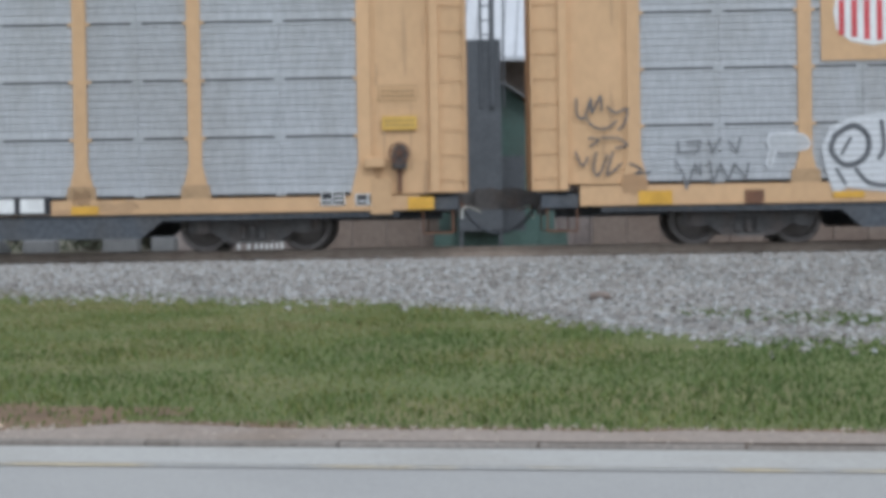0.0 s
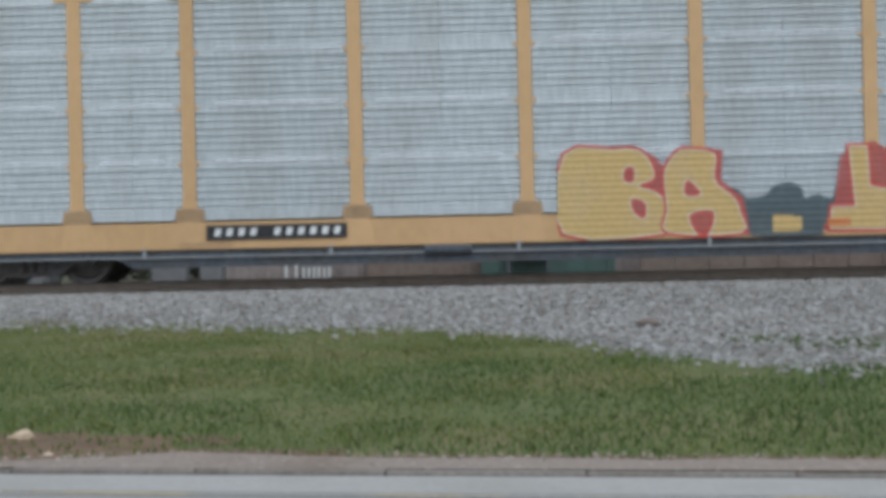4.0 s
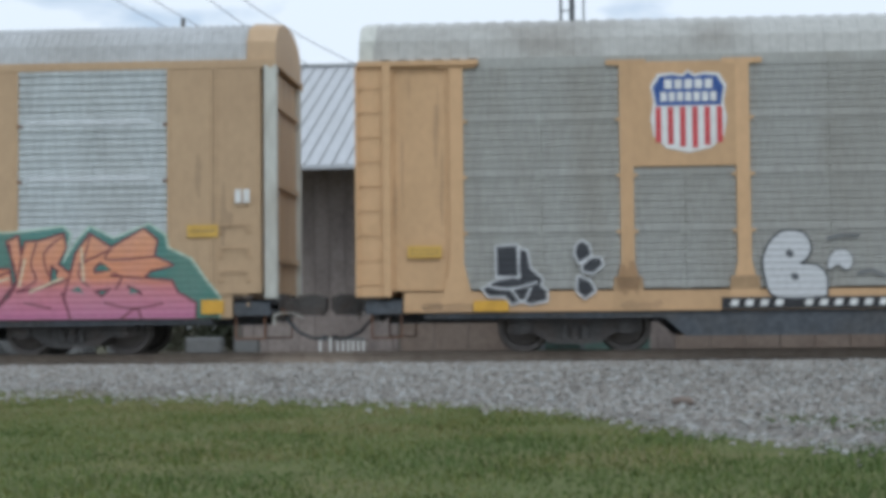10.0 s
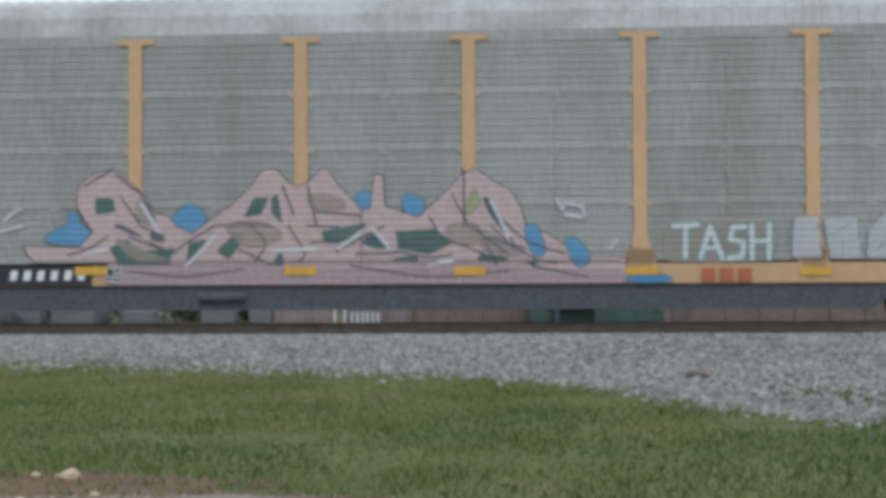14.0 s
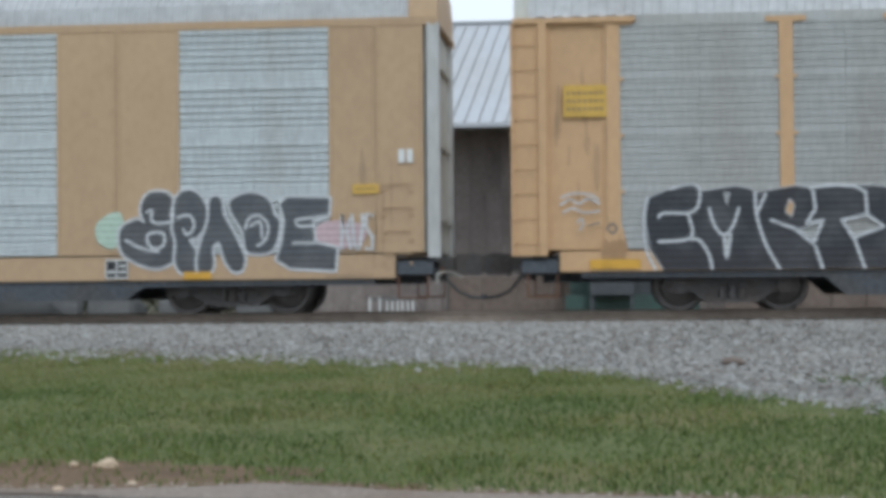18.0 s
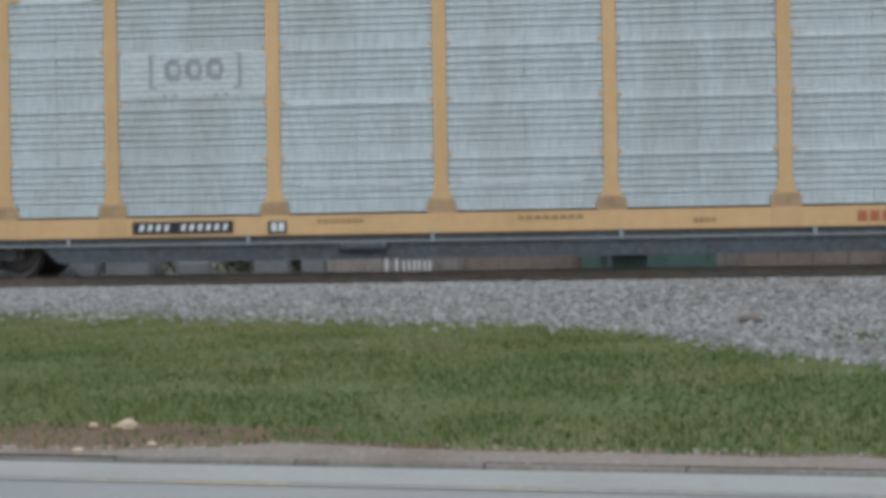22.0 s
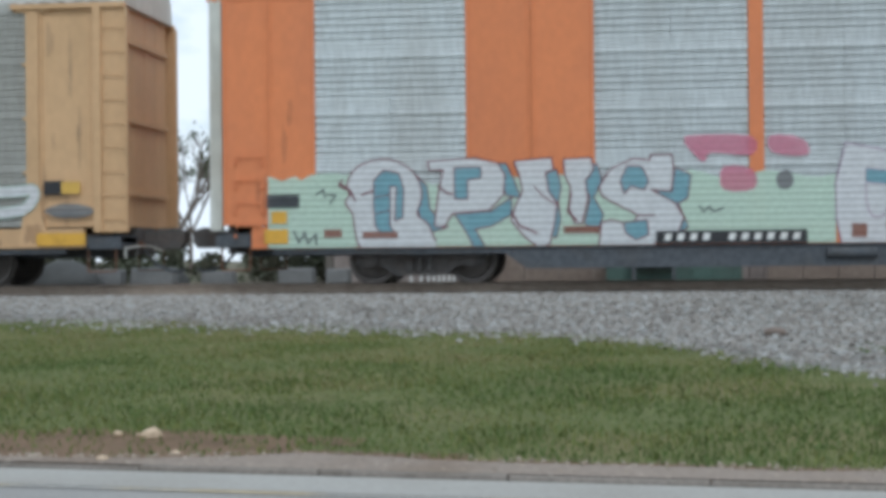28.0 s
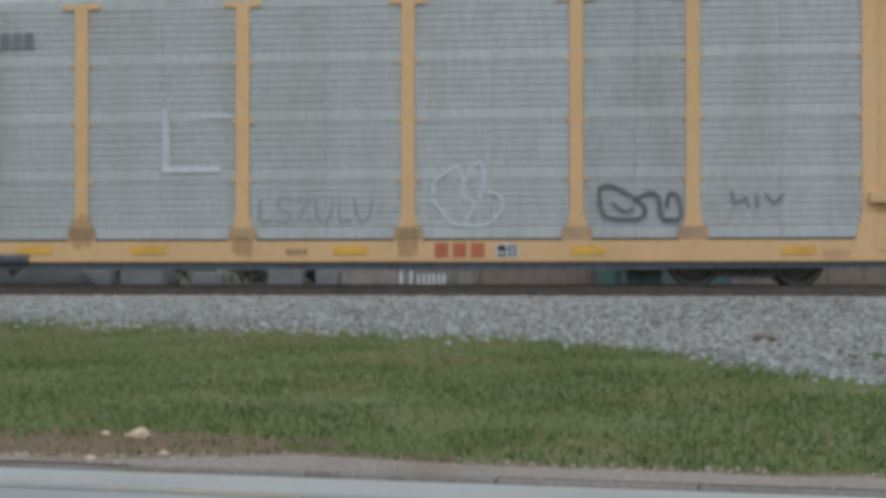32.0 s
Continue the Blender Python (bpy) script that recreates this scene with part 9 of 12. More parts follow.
spray(c, "stonethin", "char", 0.010, (-4.22, 2.20, -3.97, 1.85, -4.10, 1.71, -4.32, 1.91), (-4.66, 1.47, -4.22, 1.32, -3.72, 1.10, -4.32, 1.11), (-2.74, 1.70, -2.05, 1.74, -1.76, 1.50, -2.35, 1.31), (-1.32, 2.22, -0.78, 2.17, -0.69, 1.95, -1.17, 1.96), (1.58, 1.62, 2.11, 1.37, 2.39, 1.18, 1.72, 1.23), (1.05, 1.67, 1.54, 1.71, 1.63, 1.38, 1.15, 1.38), soft=True)
spray(c, "slate", None, 0.000, (-4.67, 1.75, -4.47, 1.69, -4.22, 1.53, -4.44, 1.58), (-4.04, 1.63, -3.82, 1.51, -3.84, 1.42, -4.04, 1.47), (-0.40, 1.37, -0.25, 1.53, -0.06, 1.49, 0.14, 1.27, -0.10, 1.39), (0.30, 1.43, 0.84, 1.46, 0.91, 1.32, 0.38, 1.29), (1.68, 2.14, 1.79, 2.12, 1.92, 1.81, 2.07, 1.68, 1.92, 1.70, 1.79, 1.87), (-1.86, 1.16, -1.78, 1.25, -1.74, 1.03, -1.92, 1.03), (2.35, 1.07, 2.58, 1.07, 2.54, 0.99), soft=True)
spray(c, "olive", "char", 0.010, (1.33, 1.97, 1.54, 2.29, 1.65, 2.07, 1.44, 1.84))
spray(c, "char", None, 0.000, (0.017, -4.67, 2.59, -4.22, 2.25, -4.04, 1.90), (0.017, -4.57, 2.20, -4.22, 1.71, -3.82, 1.51), (0.017, -4.67, 1.71, -4.22, 1.52), (0.017, -4.07, 1.42, -3.62, 1.22), (0.017, -1.76, 2.37, -1.56, 1.88), (0.017, 1.73, 2.14, 1.92, 1.71, 2.20, 1.37), (0.017, 0.77, 1.82, 0.91, 1.57), (0.017, 1.82, 1.66, 2.20, 1.28), (0.017, 0.96, 1.48, 1.82, 1.14), (0.017, 2.11, 1.37, 2.58, 1.08, 2.92, 1.03), (0.017, -1.17, 1.93, -0.39, 1.85))
spray(c, "char", None, 0.000, (0.017, -5.21, 2.40, -4.92, 2.58, -4.72, 2.67), (0.017, -4.42, 1.52, -3.72, 1.27, -3.43, 1.41, -2.94, 1.70), (0.017, -2.35, 1.74, -2.05, 1.40, -2.25, 1.07), (0.017, -1.66, 1.69, -1.37, 1.20, -1.56, 1.06), (0.017, -1.27, 1.40, -0.78, 1.44), (0.017, 0.18, 1.24, 0.76, 1.14, 1.15, 1.19), (0.017, 1.73, 1.47, 2.39, 1.28), (0.017, 1.92, 1.85, 2.40, 1.42, 3.06, 1.18), (0.017, 1.35, 2.63, 1.36, 1.67), (0.017, -0.59, 1.01, 0.76, 0.81, 2.11, 0.90), (0.017, -4.42, 0.93, -3.43, 0.83, -2.44, 0.97), (0.017, 2.49, 0.99, 3.44, 0.79), soft=True)
spray(c, "char", None, 0.000, (0.017, -3.28, 1.31, -3.43, 1.02), (0.017, -2.54, 1.31, -1.95, 1.02), (0.017, -0.83, 1.25, -0.01, 1.68), (0.017, -2.94, 1.70, -2.25, 1.74, -1.95, 1.69), (0.017, -1.32, 1.69, -0.78, 1.66), (0.017, -1.32, 2.36, -1.17, 1.69), (0.017, 1.15, 2.20, 1.44, 1.67, 2.11, 1.18), (0.017, 1.58, 1.67, 1.91, 0.99), (0.017, -5.51, 1.21, -5.11, 1.33, -4.81, 1.52), (0.017, -0.49, 1.20, 0.18, 1.21), (0.014, -6.11, 1.08, 4.01, 1.06))
spray(c, "white", None, 0.000, (0.029, 1.82, 2.09, 2.11, 1.47), (0.029, -5.21, 1.23, -4.81, 1.32), (0.029, -1.95, 1.26, -1.17, 1.30), (0.029, 0.76, 1.00, 1.15, 1.09), (0.029, -0.78, 1.30, -0.40, 1.58), (0.029, 0.09, 1.29, -0.20, 1.63), (0.029, -3.43, 1.02, -2.94, 1.51), (0.029, -4.22, 2.10, -3.92, 1.61), (0.024, 2.92, 2.11, 3.02, 1.94, 3.07, 2.04, 3.35, 1.99, 3.40, 1.84), (0.024, 3.06, 1.85, 3.35, 1.80), (0.024, 3.82, 1.27, 3.92, 1.41), (0.024, -6.61, 1.83, -6.46, 1.97, -6.33, 2.02), (0.024, -6.71, 1.63, -6.31, 1.73))
spray(c, "stonethin", None, 0.000, (4.79, 1.67, 6.43, 1.71, 6.47, 1.07, 4.75, 1.06), soft=True)
spray(c, "white", "teal", 0.023, (0.048, 4.88, 1.64, 5.29, 1.66), (0.048, 5.08, 1.64, 5.07, 1.12), (0.048, 5.33, 1.11, 5.49, 1.62, 5.69, 1.10), (0.038, 5.40, 1.26, 5.61, 1.27), (0.048, 6.06, 1.61, 5.86, 1.61, 5.82, 1.41, 6.04, 1.35, 6.02, 1.12, 5.80, 1.10), (0.048, 6.18, 1.64, 6.18, 1.10), (0.048, 6.47, 1.66, 6.46, 1.10), (0.038, 6.18, 1.37, 6.46, 1.38), label="white block graffiti letters edged in green")
spray(c, "silver", "smoke", 0.011, (6.88, 1.75, 7.27, 1.81, 7.32, 1.09, 6.83, 1.09), (7.37, 1.75, 7.91, 1.76, 7.96, 1.08, 7.47, 1.08), (8.11, 1.57, 8.41, 1.88, 8.55, 1.80, 8.50, 1.08, 8.06, 1.08), (8.55, 1.76, 8.99, 1.77, 8.94, 1.08, 8.60, 1.08), (9.04, 1.73, 9.34, 1.77, 9.34, 1.05, 9.09, 1.03), cuts=[(7.47, 1.47, 7.82, 1.66), (7.67, 1.37, 7.67, 1.10), (8.21, 1.18, 8.46, 1.47), (8.75, 1.56, 8.75, 1.17)], label="pale faded block graffiti")
spray(c, "white", "teal", 0.029, (9.68, 1.46, 10.07, 1.75, 10.55, 1.79, 10.60, 1.07, 10.31, 0.66, 9.72, 0.67), (10.68, 1.55, 10.91, 1.55, 10.89, 1.00, 10.66, 1.00), (11.08, 1.69, 11.45, 1.69, 11.45, 0.66, 10.79, 0.66, 10.79, 0.97, 11.08, 1.02), holes=[(10.13, 1.31, 10.36, 1.31, 10.39, 0.97, 10.11, 0.97)], label="white block graffiti letters edged in green")
spray(c, "smoke", None, 0.000, (0.029, 9.43, 1.90, 9.58, 2.09, 9.68, 1.94, 9.87, 2.06, 9.92, 1.92, 10.07, 2.04), (0.029, 10.36, 1.94, 10.50, 2.11, 10.65, 1.95, 10.80, 2.09, 10.94, 1.95, 11.18, 2.10))
spray(c, "bluelet", "slate", 0.021, (-11.51, 1.41, -10.88, 1.45, -10.65, 1.21, -10.75, 0.97, -11.51, 0.98), soft=True, label="blue bubble graffiti letter")
spray(c, "bluelet", "slate", 0.021, (-11.51, 1.85, -11.16, 1.95, -10.91, 1.85, -10.88, 1.50, -11.51, 1.41), soft=True)
spray(c, "bluelet", "slate", 0.021, (-10.86, 1.90, -10.56, 1.91, -10.45, 1.70, -10.50, 1.06, -10.85, 0.97), soft=True)
spray(c, "bluelet", "slate", 0.021, (-10.40, 1.84, -10.20, 1.89, -10.20, 1.30, -10.25, 0.97, -10.40, 1.06), soft=True)
spray(c, "bluelet", "slate", 0.021, (-10.17, 1.84, -9.70, 1.89, -9.65, 1.01, -10.15, 0.97), cuts=[(-10.05, 1.60, -9.80, 1.69), (-10.10, 1.30, -9.75, 1.35)], soft=True, label="blue bubble graffiti letter")
spray(c, "bluelet", "slate", 0.021, (-9.65, 1.89, -9.40, 1.88, -9.40, 1.00, -9.63, 0.99), soft=True)
spray(c, "bluelet", "slate", 0.021, (-9.35, 1.93, -9.10, 1.90, -8.95, 1.98, -8.70, 1.93, -8.51, 1.68, -8.45, 1.29, -8.60, 1.00, -9.35, 0.98), cuts=[(-9.10, 1.74, -9.00, 1.30, -8.65, 1.39)], soft=True)
spray(c, "white", None, 0.000, (0.024, -9.40, 2.13, -9.30, 1.98, -9.15, 2.22, -8.95, 2.13), (0.024, -8.46, 1.97, -8.36, 1.83, -8.16, 1.92), (0.029, -8.26, 1.19, -7.96, 1.34, -7.81, 1.19, -7.61, 1.14), (0.029, -9.25, 2.18, -9.10, 2.03, -9.00, 2.17))
bars(c, 5.30, 6.21, 0.70, 0.93, (3,), M["ttx_red"])
stencil_box(c, 10.84, 11.31, 0.69, 0.96)
blobs(c, [(4.47, 0.76, 0.38, 0.08, 0.0)], P["blue"])
stencil_box(c, -4.82, -4.57, 0.74, 0.99)
rect(c, -5.38, -4.82, 0.87, 1.01, M["marker"], "reflective_strip", "")
rect(c, -1.72, -1.17, 0.85, 0.99, M["marker"], "reflective_strip", "")
rect(c, 1.19, 1.72, 0.83, 0.98, M["marker"], "reflective_strip", "")
rect(c, 4.08, 4.61, 0.82, 0.96, M["marker"], "reflective_strip", "")
rect(c, 6.97, 7.49, 0.80, 0.94, M["marker"], "reflective_strip", "")
rect(c, 11.81, 12.24, 0.72, 0.94, M["marker"], "reflective_strip", "")
blobs(c, [(12.39, 2.19, 0.25, 0.10, 0.0), (12.58, 1.92, 0.36, 0.17, 0.1), (12.29, 1.63, 0.15, 0.19, 0.0)], P["silver"])
rect(c, -12.43, -11.88, 0.71, 0.96, M["marker"], "reflective_strip", "")
c = autorack("yellow autorack car with grey screens and black graffiti", "A", "yellow", "panel_soft", "roof")
CARS.append(c)
stains(c, 8, 1.0, 8)
logo_plate(c, -7.04, -4.44, 2.98, 3.95, "yellow")
number_board(c, -7.96, -5.33, 0.69, 0.92, board=False)
spray(c, "black", "white", 0.014, (-11.49, 1.90, -11.09, 2.06, -10.74, 2.13, -10.55, 2.01, -10.01, 2.09, -9.77, 2.04, -9.67, 1.97, -9.03, 2.08, -8.74, 2.03, -8.07, 2.08, -7.59, 2.05, -7.39, 1.96, -7.25, 2.05, -7.01, 2.00, -6.92, 1.80, -7.07, 1.28, -7.17, 0.80, -7.22, 0.61, -11.20, 0.66, -11.44, 1.05, -11.51, 1.53), holes=[(-10.24, 1.25, -10.10, 1.24, -10.14, 0.92), (-9.20, 1.65, -9.13, 1.87, -9.04, 1.77, -9.09, 1.55), (-8.99, 1.35, -8.63, 1.47, -8.70, 1.13), (-8.25, 1.52, -7.86, 1.56, -7.61, 1.38, -8.15, 1.22), (-10.21, 1.98, -10.16, 1.76, -10.10, 1.98), (-7.45, 1.96, -7.41, 1.65, -7.37, 1.96)], label="black graffiti letters outlined in white")
spray(c, "white", None, 0.000, (0.025, -11.47, 1.92, -11.54, 1.54, -11.51, 1.05, -11.35, 0.71), (0.025, -11.29, 1.58, -11.19, 1.65, -10.70, 1.67, -10.60, 2.01, -10.74, 2.13, -11.09, 2.06), (0.025, -10.80, 1.62, -10.75, 1.23, -11.29, 1.17), (0.025, -10.75, 1.21, -10.61, 1.18, -10.46, 0.94, -10.41, 0.67), (0.025, -10.45, 1.71, -10.36, 1.42, -10.21, 1.27, -10.06, 1.42, -9.96, 1.71), (0.025, -10.21, 1.23, -10.17, 0.89, -10.10, 1.27), (0.025, -9.69, 1.99, -9.67, 1.61, -9.53, 1.12, -9.29, 0.68), soft=True, label="white spray lines in black letters")
spray(c, "white", None, 0.000, (0.025, -9.67, 1.61, -9.52, 1.94), (0.025, -9.43, 1.51, -9.04, 1.36, -8.75, 1.11, -8.58, 1.49, -8.85, 1.45, -8.70, 1.69, -8.74, 1.98), (0.025, -8.71, 1.06, -8.58, 0.65), (0.025, -8.79, 2.03, -8.45, 2.09, -8.07, 2.06, -7.88, 1.96, -7.86, 1.58, -7.59, 1.38, -8.08, 1.20, -8.27, 1.49, -7.88, 1.58), (0.025, -8.08, 1.20, -7.89, 0.64), (0.025, -7.47, 1.96, -7.40, 1.62, -7.37, 1.96), (0.025, -6.92, 1.85, -7.07, 1.28, -7.17, 0.85))
spray(c, "char", "silverthin", 0.013, (-4.08, 1.43, -3.96, 1.71, -3.75, 1.74, -3.51, 1.61, -3.43, 1.33, -3.41, 1.06, -3.99, 1.05), soft=True, label="charcoal bubble graffiti letter")
spray(c, "char", "silverthin", 0.013, (-3.56, 1.66, -3.33, 1.78, -3.14, 1.65, -3.01, 1.32, -3.06, 1.06, -3.38, 1.06, -3.42, 1.42), soft=True)
spray(c, "char", "silverthin", 0.013, (-3.09, 1.70, -2.86, 1.74, -2.67, 1.77, -2.49, 1.64, -2.38, 1.31, -2.39, 1.08, -3.01, 1.06, -3.00, 1.41), soft=True)
spray(c, "char", "silverthin", 0.013, (-2.44, 1.78, -2.21, 1.83, -2.07, 1.73, -1.84, 1.59, -1.71, 1.35, -1.71, 1.07, -2.36, 1.06, -2.40, 1.41), soft=True)
spray(c, "white", None, 0.000, (0.021, -6.30, 1.73, -6.15, 1.82, -6.04, 1.70, -6.11, 1.57, -6.25, 1.60), (0.021, -6.30, 1.41, -6.11, 1.51, -6.02, 1.36, -6.16, 1.25, -6.30, 1.32), (0.021, -5.87, 1.36, -5.78, 1.43, -5.68, 1.36, -5.76, 1.28, -5.87, 1.35))
spray(c, "slate", "silver", 0.015, (-6.51, 1.79, -6.35, 1.82, -6.29, 1.56, -6.42, 1.57), (-6.68, 1.63, -6.50, 1.71, -6.51, 1.53, -6.65, 1.49), (-6.69, 1.37, -6.61, 1.45, -6.51, 1.33, -6.59, 1.20), (-6.47, 1.45, -6.32, 1.44, -6.30, 1.29, -6.40, 1.20), (-6.16, 1.41, -6.01, 1.47, -5.91, 1.36, -6.03, 1.28), soft=True, label="small dark bubble tag outlined in white")
spray(c, "silverthin", None, 0.000, (0.019, -3.44, 1.06, -3.41, 1.40, -3.56, 1.72), (0.019, -3.05, 1.06, -3.02, 1.45, -3.14, 1.74), (0.015, -3.15, 1.06, -3.14, 1.24), (0.019, -2.39, 1.06, -2.40, 1.49, -2.50, 1.78), (0.015, -1.98, 1.59, -2.04, 1.33, -1.96, 1.20), soft=True)
spray(c, "smoke", None, 0.000, (0.017, -0.78, 1.41, -0.68, 1.56, -0.49, 1.52, -0.54, 1.38, -0.73, 1.39), (0.017, -0.16, 1.76, -0.06, 1.90, 0.12, 1.89, 0.17, 1.75, 0.03, 1.61, 0.09, 1.46), (0.017, 0.31, 1.80, 0.50, 1.81, 0.64, 1.65, 0.50, 1.55, 0.34, 1.61), (0.017, 0.75, 1.62, 0.97, 1.69, 1.03, 1.45, 0.82, 1.39), (0.014, -0.39, 1.85, -0.28, 1.75, -0.40, 1.62, -0.25, 1.50), soft=True, label="faded dark tag")
spray(c, "char", "white", 0.031, (1.94, 0.92, 1.95, 1.51, 2.05, 1.71, 2.29, 1.79, 2.52, 1.71, 2.62, 1.50, 2.61, 0.91), label="charcoal sprayed arch outlined in white")
spray(c, "char", None, 0.000, (1.96, 0.94, 2.60, 0.93, 2.59, 0.71, 1.96, 0.72))
spray(c, "silver", None, 0.000, (0.021, 2.05, 1.43, 2.16, 1.35, 2.25, 1.41), (0.021, 2.33, 1.41, 2.42, 1.35, 2.52, 1.42), (0.017, 2.10, 1.20, 2.28, 1.26, 2.46, 1.20), (0.015, 2.17, 1.09, 2.40, 1.09), soft=True)
spray(c, "silver", None, 0.000, (0.023, -12.92, 1.93, -12.72, 2.00, -12.42, 1.97, -12.30, 1.89), (0.023, -12.93, 1.81, -12.77, 1.90, -12.62, 1.82, -12.47, 1.91, -12.28, 1.82), (0.021, -12.89, 1.68, -12.72, 1.75, -12.54, 1.67, -12.28, 1.70), (0.019, -12.65, 1.51, -12.59, 1.57, -12.55, 1.49, -12.61, 1.39), soft=True, label="white smudged tag on yellow plate")
spray(c, "smoke", None, 0.000, (0.015, -12.15, 1.41, -12.07, 1.48, -11.99, 1.40, -12.07, 1.32, -12.15, 1.40), (0.013, -12.47, 1.45, -12.29, 1.50), soft=True)
blobs(c, [(3.56, 1.45, 0.44, 0.40, 0.0)], P["white"], label="round pale blue sprayed skull face")
blobs(c, [(3.56, 1.45, 0.38, 0.34, 0.0)], P["iceblue"])
blobs(c, [(3.35, 1.50, 0.13, 0.11, 0.4), (3.78, 1.49, 0.13, 0.11, -0.4), (3.56, 1.27, 0.08, 0.09, 0.0)], P["cyan"])
blobs(c, [(5.59, 1.63, 0.21, 0.17, 0.0), (5.46, 1.85, 0.05, 0.10, 0.0), (5.75, 1.85, 0.05, 0.10, 0.0)], P["gold"], label="small yellow sprayed face")
blobs(c, [(5.59, 1.28, 0.25, 0.21, 0.0)], P["darkgreen"])
bars(c, -3.30, -1.69, 2.56, 2.70, (8,), P["silver"])
bars(c, -3.30, -2.13, 2.18, 2.33, (4,), P["silver"])
rect(c, -3.12, -2.22, 4.38, 4.44, P["silver"], "patch", "")
rect(c, 7.80, 8.60, 2.00, 2.05, P["silver"], "patch", "")
rect(c, 4.81, 5.99, 0.70, 0.97, M["marker"], "logo_board", "")
bars(c, 5.08, 5.64, 0.75, 0.92, (3,), M["ink"])
notice(c, -12.87, -12.14, 3.29, 3.83, "placard", 3, "yellow warning notice")
rect(c, -12.45, -11.60, 0.72, 0.88, M["marker"], "reflective_strip", "")
blobs(c, [(-1.15, 0.82, 0.29, 0.09, 0.0)], P["smoke"])
rect(c, 8.82, 9.17, 0.81, 1.01, M["marker"], "reflective_strip", "")
c = autorack("faded tan autorack car with silver and black graffiti", "B", "tan", "panel_light", "roof", ends=('endgrey', 'white'))
CARS.append(c)
stains(c, 9, 0.0, 4)
spray(c, "mint", None, 0.000, (7.71, 1.55, 7.91, 1.74, 8.15, 1.78, 8.23, 1.45, 8.05, 1.16, 7.76, 1.26), soft=True, label="pale green sprayed cloud")
spray(c, "palepink2", None, 0.000, (11.57, 1.46, 11.91, 1.60, 12.43, 1.50, 12.40, 1.21, 12.00, 1.10, 11.62, 1.14), soft=True)
spray(c, "char", "white", 0.043, (8.55, 1.97, 8.69, 2.12, 8.98, 2.11, 9.08, 1.97, 9.03, 1.73, 9.08, 1.58, 9.14, 1.34, 9.17, 1.05, 9.07, 0.91, 8.83, 0.81, 8.54, 0.86, 8.20, 1.06, 8.13, 1.35, 8.20, 1.54, 8.45, 1.66, 8.59, 1.59, 8.52, 1.78), cuts=[(8.62, 1.78, 8.72, 1.81, 8.70, 1.65, 8.83, 1.58, 9.08, 1.61), (8.79, 1.44, 8.93, 1.39, 8.91, 1.20, 8.75, 1.15, 8.64, 1.25, 8.64, 1.39, 8.79, 1.44), (8.25, 1.30, 8.54, 1.15, 8.83, 1.10)], soft=True, label="charcoal graffiti letter outlined in white")
spray(c, "char", "white", 0.043, (9.11, 1.92, 9.20, 2.09, 9.37, 2.16, 9.56, 2.06, 9.69, 1.81, 9.66, 1.53, 9.51, 1.34, 9.37, 1.29, 9.51, 1.05, 9.51, 0.76, 9.26, 0.71, 9.12, 0.91, 9.14, 1.24, 9.08, 1.48, 9.11, 1.68), cuts=[(9.17, 1.68, 9.37, 1.72, 9.46, 1.58, 9.41, 1.43, 9.32, 1.39, 9.27, 1.48)], soft=True)
spray(c, "char", "white", 0.043, (9.73, 1.96, 9.85, 2.05, 9.95, 1.96, 9.98, 1.72, 10.14, 1.43, 10.28, 1.14, 10.35, 0.94, 10.28, 0.75, 10.13, 0.75, 9.99, 0.95, 9.90, 1.24, 9.78, 1.14, 9.80, 0.85, 9.70, 0.71, 9.55, 0.71, 9.51, 0.95, 9.61, 1.34, 9.71, 1.62), soft=True, label="charcoal graffiti letter outlined in white")
spray(c, "char", "white", 0.043, (10.09, 1.95, 10.38, 2.09, 10.67, 2.04, 10.81, 1.90, 10.86, 1.71, 10.95, 1.61, 10.93, 1.32, 10.81, 1.08, 10.57, 1.04, 10.38, 1.09, 10.33, 1.33, 10.30, 1.47, 10.14, 1.71), cuts=[(10.36, 1.47, 10.43, 1.66, 10.62, 1.69, 10.76, 1.52, 10.71, 1.28, 10.57, 1.18), (10.45, 1.52, 10.62, 1.59, 10.65, 1.32)], soft=True)
spray(c, "char", "white", 0.043, (10.97, 1.90, 11.10, 2.01, 11.83, 1.98, 11.81, 1.69, 11.53, 1.60, 11.57, 1.22, 11.95, 1.12, 11.92, 0.74, 11.14, 0.79, 10.90, 0.94, 11.00, 1.23, 11.05, 1.61), cuts=[(11.24, 1.62, 11.81, 1.68), (11.24, 1.62, 11.29, 1.51, 11.57, 1.51), (11.19, 1.22, 11.57, 1.22)], label="charcoal graffiti letter outlined in white")
spray(c, "brown", None, 0.000, (0.086, -1.30, 2.39, -1.27, 1.96), (0.077, -0.10, 2.28, -0.01, 1.91), (0.172, 0.88, 2.03, 0.71, 1.60, 0.41, 1.45, 0.31, 0.92, 0.19, 0.58), (0.086, -1.09, 1.27, -1.22, 0.59), (0.105, 1.60, 1.30, 1.76, 0.91), (0.096, 1.98, 2.16, 1.78, 1.97), label="brown shading behind block letters")
spray(c, "tri", "char", 0.018, (-3.15, 2.35, -2.29, 2.38, -2.25, 2.01, -1.77, 2.13, -1.79, 2.40, -1.42, 2.44, -1.42, 0.54, -3.02, 0.55, -3.02, 1.14, -2.72, 1.25, -2.82, 1.53, -3.12, 1.81), cuts=[(-2.57, 2.31, -2.72, 1.92), (-2.62, 2.07, -2.27, 1.96), (-2.25, 2.01, -2.25, 0.55), (-1.77, 2.11, -1.77, 1.81), (-1.57, 1.32, -1.57, 0.59)], label="white, blue and grey block graffiti")
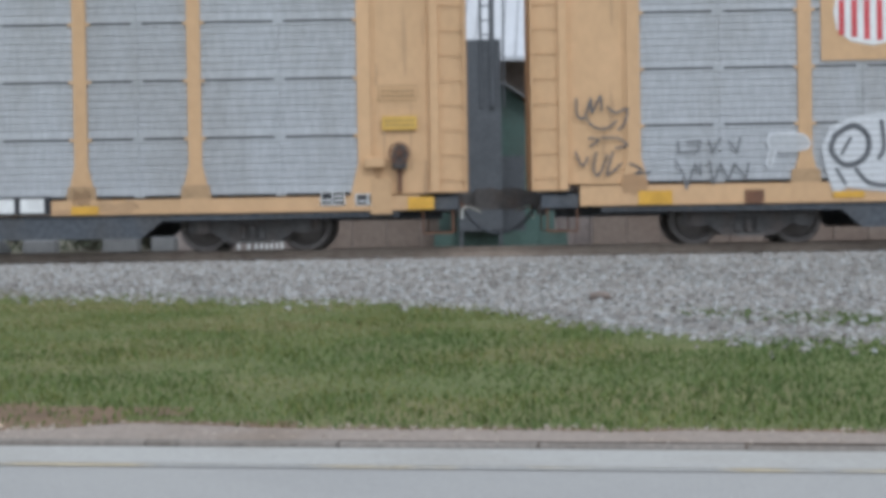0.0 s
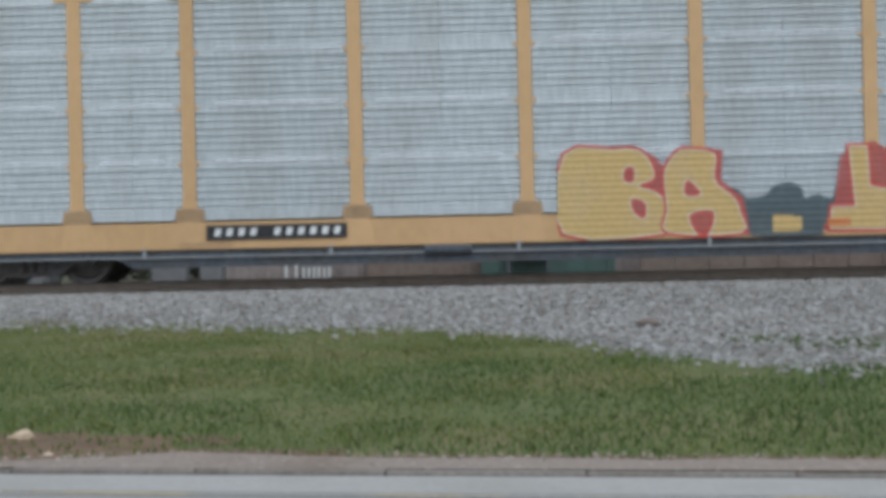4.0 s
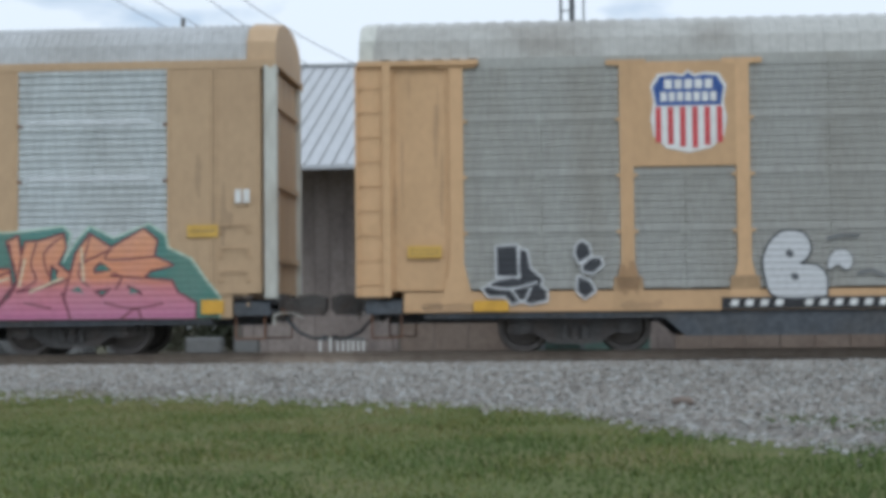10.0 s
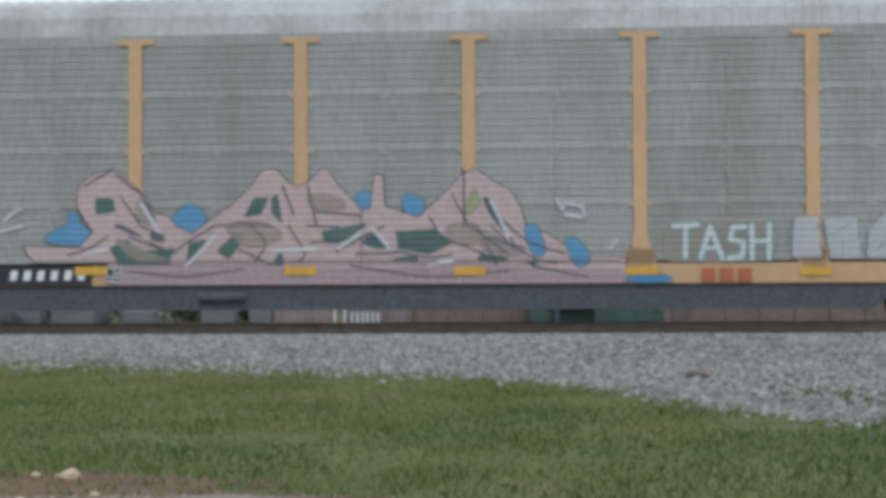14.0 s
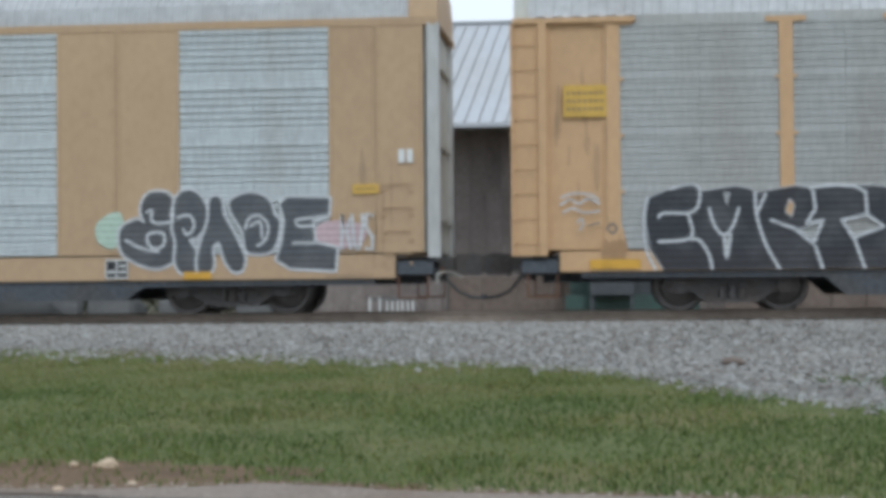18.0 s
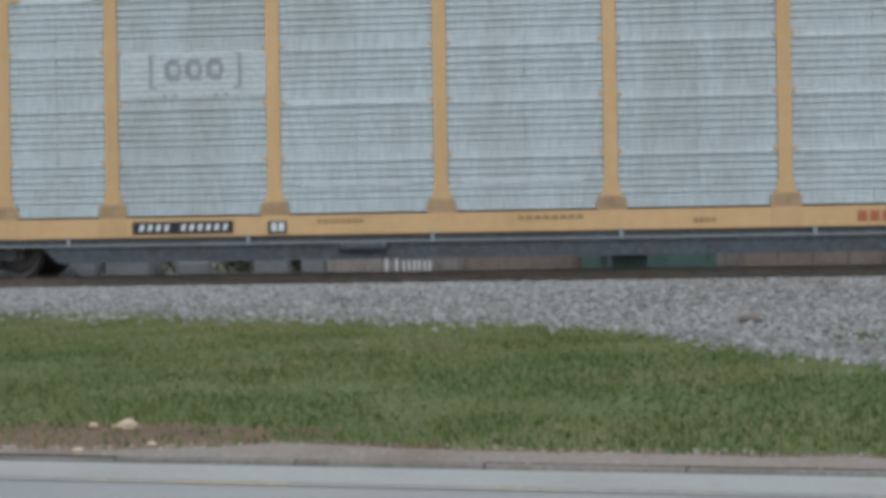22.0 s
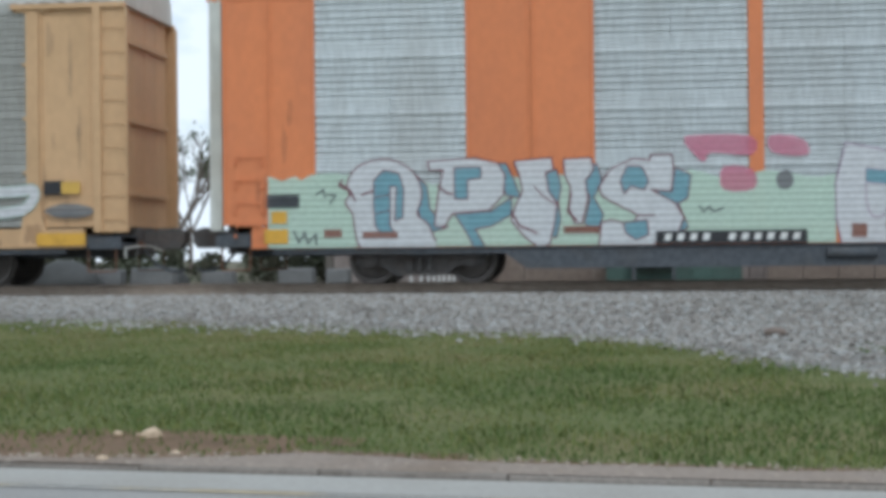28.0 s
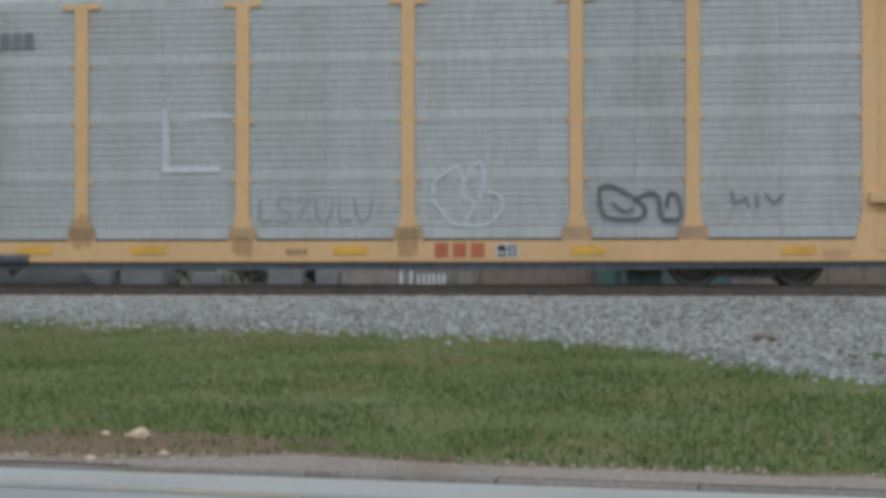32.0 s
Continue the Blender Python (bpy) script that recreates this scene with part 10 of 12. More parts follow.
spray(c, "tri", "char", 0.018, (-1.35, 2.10, -0.48, 2.11, -0.67, 2.34, -0.30, 2.36, -0.06, 1.88, 0.17, 2.26, 0.71, 2.28, 0.56, 1.84, 0.31, 1.60, 0.14, 1.16, 0.11, 0.53, -1.35, 0.54), cuts=[(-0.48, 2.09, -0.48, 0.59), (-1.02, 2.05, -1.02, 1.81), (-1.12, 1.42, -0.88, 0.59)])
spray(c, "brown", None, 0.000, (-2.72, 1.55, -2.52, 1.57, -2.59, 1.41, -2.82, 1.45), (-2.25, 1.60, -2.02, 1.57, -2.17, 1.38, -2.25, 1.38), (-0.48, 1.61, -0.28, 1.56, -0.43, 1.36))
spray(c, "white", None, 0.000, (0.015, -1.95, 1.74, -1.72, 1.57, -1.75, 1.37, -1.87, 1.25), (0.015, 0.21, 1.60, 0.11, 1.21))
spray(c, "pinkthin", None, 0.000, (-3.33, 1.71, -3.02, 1.68, -3.09, 1.24, -3.36, 1.32), (-3.38, 1.04, -3.05, 1.04, -3.05, 0.68, -3.38, 0.68), (0.56, 1.02, 1.10, 1.06, 1.14, 0.55, 0.56, 0.55), (1.49, 1.15, 1.68, 1.30, 1.83, 1.20, 1.76, 1.01), label="thin red sprayed patch")
spray(c, "goldthin", None, 0.000, (1.14, 1.03, 1.58, 1.01, 1.63, 0.57, 1.14, 0.55))
spray(c, "silver", "smoke", 0.014, (1.10, 1.88, 1.49, 2.19, 1.59, 1.98, 1.73, 1.59, 1.49, 1.32, 1.20, 1.50), (0.71, 1.50, 1.10, 1.79, 1.21, 1.35, 0.90, 1.16), label="silver block graffiti with brown shading")
spray(c, "silver", "brown", 0.019, (1.98, 2.07, 2.27, 2.26, 2.61, 2.23, 2.80, 2.06, 2.85, 1.77, 2.75, 1.48, 2.85, 1.29, 2.94, 1.00, 2.92, 0.54, 1.97, 0.54, 1.88, 1.01, 2.22, 1.20, 1.98, 1.49, 1.93, 1.78), soft=True, label="silver block graffiti with brown shading")
spray(c, "silver", "brown", 0.019, (2.75, 2.06, 3.04, 2.23, 3.38, 2.23, 3.57, 2.05, 3.67, 1.76, 3.57, 1.38, 3.38, 1.19, 3.28, 1.05, 3.47, 0.85, 3.47, 0.54, 2.99, 0.54, 2.90, 1.29, 2.80, 1.58), soft=True)
spray(c, "silver", "brown", 0.019, (3.62, 2.05, 4.05, 2.24, 4.10, 1.76, 4.15, 1.47, 4.29, 1.09, 4.33, 0.85, 4.19, 0.53, 3.47, 0.54, 3.42, 0.90, 3.71, 1.28, 3.67, 1.67))
spray(c, "silver", "brown", 0.019, (4.15, 2.24, 4.63, 2.28, 4.63, 2.04, 5.06, 2.20, 5.17, 2.15, 5.10, 1.84, 4.86, 1.75, 5.24, 1.56, 5.38, 1.27, 5.29, 1.08, 5.05, 0.99, 5.14, 0.53, 4.38, 0.53, 4.38, 1.09, 4.19, 1.57), cuts=[(4.48, 2.04, 4.57, 0.99), (4.81, 1.08, 5.05, 1.27), (4.20, 1.95, 4.43, 0.80)])
spray(c, "brown", None, 0.000, (2.29, 1.63, 2.46, 1.75, 2.58, 1.60, 2.48, 1.47), (2.19, 0.91, 2.36, 1.05, 2.56, 0.95, 2.51, 0.76, 2.28, 0.74), (3.12, 1.62, 3.23, 1.77, 3.33, 1.57, 3.23, 1.32, 3.12, 1.34), (3.69, 1.04, 3.86, 1.40, 4.00, 1.04, 3.90, 0.83, 3.76, 0.88), soft=True, label="brown letter hollow")
spray(c, "blue", None, 0.000, (3.19, 2.01, 3.43, 2.07, 3.41, 1.88, 3.22, 1.91), (4.38, 0.85, 4.62, 0.85, 4.57, 0.70, 4.36, 0.70))
spray(c, "silver", "char", 0.043, (-10.74, 1.74, -10.69, 2.07, -10.49, 2.27, -10.27, 2.26, -10.17, 2.07, -10.10, 1.68, -10.00, 1.29, -10.00, 0.95, -10.15, 1.02, -10.40, 0.99, -10.64, 1.01, -10.79, 1.20, -10.77, 1.49, -10.93, 1.49, -10.95, 1.74), cuts=[(-10.49, 1.39, -10.30, 1.39, -10.30, 1.25, -10.41, 1.22)], holes=[(-10.46, 1.96, -10.39, 2.02, -10.32, 1.70, -10.49, 1.75)], soft=True, label="silver graffiti letter outlined in black")
spray(c, "silver", "char", 0.038, (-9.75, 2.21, -9.51, 2.24, -9.46, 1.96, -9.51, 1.72, -9.32, 1.63, -9.12, 1.29, -9.03, 1.09, -9.22, 0.95, -9.42, 0.95, -9.51, 1.08, -9.76, 0.95, -9.91, 0.95, -9.92, 1.29, -9.94, 1.63, -10.05, 1.83, -9.85, 1.97), cuts=[(-9.88, 1.39, -9.56, 1.31, -9.76, 1.24), (-9.80, 1.63, -9.51, 1.68)], soft=True)
spray(c, "silver", "char", 0.038, (-9.36, 2.08, -8.39, 2.10, -8.46, 1.76, -8.25, 1.71, -8.30, 1.57, -8.25, 1.37, -8.25, 1.09, -8.54, 0.97, -8.93, 0.99, -9.07, 1.14, -9.22, 1.38, -9.32, 1.58), cuts=[(-8.88, 2.06, -8.87, 1.62), (-9.32, 1.63, -9.20, 1.67)], holes=[(-8.52, 1.94, -8.37, 1.93, -8.41, 1.78, -8.51, 1.79), (-9.02, 1.40, -8.93, 1.51, -8.88, 1.36, -8.71, 1.30, -8.93, 1.28)], label="silver graffiti letter outlined in black")
spray(c, "silver", "char", 0.043, (-8.20, 1.95, -8.10, 2.19, -7.91, 2.21, -7.81, 2.04, -7.57, 2.14, -7.43, 1.99, -7.43, 1.66, -7.38, 1.37, -7.33, 1.08, -7.38, 0.89, -7.58, 0.84, -7.72, 0.99, -7.82, 1.13, -7.96, 0.94, -8.15, 0.94, -8.25, 1.13, -8.20, 1.47, -8.27, 1.76), cuts=[(-8.01, 1.76, -7.96, 1.45), (-7.67, 1.85, -7.73, 1.47), (-7.50, 1.61, -7.48, 1.32)], holes=[(-8.04, 1.40, -7.88, 1.40, -7.86, 1.16, -7.96, 1.23)], soft=True)
spray(c, "silver", "char", 0.043, (-7.38, 1.94, -7.09, 2.04, -6.99, 2.23, -6.80, 2.27, -6.69, 2.08, -6.71, 1.84, -6.95, 1.65, -6.61, 1.55, -6.38, 1.36, -6.35, 1.17, -6.47, 0.93, -6.81, 0.88, -7.14, 0.98, -7.29, 1.22, -7.24, 1.46, -7.33, 1.65), cuts=[(-7.19, 1.56, -6.88, 1.51, -6.85, 1.36), (-7.01, 2.03, -6.98, 1.70)], holes=[(-7.21, 1.35, -6.97, 1.39, -6.88, 1.25, -7.02, 1.23)], soft=True, label="silver graffiti letter outlined in black")
spray(c, "thin", None, 0.000, (0.018, -5.71, 1.91, -5.33, 1.81, -5.01, 2.20, -4.76, 1.87, -4.48, 2.01), (0.018, -4.45, 1.77, -3.87, 1.76, -4.01, 1.62, -3.96, 1.53), (0.018, -5.71, 1.78, -5.38, 1.49, -5.62, 1.07), (0.018, -5.62, 1.07, -5.14, 1.25, -4.95, 1.06, -4.63, 0.87), (0.018, -3.95, 1.24, -3.69, 1.05), (0.018, -4.34, 0.87, -3.97, 1.05), label="thin black outlined star tag")
spray(c, "thin", None, 0.000, (0.021, -5.23, 1.68, -5.24, 1.40), (0.021, -5.19, 1.54, -5.09, 1.35, -5.09, 1.63), (0.021, -5.00, 1.58, -4.91, 1.35, -4.86, 1.58), (0.021, -4.81, 1.58, -4.76, 1.34), (0.021, -4.67, 1.58, -4.70, 1.34, -4.62, 1.53), (0.021, -4.57, 1.53, -4.58, 1.30, -4.43, 1.53), (0.024, -4.39, 1.63, -4.34, 1.34, -4.25, 1.20, -4.20, 1.43, -4.29, 1.58), (0.019, -5.00, 1.25, -4.86, 1.30, -4.76, 1.20, -4.91, 1.16, -5.00, 1.21))
number_board(c, -6.00, -3.45, 0.61, 0.85)
bracket_logo(c, -9.00, -7.36, 3.31, 4.07)
rect(c, -3.39, -2.91, 0.61, 0.74, M["marker"], "reflective_strip", "")
rect(c, 2.93, 3.43, 0.63, 0.77, M["marker"], "reflective_strip", "")
rect(c, 9.27, 9.76, 0.61, 0.74, M["marker"], "reflective_strip", "")
stencil_box(c, 7.89, 8.29, 0.63, 0.97)
rect(c, 0.62, 1.10, 0.61, 0.60, M["tan"], "patch", "")
notice(c, 12.23, 12.68, 2.05, 2.21, "placard", 1, "small notice plate")
notice(c, -12.64, -12.18, 1.27, 1.45, "placard", 1, "small notice plate")
rect(c, -12.69, -12.29, 0.73, 0.93, M["marker"], "reflective_strip", "")
scrawl(c, -12.69, -11.93, 0.97, 1.42, P["smoke"], 55, 0.012, 5)
rect(c, -12.71, -12.33, 2.63, 2.75, M["white"], "patch", "")
bars(c, 13.01, 13.29, 2.57, 2.80, (2,), M["white"])
scrawl(c, 12.01, 12.62, 1.09, 1.70, P["white"], 56, 0.030, 3)
c = autorack("clean yellow autorack car with bright screens and a white logo board", "A", "bright", "panel_light", "roof", pipe=True)
CARS.append(c)
pale_bands(c, (1.5, 2.2, 2.9, 3.6), 10, BAYS_A, 0.3, 0.10)
rect(c, -7.02, -4.45, 3.07, 3.87, P["board"], "logo_board", "white painted board with bracketed dark marks")
bracket_logo(c, -6.51, -4.87, 3.07, 3.84)
number_board(c, -6.85, -5.06, 0.73, 0.95)
rect(c, -4.45, -4.12, 0.71, 0.93, M["ink"], "patch", "")
bars(c, -4.41, -4.15, 0.75, 0.90, (2,), M["white"])
bars(c, 5.47, 6.07, 0.76, 0.93, (3,), M["ttx_red"])
rect(c, 10.05, 10.35, 0.72, 0.93, M["placard"], "patch", "")
bars(c, 2.79, 3.18, 0.79, 0.86, (4,), M["faintink"])
bars(c, -0.16, 0.98, 0.89, 0.95, (8,), M["faintink"])
bars(c, -3.60, -2.78, 0.89, 0.94, (8,), M["faintink"])
notice(c, 12.35, 12.89, 2.40, 2.63, "bright", 1, "small notice plate")
bars(c, 12.46, 12.75, 3.61, 4.17, (2,), M["faintink"])
notice(c, -12.80, -12.27, 1.65, 1.88, "bright", 1, "small notice plate")
blobs(c, [(13.58, 1.71, 0.11, 0.12, 0.0)], P["white"])
blobs(c, [(-13.50, 1.71, 0.09, 0.13, 0.0)], P["white"])
rect(c, -10.32, -9.97, 0.74, 0.95, M["placard"], "patch", "")
c = autorack("yellow autorack car with purple, pink and peach graffiti", "A", "yellow", "panel_light", "roof_dull", brake=None)
CARS.append(c)
pale_bands(c, (2.02, 2.98, 3.93), 11, BAYS_A, 0.95, 0.15)
stains(c, 11, 0.6, 6)
blobs(c, [(6.24, 2.14, 0.34, 0.19, 0.0), (7.92, 1.97, 0.34, 0.27, 0.0), (9.24, 2.14, 0.31, 0.23, 0.0)], P["cyan"])
blobs(c, [(4.37, 0.94, 0.43, 0.29, 0.0)], P["cyan"])
blobs(c, [(-11.95, 1.32, 0.29, 0.29, 0.0), (-12.20, 0.88, 0.38, 0.19, 0.0), (-10.47, 2.28, 0.25, 0.17, 0.0), (-9.57, 2.17, 0.29, 0.17, 0.0), (-8.37, 2.00, 0.29, 0.38, 0.0), (-7.19, 2.22, 0.25, 0.21, 0.0), (-5.83, 1.43, 0.29, 0.29, 0.0)], P["cyan"])
spray(c, "turq", None, 0.000, (-3.67, 1.44, -3.43, 1.78, -3.14, 2.06, -2.95, 2.20, -2.66, 2.05, -2.47, 1.95, -2.19, 2.33, -1.81, 2.13, -1.63, 2.03, -1.25, 2.12, -1.06, 2.12, -0.99, 0.65, -4.11, 0.69, -4.06, 1.02), soft=True, label="turquoise sprayed ground")
spray(c, "violetbg", None, 0.000, (-3.91, 1.35, -3.52, 1.59, -3.23, 1.92, -2.57, 2.12, -1.25, 2.04, -1.18, 0.65, -3.92, 0.68), label="dark violet sprayed ground")
spray(c, "mutes", "violetbg", 0.019, (-3.53, 1.39, -3.23, 1.87, -3.04, 2.01, -2.71, 2.13, -2.52, 2.12, -2.52, 1.86, -2.39, 1.57, -2.48, 1.43, -2.72, 1.38, -2.91, 1.10, -3.53, 1.16), (-2.52, 2.12, -2.10, 1.90, -1.87, 1.66, -1.68, 1.37, -1.64, 1.08, -2.11, 1.09, -2.34, 1.38, -2.48, 1.76), label="violet and red graffiti letter")
spray(c, "lilac", "violetbg", 0.019, (-1.81, 2.03, -1.35, 2.04, -1.33, 1.74, -1.54, 1.41, -1.63, 1.46, -1.58, 1.70, -1.82, 1.75), (-3.91, 1.50, -3.57, 1.51, -3.62, 1.21, -3.91, 1.21))
spray(c, "turq", None, 0.000, (-2.86, 1.10, -2.58, 1.33, -2.20, 1.38, -2.16, 1.09, -2.49, 0.67, -2.77, 0.67), (-1.49, 1.37, -1.36, 1.17, -1.38, 0.65, -1.53, 0.66))
spray(c, "palepink2", "violetbg", 0.019, (-3.62, 1.11, -2.77, 1.10, -2.68, 0.95, -2.96, 0.64, -3.34, 0.65))
spray(c, "mutred", "violetbg", 0.019, (-2.30, 1.00, -2.01, 1.09, -1.55, 1.06, -1.45, 0.84, -1.60, 0.63, -2.40, 0.64), (-3.43, 1.39, -3.10, 1.48, -3.01, 1.15, -3.53, 1.13))
spray(c, "white", None, 0.000, (0.015, -2.73, 2.10, -2.52, 2.09, -2.50, 1.86), (0.015, -2.20, 1.66, -2.01, 1.47, -1.73, 1.37, -1.64, 1.13), (0.015, -1.77, 1.99, -1.35, 1.98, -1.35, 1.74, -1.54, 1.46), (0.015, -3.00, 1.53, -2.96, 1.20, -2.91, 1.10), (0.015, -2.39, 1.52, -2.48, 1.33), (0.015, -3.09, 2.01, -2.95, 1.96), (0.015, -3.33, 1.82, -3.45, 1.54), (0.015, -3.86, 1.48, -3.57, 1.47))
spray(c, "violetbg", None, 0.000, (-1.30, 2.04, 0.00, 1.98, 0.20, 2.10, 2.61, 2.11, 3.20, 2.10, 3.59, 1.76, 3.98, 1.37, 4.12, 0.64, -1.30, 0.69), label="dark violet sprayed ground")
spray(c, "turq", "violetbg", 0.014, (-2.40, 2.14, -2.19, 2.38, -1.94, 2.28, -1.84, 1.93, -2.04, 1.78, -2.30, 1.89), (-0.25, 2.15, -0.05, 2.35, 0.25, 2.34, 0.46, 2.14), (-0.36, 1.61, 0.10, 1.66, 0.25, 1.21, -0.10, 0.92, -0.66, 0.81, -0.66, 1.03, -0.31, 1.12), (2.26, 2.26, 2.51, 2.31, 2.71, 2.37, 2.90, 2.25, 2.80, 2.06), (3.44, 1.86, 3.59, 1.95, 3.84, 1.90, 3.98, 1.70, 3.59, 1.66), soft=True, label="turquoise sprayed puff")
spray(c, "turq", "violetbg", 0.014, (3.88, 1.37, 4.18, 1.27, 4.68, 0.68, 4.61, 0.63, 3.98, 0.64), (2.80, 1.09, 3.19, 1.18, 3.49, 1.32, 3.59, 0.98, 3.00, 0.94), (0.90, 0.91, 1.21, 1.01, 1.25, 0.66, 0.90, 0.67), (-1.02, 2.17, -0.76, 2.26, -0.61, 2.16, -0.76, 1.62, -0.97, 1.62), (-1.27, 2.17, -1.02, 2.21, -1.02, 2.04))
spray(c, "mutes", "violetbg", 0.019, (-1.30, 2.04, -1.07, 2.04, -1.02, 1.62, -0.81, 1.27, -0.81, 1.08, -0.51, 0.83, 0.10, 0.82, 0.25, 0.67, -1.12, 0.68, -1.22, 1.23), label="violet and red graffiti letter")
spray(c, "mutes", "violetbg", 0.019, (-0.76, 1.91, -0.56, 2.16, -0.30, 2.11, -0.20, 1.91, 0.05, 2.05, 0.05, 1.81, -0.15, 1.61, -0.31, 1.32, -0.51, 1.17, -0.76, 1.22, -0.76, 1.52, -0.91, 1.72), soft=True)
spray(c, "mutred", "violetbg", 0.019, (0.15, 2.08, 0.91, 2.09, 1.31, 1.98, 1.43, 1.74, 1.36, 1.45, 1.11, 1.30, 0.60, 1.26, 0.45, 1.46, 0.30, 1.41, 0.20, 1.70), holes=[(0.61, 1.88, 1.11, 1.87, 1.16, 1.74, 0.61, 1.75)], soft=True, label="red and violet graffiti letter")
spray(c, "turq", None, 0.000, (0.61, 1.70, 1.06, 1.71, 1.01, 1.52, 0.66, 1.52))
spray(c, "lilac", "violetbg", 0.019, (1.56, 2.13, 2.51, 2.13, 2.50, 1.63, 2.31, 1.58, 2.23, 1.83, 2.40, 1.38, 2.60, 1.22, 1.56, 1.23, 1.73, 1.59, 1.56, 1.64), holes=[(1.66, 1.93, 1.91, 1.96, 1.86, 1.73, 1.66, 1.64)], label="pale lilac graffiti letter")
spray(c, "mutred", "violetbg", 0.019, (2.75, 1.96, 2.95, 2.14, 3.25, 2.05, 3.44, 1.76, 3.59, 1.61, 3.49, 1.47, 3.20, 1.57, 3.15, 1.38, 3.29, 1.33, 3.19, 1.18, 2.65, 1.19, 2.80, 1.38, 2.80, 1.67), soft=True)
spray(c, "palepink2", "violetbg", 0.019, (0.30, 1.16, 0.45, 1.36, 0.65, 1.33, 0.85, 1.11, 0.95, 0.96, 0.70, 0.67, 0.40, 0.67, 0.30, 0.92), (1.85, 0.90, 2.01, 1.19, 2.20, 1.05, 2.35, 0.80, 2.20, 0.66, 1.85, 0.66), (2.35, 1.09, 2.60, 1.14, 2.80, 0.94, 3.29, 0.99, 3.49, 0.79, 3.39, 0.65, 2.50, 0.65, 2.35, 0.85), label="pale pink lower graffiti strokes")
spray(c, "mutred", "violetbg", 0.014, (-2.30, 1.04, -1.63, 1.08, -1.48, 0.84, -1.58, 0.69, -2.30, 0.69), (3.59, 1.18, 3.79, 1.27, 3.93, 1.08, 3.98, 0.79, 3.59, 0.89))
spray(c, "white", None, 0.000, (0.016, -0.40, 2.16, -0.25, 2.01, -0.20, 1.86), (0.016, -0.56, 1.91, -0.51, 1.66, -0.31, 1.42), (0.016, 0.07, 2.05, 0.05, 1.81, -0.15, 1.56), (0.016, 0.54, 1.90, 0.56, 1.70), (0.016, 1.36, 1.98, 1.44, 1.74, 1.36, 1.45), (0.016, 1.63, 1.64, 1.63, 1.96, 2.51, 2.11, 2.50, 1.63), (0.016, 3.10, 1.86, 3.15, 1.57, 3.34, 1.32, 3.19, 1.18), (0.016, 3.35, 2.10, 3.54, 1.76), (0.016, 1.11, 2.13, 1.21, 2.23), (0.016, 3.69, 1.61, 4.03, 1.77, 3.90, 1.56, 4.08, 1.46, 3.79, 1.42))
spray(c, "couch", "black", 0.027, (4.82, 2.13, 5.93, 2.14, 5.98, 1.42, 5.54, 1.44, 5.54, 1.59, 5.25, 1.54, 5.15, 1.35, 5.30, 1.16, 5.54, 1.06, 5.68, 1.11, 5.66, 1.35, 6.07, 1.36, 6.14, 1.10, 6.13, 0.62, 5.24, 0.63, 4.91, 1.02, 4.76, 1.36, 4.81, 1.65), cuts=[(4.78, 1.55, 5.01, 1.74)], label="lilac to pink graffiti letter outlined in black")
spray(c, "couch", "black", 0.027, (6.01, 2.02, 6.41, 2.03, 6.56, 1.82, 6.75, 1.86, 6.80, 2.12, 7.26, 2.19, 7.29, 1.85, 7.13, 1.66, 6.79, 1.62, 6.94, 1.33, 7.03, 1.04, 6.88, 0.61, 6.16, 0.62, 6.14, 1.15, 6.12, 1.34, 6.02, 1.53), cuts=[(6.99, 1.62, 7.08, 1.81)])
spray(c, "couch", "black", 0.027, (7.35, 1.80, 7.56, 1.95, 7.70, 1.97, 7.80, 1.70, 7.94, 1.46, 8.27, 1.27, 8.45, 1.20, 8.26, 0.60, 8.07, 0.60, 7.93, 0.84, 7.79, 0.61, 7.02, 0.61, 6.98, 1.14, 7.08, 1.33, 7.13, 1.62), label="lilac to pink graffiti letter outlined in black")
spray(c, "couch", "black", 0.027, (8.32, 2.14, 9.36, 2.13, 9.40, 1.45, 9.02, 1.42, 8.88, 1.55, 8.65, 1.50, 8.55, 1.31, 8.74, 1.12, 9.02, 1.07, 9.02, 1.31, 9.54, 1.32, 9.55, 0.59, 8.50, 0.60, 8.31, 0.84, 8.36, 1.12, 8.08, 1.41, 8.22, 1.55, 8.41, 1.60, 8.18, 1.65, 8.23, 2.03), cuts=[(8.17, 1.41, 8.41, 1.70), (9.28, 2.06, 9.31, 1.83)])
spray(c, "couch", "black", 0.027, (9.41, 2.16, 9.59, 2.15, 10.06, 1.96, 10.01, 1.72, 9.90, 1.53, 10.20, 1.67, 10.48, 1.72, 10.75, 1.62, 10.89, 1.47, 10.88, 0.58, 10.69, 0.58, 10.56, 0.82, 10.65, 1.10, 10.29, 1.39, 9.96, 1.30, 10.19, 1.01, 10.09, 0.82, 9.81, 0.59, 9.58, 0.59, 9.56, 1.21, 9.40, 1.49), label="lilac to pink graffiti letter outlined in black")
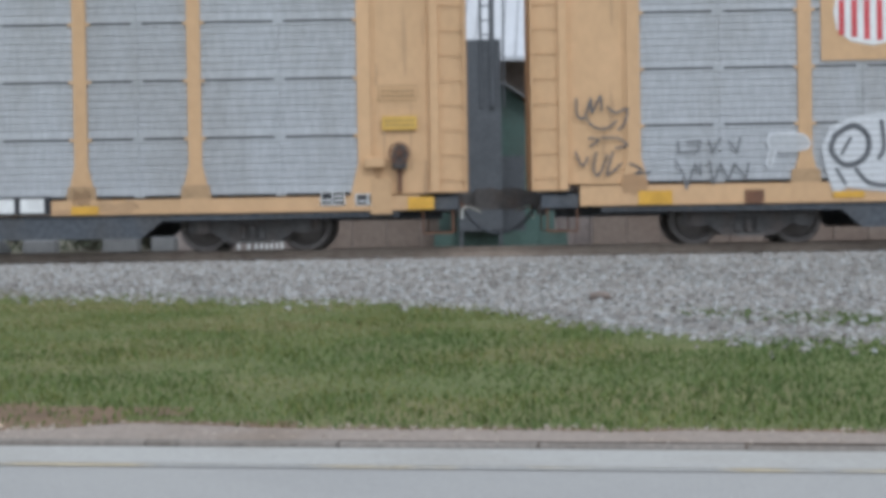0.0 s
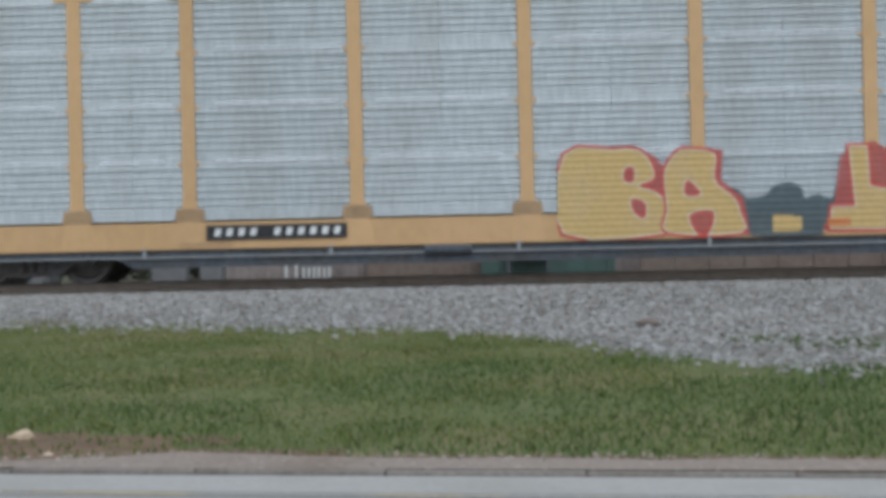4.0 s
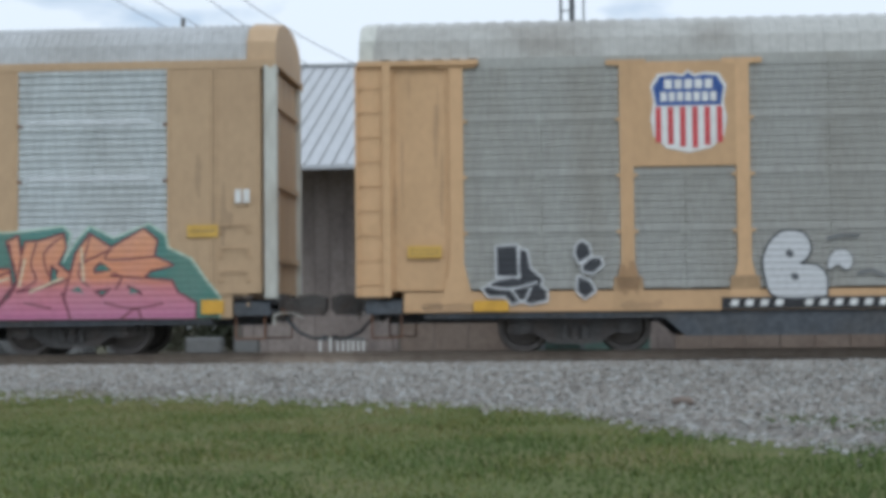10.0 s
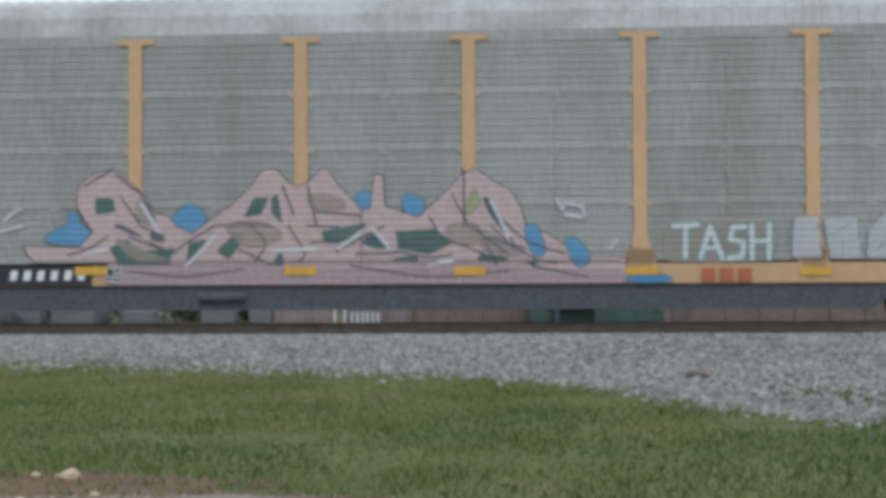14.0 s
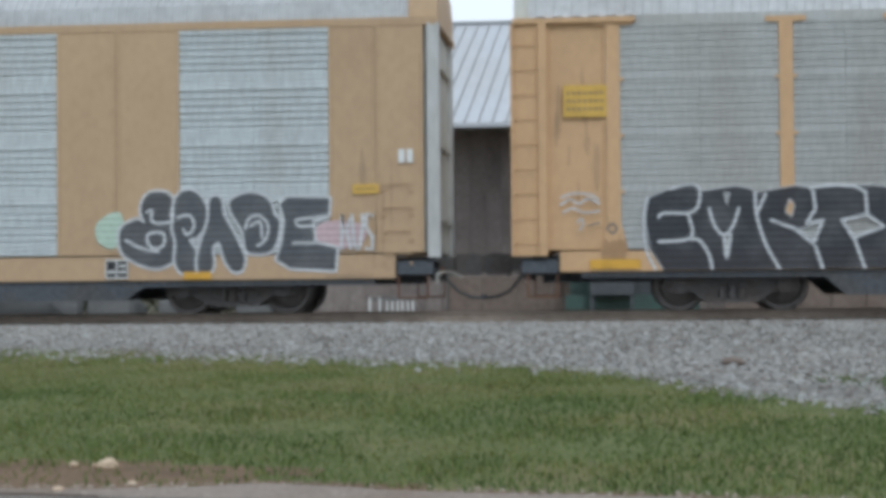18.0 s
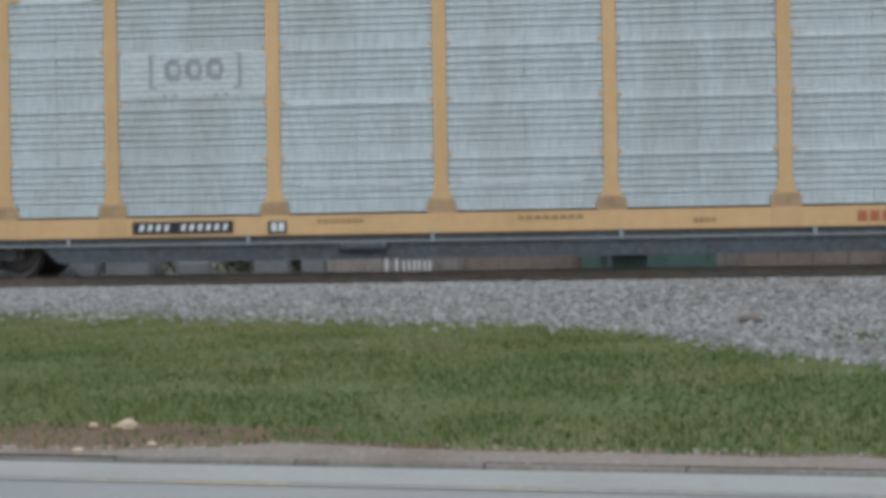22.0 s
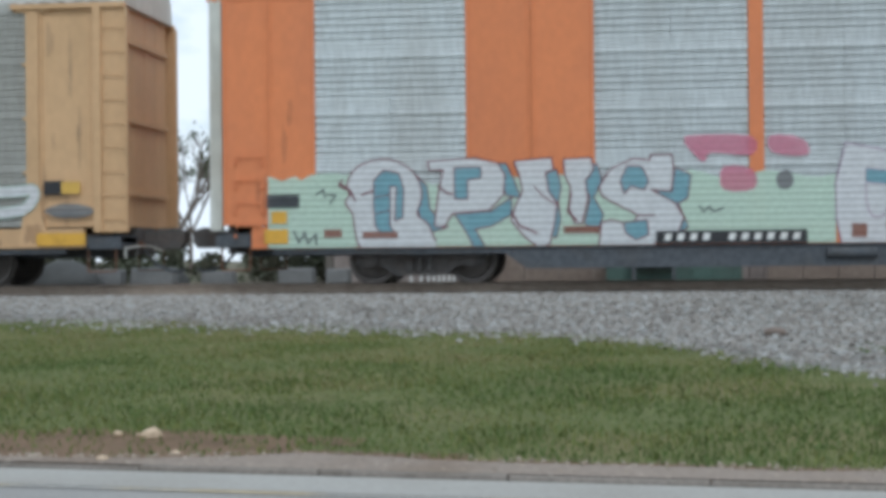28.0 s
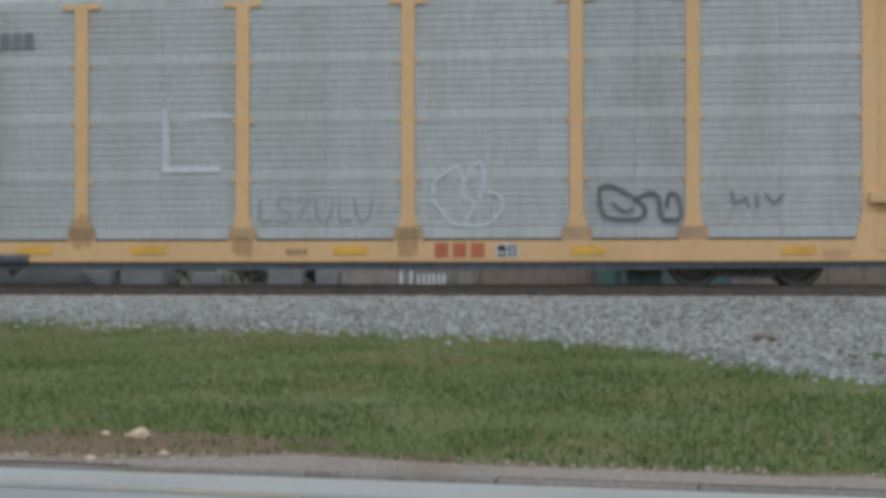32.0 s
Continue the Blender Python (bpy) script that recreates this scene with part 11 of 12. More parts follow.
spray(c, "black", None, 0.000, (5.20, 1.50, 5.45, 1.66, 5.52, 1.43, 5.67, 1.30, 5.62, 1.08, 5.30, 1.19), (6.20, 1.53, 6.41, 1.29, 6.58, 1.14, 6.47, 1.00, 6.23, 1.24), (7.32, 1.57, 7.46, 1.78, 7.56, 1.52, 7.53, 1.23, 7.36, 1.12, 7.25, 1.33), (8.58, 1.46, 8.86, 1.71, 8.90, 1.40, 8.95, 1.05, 8.69, 1.15), (9.96, 1.30, 10.29, 1.41, 10.65, 1.10, 10.58, 0.82, 10.47, 1.01), (6.56, 2.01, 6.75, 2.02, 6.68, 1.81, 6.56, 1.83), soft=True, label="black letter hollow")
spray(c, "cyan", None, 0.000, (5.23, 1.45, 5.35, 1.54, 5.42, 1.30, 5.44, 1.16, 5.27, 1.24), (7.32, 1.52, 7.41, 1.56, 7.44, 1.28, 7.34, 1.18, 7.27, 1.33), (8.62, 1.41, 8.74, 1.52, 8.77, 1.26, 8.71, 1.20), (10.09, 0.82, 10.28, 1.06, 10.37, 0.77, 10.14, 0.68), soft=True)
spray(c, "slate", None, 0.000, (-6.41, 2.23, -6.12, 2.22, -5.68, 1.96, -5.59, 1.71, -5.88, 1.51, -6.42, 1.58), soft=True)
spray(c, "acme", "char", 0.029, (-11.70, 1.81, -11.45, 2.05, -11.29, 2.25, -10.68, 2.27, -10.53, 2.14, -10.54, 1.79, -10.59, 1.50, -10.19, 1.20, -9.76, 1.19, -9.81, 0.68, -10.49, 0.69, -10.64, 1.01, -10.69, 1.25, -11.15, 1.26, -10.74, 1.06, -10.74, 0.76, -11.66, 0.70, -11.81, 1.07, -11.60, 1.36, -11.45, 1.71), holes=[(-11.01, 1.72, -10.81, 1.97, -10.75, 1.50, -11.07, 1.49)], label="peach and orange graffiti letter outlined in black")
spray(c, "acme", "char", 0.029, (-10.03, 2.03, -9.88, 2.17, -9.73, 2.02, -9.38, 2.02, -9.18, 2.21, -8.93, 2.26, -8.73, 2.11, -8.63, 1.71, -8.78, 1.57, -8.98, 1.62, -9.13, 1.77, -9.48, 1.82, -9.53, 1.58, -9.68, 1.48, -9.38, 1.38, -9.18, 1.53, -8.93, 1.42, -8.84, 1.23, -9.09, 1.08, -9.24, 0.68, -10.09, 0.69, -10.14, 1.10, -9.73, 1.19, -9.88, 1.49))
spray(c, "acme", "char", 0.029, (-8.73, 1.86, -8.23, 1.90, -8.24, 1.46, -8.49, 1.22, -7.99, 1.22, -7.79, 1.17, -7.99, 1.02, -7.95, 0.66, -9.09, 0.67, -9.04, 1.04, -8.69, 1.23, -8.73, 1.47, -8.48, 1.52, -8.58, 1.71), label="peach and orange graffiti letter outlined in black")
spray(c, "acme", "char", 0.029, (-8.03, 1.95, -7.83, 2.24, -7.54, 2.28, -7.39, 2.13, -7.40, 1.74, -7.49, 1.70, -7.59, 1.79, -7.74, 1.70, -7.74, 1.46, -7.60, 1.26, -7.20, 1.16, -7.21, 0.65, -7.90, 0.66, -7.94, 1.07, -8.04, 1.27, -8.09, 1.61))
spray(c, "acme", "char", 0.029, (-7.39, 1.94, -7.19, 2.18, -7.00, 1.98, -6.76, 1.93, -6.51, 2.12, -6.26, 2.30, -6.07, 2.16, -5.85, 1.96, -5.80, 1.72, -5.98, 1.60, -6.42, 1.68, -6.51, 1.87, -6.90, 1.73, -7.15, 1.74, -7.15, 1.45, -6.61, 1.34, -6.52, 1.15, -7.01, 1.06, -7.01, 0.65, -7.21, 0.65, -7.22, 1.25, -7.35, 1.55), label="peach and orange graffiti letter outlined in black")
spray(c, "pinkred", "white", 0.015, (-5.79, 1.35, -5.25, 1.37, -5.35, 1.23, -5.65, 0.94, -5.74, 1.14))
spray(c, "cream", None, 0.000, (0.016, -11.81, 1.12, -11.58, 1.39, -11.42, 1.69), (0.016, -10.77, 2.04, -10.73, 1.75, -10.64, 1.25), (0.016, -11.25, 1.21, -11.15, 1.36, -10.79, 1.40), (0.016, -10.03, 1.98, -9.88, 1.59, -9.73, 1.24), (0.016, -9.33, 1.48, -9.28, 1.33), (0.016, -9.09, 0.94, -8.99, 1.08), (0.016, -8.88, 2.21, -8.80, 1.76), (0.016, -8.06, 1.66, -8.03, 1.27), (0.016, -7.22, 1.98, -7.15, 1.45), (0.016, -7.94, 1.02, -7.88, 0.70), (0.016, -6.37, 1.77, -6.03, 1.62), (0.016, -6.51, 1.55, -6.42, 1.49))
spray(c, "char", None, 0.000, (0.017, -5.52, 1.95, -5.44, 2.10, -5.29, 2.00, -5.33, 1.69, -5.49, 1.69), (0.017, -5.20, 2.04, -5.20, 1.71), (0.017, -5.07, 2.04, -5.04, 1.71, -4.91, 1.80, -4.96, 2.04))
spray(c, "cyan", "black", 0.015, (10.62, 1.71, 10.70, 1.95, 10.89, 2.08, 11.12, 2.02, 11.08, 1.84, 10.93, 1.77, 10.83, 1.71), (10.04, 1.66, 10.10, 1.86, 10.21, 1.86, 10.25, 1.72, 10.14, 1.62), label="cyan sprayed bubble outlined in black")
spray(c, "black", None, 0.000, (10.93, 1.66, 11.16, 1.86, 11.48, 1.63, 11.58, 1.35, 11.38, 1.22, 11.13, 1.36))
spray(c, "couch", "black", 0.023, (10.70, 1.61, 10.83, 1.73, 10.97, 1.76, 11.19, 1.26, 11.57, 0.68, 10.96, 0.69, 10.96, 1.22), label="lilac to pink graffiti letter outlined in black")
spray(c, "lilac", "black", 0.021, (11.15, 1.99, 11.40, 2.02, 11.42, 1.57, 11.20, 1.56), (11.42, 1.71, 11.58, 1.73, 11.67, 1.56, 11.57, 1.36, 11.43, 1.30))
spray(c, "cyan", "black", 0.015, (11.42, 1.09, 11.58, 1.25, 11.77, 1.27, 11.95, 1.15, 12.03, 1.02, 12.60, 1.02, 12.61, 0.71, 11.64, 0.69), label="cyan sprayed patch on the sill")
spray(c, "acme", "char", 0.029, (-7.01, 1.04, -6.52, 1.13, -6.08, 1.14, -5.79, 1.28, -5.45, 1.31, -5.55, 1.12, -5.84, 1.04, -6.08, 0.95, -6.21, 0.66, -7.01, 0.67))
spray(c, "white", None, 0.000, (0.019, -12.83, 1.91, -12.67, 2.02, -12.56, 1.80, -12.71, 1.57, -12.83, 1.71), (0.019, -12.56, 1.98, -12.31, 2.02, -12.23, 1.76, -12.42, 1.52, -12.56, 1.67), (0.019, -12.75, 1.48, -12.52, 1.39, -12.32, 1.50), (0.015, -12.67, 1.81, -12.38, 1.80), soft=True, label="white scribbled tag on yellow plate")
number_board(c, -6.77, -4.37, 0.69, 0.94, board=False)
rect(c, -12.97, -12.46, 0.85, 1.03, M["marker"], "reflective_strip", "")
rect(c, -11.24, -10.73, 0.83, 1.01, M["marker"], "reflective_strip", "")
rect(c, -7.64, -7.15, 0.79, 0.97, M["marker"], "reflective_strip", "")
rect(c, 12.63, 13.05, 0.69, 0.89, M["marker"], "reflective_strip", "")
bars(c, 5.20, 6.08, 0.74, 1.02, (3,), P["brown"])
notice(c, 12.42, 12.66, 3.37, 3.50, "white", 0, "small white paper notice")
notice(c, 12.27, 12.79, 3.75, 4.08, "yellow", 1, "small notice plate")
c = autorack("orange autorack car with pale screens and white graffiti on pale green", "B", "orange", "panel_light", "roof", sill=0.63, ends=('endgrey', 'endgrey'))
CARS.append(c)
stains(c, 12, 0.0, 5)
fill_band(c, -12.65, -3.05, 0.64, 1.90, P["mint"])
spray(c, "magenta2", None, 0.000, (-5.49, 2.45, -4.42, 2.43, -4.42, 2.10, -5.07, 2.16, -5.21, 2.00, -5.49, 2.28), (-4.89, 1.92, -4.40, 1.87, -4.38, 1.54, -4.89, 1.54), (-4.12, 2.43, -3.58, 2.37, -3.50, 2.09, -4.07, 2.14), soft=True, label="magenta sprayed patch")
spray(c, "smoke", None, 0.000, (-4.01, 1.77, -3.82, 1.86, -3.73, 1.67, -3.82, 1.53, -3.98, 1.56), soft=True)
spray(c, "mint", None, 0.000, (-12.20, 1.60, -12.00, 1.84, -11.70, 1.91, -11.29, 1.78, -11.17, 0.57, -12.62, 0.58, -12.60, 0.83, -12.25, 1.02), soft=True)
spray(c, "shade", "maroon", 0.019, (-10.08, 1.86, -9.89, 1.67, -9.84, 1.28, -9.67, 1.08, -9.53, 0.97, -9.80, 0.89, -9.99, 1.14, -10.08, 1.38), (-9.40, 1.18, -8.78, 1.22, -8.44, 1.45, -8.44, 1.17, -8.78, 0.98, -9.07, 0.93, -8.86, 0.55, -9.05, 0.55, -9.21, 0.89), (-8.67, 2.03, -8.53, 2.03, -8.39, 1.74, -8.29, 1.45, -8.53, 1.50, -8.58, 1.84), (-7.86, 1.83, -7.67, 1.92, -7.60, 1.63, -7.65, 1.35, -7.61, 1.06, -7.68, 0.77, -7.92, 0.87, -7.84, 1.25, -7.91, 1.54), label="blue-grey hatched letter shading")
spray(c, "shade", "maroon", 0.019, (-7.19, 1.91, -7.00, 2.00, -6.91, 1.72, -7.05, 1.43, -6.89, 1.15, -6.99, 0.84, -7.20, 1.01, -7.10, 1.43, -7.24, 1.72), (-6.06, 1.56, -5.73, 1.51, -5.68, 1.91, -5.43, 1.79, -5.48, 1.41, -5.64, 1.32, -5.48, 0.92, -5.64, 0.83, -5.69, 1.22))
spray(c, "white", "maroon", 0.023, (-11.26, 1.69, -11.16, 1.93, -10.91, 2.09, -10.52, 2.13, -10.18, 1.96, -10.01, 1.72, -9.98, 1.47, -10.06, 1.19, -9.89, 1.04, -9.80, 0.85, -9.80, 0.56, -10.92, 0.57, -11.12, 0.91, -11.16, 1.20, -11.29, 1.40, -11.21, 1.54), soft=True, label="white graffiti letter with blue-grey shading")
spray(c, "shade", "maroon", 0.019, (-10.79, 1.78, -10.62, 1.95, -10.37, 1.89, -10.29, 1.62, -10.31, 1.14, -10.43, 1.09, -10.40, 1.67, -10.52, 1.68, -10.53, 1.00, -10.41, 0.80, -10.63, 0.81, -10.77, 1.00, -10.80, 1.39), cuts=[(-10.78, 1.49, -10.52, 1.53), (-10.78, 1.20, -10.52, 1.27)])
spray(c, "white", "maroon", 0.023, (-9.86, 2.08, -9.06, 2.13, -8.67, 2.03, -8.55, 1.84, -8.58, 1.50, -8.82, 1.25, -9.45, 1.20, -9.60, 0.97, -9.75, 0.99, -9.69, 1.47, -9.59, 1.95, -9.83, 1.94), label="white graffiti letter with blue-grey shading")
spray(c, "shade", "maroon", 0.019, (-9.40, 1.97, -8.96, 1.97, -8.96, 1.80, -9.19, 1.77, -9.19, 1.44, -9.40, 1.45))
spray(c, "white", "maroon", 0.023, (-8.38, 2.06, -7.76, 2.11, -7.73, 1.92, -7.86, 1.87, -7.81, 1.54, -7.67, 1.35, -7.72, 0.97, -7.80, 0.66, -7.97, 0.61, -8.20, 0.78, -8.44, 1.07, -8.34, 1.36, -8.24, 1.55, -8.29, 1.83), cuts=[(-8.05, 1.64, -7.86, 1.44, -7.67, 1.33)])
spray(c, "white", "maroon", 0.023, (-7.54, 2.08, -7.09, 2.10, -7.05, 1.91, -7.19, 1.72, -7.15, 1.43, -7.25, 1.01, -7.36, 1.01, -7.45, 1.25, -7.43, 1.63, -7.52, 1.82))
spray(c, "white", "maroon", 0.023, (-6.94, 1.62, -6.76, 1.90, -6.38, 2.07, -6.10, 2.04, -6.08, 2.13, -5.74, 2.13, -5.71, 1.89, -5.75, 1.53, -6.11, 1.56, -5.69, 1.32, -5.55, 1.08, -5.64, 0.85, -5.93, 0.80, -6.12, 0.52, -6.97, 0.53, -6.91, 1.00, -6.77, 1.05, -6.39, 0.95, -6.30, 1.14, -6.77, 1.38, -6.91, 1.48), cuts=[(-6.94, 1.41, -6.49, 1.16, -6.02, 1.12), (-6.49, 1.09, -6.21, 0.90)], label="white graffiti letter with blue-grey shading")
spray(c, "shade", "maroon", 0.019, (-6.59, 1.71, -6.48, 1.95, -6.24, 1.94, -6.13, 1.70, -6.20, 1.56, -6.43, 1.63, -6.53, 1.50), (-6.54, 1.00, -6.16, 1.04, -6.14, 0.80, -6.35, 0.72, -6.51, 0.84))
spray(c, "maroon", None, 0.000, (0.019, -11.40, 1.74, -11.21, 1.61, -11.13, 1.44), (0.019, -9.69, 1.66, -9.55, 1.55, -9.45, 1.52), (0.019, -8.44, 1.21, -8.30, 0.97, -8.01, 0.85), (0.019, -11.01, 1.54, -10.81, 1.60), (0.019, -7.43, 1.49, -7.48, 1.20, -7.34, 1.06), (0.019, -11.35, 1.79, -11.40, 1.69, -11.29, 1.64))
spray(c, "thin", None, 0.000, (0.015, -11.80, 1.55, -11.68, 1.64, -11.65, 1.50), (0.015, -11.60, 1.55, -11.46, 1.54, -11.56, 1.40), (0.017, -12.20, 0.92, -12.11, 0.73, -12.01, 0.90, -11.96, 0.72, -11.81, 0.87, -11.81, 0.70), (0.013, -5.28, 1.27, -5.22, 1.17, -5.12, 1.26, -5.06, 1.17, -4.89, 1.23))
spray(c, "white", "plum", 0.017, (-2.88, 2.28, -1.61, 2.02, -1.63, 1.78, -1.73, 1.40, -1.76, 1.07, -1.63, 0.64, -1.82, 0.55, -2.95, 0.56, -3.04, 1.04, -3.05, 1.62), cuts=[(-2.56, 1.61, -2.56, 1.32, -2.47, 1.08, -2.28, 1.08, -2.14, 1.41, -2.09, 1.55), (-2.07, 1.55, -1.81, 1.45, -1.73, 1.50)], label="white graffiti letter outlined in purple")
spray(c, "white", "plum", 0.017, (-1.61, 2.16, -1.00, 2.01, -1.03, 1.72, -0.59, 1.48, -0.55, 1.01, -0.60, 0.54, -1.91, 0.55, -1.72, 1.02, -1.57, 1.50), cuts=[(-1.57, 1.40, -1.53, 1.12, -1.34, 0.88, -1.06, 0.83, -0.87, 1.11)])
spray(c, "white", "plum", 0.017, (-0.86, 2.16, -0.39, 2.31, -0.02, 2.20, 0.18, 1.89, 0.11, 1.52, 0.06, 1.05, 0.19, 0.53, -0.60, 0.54, -0.57, 1.20, -0.49, 1.48, -0.31, 1.57, -0.26, 1.80, -0.44, 1.90, -0.59, 1.72), label="white graffiti letter outlined in purple")
spray(c, "white", "plum", 0.017, (0.33, 2.12, 0.76, 1.93, 0.66, 1.55, 0.61, 1.08, 0.70, 0.52, 0.05, 0.53, 0.11, 1.37, 0.16, 1.75))
spray(c, "white", "plum", 0.017, (0.76, 2.30, 2.00, 2.07, 1.90, 1.67, 1.72, 1.44, 1.76, 1.07, 1.52, 0.51, 0.74, 0.52, 0.66, 1.08, 0.71, 1.65, 0.73, 1.93), cuts=[(1.08, 1.69, 1.06, 1.27, 1.16, 1.06, 1.30, 1.07, 1.40, 1.45, 1.43, 1.61)], label="white graffiti letter outlined in purple")
spray(c, "white", "plum", 0.017, (1.91, 2.33, 2.45, 2.17, 2.81, 2.07, 2.80, 0.49, 1.71, 0.51, 1.76, 1.44, 2.00, 2.07))
spray(c, "shade", "plum", 0.014, (-2.56, 1.85, -2.07, 1.79, -2.07, 1.58, -2.56, 1.63), (-2.07, 1.65, -1.76, 1.55, -1.76, 1.47, -2.07, 1.55), (-1.50, 1.49, -1.33, 1.61, -0.87, 1.11, -0.97, 1.01), (-0.89, 2.15, -0.66, 1.76, -0.68, 1.65, -0.86, 1.91), (-0.63, 1.86, -0.26, 1.90, -0.26, 1.76, -0.40, 1.66, -0.66, 1.69), (-0.22, 1.27, 0.11, 1.61, 0.11, 1.42, -0.20, 1.12), label="blue-grey letter shading")
spray(c, "shade", "plum", 0.014, (1.13, 1.92, 1.45, 1.82, 1.45, 1.63, 1.08, 1.73), (1.45, 1.68, 1.76, 1.63, 1.76, 1.53, 1.44, 1.59), (1.76, 1.02, 1.85, 1.16, 1.96, 0.50, 1.60, 0.51))
number_board(c, -6.01, -3.52, 0.64, 0.86)
rect(c, -11.00, -10.39, 0.79, 0.90, P["brown"], "rust_patch", "")
rect(c, -7.56, -6.96, 0.84, 0.96, P["brown"], "rust_patch", "")
rect(c, -2.80, -2.55, 0.72, 0.95, P["brown"], "rust_patch", "")
rect(c, -2.24, -1.77, 0.86, 0.98, P["brown"], "rust_patch", "")
rect(c, -0.97, -0.40, 0.64, 0.70, P["brown"], "rust_patch", "")
rect(c, -11.67, -11.36, 0.81, 0.95, P["brown"], "rust_patch", "")
rect(c, 0.30, 1.04, 0.64, 0.56, P["brown"], "rust_patch", "")
blobs(c, [(10.21, 1.48, 0.57, 0.34, 0.2), (9.54, 1.78, 0.48, 0.38, 0.0), (11.19, 1.61, 0.38, 0.43, 0.0)], P["iceblue"])
blobs(c, [(10.21, 1.43, 0.23, 0.19, 0.0)], P["char"])
blobs(c, [(10.68, 1.87, 0.57, 0.13, 0.1)], P["pink"])
notice(c, 12.02, 12.49, 2.04, 2.19, "placard", 1, "small notice plate")
blobs(c, [(12.12, 2.40, 0.11, 0.11, 0.0)], P["white"])
bars(c, 12.85, 13.12, 2.56, 2.81, (2,), M["white"])
rect(c, 12.25, 12.60, 0.72, 0.96, M["marker"], "reflective_strip", "")
scrawl(c, 11.54, 12.18, 0.71, 0.88, P["white"], 62, 0.018, 4)
rect(c, -12.67, -12.10, 1.33, 1.56, P["black"], "patch", "")
rect(c, -12.59, -12.32, 1.06, 1.27, M["marker"], "reflective_strip", "")
rect(c, -12.72, -12.30, 0.71, 0.96, M["marker"], "reflective_strip", "")
c = autorack("dirty yellow autorack car with shield emblem and mixed graffiti", "A", "yellow", "panel_dark", "roof_dull", brake=None)
CARS.append(c)
stains(c, 13, 1.0, 9)
crest(c, -8.77, -7.42, 3.37, 4.81, (-9.00, -7.28, 3.08, 4.88, "yellow"), "brownfield", "brownstripe", "faded brown and pink striped shield emblem")
number_board(c, -8.15, -5.48, 0.69, 1.01)
spray(c, "slatethin", None, 0.000, (-7.18, 1.03, -7.07, 1.42, -6.72, 1.56, -6.51, 1.66, -6.46, 1.97, -6.26, 1.80, -5.56, 1.78, -5.11, 1.67, -4.81, 1.81, -4.45, 2.09, -4.06, 2.03, -3.67, 1.87, -3.38, 1.62, -3.14, 1.57, -2.80, 1.32, -2.71, 1.02, -3.25, 0.75, -4.58, 0.73, -5.38, 0.72, -6.07, 0.96), (-0.47, 2.26, -0.18, 2.20, 0.10, 2.01, -0.10, 1.58, -0.48, 1.54, -0.62, 1.98), (0.47, 1.90, 1.04, 1.98, 1.56, 2.20, 1.66, 1.08, 0.27, 1.10, -0.11, 1.15, -0.20, 1.54), soft=True, label="slate black sprayed ground")
spray(c, "stone", "lichen", 0.013, (-6.64, 1.54, -6.51, 1.66, -6.16, 1.60, -5.86, 1.52, -5.66, 1.34, -5.79, 1.15, -5.92, 1.10, -6.47, 1.13, -6.61, 1.31), (-5.71, 1.44, -5.56, 1.61, -5.01, 1.66, -4.92, 1.37, -5.26, 1.41, -5.56, 1.34), (-5.58, 0.75, -5.47, 0.99, -5.12, 1.15, -4.99, 1.08, -5.08, 0.84, -5.28, 0.72), (-3.90, 1.25, -3.82, 1.49, -3.68, 1.46, -3.58, 1.37, -3.14, 1.41, -3.17, 1.23, -3.31, 1.04, -3.64, 1.00, -3.78, 1.05), (-4.37, 1.60, -4.12, 1.64, -4.17, 1.45, -4.35, 1.36), (-4.46, 0.92, -4.23, 0.96, -4.28, 0.74, -4.46, 0.75), soft=True, label="grey-olive sprayed shape on slate patches")
spray(c, "slate", None, 0.000, (-5.77, 1.13, -5.62, 1.32, -5.26, 1.41, -4.95, 1.34, -4.92, 1.17, -5.17, 1.23, -5.42, 1.14, -5.57, 1.02), (-6.63, 1.05, -6.57, 1.13, -5.87, 1.07, -5.92, 1.03), (-3.19, 1.28, -2.70, 1.30, -2.69, 1.03, -3.25, 1.05), (-4.17, 1.50, -3.93, 1.37, -3.90, 1.10, -4.18, 1.11), (-7.05, 1.39, -6.72, 1.44, -6.68, 1.12, -7.08, 1.10), soft=True)
spray(c, "lichen", None, 0.000, (0.025, -5.41, 1.72, -5.33, 2.06, -5.17, 2.11, -5.21, 1.90, -5.38, 1.72), (0.019, -7.23, 1.16, -7.18, 1.40, -7.07, 1.45), (0.019, -6.35, 2.14, -6.51, 1.80), (0.021, -6.04, 1.68, -5.61, 1.73), (0.021, -4.98, 0.85, -4.68, 0.93, -4.48, 0.90), (0.019, -4.18, 0.91, -3.89, 0.93, -3.77, 0.83), (0.019, -3.84, 2.02, -3.67, 1.91, -3.55, 1.83), (0.023, -6.43, 1.02, -6.02, 0.98), soft=True)
spray(c, "silver", None, 0.000, (-3.18, 1.84, -2.69, 1.78, -2.60, 1.53, -3.19, 1.50), (-2.75, 1.49, -1.68, 1.51, -1.69, 1.09, -2.71, 1.09), (-2.22, 1.04, -1.93, 1.00, -1.99, 0.71, -2.23, 0.75), (-3.13, 1.97, -2.93, 2.03, -2.93, 1.87, -3.13, 1.88), soft=True, label="silver sprayed patch")
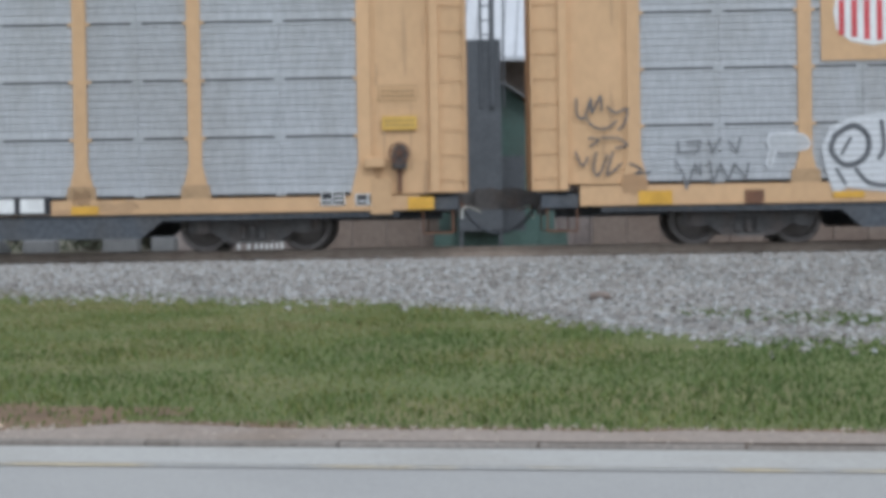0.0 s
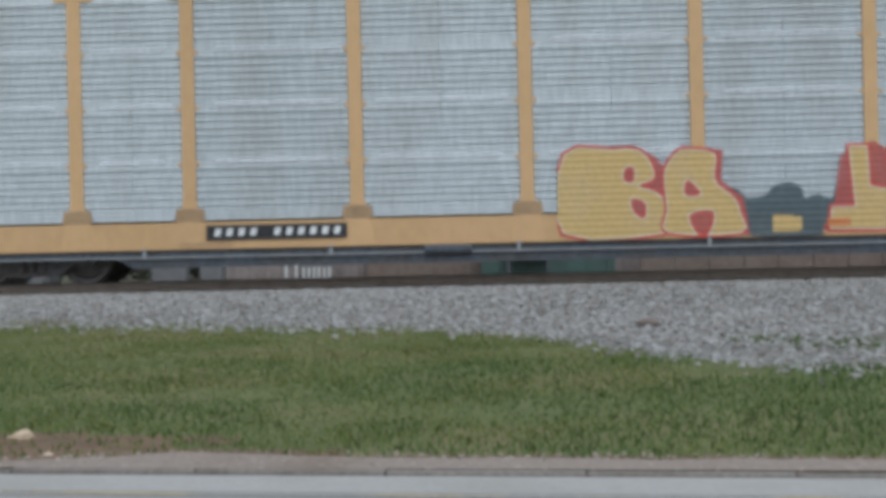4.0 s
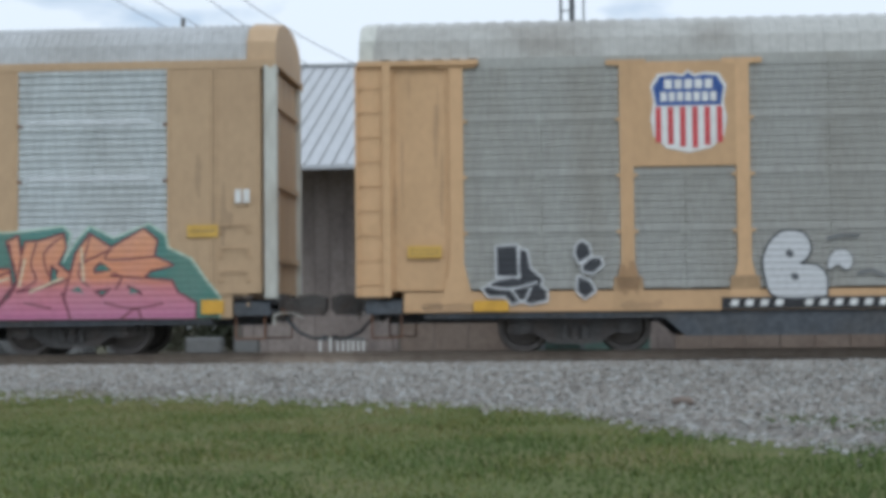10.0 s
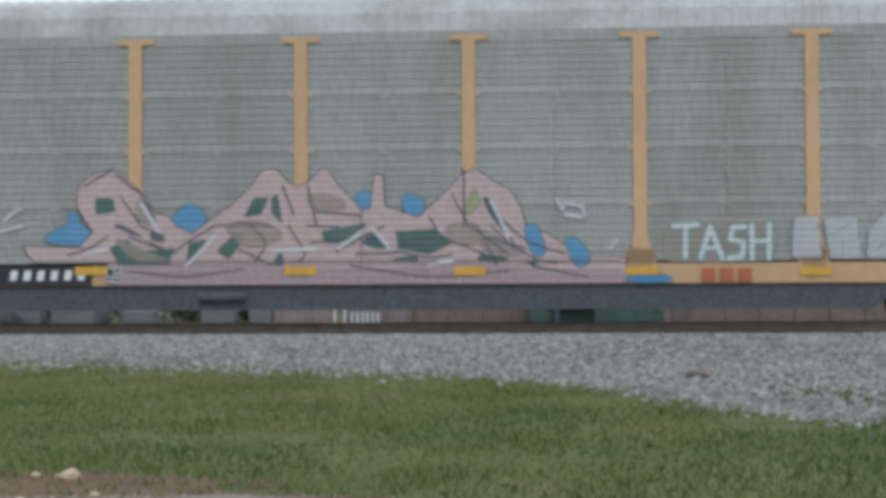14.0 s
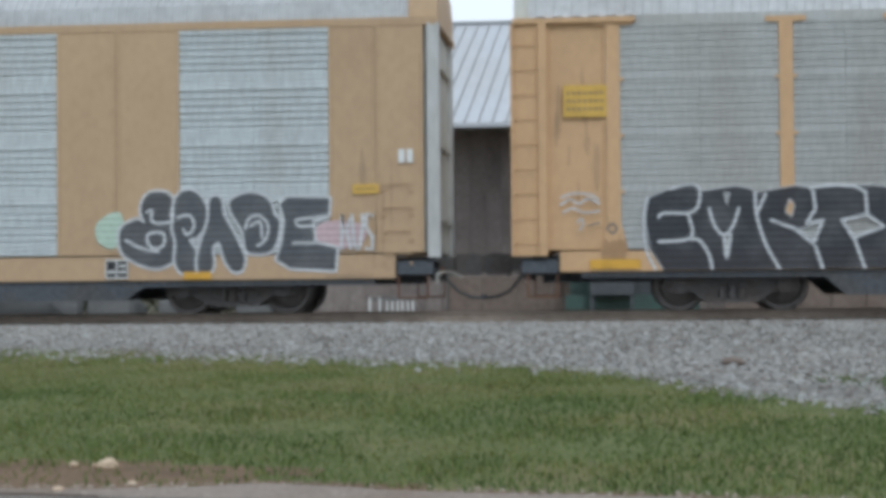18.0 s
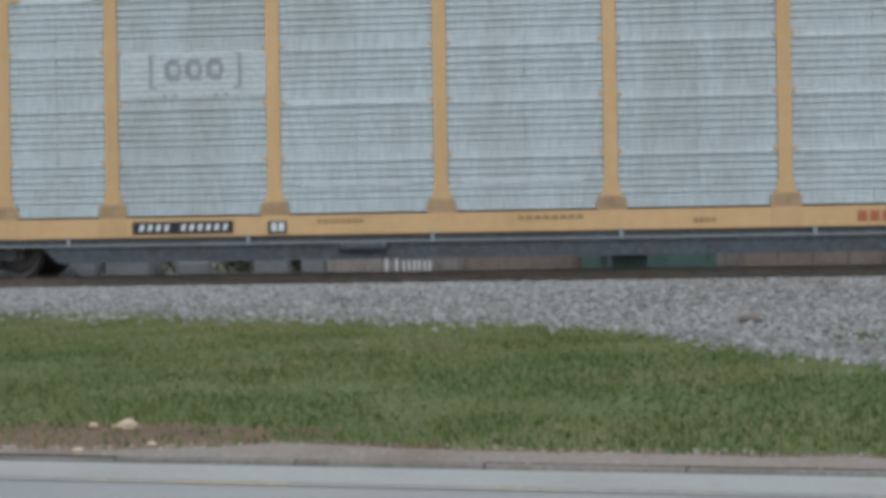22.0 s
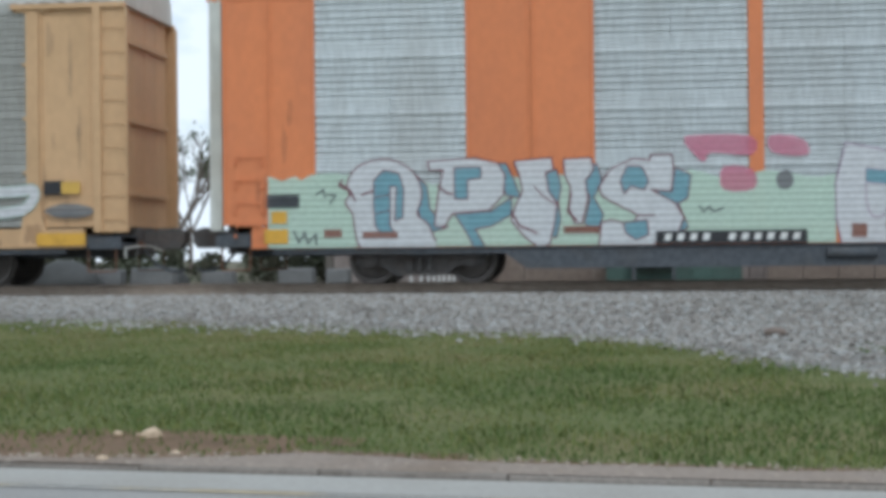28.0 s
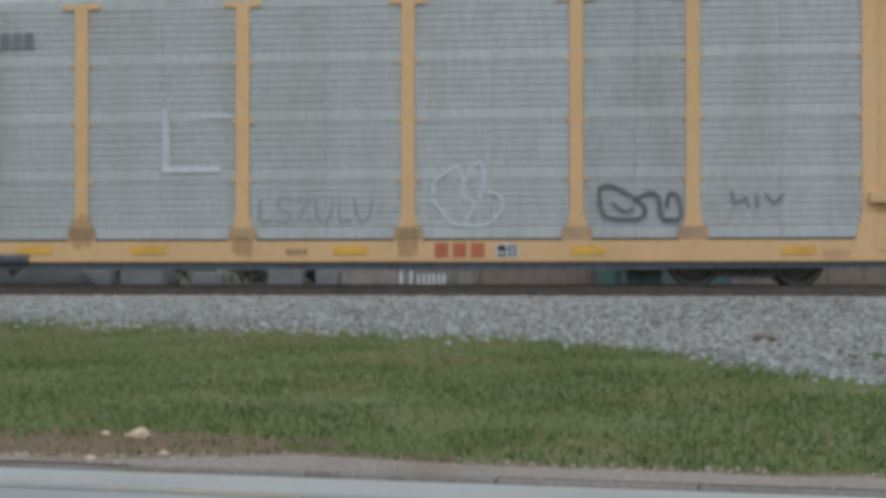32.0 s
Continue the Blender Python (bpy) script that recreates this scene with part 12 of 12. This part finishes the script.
spray(c, "lichen", "slate", 0.019, (-1.33, 2.14, -0.99, 2.35, -0.70, 2.41, -0.52, 2.21, -0.43, 1.78, -0.53, 1.55, -0.82, 1.51, -0.92, 1.36, -0.58, 1.36, -0.78, 1.14, -1.06, 1.13, -1.25, 1.52, -1.10, 1.90), holes=[(-1.00, 1.70, -0.87, 2.08, -0.74, 1.79, -0.82, 1.55)], soft=True, label="pale graffiti letter on slate black")
spray(c, "lichen", "slate", 0.019, (0.057, -0.34, 1.76, -0.25, 1.16), (0.057, -0.09, 1.89, -0.12, 1.68, -0.02, 1.15), (0.077, 0.40, 1.76, 0.38, 1.14), (0.067, 0.70, 1.64, 1.22, 1.74, 1.34, 1.85), (0.067, 1.30, 1.71, 1.03, 1.36, 0.97, 1.13), soft=True)
spray(c, "lichen", "slate", 0.019, (0.057, 1.59, 2.12, 1.65, 1.63, 1.73, 1.20), (1.65, 2.15, 1.89, 2.28, 2.03, 2.19, 2.21, 1.90, 2.15, 1.62, 1.78, 1.48), holes=[(1.76, 1.63, 1.83, 1.95, 1.97, 1.71)])
spray(c, "white", "silver", 0.010, (0.27, 2.10, 0.40, 2.20, 0.57, 2.09, 0.57, 1.94, 0.43, 1.83, 0.27, 1.93), (-1.28, 2.19, -0.99, 2.35, -0.70, 2.42, -0.56, 2.28, -0.90, 2.13), (1.70, 2.15, 1.87, 2.27, 1.98, 2.17, 1.81, 2.00), soft=True)
spray(c, "green", None, 0.000, (1.69, 1.06, 2.14, 1.05, 2.13, 0.63, 1.68, 0.64), label="green sprayed patch")
spray(c, "goldthin", None, 0.000, (2.15, 1.29, 2.61, 1.18, 2.71, 0.94, 2.23, 0.75), soft=True)
spray(c, "greenthin", None, 0.000, (6.30, 1.47, 6.40, 1.56, 6.89, 1.45, 6.93, 0.77, 6.29, 0.76))
spray(c, "olivethin", None, 0.000, (6.41, 2.17, 6.97, 2.13, 6.63, 1.85, 6.41, 1.90))
spray(c, "icegrey", "slate", 0.014, (2.57, 1.44, 2.88, 1.88, 2.84, 2.18, 2.99, 2.33, 3.45, 2.36, 3.60, 2.16, 4.06, 2.35, 4.21, 2.15, 4.10, 1.86, 3.90, 1.57, 3.84, 0.78, 2.82, 0.80, 2.62, 1.20), label="pale blue-grey graffiti letter")
spray(c, "icegrey", "slate", 0.014, (4.25, 1.56, 5.16, 1.59, 5.60, 1.43, 5.64, 0.77, 4.34, 0.79), soft=True)
spray(c, "icegrey", "slate", 0.014, (4.46, 2.19, 4.67, 2.29, 5.07, 2.32, 5.27, 2.07, 5.26, 1.83, 5.16, 1.64, 4.66, 1.60, 4.44, 1.85), soft=True)
spray(c, "icegrey", "slate", 0.014, (5.37, 2.07, 5.57, 2.26, 5.92, 2.30, 6.21, 2.15, 6.31, 1.86, 6.30, 1.32, 6.15, 1.08, 5.75, 1.02, 5.55, 1.14, 5.51, 1.53, 5.36, 1.73), soft=True, label="pale blue-grey graffiti letter")
spray(c, "slate", None, 0.000, (2.88, 1.57, 3.09, 1.70, 3.54, 1.62, 3.80, 1.52, 3.54, 1.41, 2.98, 1.44), (4.90, 0.91, 5.15, 1.34, 5.36, 1.44, 5.20, 0.95, 5.05, 0.81), (3.23, 1.38, 3.34, 1.38, 3.31, 0.84, 3.21, 0.84), soft=True)
spray(c, "brown", None, 0.000, (4.05, 1.76, 4.21, 1.97, 4.36, 1.75, 4.27, 1.36, 4.07, 1.44), soft=True)
spray(c, "white", None, 0.000, (0.019, 3.65, 1.82, 3.84, 1.37, 3.89, 1.17), (0.019, 2.84, 2.13, 2.96, 1.98, 2.91, 1.83), (0.019, 4.76, 1.60, 4.55, 1.45, 4.80, 1.30), (0.019, 6.31, 2.20, 6.36, 1.85), (0.019, 5.36, 1.83, 5.51, 1.63, 5.55, 1.33), (0.019, 3.39, 1.72, 3.65, 1.62))
spray(c, "iceblue", None, 0.000, (2.96, 2.22, 3.33, 2.35, 3.51, 2.03, 3.24, 1.93, 3.02, 2.04), (3.60, 2.06, 3.84, 2.30, 4.19, 2.29, 4.14, 2.05, 3.80, 1.94), (4.51, 2.16, 4.77, 2.25, 5.07, 2.27, 5.20, 2.05, 5.06, 1.88, 4.61, 1.89), (5.44, 2.07, 5.62, 2.21, 5.92, 2.24, 6.16, 2.10, 6.22, 1.86, 5.56, 1.87), soft=True, label="pale blue letter tops")
spray(c, "slate", None, 0.000, (0.016, 2.84, 2.26, 3.25, 2.37, 3.53, 2.02, 3.78, 2.28, 4.21, 2.35), (0.016, 3.53, 2.02, 3.67, 1.81), (0.021, 4.21, 2.05, 4.05, 1.76, 3.90, 1.55, 3.94, 1.25), (0.016, 4.46, 1.95, 4.30, 1.64), (0.016, 5.28, 1.93, 5.14, 1.62, 4.76, 1.55), (0.019, 5.14, 1.60, 5.41, 1.47, 5.57, 1.31, 5.61, 1.04), (0.016, 4.65, 1.24, 4.97, 1.25), (0.016, 5.55, 1.32, 5.41, 0.83), (0.014, 2.83, 1.87, 3.34, 1.87), (0.014, 2.60, 1.10, 3.18, 1.11), (0.014, 5.95, 1.47, 6.25, 1.61), (0.014, 4.30, 1.07, 5.55, 1.08), soft=True)
spray(c, "slatethin", None, 0.000, (3.86, 1.05, 4.55, 1.06, 4.59, 0.81, 3.94, 0.81), (2.87, 0.99, 3.18, 1.01, 3.18, 0.83, 2.87, 0.84))
spray(c, "slate", "white", 0.027, (7.68, 1.56, 7.83, 1.97, 7.98, 2.06, 8.11, 1.96, 7.98, 1.69, 7.91, 1.60, 8.32, 1.78, 8.57, 2.09, 8.69, 2.23, 8.81, 2.09, 8.78, 1.65, 8.71, 1.03, 8.55, 0.94, 8.30, 0.75, 8.11, 0.73, 7.77, 0.88, 7.62, 1.10, 7.58, 1.39), cuts=[(7.87, 1.24, 8.02, 1.33, 8.26, 1.33, 8.33, 1.18, 8.21, 1.09, 7.97, 1.09, 7.87, 1.23), (7.73, 1.48, 8.31, 1.49, 8.55, 1.37, 8.60, 1.16), (8.34, 1.61, 8.59, 1.80, 8.57, 1.58, 8.34, 1.61)], soft=True, label="black graffiti letter outlined in white")
spray(c, "slate", "white", 0.019, (8.85, 1.75, 9.09, 1.84, 9.13, 1.36, 9.08, 0.96, 8.81, 0.86), (9.28, 1.36, 9.57, 1.49, 9.86, 1.44, 9.66, 1.28), (10.38, 1.48, 10.62, 1.52, 10.71, 1.33, 11.00, 1.37, 10.95, 1.13, 10.80, 0.85, 10.61, 0.69, 10.47, 0.95), (9.76, 1.25, 10.09, 1.39, 10.09, 1.05, 9.85, 1.01), soft=True)
spray(c, "white", "mintthin", 0.019, (0.105, 8.89, 2.60, 9.08, 2.22, 9.01, 1.65), (0.105, 9.19, 2.68, 9.19, 1.93, 9.16, 1.41, 9.17, 0.83), (0.096, 9.34, 2.22, 9.58, 2.36, 9.87, 2.42, 10.26, 2.43), soft=True, label="white graffiti strokes edged in pale green")
spray(c, "white", "mintthin", 0.019, (0.096, 9.53, 2.00, 9.87, 2.19, 10.11, 2.01, 10.29, 1.74, 10.48, 1.60), (0.096, 9.82, 1.82, 10.07, 1.64, 10.07, 1.39, 9.76, 1.17, 9.55, 1.23), soft=True)
spray(c, "white", "mintthin", 0.019, (0.105, 10.26, 2.43, 10.35, 2.10, 10.45, 1.69), (0.105, 10.66, 2.45, 10.69, 2.17, 10.80, 1.80, 10.83, 1.40), (0.086, 10.84, 1.80, 11.19, 1.68, 11.76, 1.68, 12.02, 1.72, 12.06, 1.58, 11.83, 1.35, 11.19, 1.29, 10.98, 1.32), soft=True, label="white graffiti strokes edged in pale green")
spray(c, "white", None, 0.000, (0.019, -11.74, 1.59, -11.54, 1.77, -11.30, 1.86, -11.16, 2.15, -10.97, 2.19, -10.85, 2.04, -10.93, 1.66), (0.019, -10.93, 1.66, -10.83, 1.85, -10.35, 2.03, -10.16, 2.26, -10.02, 2.31, -9.97, 2.12, -10.00, 1.83), (0.021, -11.74, 1.59, -11.69, 1.35, -11.51, 1.15, -10.94, 1.09, -10.27, 1.08, -10.04, 1.17, -9.94, 1.45, -9.98, 1.64), (0.019, -10.83, 1.76, -10.54, 1.89, -10.21, 2.01, -10.22, 1.79), (0.019, -11.31, 1.62, -11.02, 1.57), (0.019, -9.98, 1.74, -9.75, 1.62), soft=True, label="white line-drawn sprayed creature")
spray(c, "silver", None, 0.000, (-11.55, 1.34, -11.41, 1.53, -11.17, 1.55, -10.98, 1.43, -10.94, 1.13, -11.41, 1.14), (-10.50, 1.65, -10.22, 1.65, -10.13, 1.46, -10.18, 1.15, -10.65, 1.11, -10.51, 1.32), soft=True)
spray(c, "thin", None, 0.000, (0.013, -9.69, 2.16, -9.41, 2.06, -9.13, 2.14, -8.90, 2.04, -8.95, 1.86, -9.09, 1.79), (0.013, -8.66, 2.18, -8.62, 1.94), (0.013, -9.51, 1.63, -9.23, 1.72, -9.05, 1.62), (0.013, -8.95, 1.62, -8.72, 1.57, -8.68, 1.33, -8.87, 1.24), (0.013, -8.39, 1.80, -8.21, 1.70, -8.26, 1.32), soft=True)
spray(c, "white", None, 0.000, (0.014, 5.60, 1.53, 5.60, 1.82, 5.72, 1.82, 5.76, 1.74, 5.70, 1.67, 5.61, 1.67), (0.014, 5.67, 1.67, 5.78, 1.53), (0.014, 5.87, 1.53, 5.87, 1.82), (0.014, 5.97, 1.53, 5.97, 1.82, 6.10, 1.81, 6.14, 1.73, 6.08, 1.66, 5.98, 1.67), soft=True, label="white sprayed letters")
blobs(c, [(9.20, 1.99, 0.14, 0.14, 0.0)], P["orange"])
rect(c, 12.24, 12.61, 1.61, 1.86, M["ink"], "patch", "")
rect(c, 12.56, 12.90, 1.63, 1.84, M["placard"], "patch", "")
stencil_box(c, 10.86, 11.35, 0.74, 1.01)
blobs(c, [(12.70, 1.33, 0.43, 0.13, 0.0)], P["smoke"])
rect(c, 5.70, 6.24, 0.85, 0.99, M["marker"], "reflective_strip", "")
rect(c, 8.76, 9.29, 0.81, 0.95, M["marker"], "reflective_strip", "")
rect(c, 12.10, 12.61, 0.76, 0.90, M["marker"], "reflective_strip", "")
rect(c, 12.11, 12.99, 0.72, 0.94, M["marker"], "reflective_strip", "")
rect(c, -12.48, -11.55, 0.73, 0.96, M["marker"], "reflective_strip", "")
rect(c, -8.94, -8.17, 0.75, 0.98, M["marker"], "reflective_strip", "")
rect(c, -12.82, -12.18, 1.61, 1.86, M["placard"], "patch", "")
bars(c, -12.83, -12.19, 1.19, 1.39, (5,), M["white"])
c = autorack("clean yellow autorack car with dull screens and a few small tags", "A", "bright", "panel_soft", "roof", sill=0.42, low=0.81, belly=0.28)
CARS.append(c)
stains(c, 14, 0.3, 5)
spray(c, "white", None, 0.000, (0.019, 4.80, 1.56, 4.75, 1.75, 4.99, 1.94, 5.18, 2.04, 5.28, 1.80, 5.30, 1.51), (0.019, 5.30, 1.80, 5.47, 2.08, 5.62, 2.06, 5.62, 1.70, 5.57, 1.51), (0.019, 4.75, 1.49, 4.89, 1.32, 5.09, 1.08, 5.38, 1.03, 5.67, 1.05, 5.91, 1.27, 5.94, 1.51, 5.71, 1.60), (0.019, 5.33, 1.51, 5.47, 1.41, 5.33, 1.12), soft=True, label="white outlined blob tag")
spray(c, "char", None, 0.000, (0.034, 7.58, 1.63, 7.72, 1.70, 8.00, 1.59, 8.33, 1.35, 8.29, 1.16, 7.96, 1.13, 7.65, 1.21, 7.58, 1.57), (0.029, 7.81, 1.40, 8.00, 1.26, 8.14, 1.30), (0.034, 8.24, 1.49, 8.43, 1.57, 8.57, 1.49, 8.62, 1.16, 8.76, 1.11, 8.94, 1.16, 8.90, 1.49, 8.76, 1.56, 8.71, 1.35), soft=True, label="dark outlined graffiti letters")
spray(c, "smoke", None, 0.000, (0.025, 9.78, 1.58, 9.83, 1.39, 10.02, 1.48, 10.06, 1.34), (0.025, 10.20, 1.53, 10.20, 1.34), (0.025, 10.34, 1.53, 10.48, 1.38, 10.62, 1.52))
bars(c, 4.75, 5.68, 0.49, 0.74, (3,), M["ttx_red"])
stencil_box(c, 5.84, 6.21, 0.49, 0.72)
rect(c, -0.00, 0.15, 1.98, 3.11, P["silver"], "patch", "")
rect(c, -0.00, 1.05, 1.97, 2.06, P["white"], "patch", "")
rect(c, 0.70, 1.25, 2.92, 2.98, P["silver"], "patch", "")
bars(c, -4.48, -2.29, 4.17, 4.45, (2, 7), P["smoke"])
rect(c, -2.60, -1.98, 0.56, 0.69, M["marker"], "reflective_strip", "")
rect(c, -0.54, 0.07, 0.56, 0.69, M["marker"], "reflective_strip", "")
rect(c, 3.04, 3.63, 0.55, 0.68, M["marker"], "reflective_strip", "")
rect(c, 7.10, 7.67, 0.54, 0.67, M["marker"], "reflective_strip", "")
rect(c, 10.61, 11.16, 0.54, 0.66, M["marker"], "reflective_strip", "")
bars(c, 2.20, 2.59, 0.55, 0.64, (4,), M["faintink"])
scrawl(c, 1.65, 3.73, 1.09, 1.52, P["smoke"], 83, 0.010, 6)
rect(c, 12.64, 13.07, 0.43, 0.64, M["marker"], "reflective_strip", "")
rect(c, 13.45, 13.81, 1.03, 1.31, P["iceblue"], "patch", "")
notice(c, 12.44, 12.67, 2.65, 2.79, "white", 0, "small white paper notice")

# ---------------------------------------------------------------- movement
TRAIN = [
    (0.00, 0.270),
    (1.00, 11.331),
    (2.00, 22.352),
    (3.00, 33.409),
    (4.00, 44.440),
    (5.00, 55.464),
    (6.00, 66.482),
    (7.00, 77.838),
    (8.00, 88.850),
    (9.00, 99.841),
    (10.00, 110.863),
    (11.00, 121.823),
    (12.00, 132.795),
    (13.00, 143.793),
    (14.00, 154.772),
    (15.00, 165.741),
    (16.00, 176.705),
    (17.00, 187.662),
    (18.00, 198.671),
    (19.00, 209.533),
    (20.00, 220.456),
    (21.00, 231.377),
    (22.00, 242.310),
    (23.00, 253.251),
    (24.00, 264.137),
    (25.00, 275.066),
    (26.00, 285.956),
    (27.00, 296.841),
    (28.00, 307.719),
    (29.00, 318.627),
    (30.00, 329.472),
    (31.00, 340.330),
    (32.00, 351.204),
]
# slack in the couplings: how far each car stands from an even spacing
SLACK = (0.02, 0.18, 0.21, 0.19, 0.14, 0.06, 0.25, 0.46, 0.52, 0.56, 0.57, 0.46, 0.32, 0.14)


def motions():
    radius = 0.42

    def shift(t):
        for (a, p), (b, q) in zip(TRAIN, TRAIN[1:]):
            if a <= t <= b:
                return p + (q - p) * (t - a) / (b - a)
    for k, car in enumerate(CARS):
        off = -(k - 0.5) * PITCH + SLACK[k]
        walk(car, [(t, Matrix.Translation((s + off, TRACK_Y, RAIL_Z))) for t, s in TRAIN])
    turns = [(f / FPS, Matrix.Rotation(shift(f / FPS) / radius, 4, "Y")) for f in range(0, 961)]
    for ws, x in WHEELS:
        walk(ws, [(t, Matrix.Translation((x, 0, 0.42)) @ m) for t, m in turns])


motions()
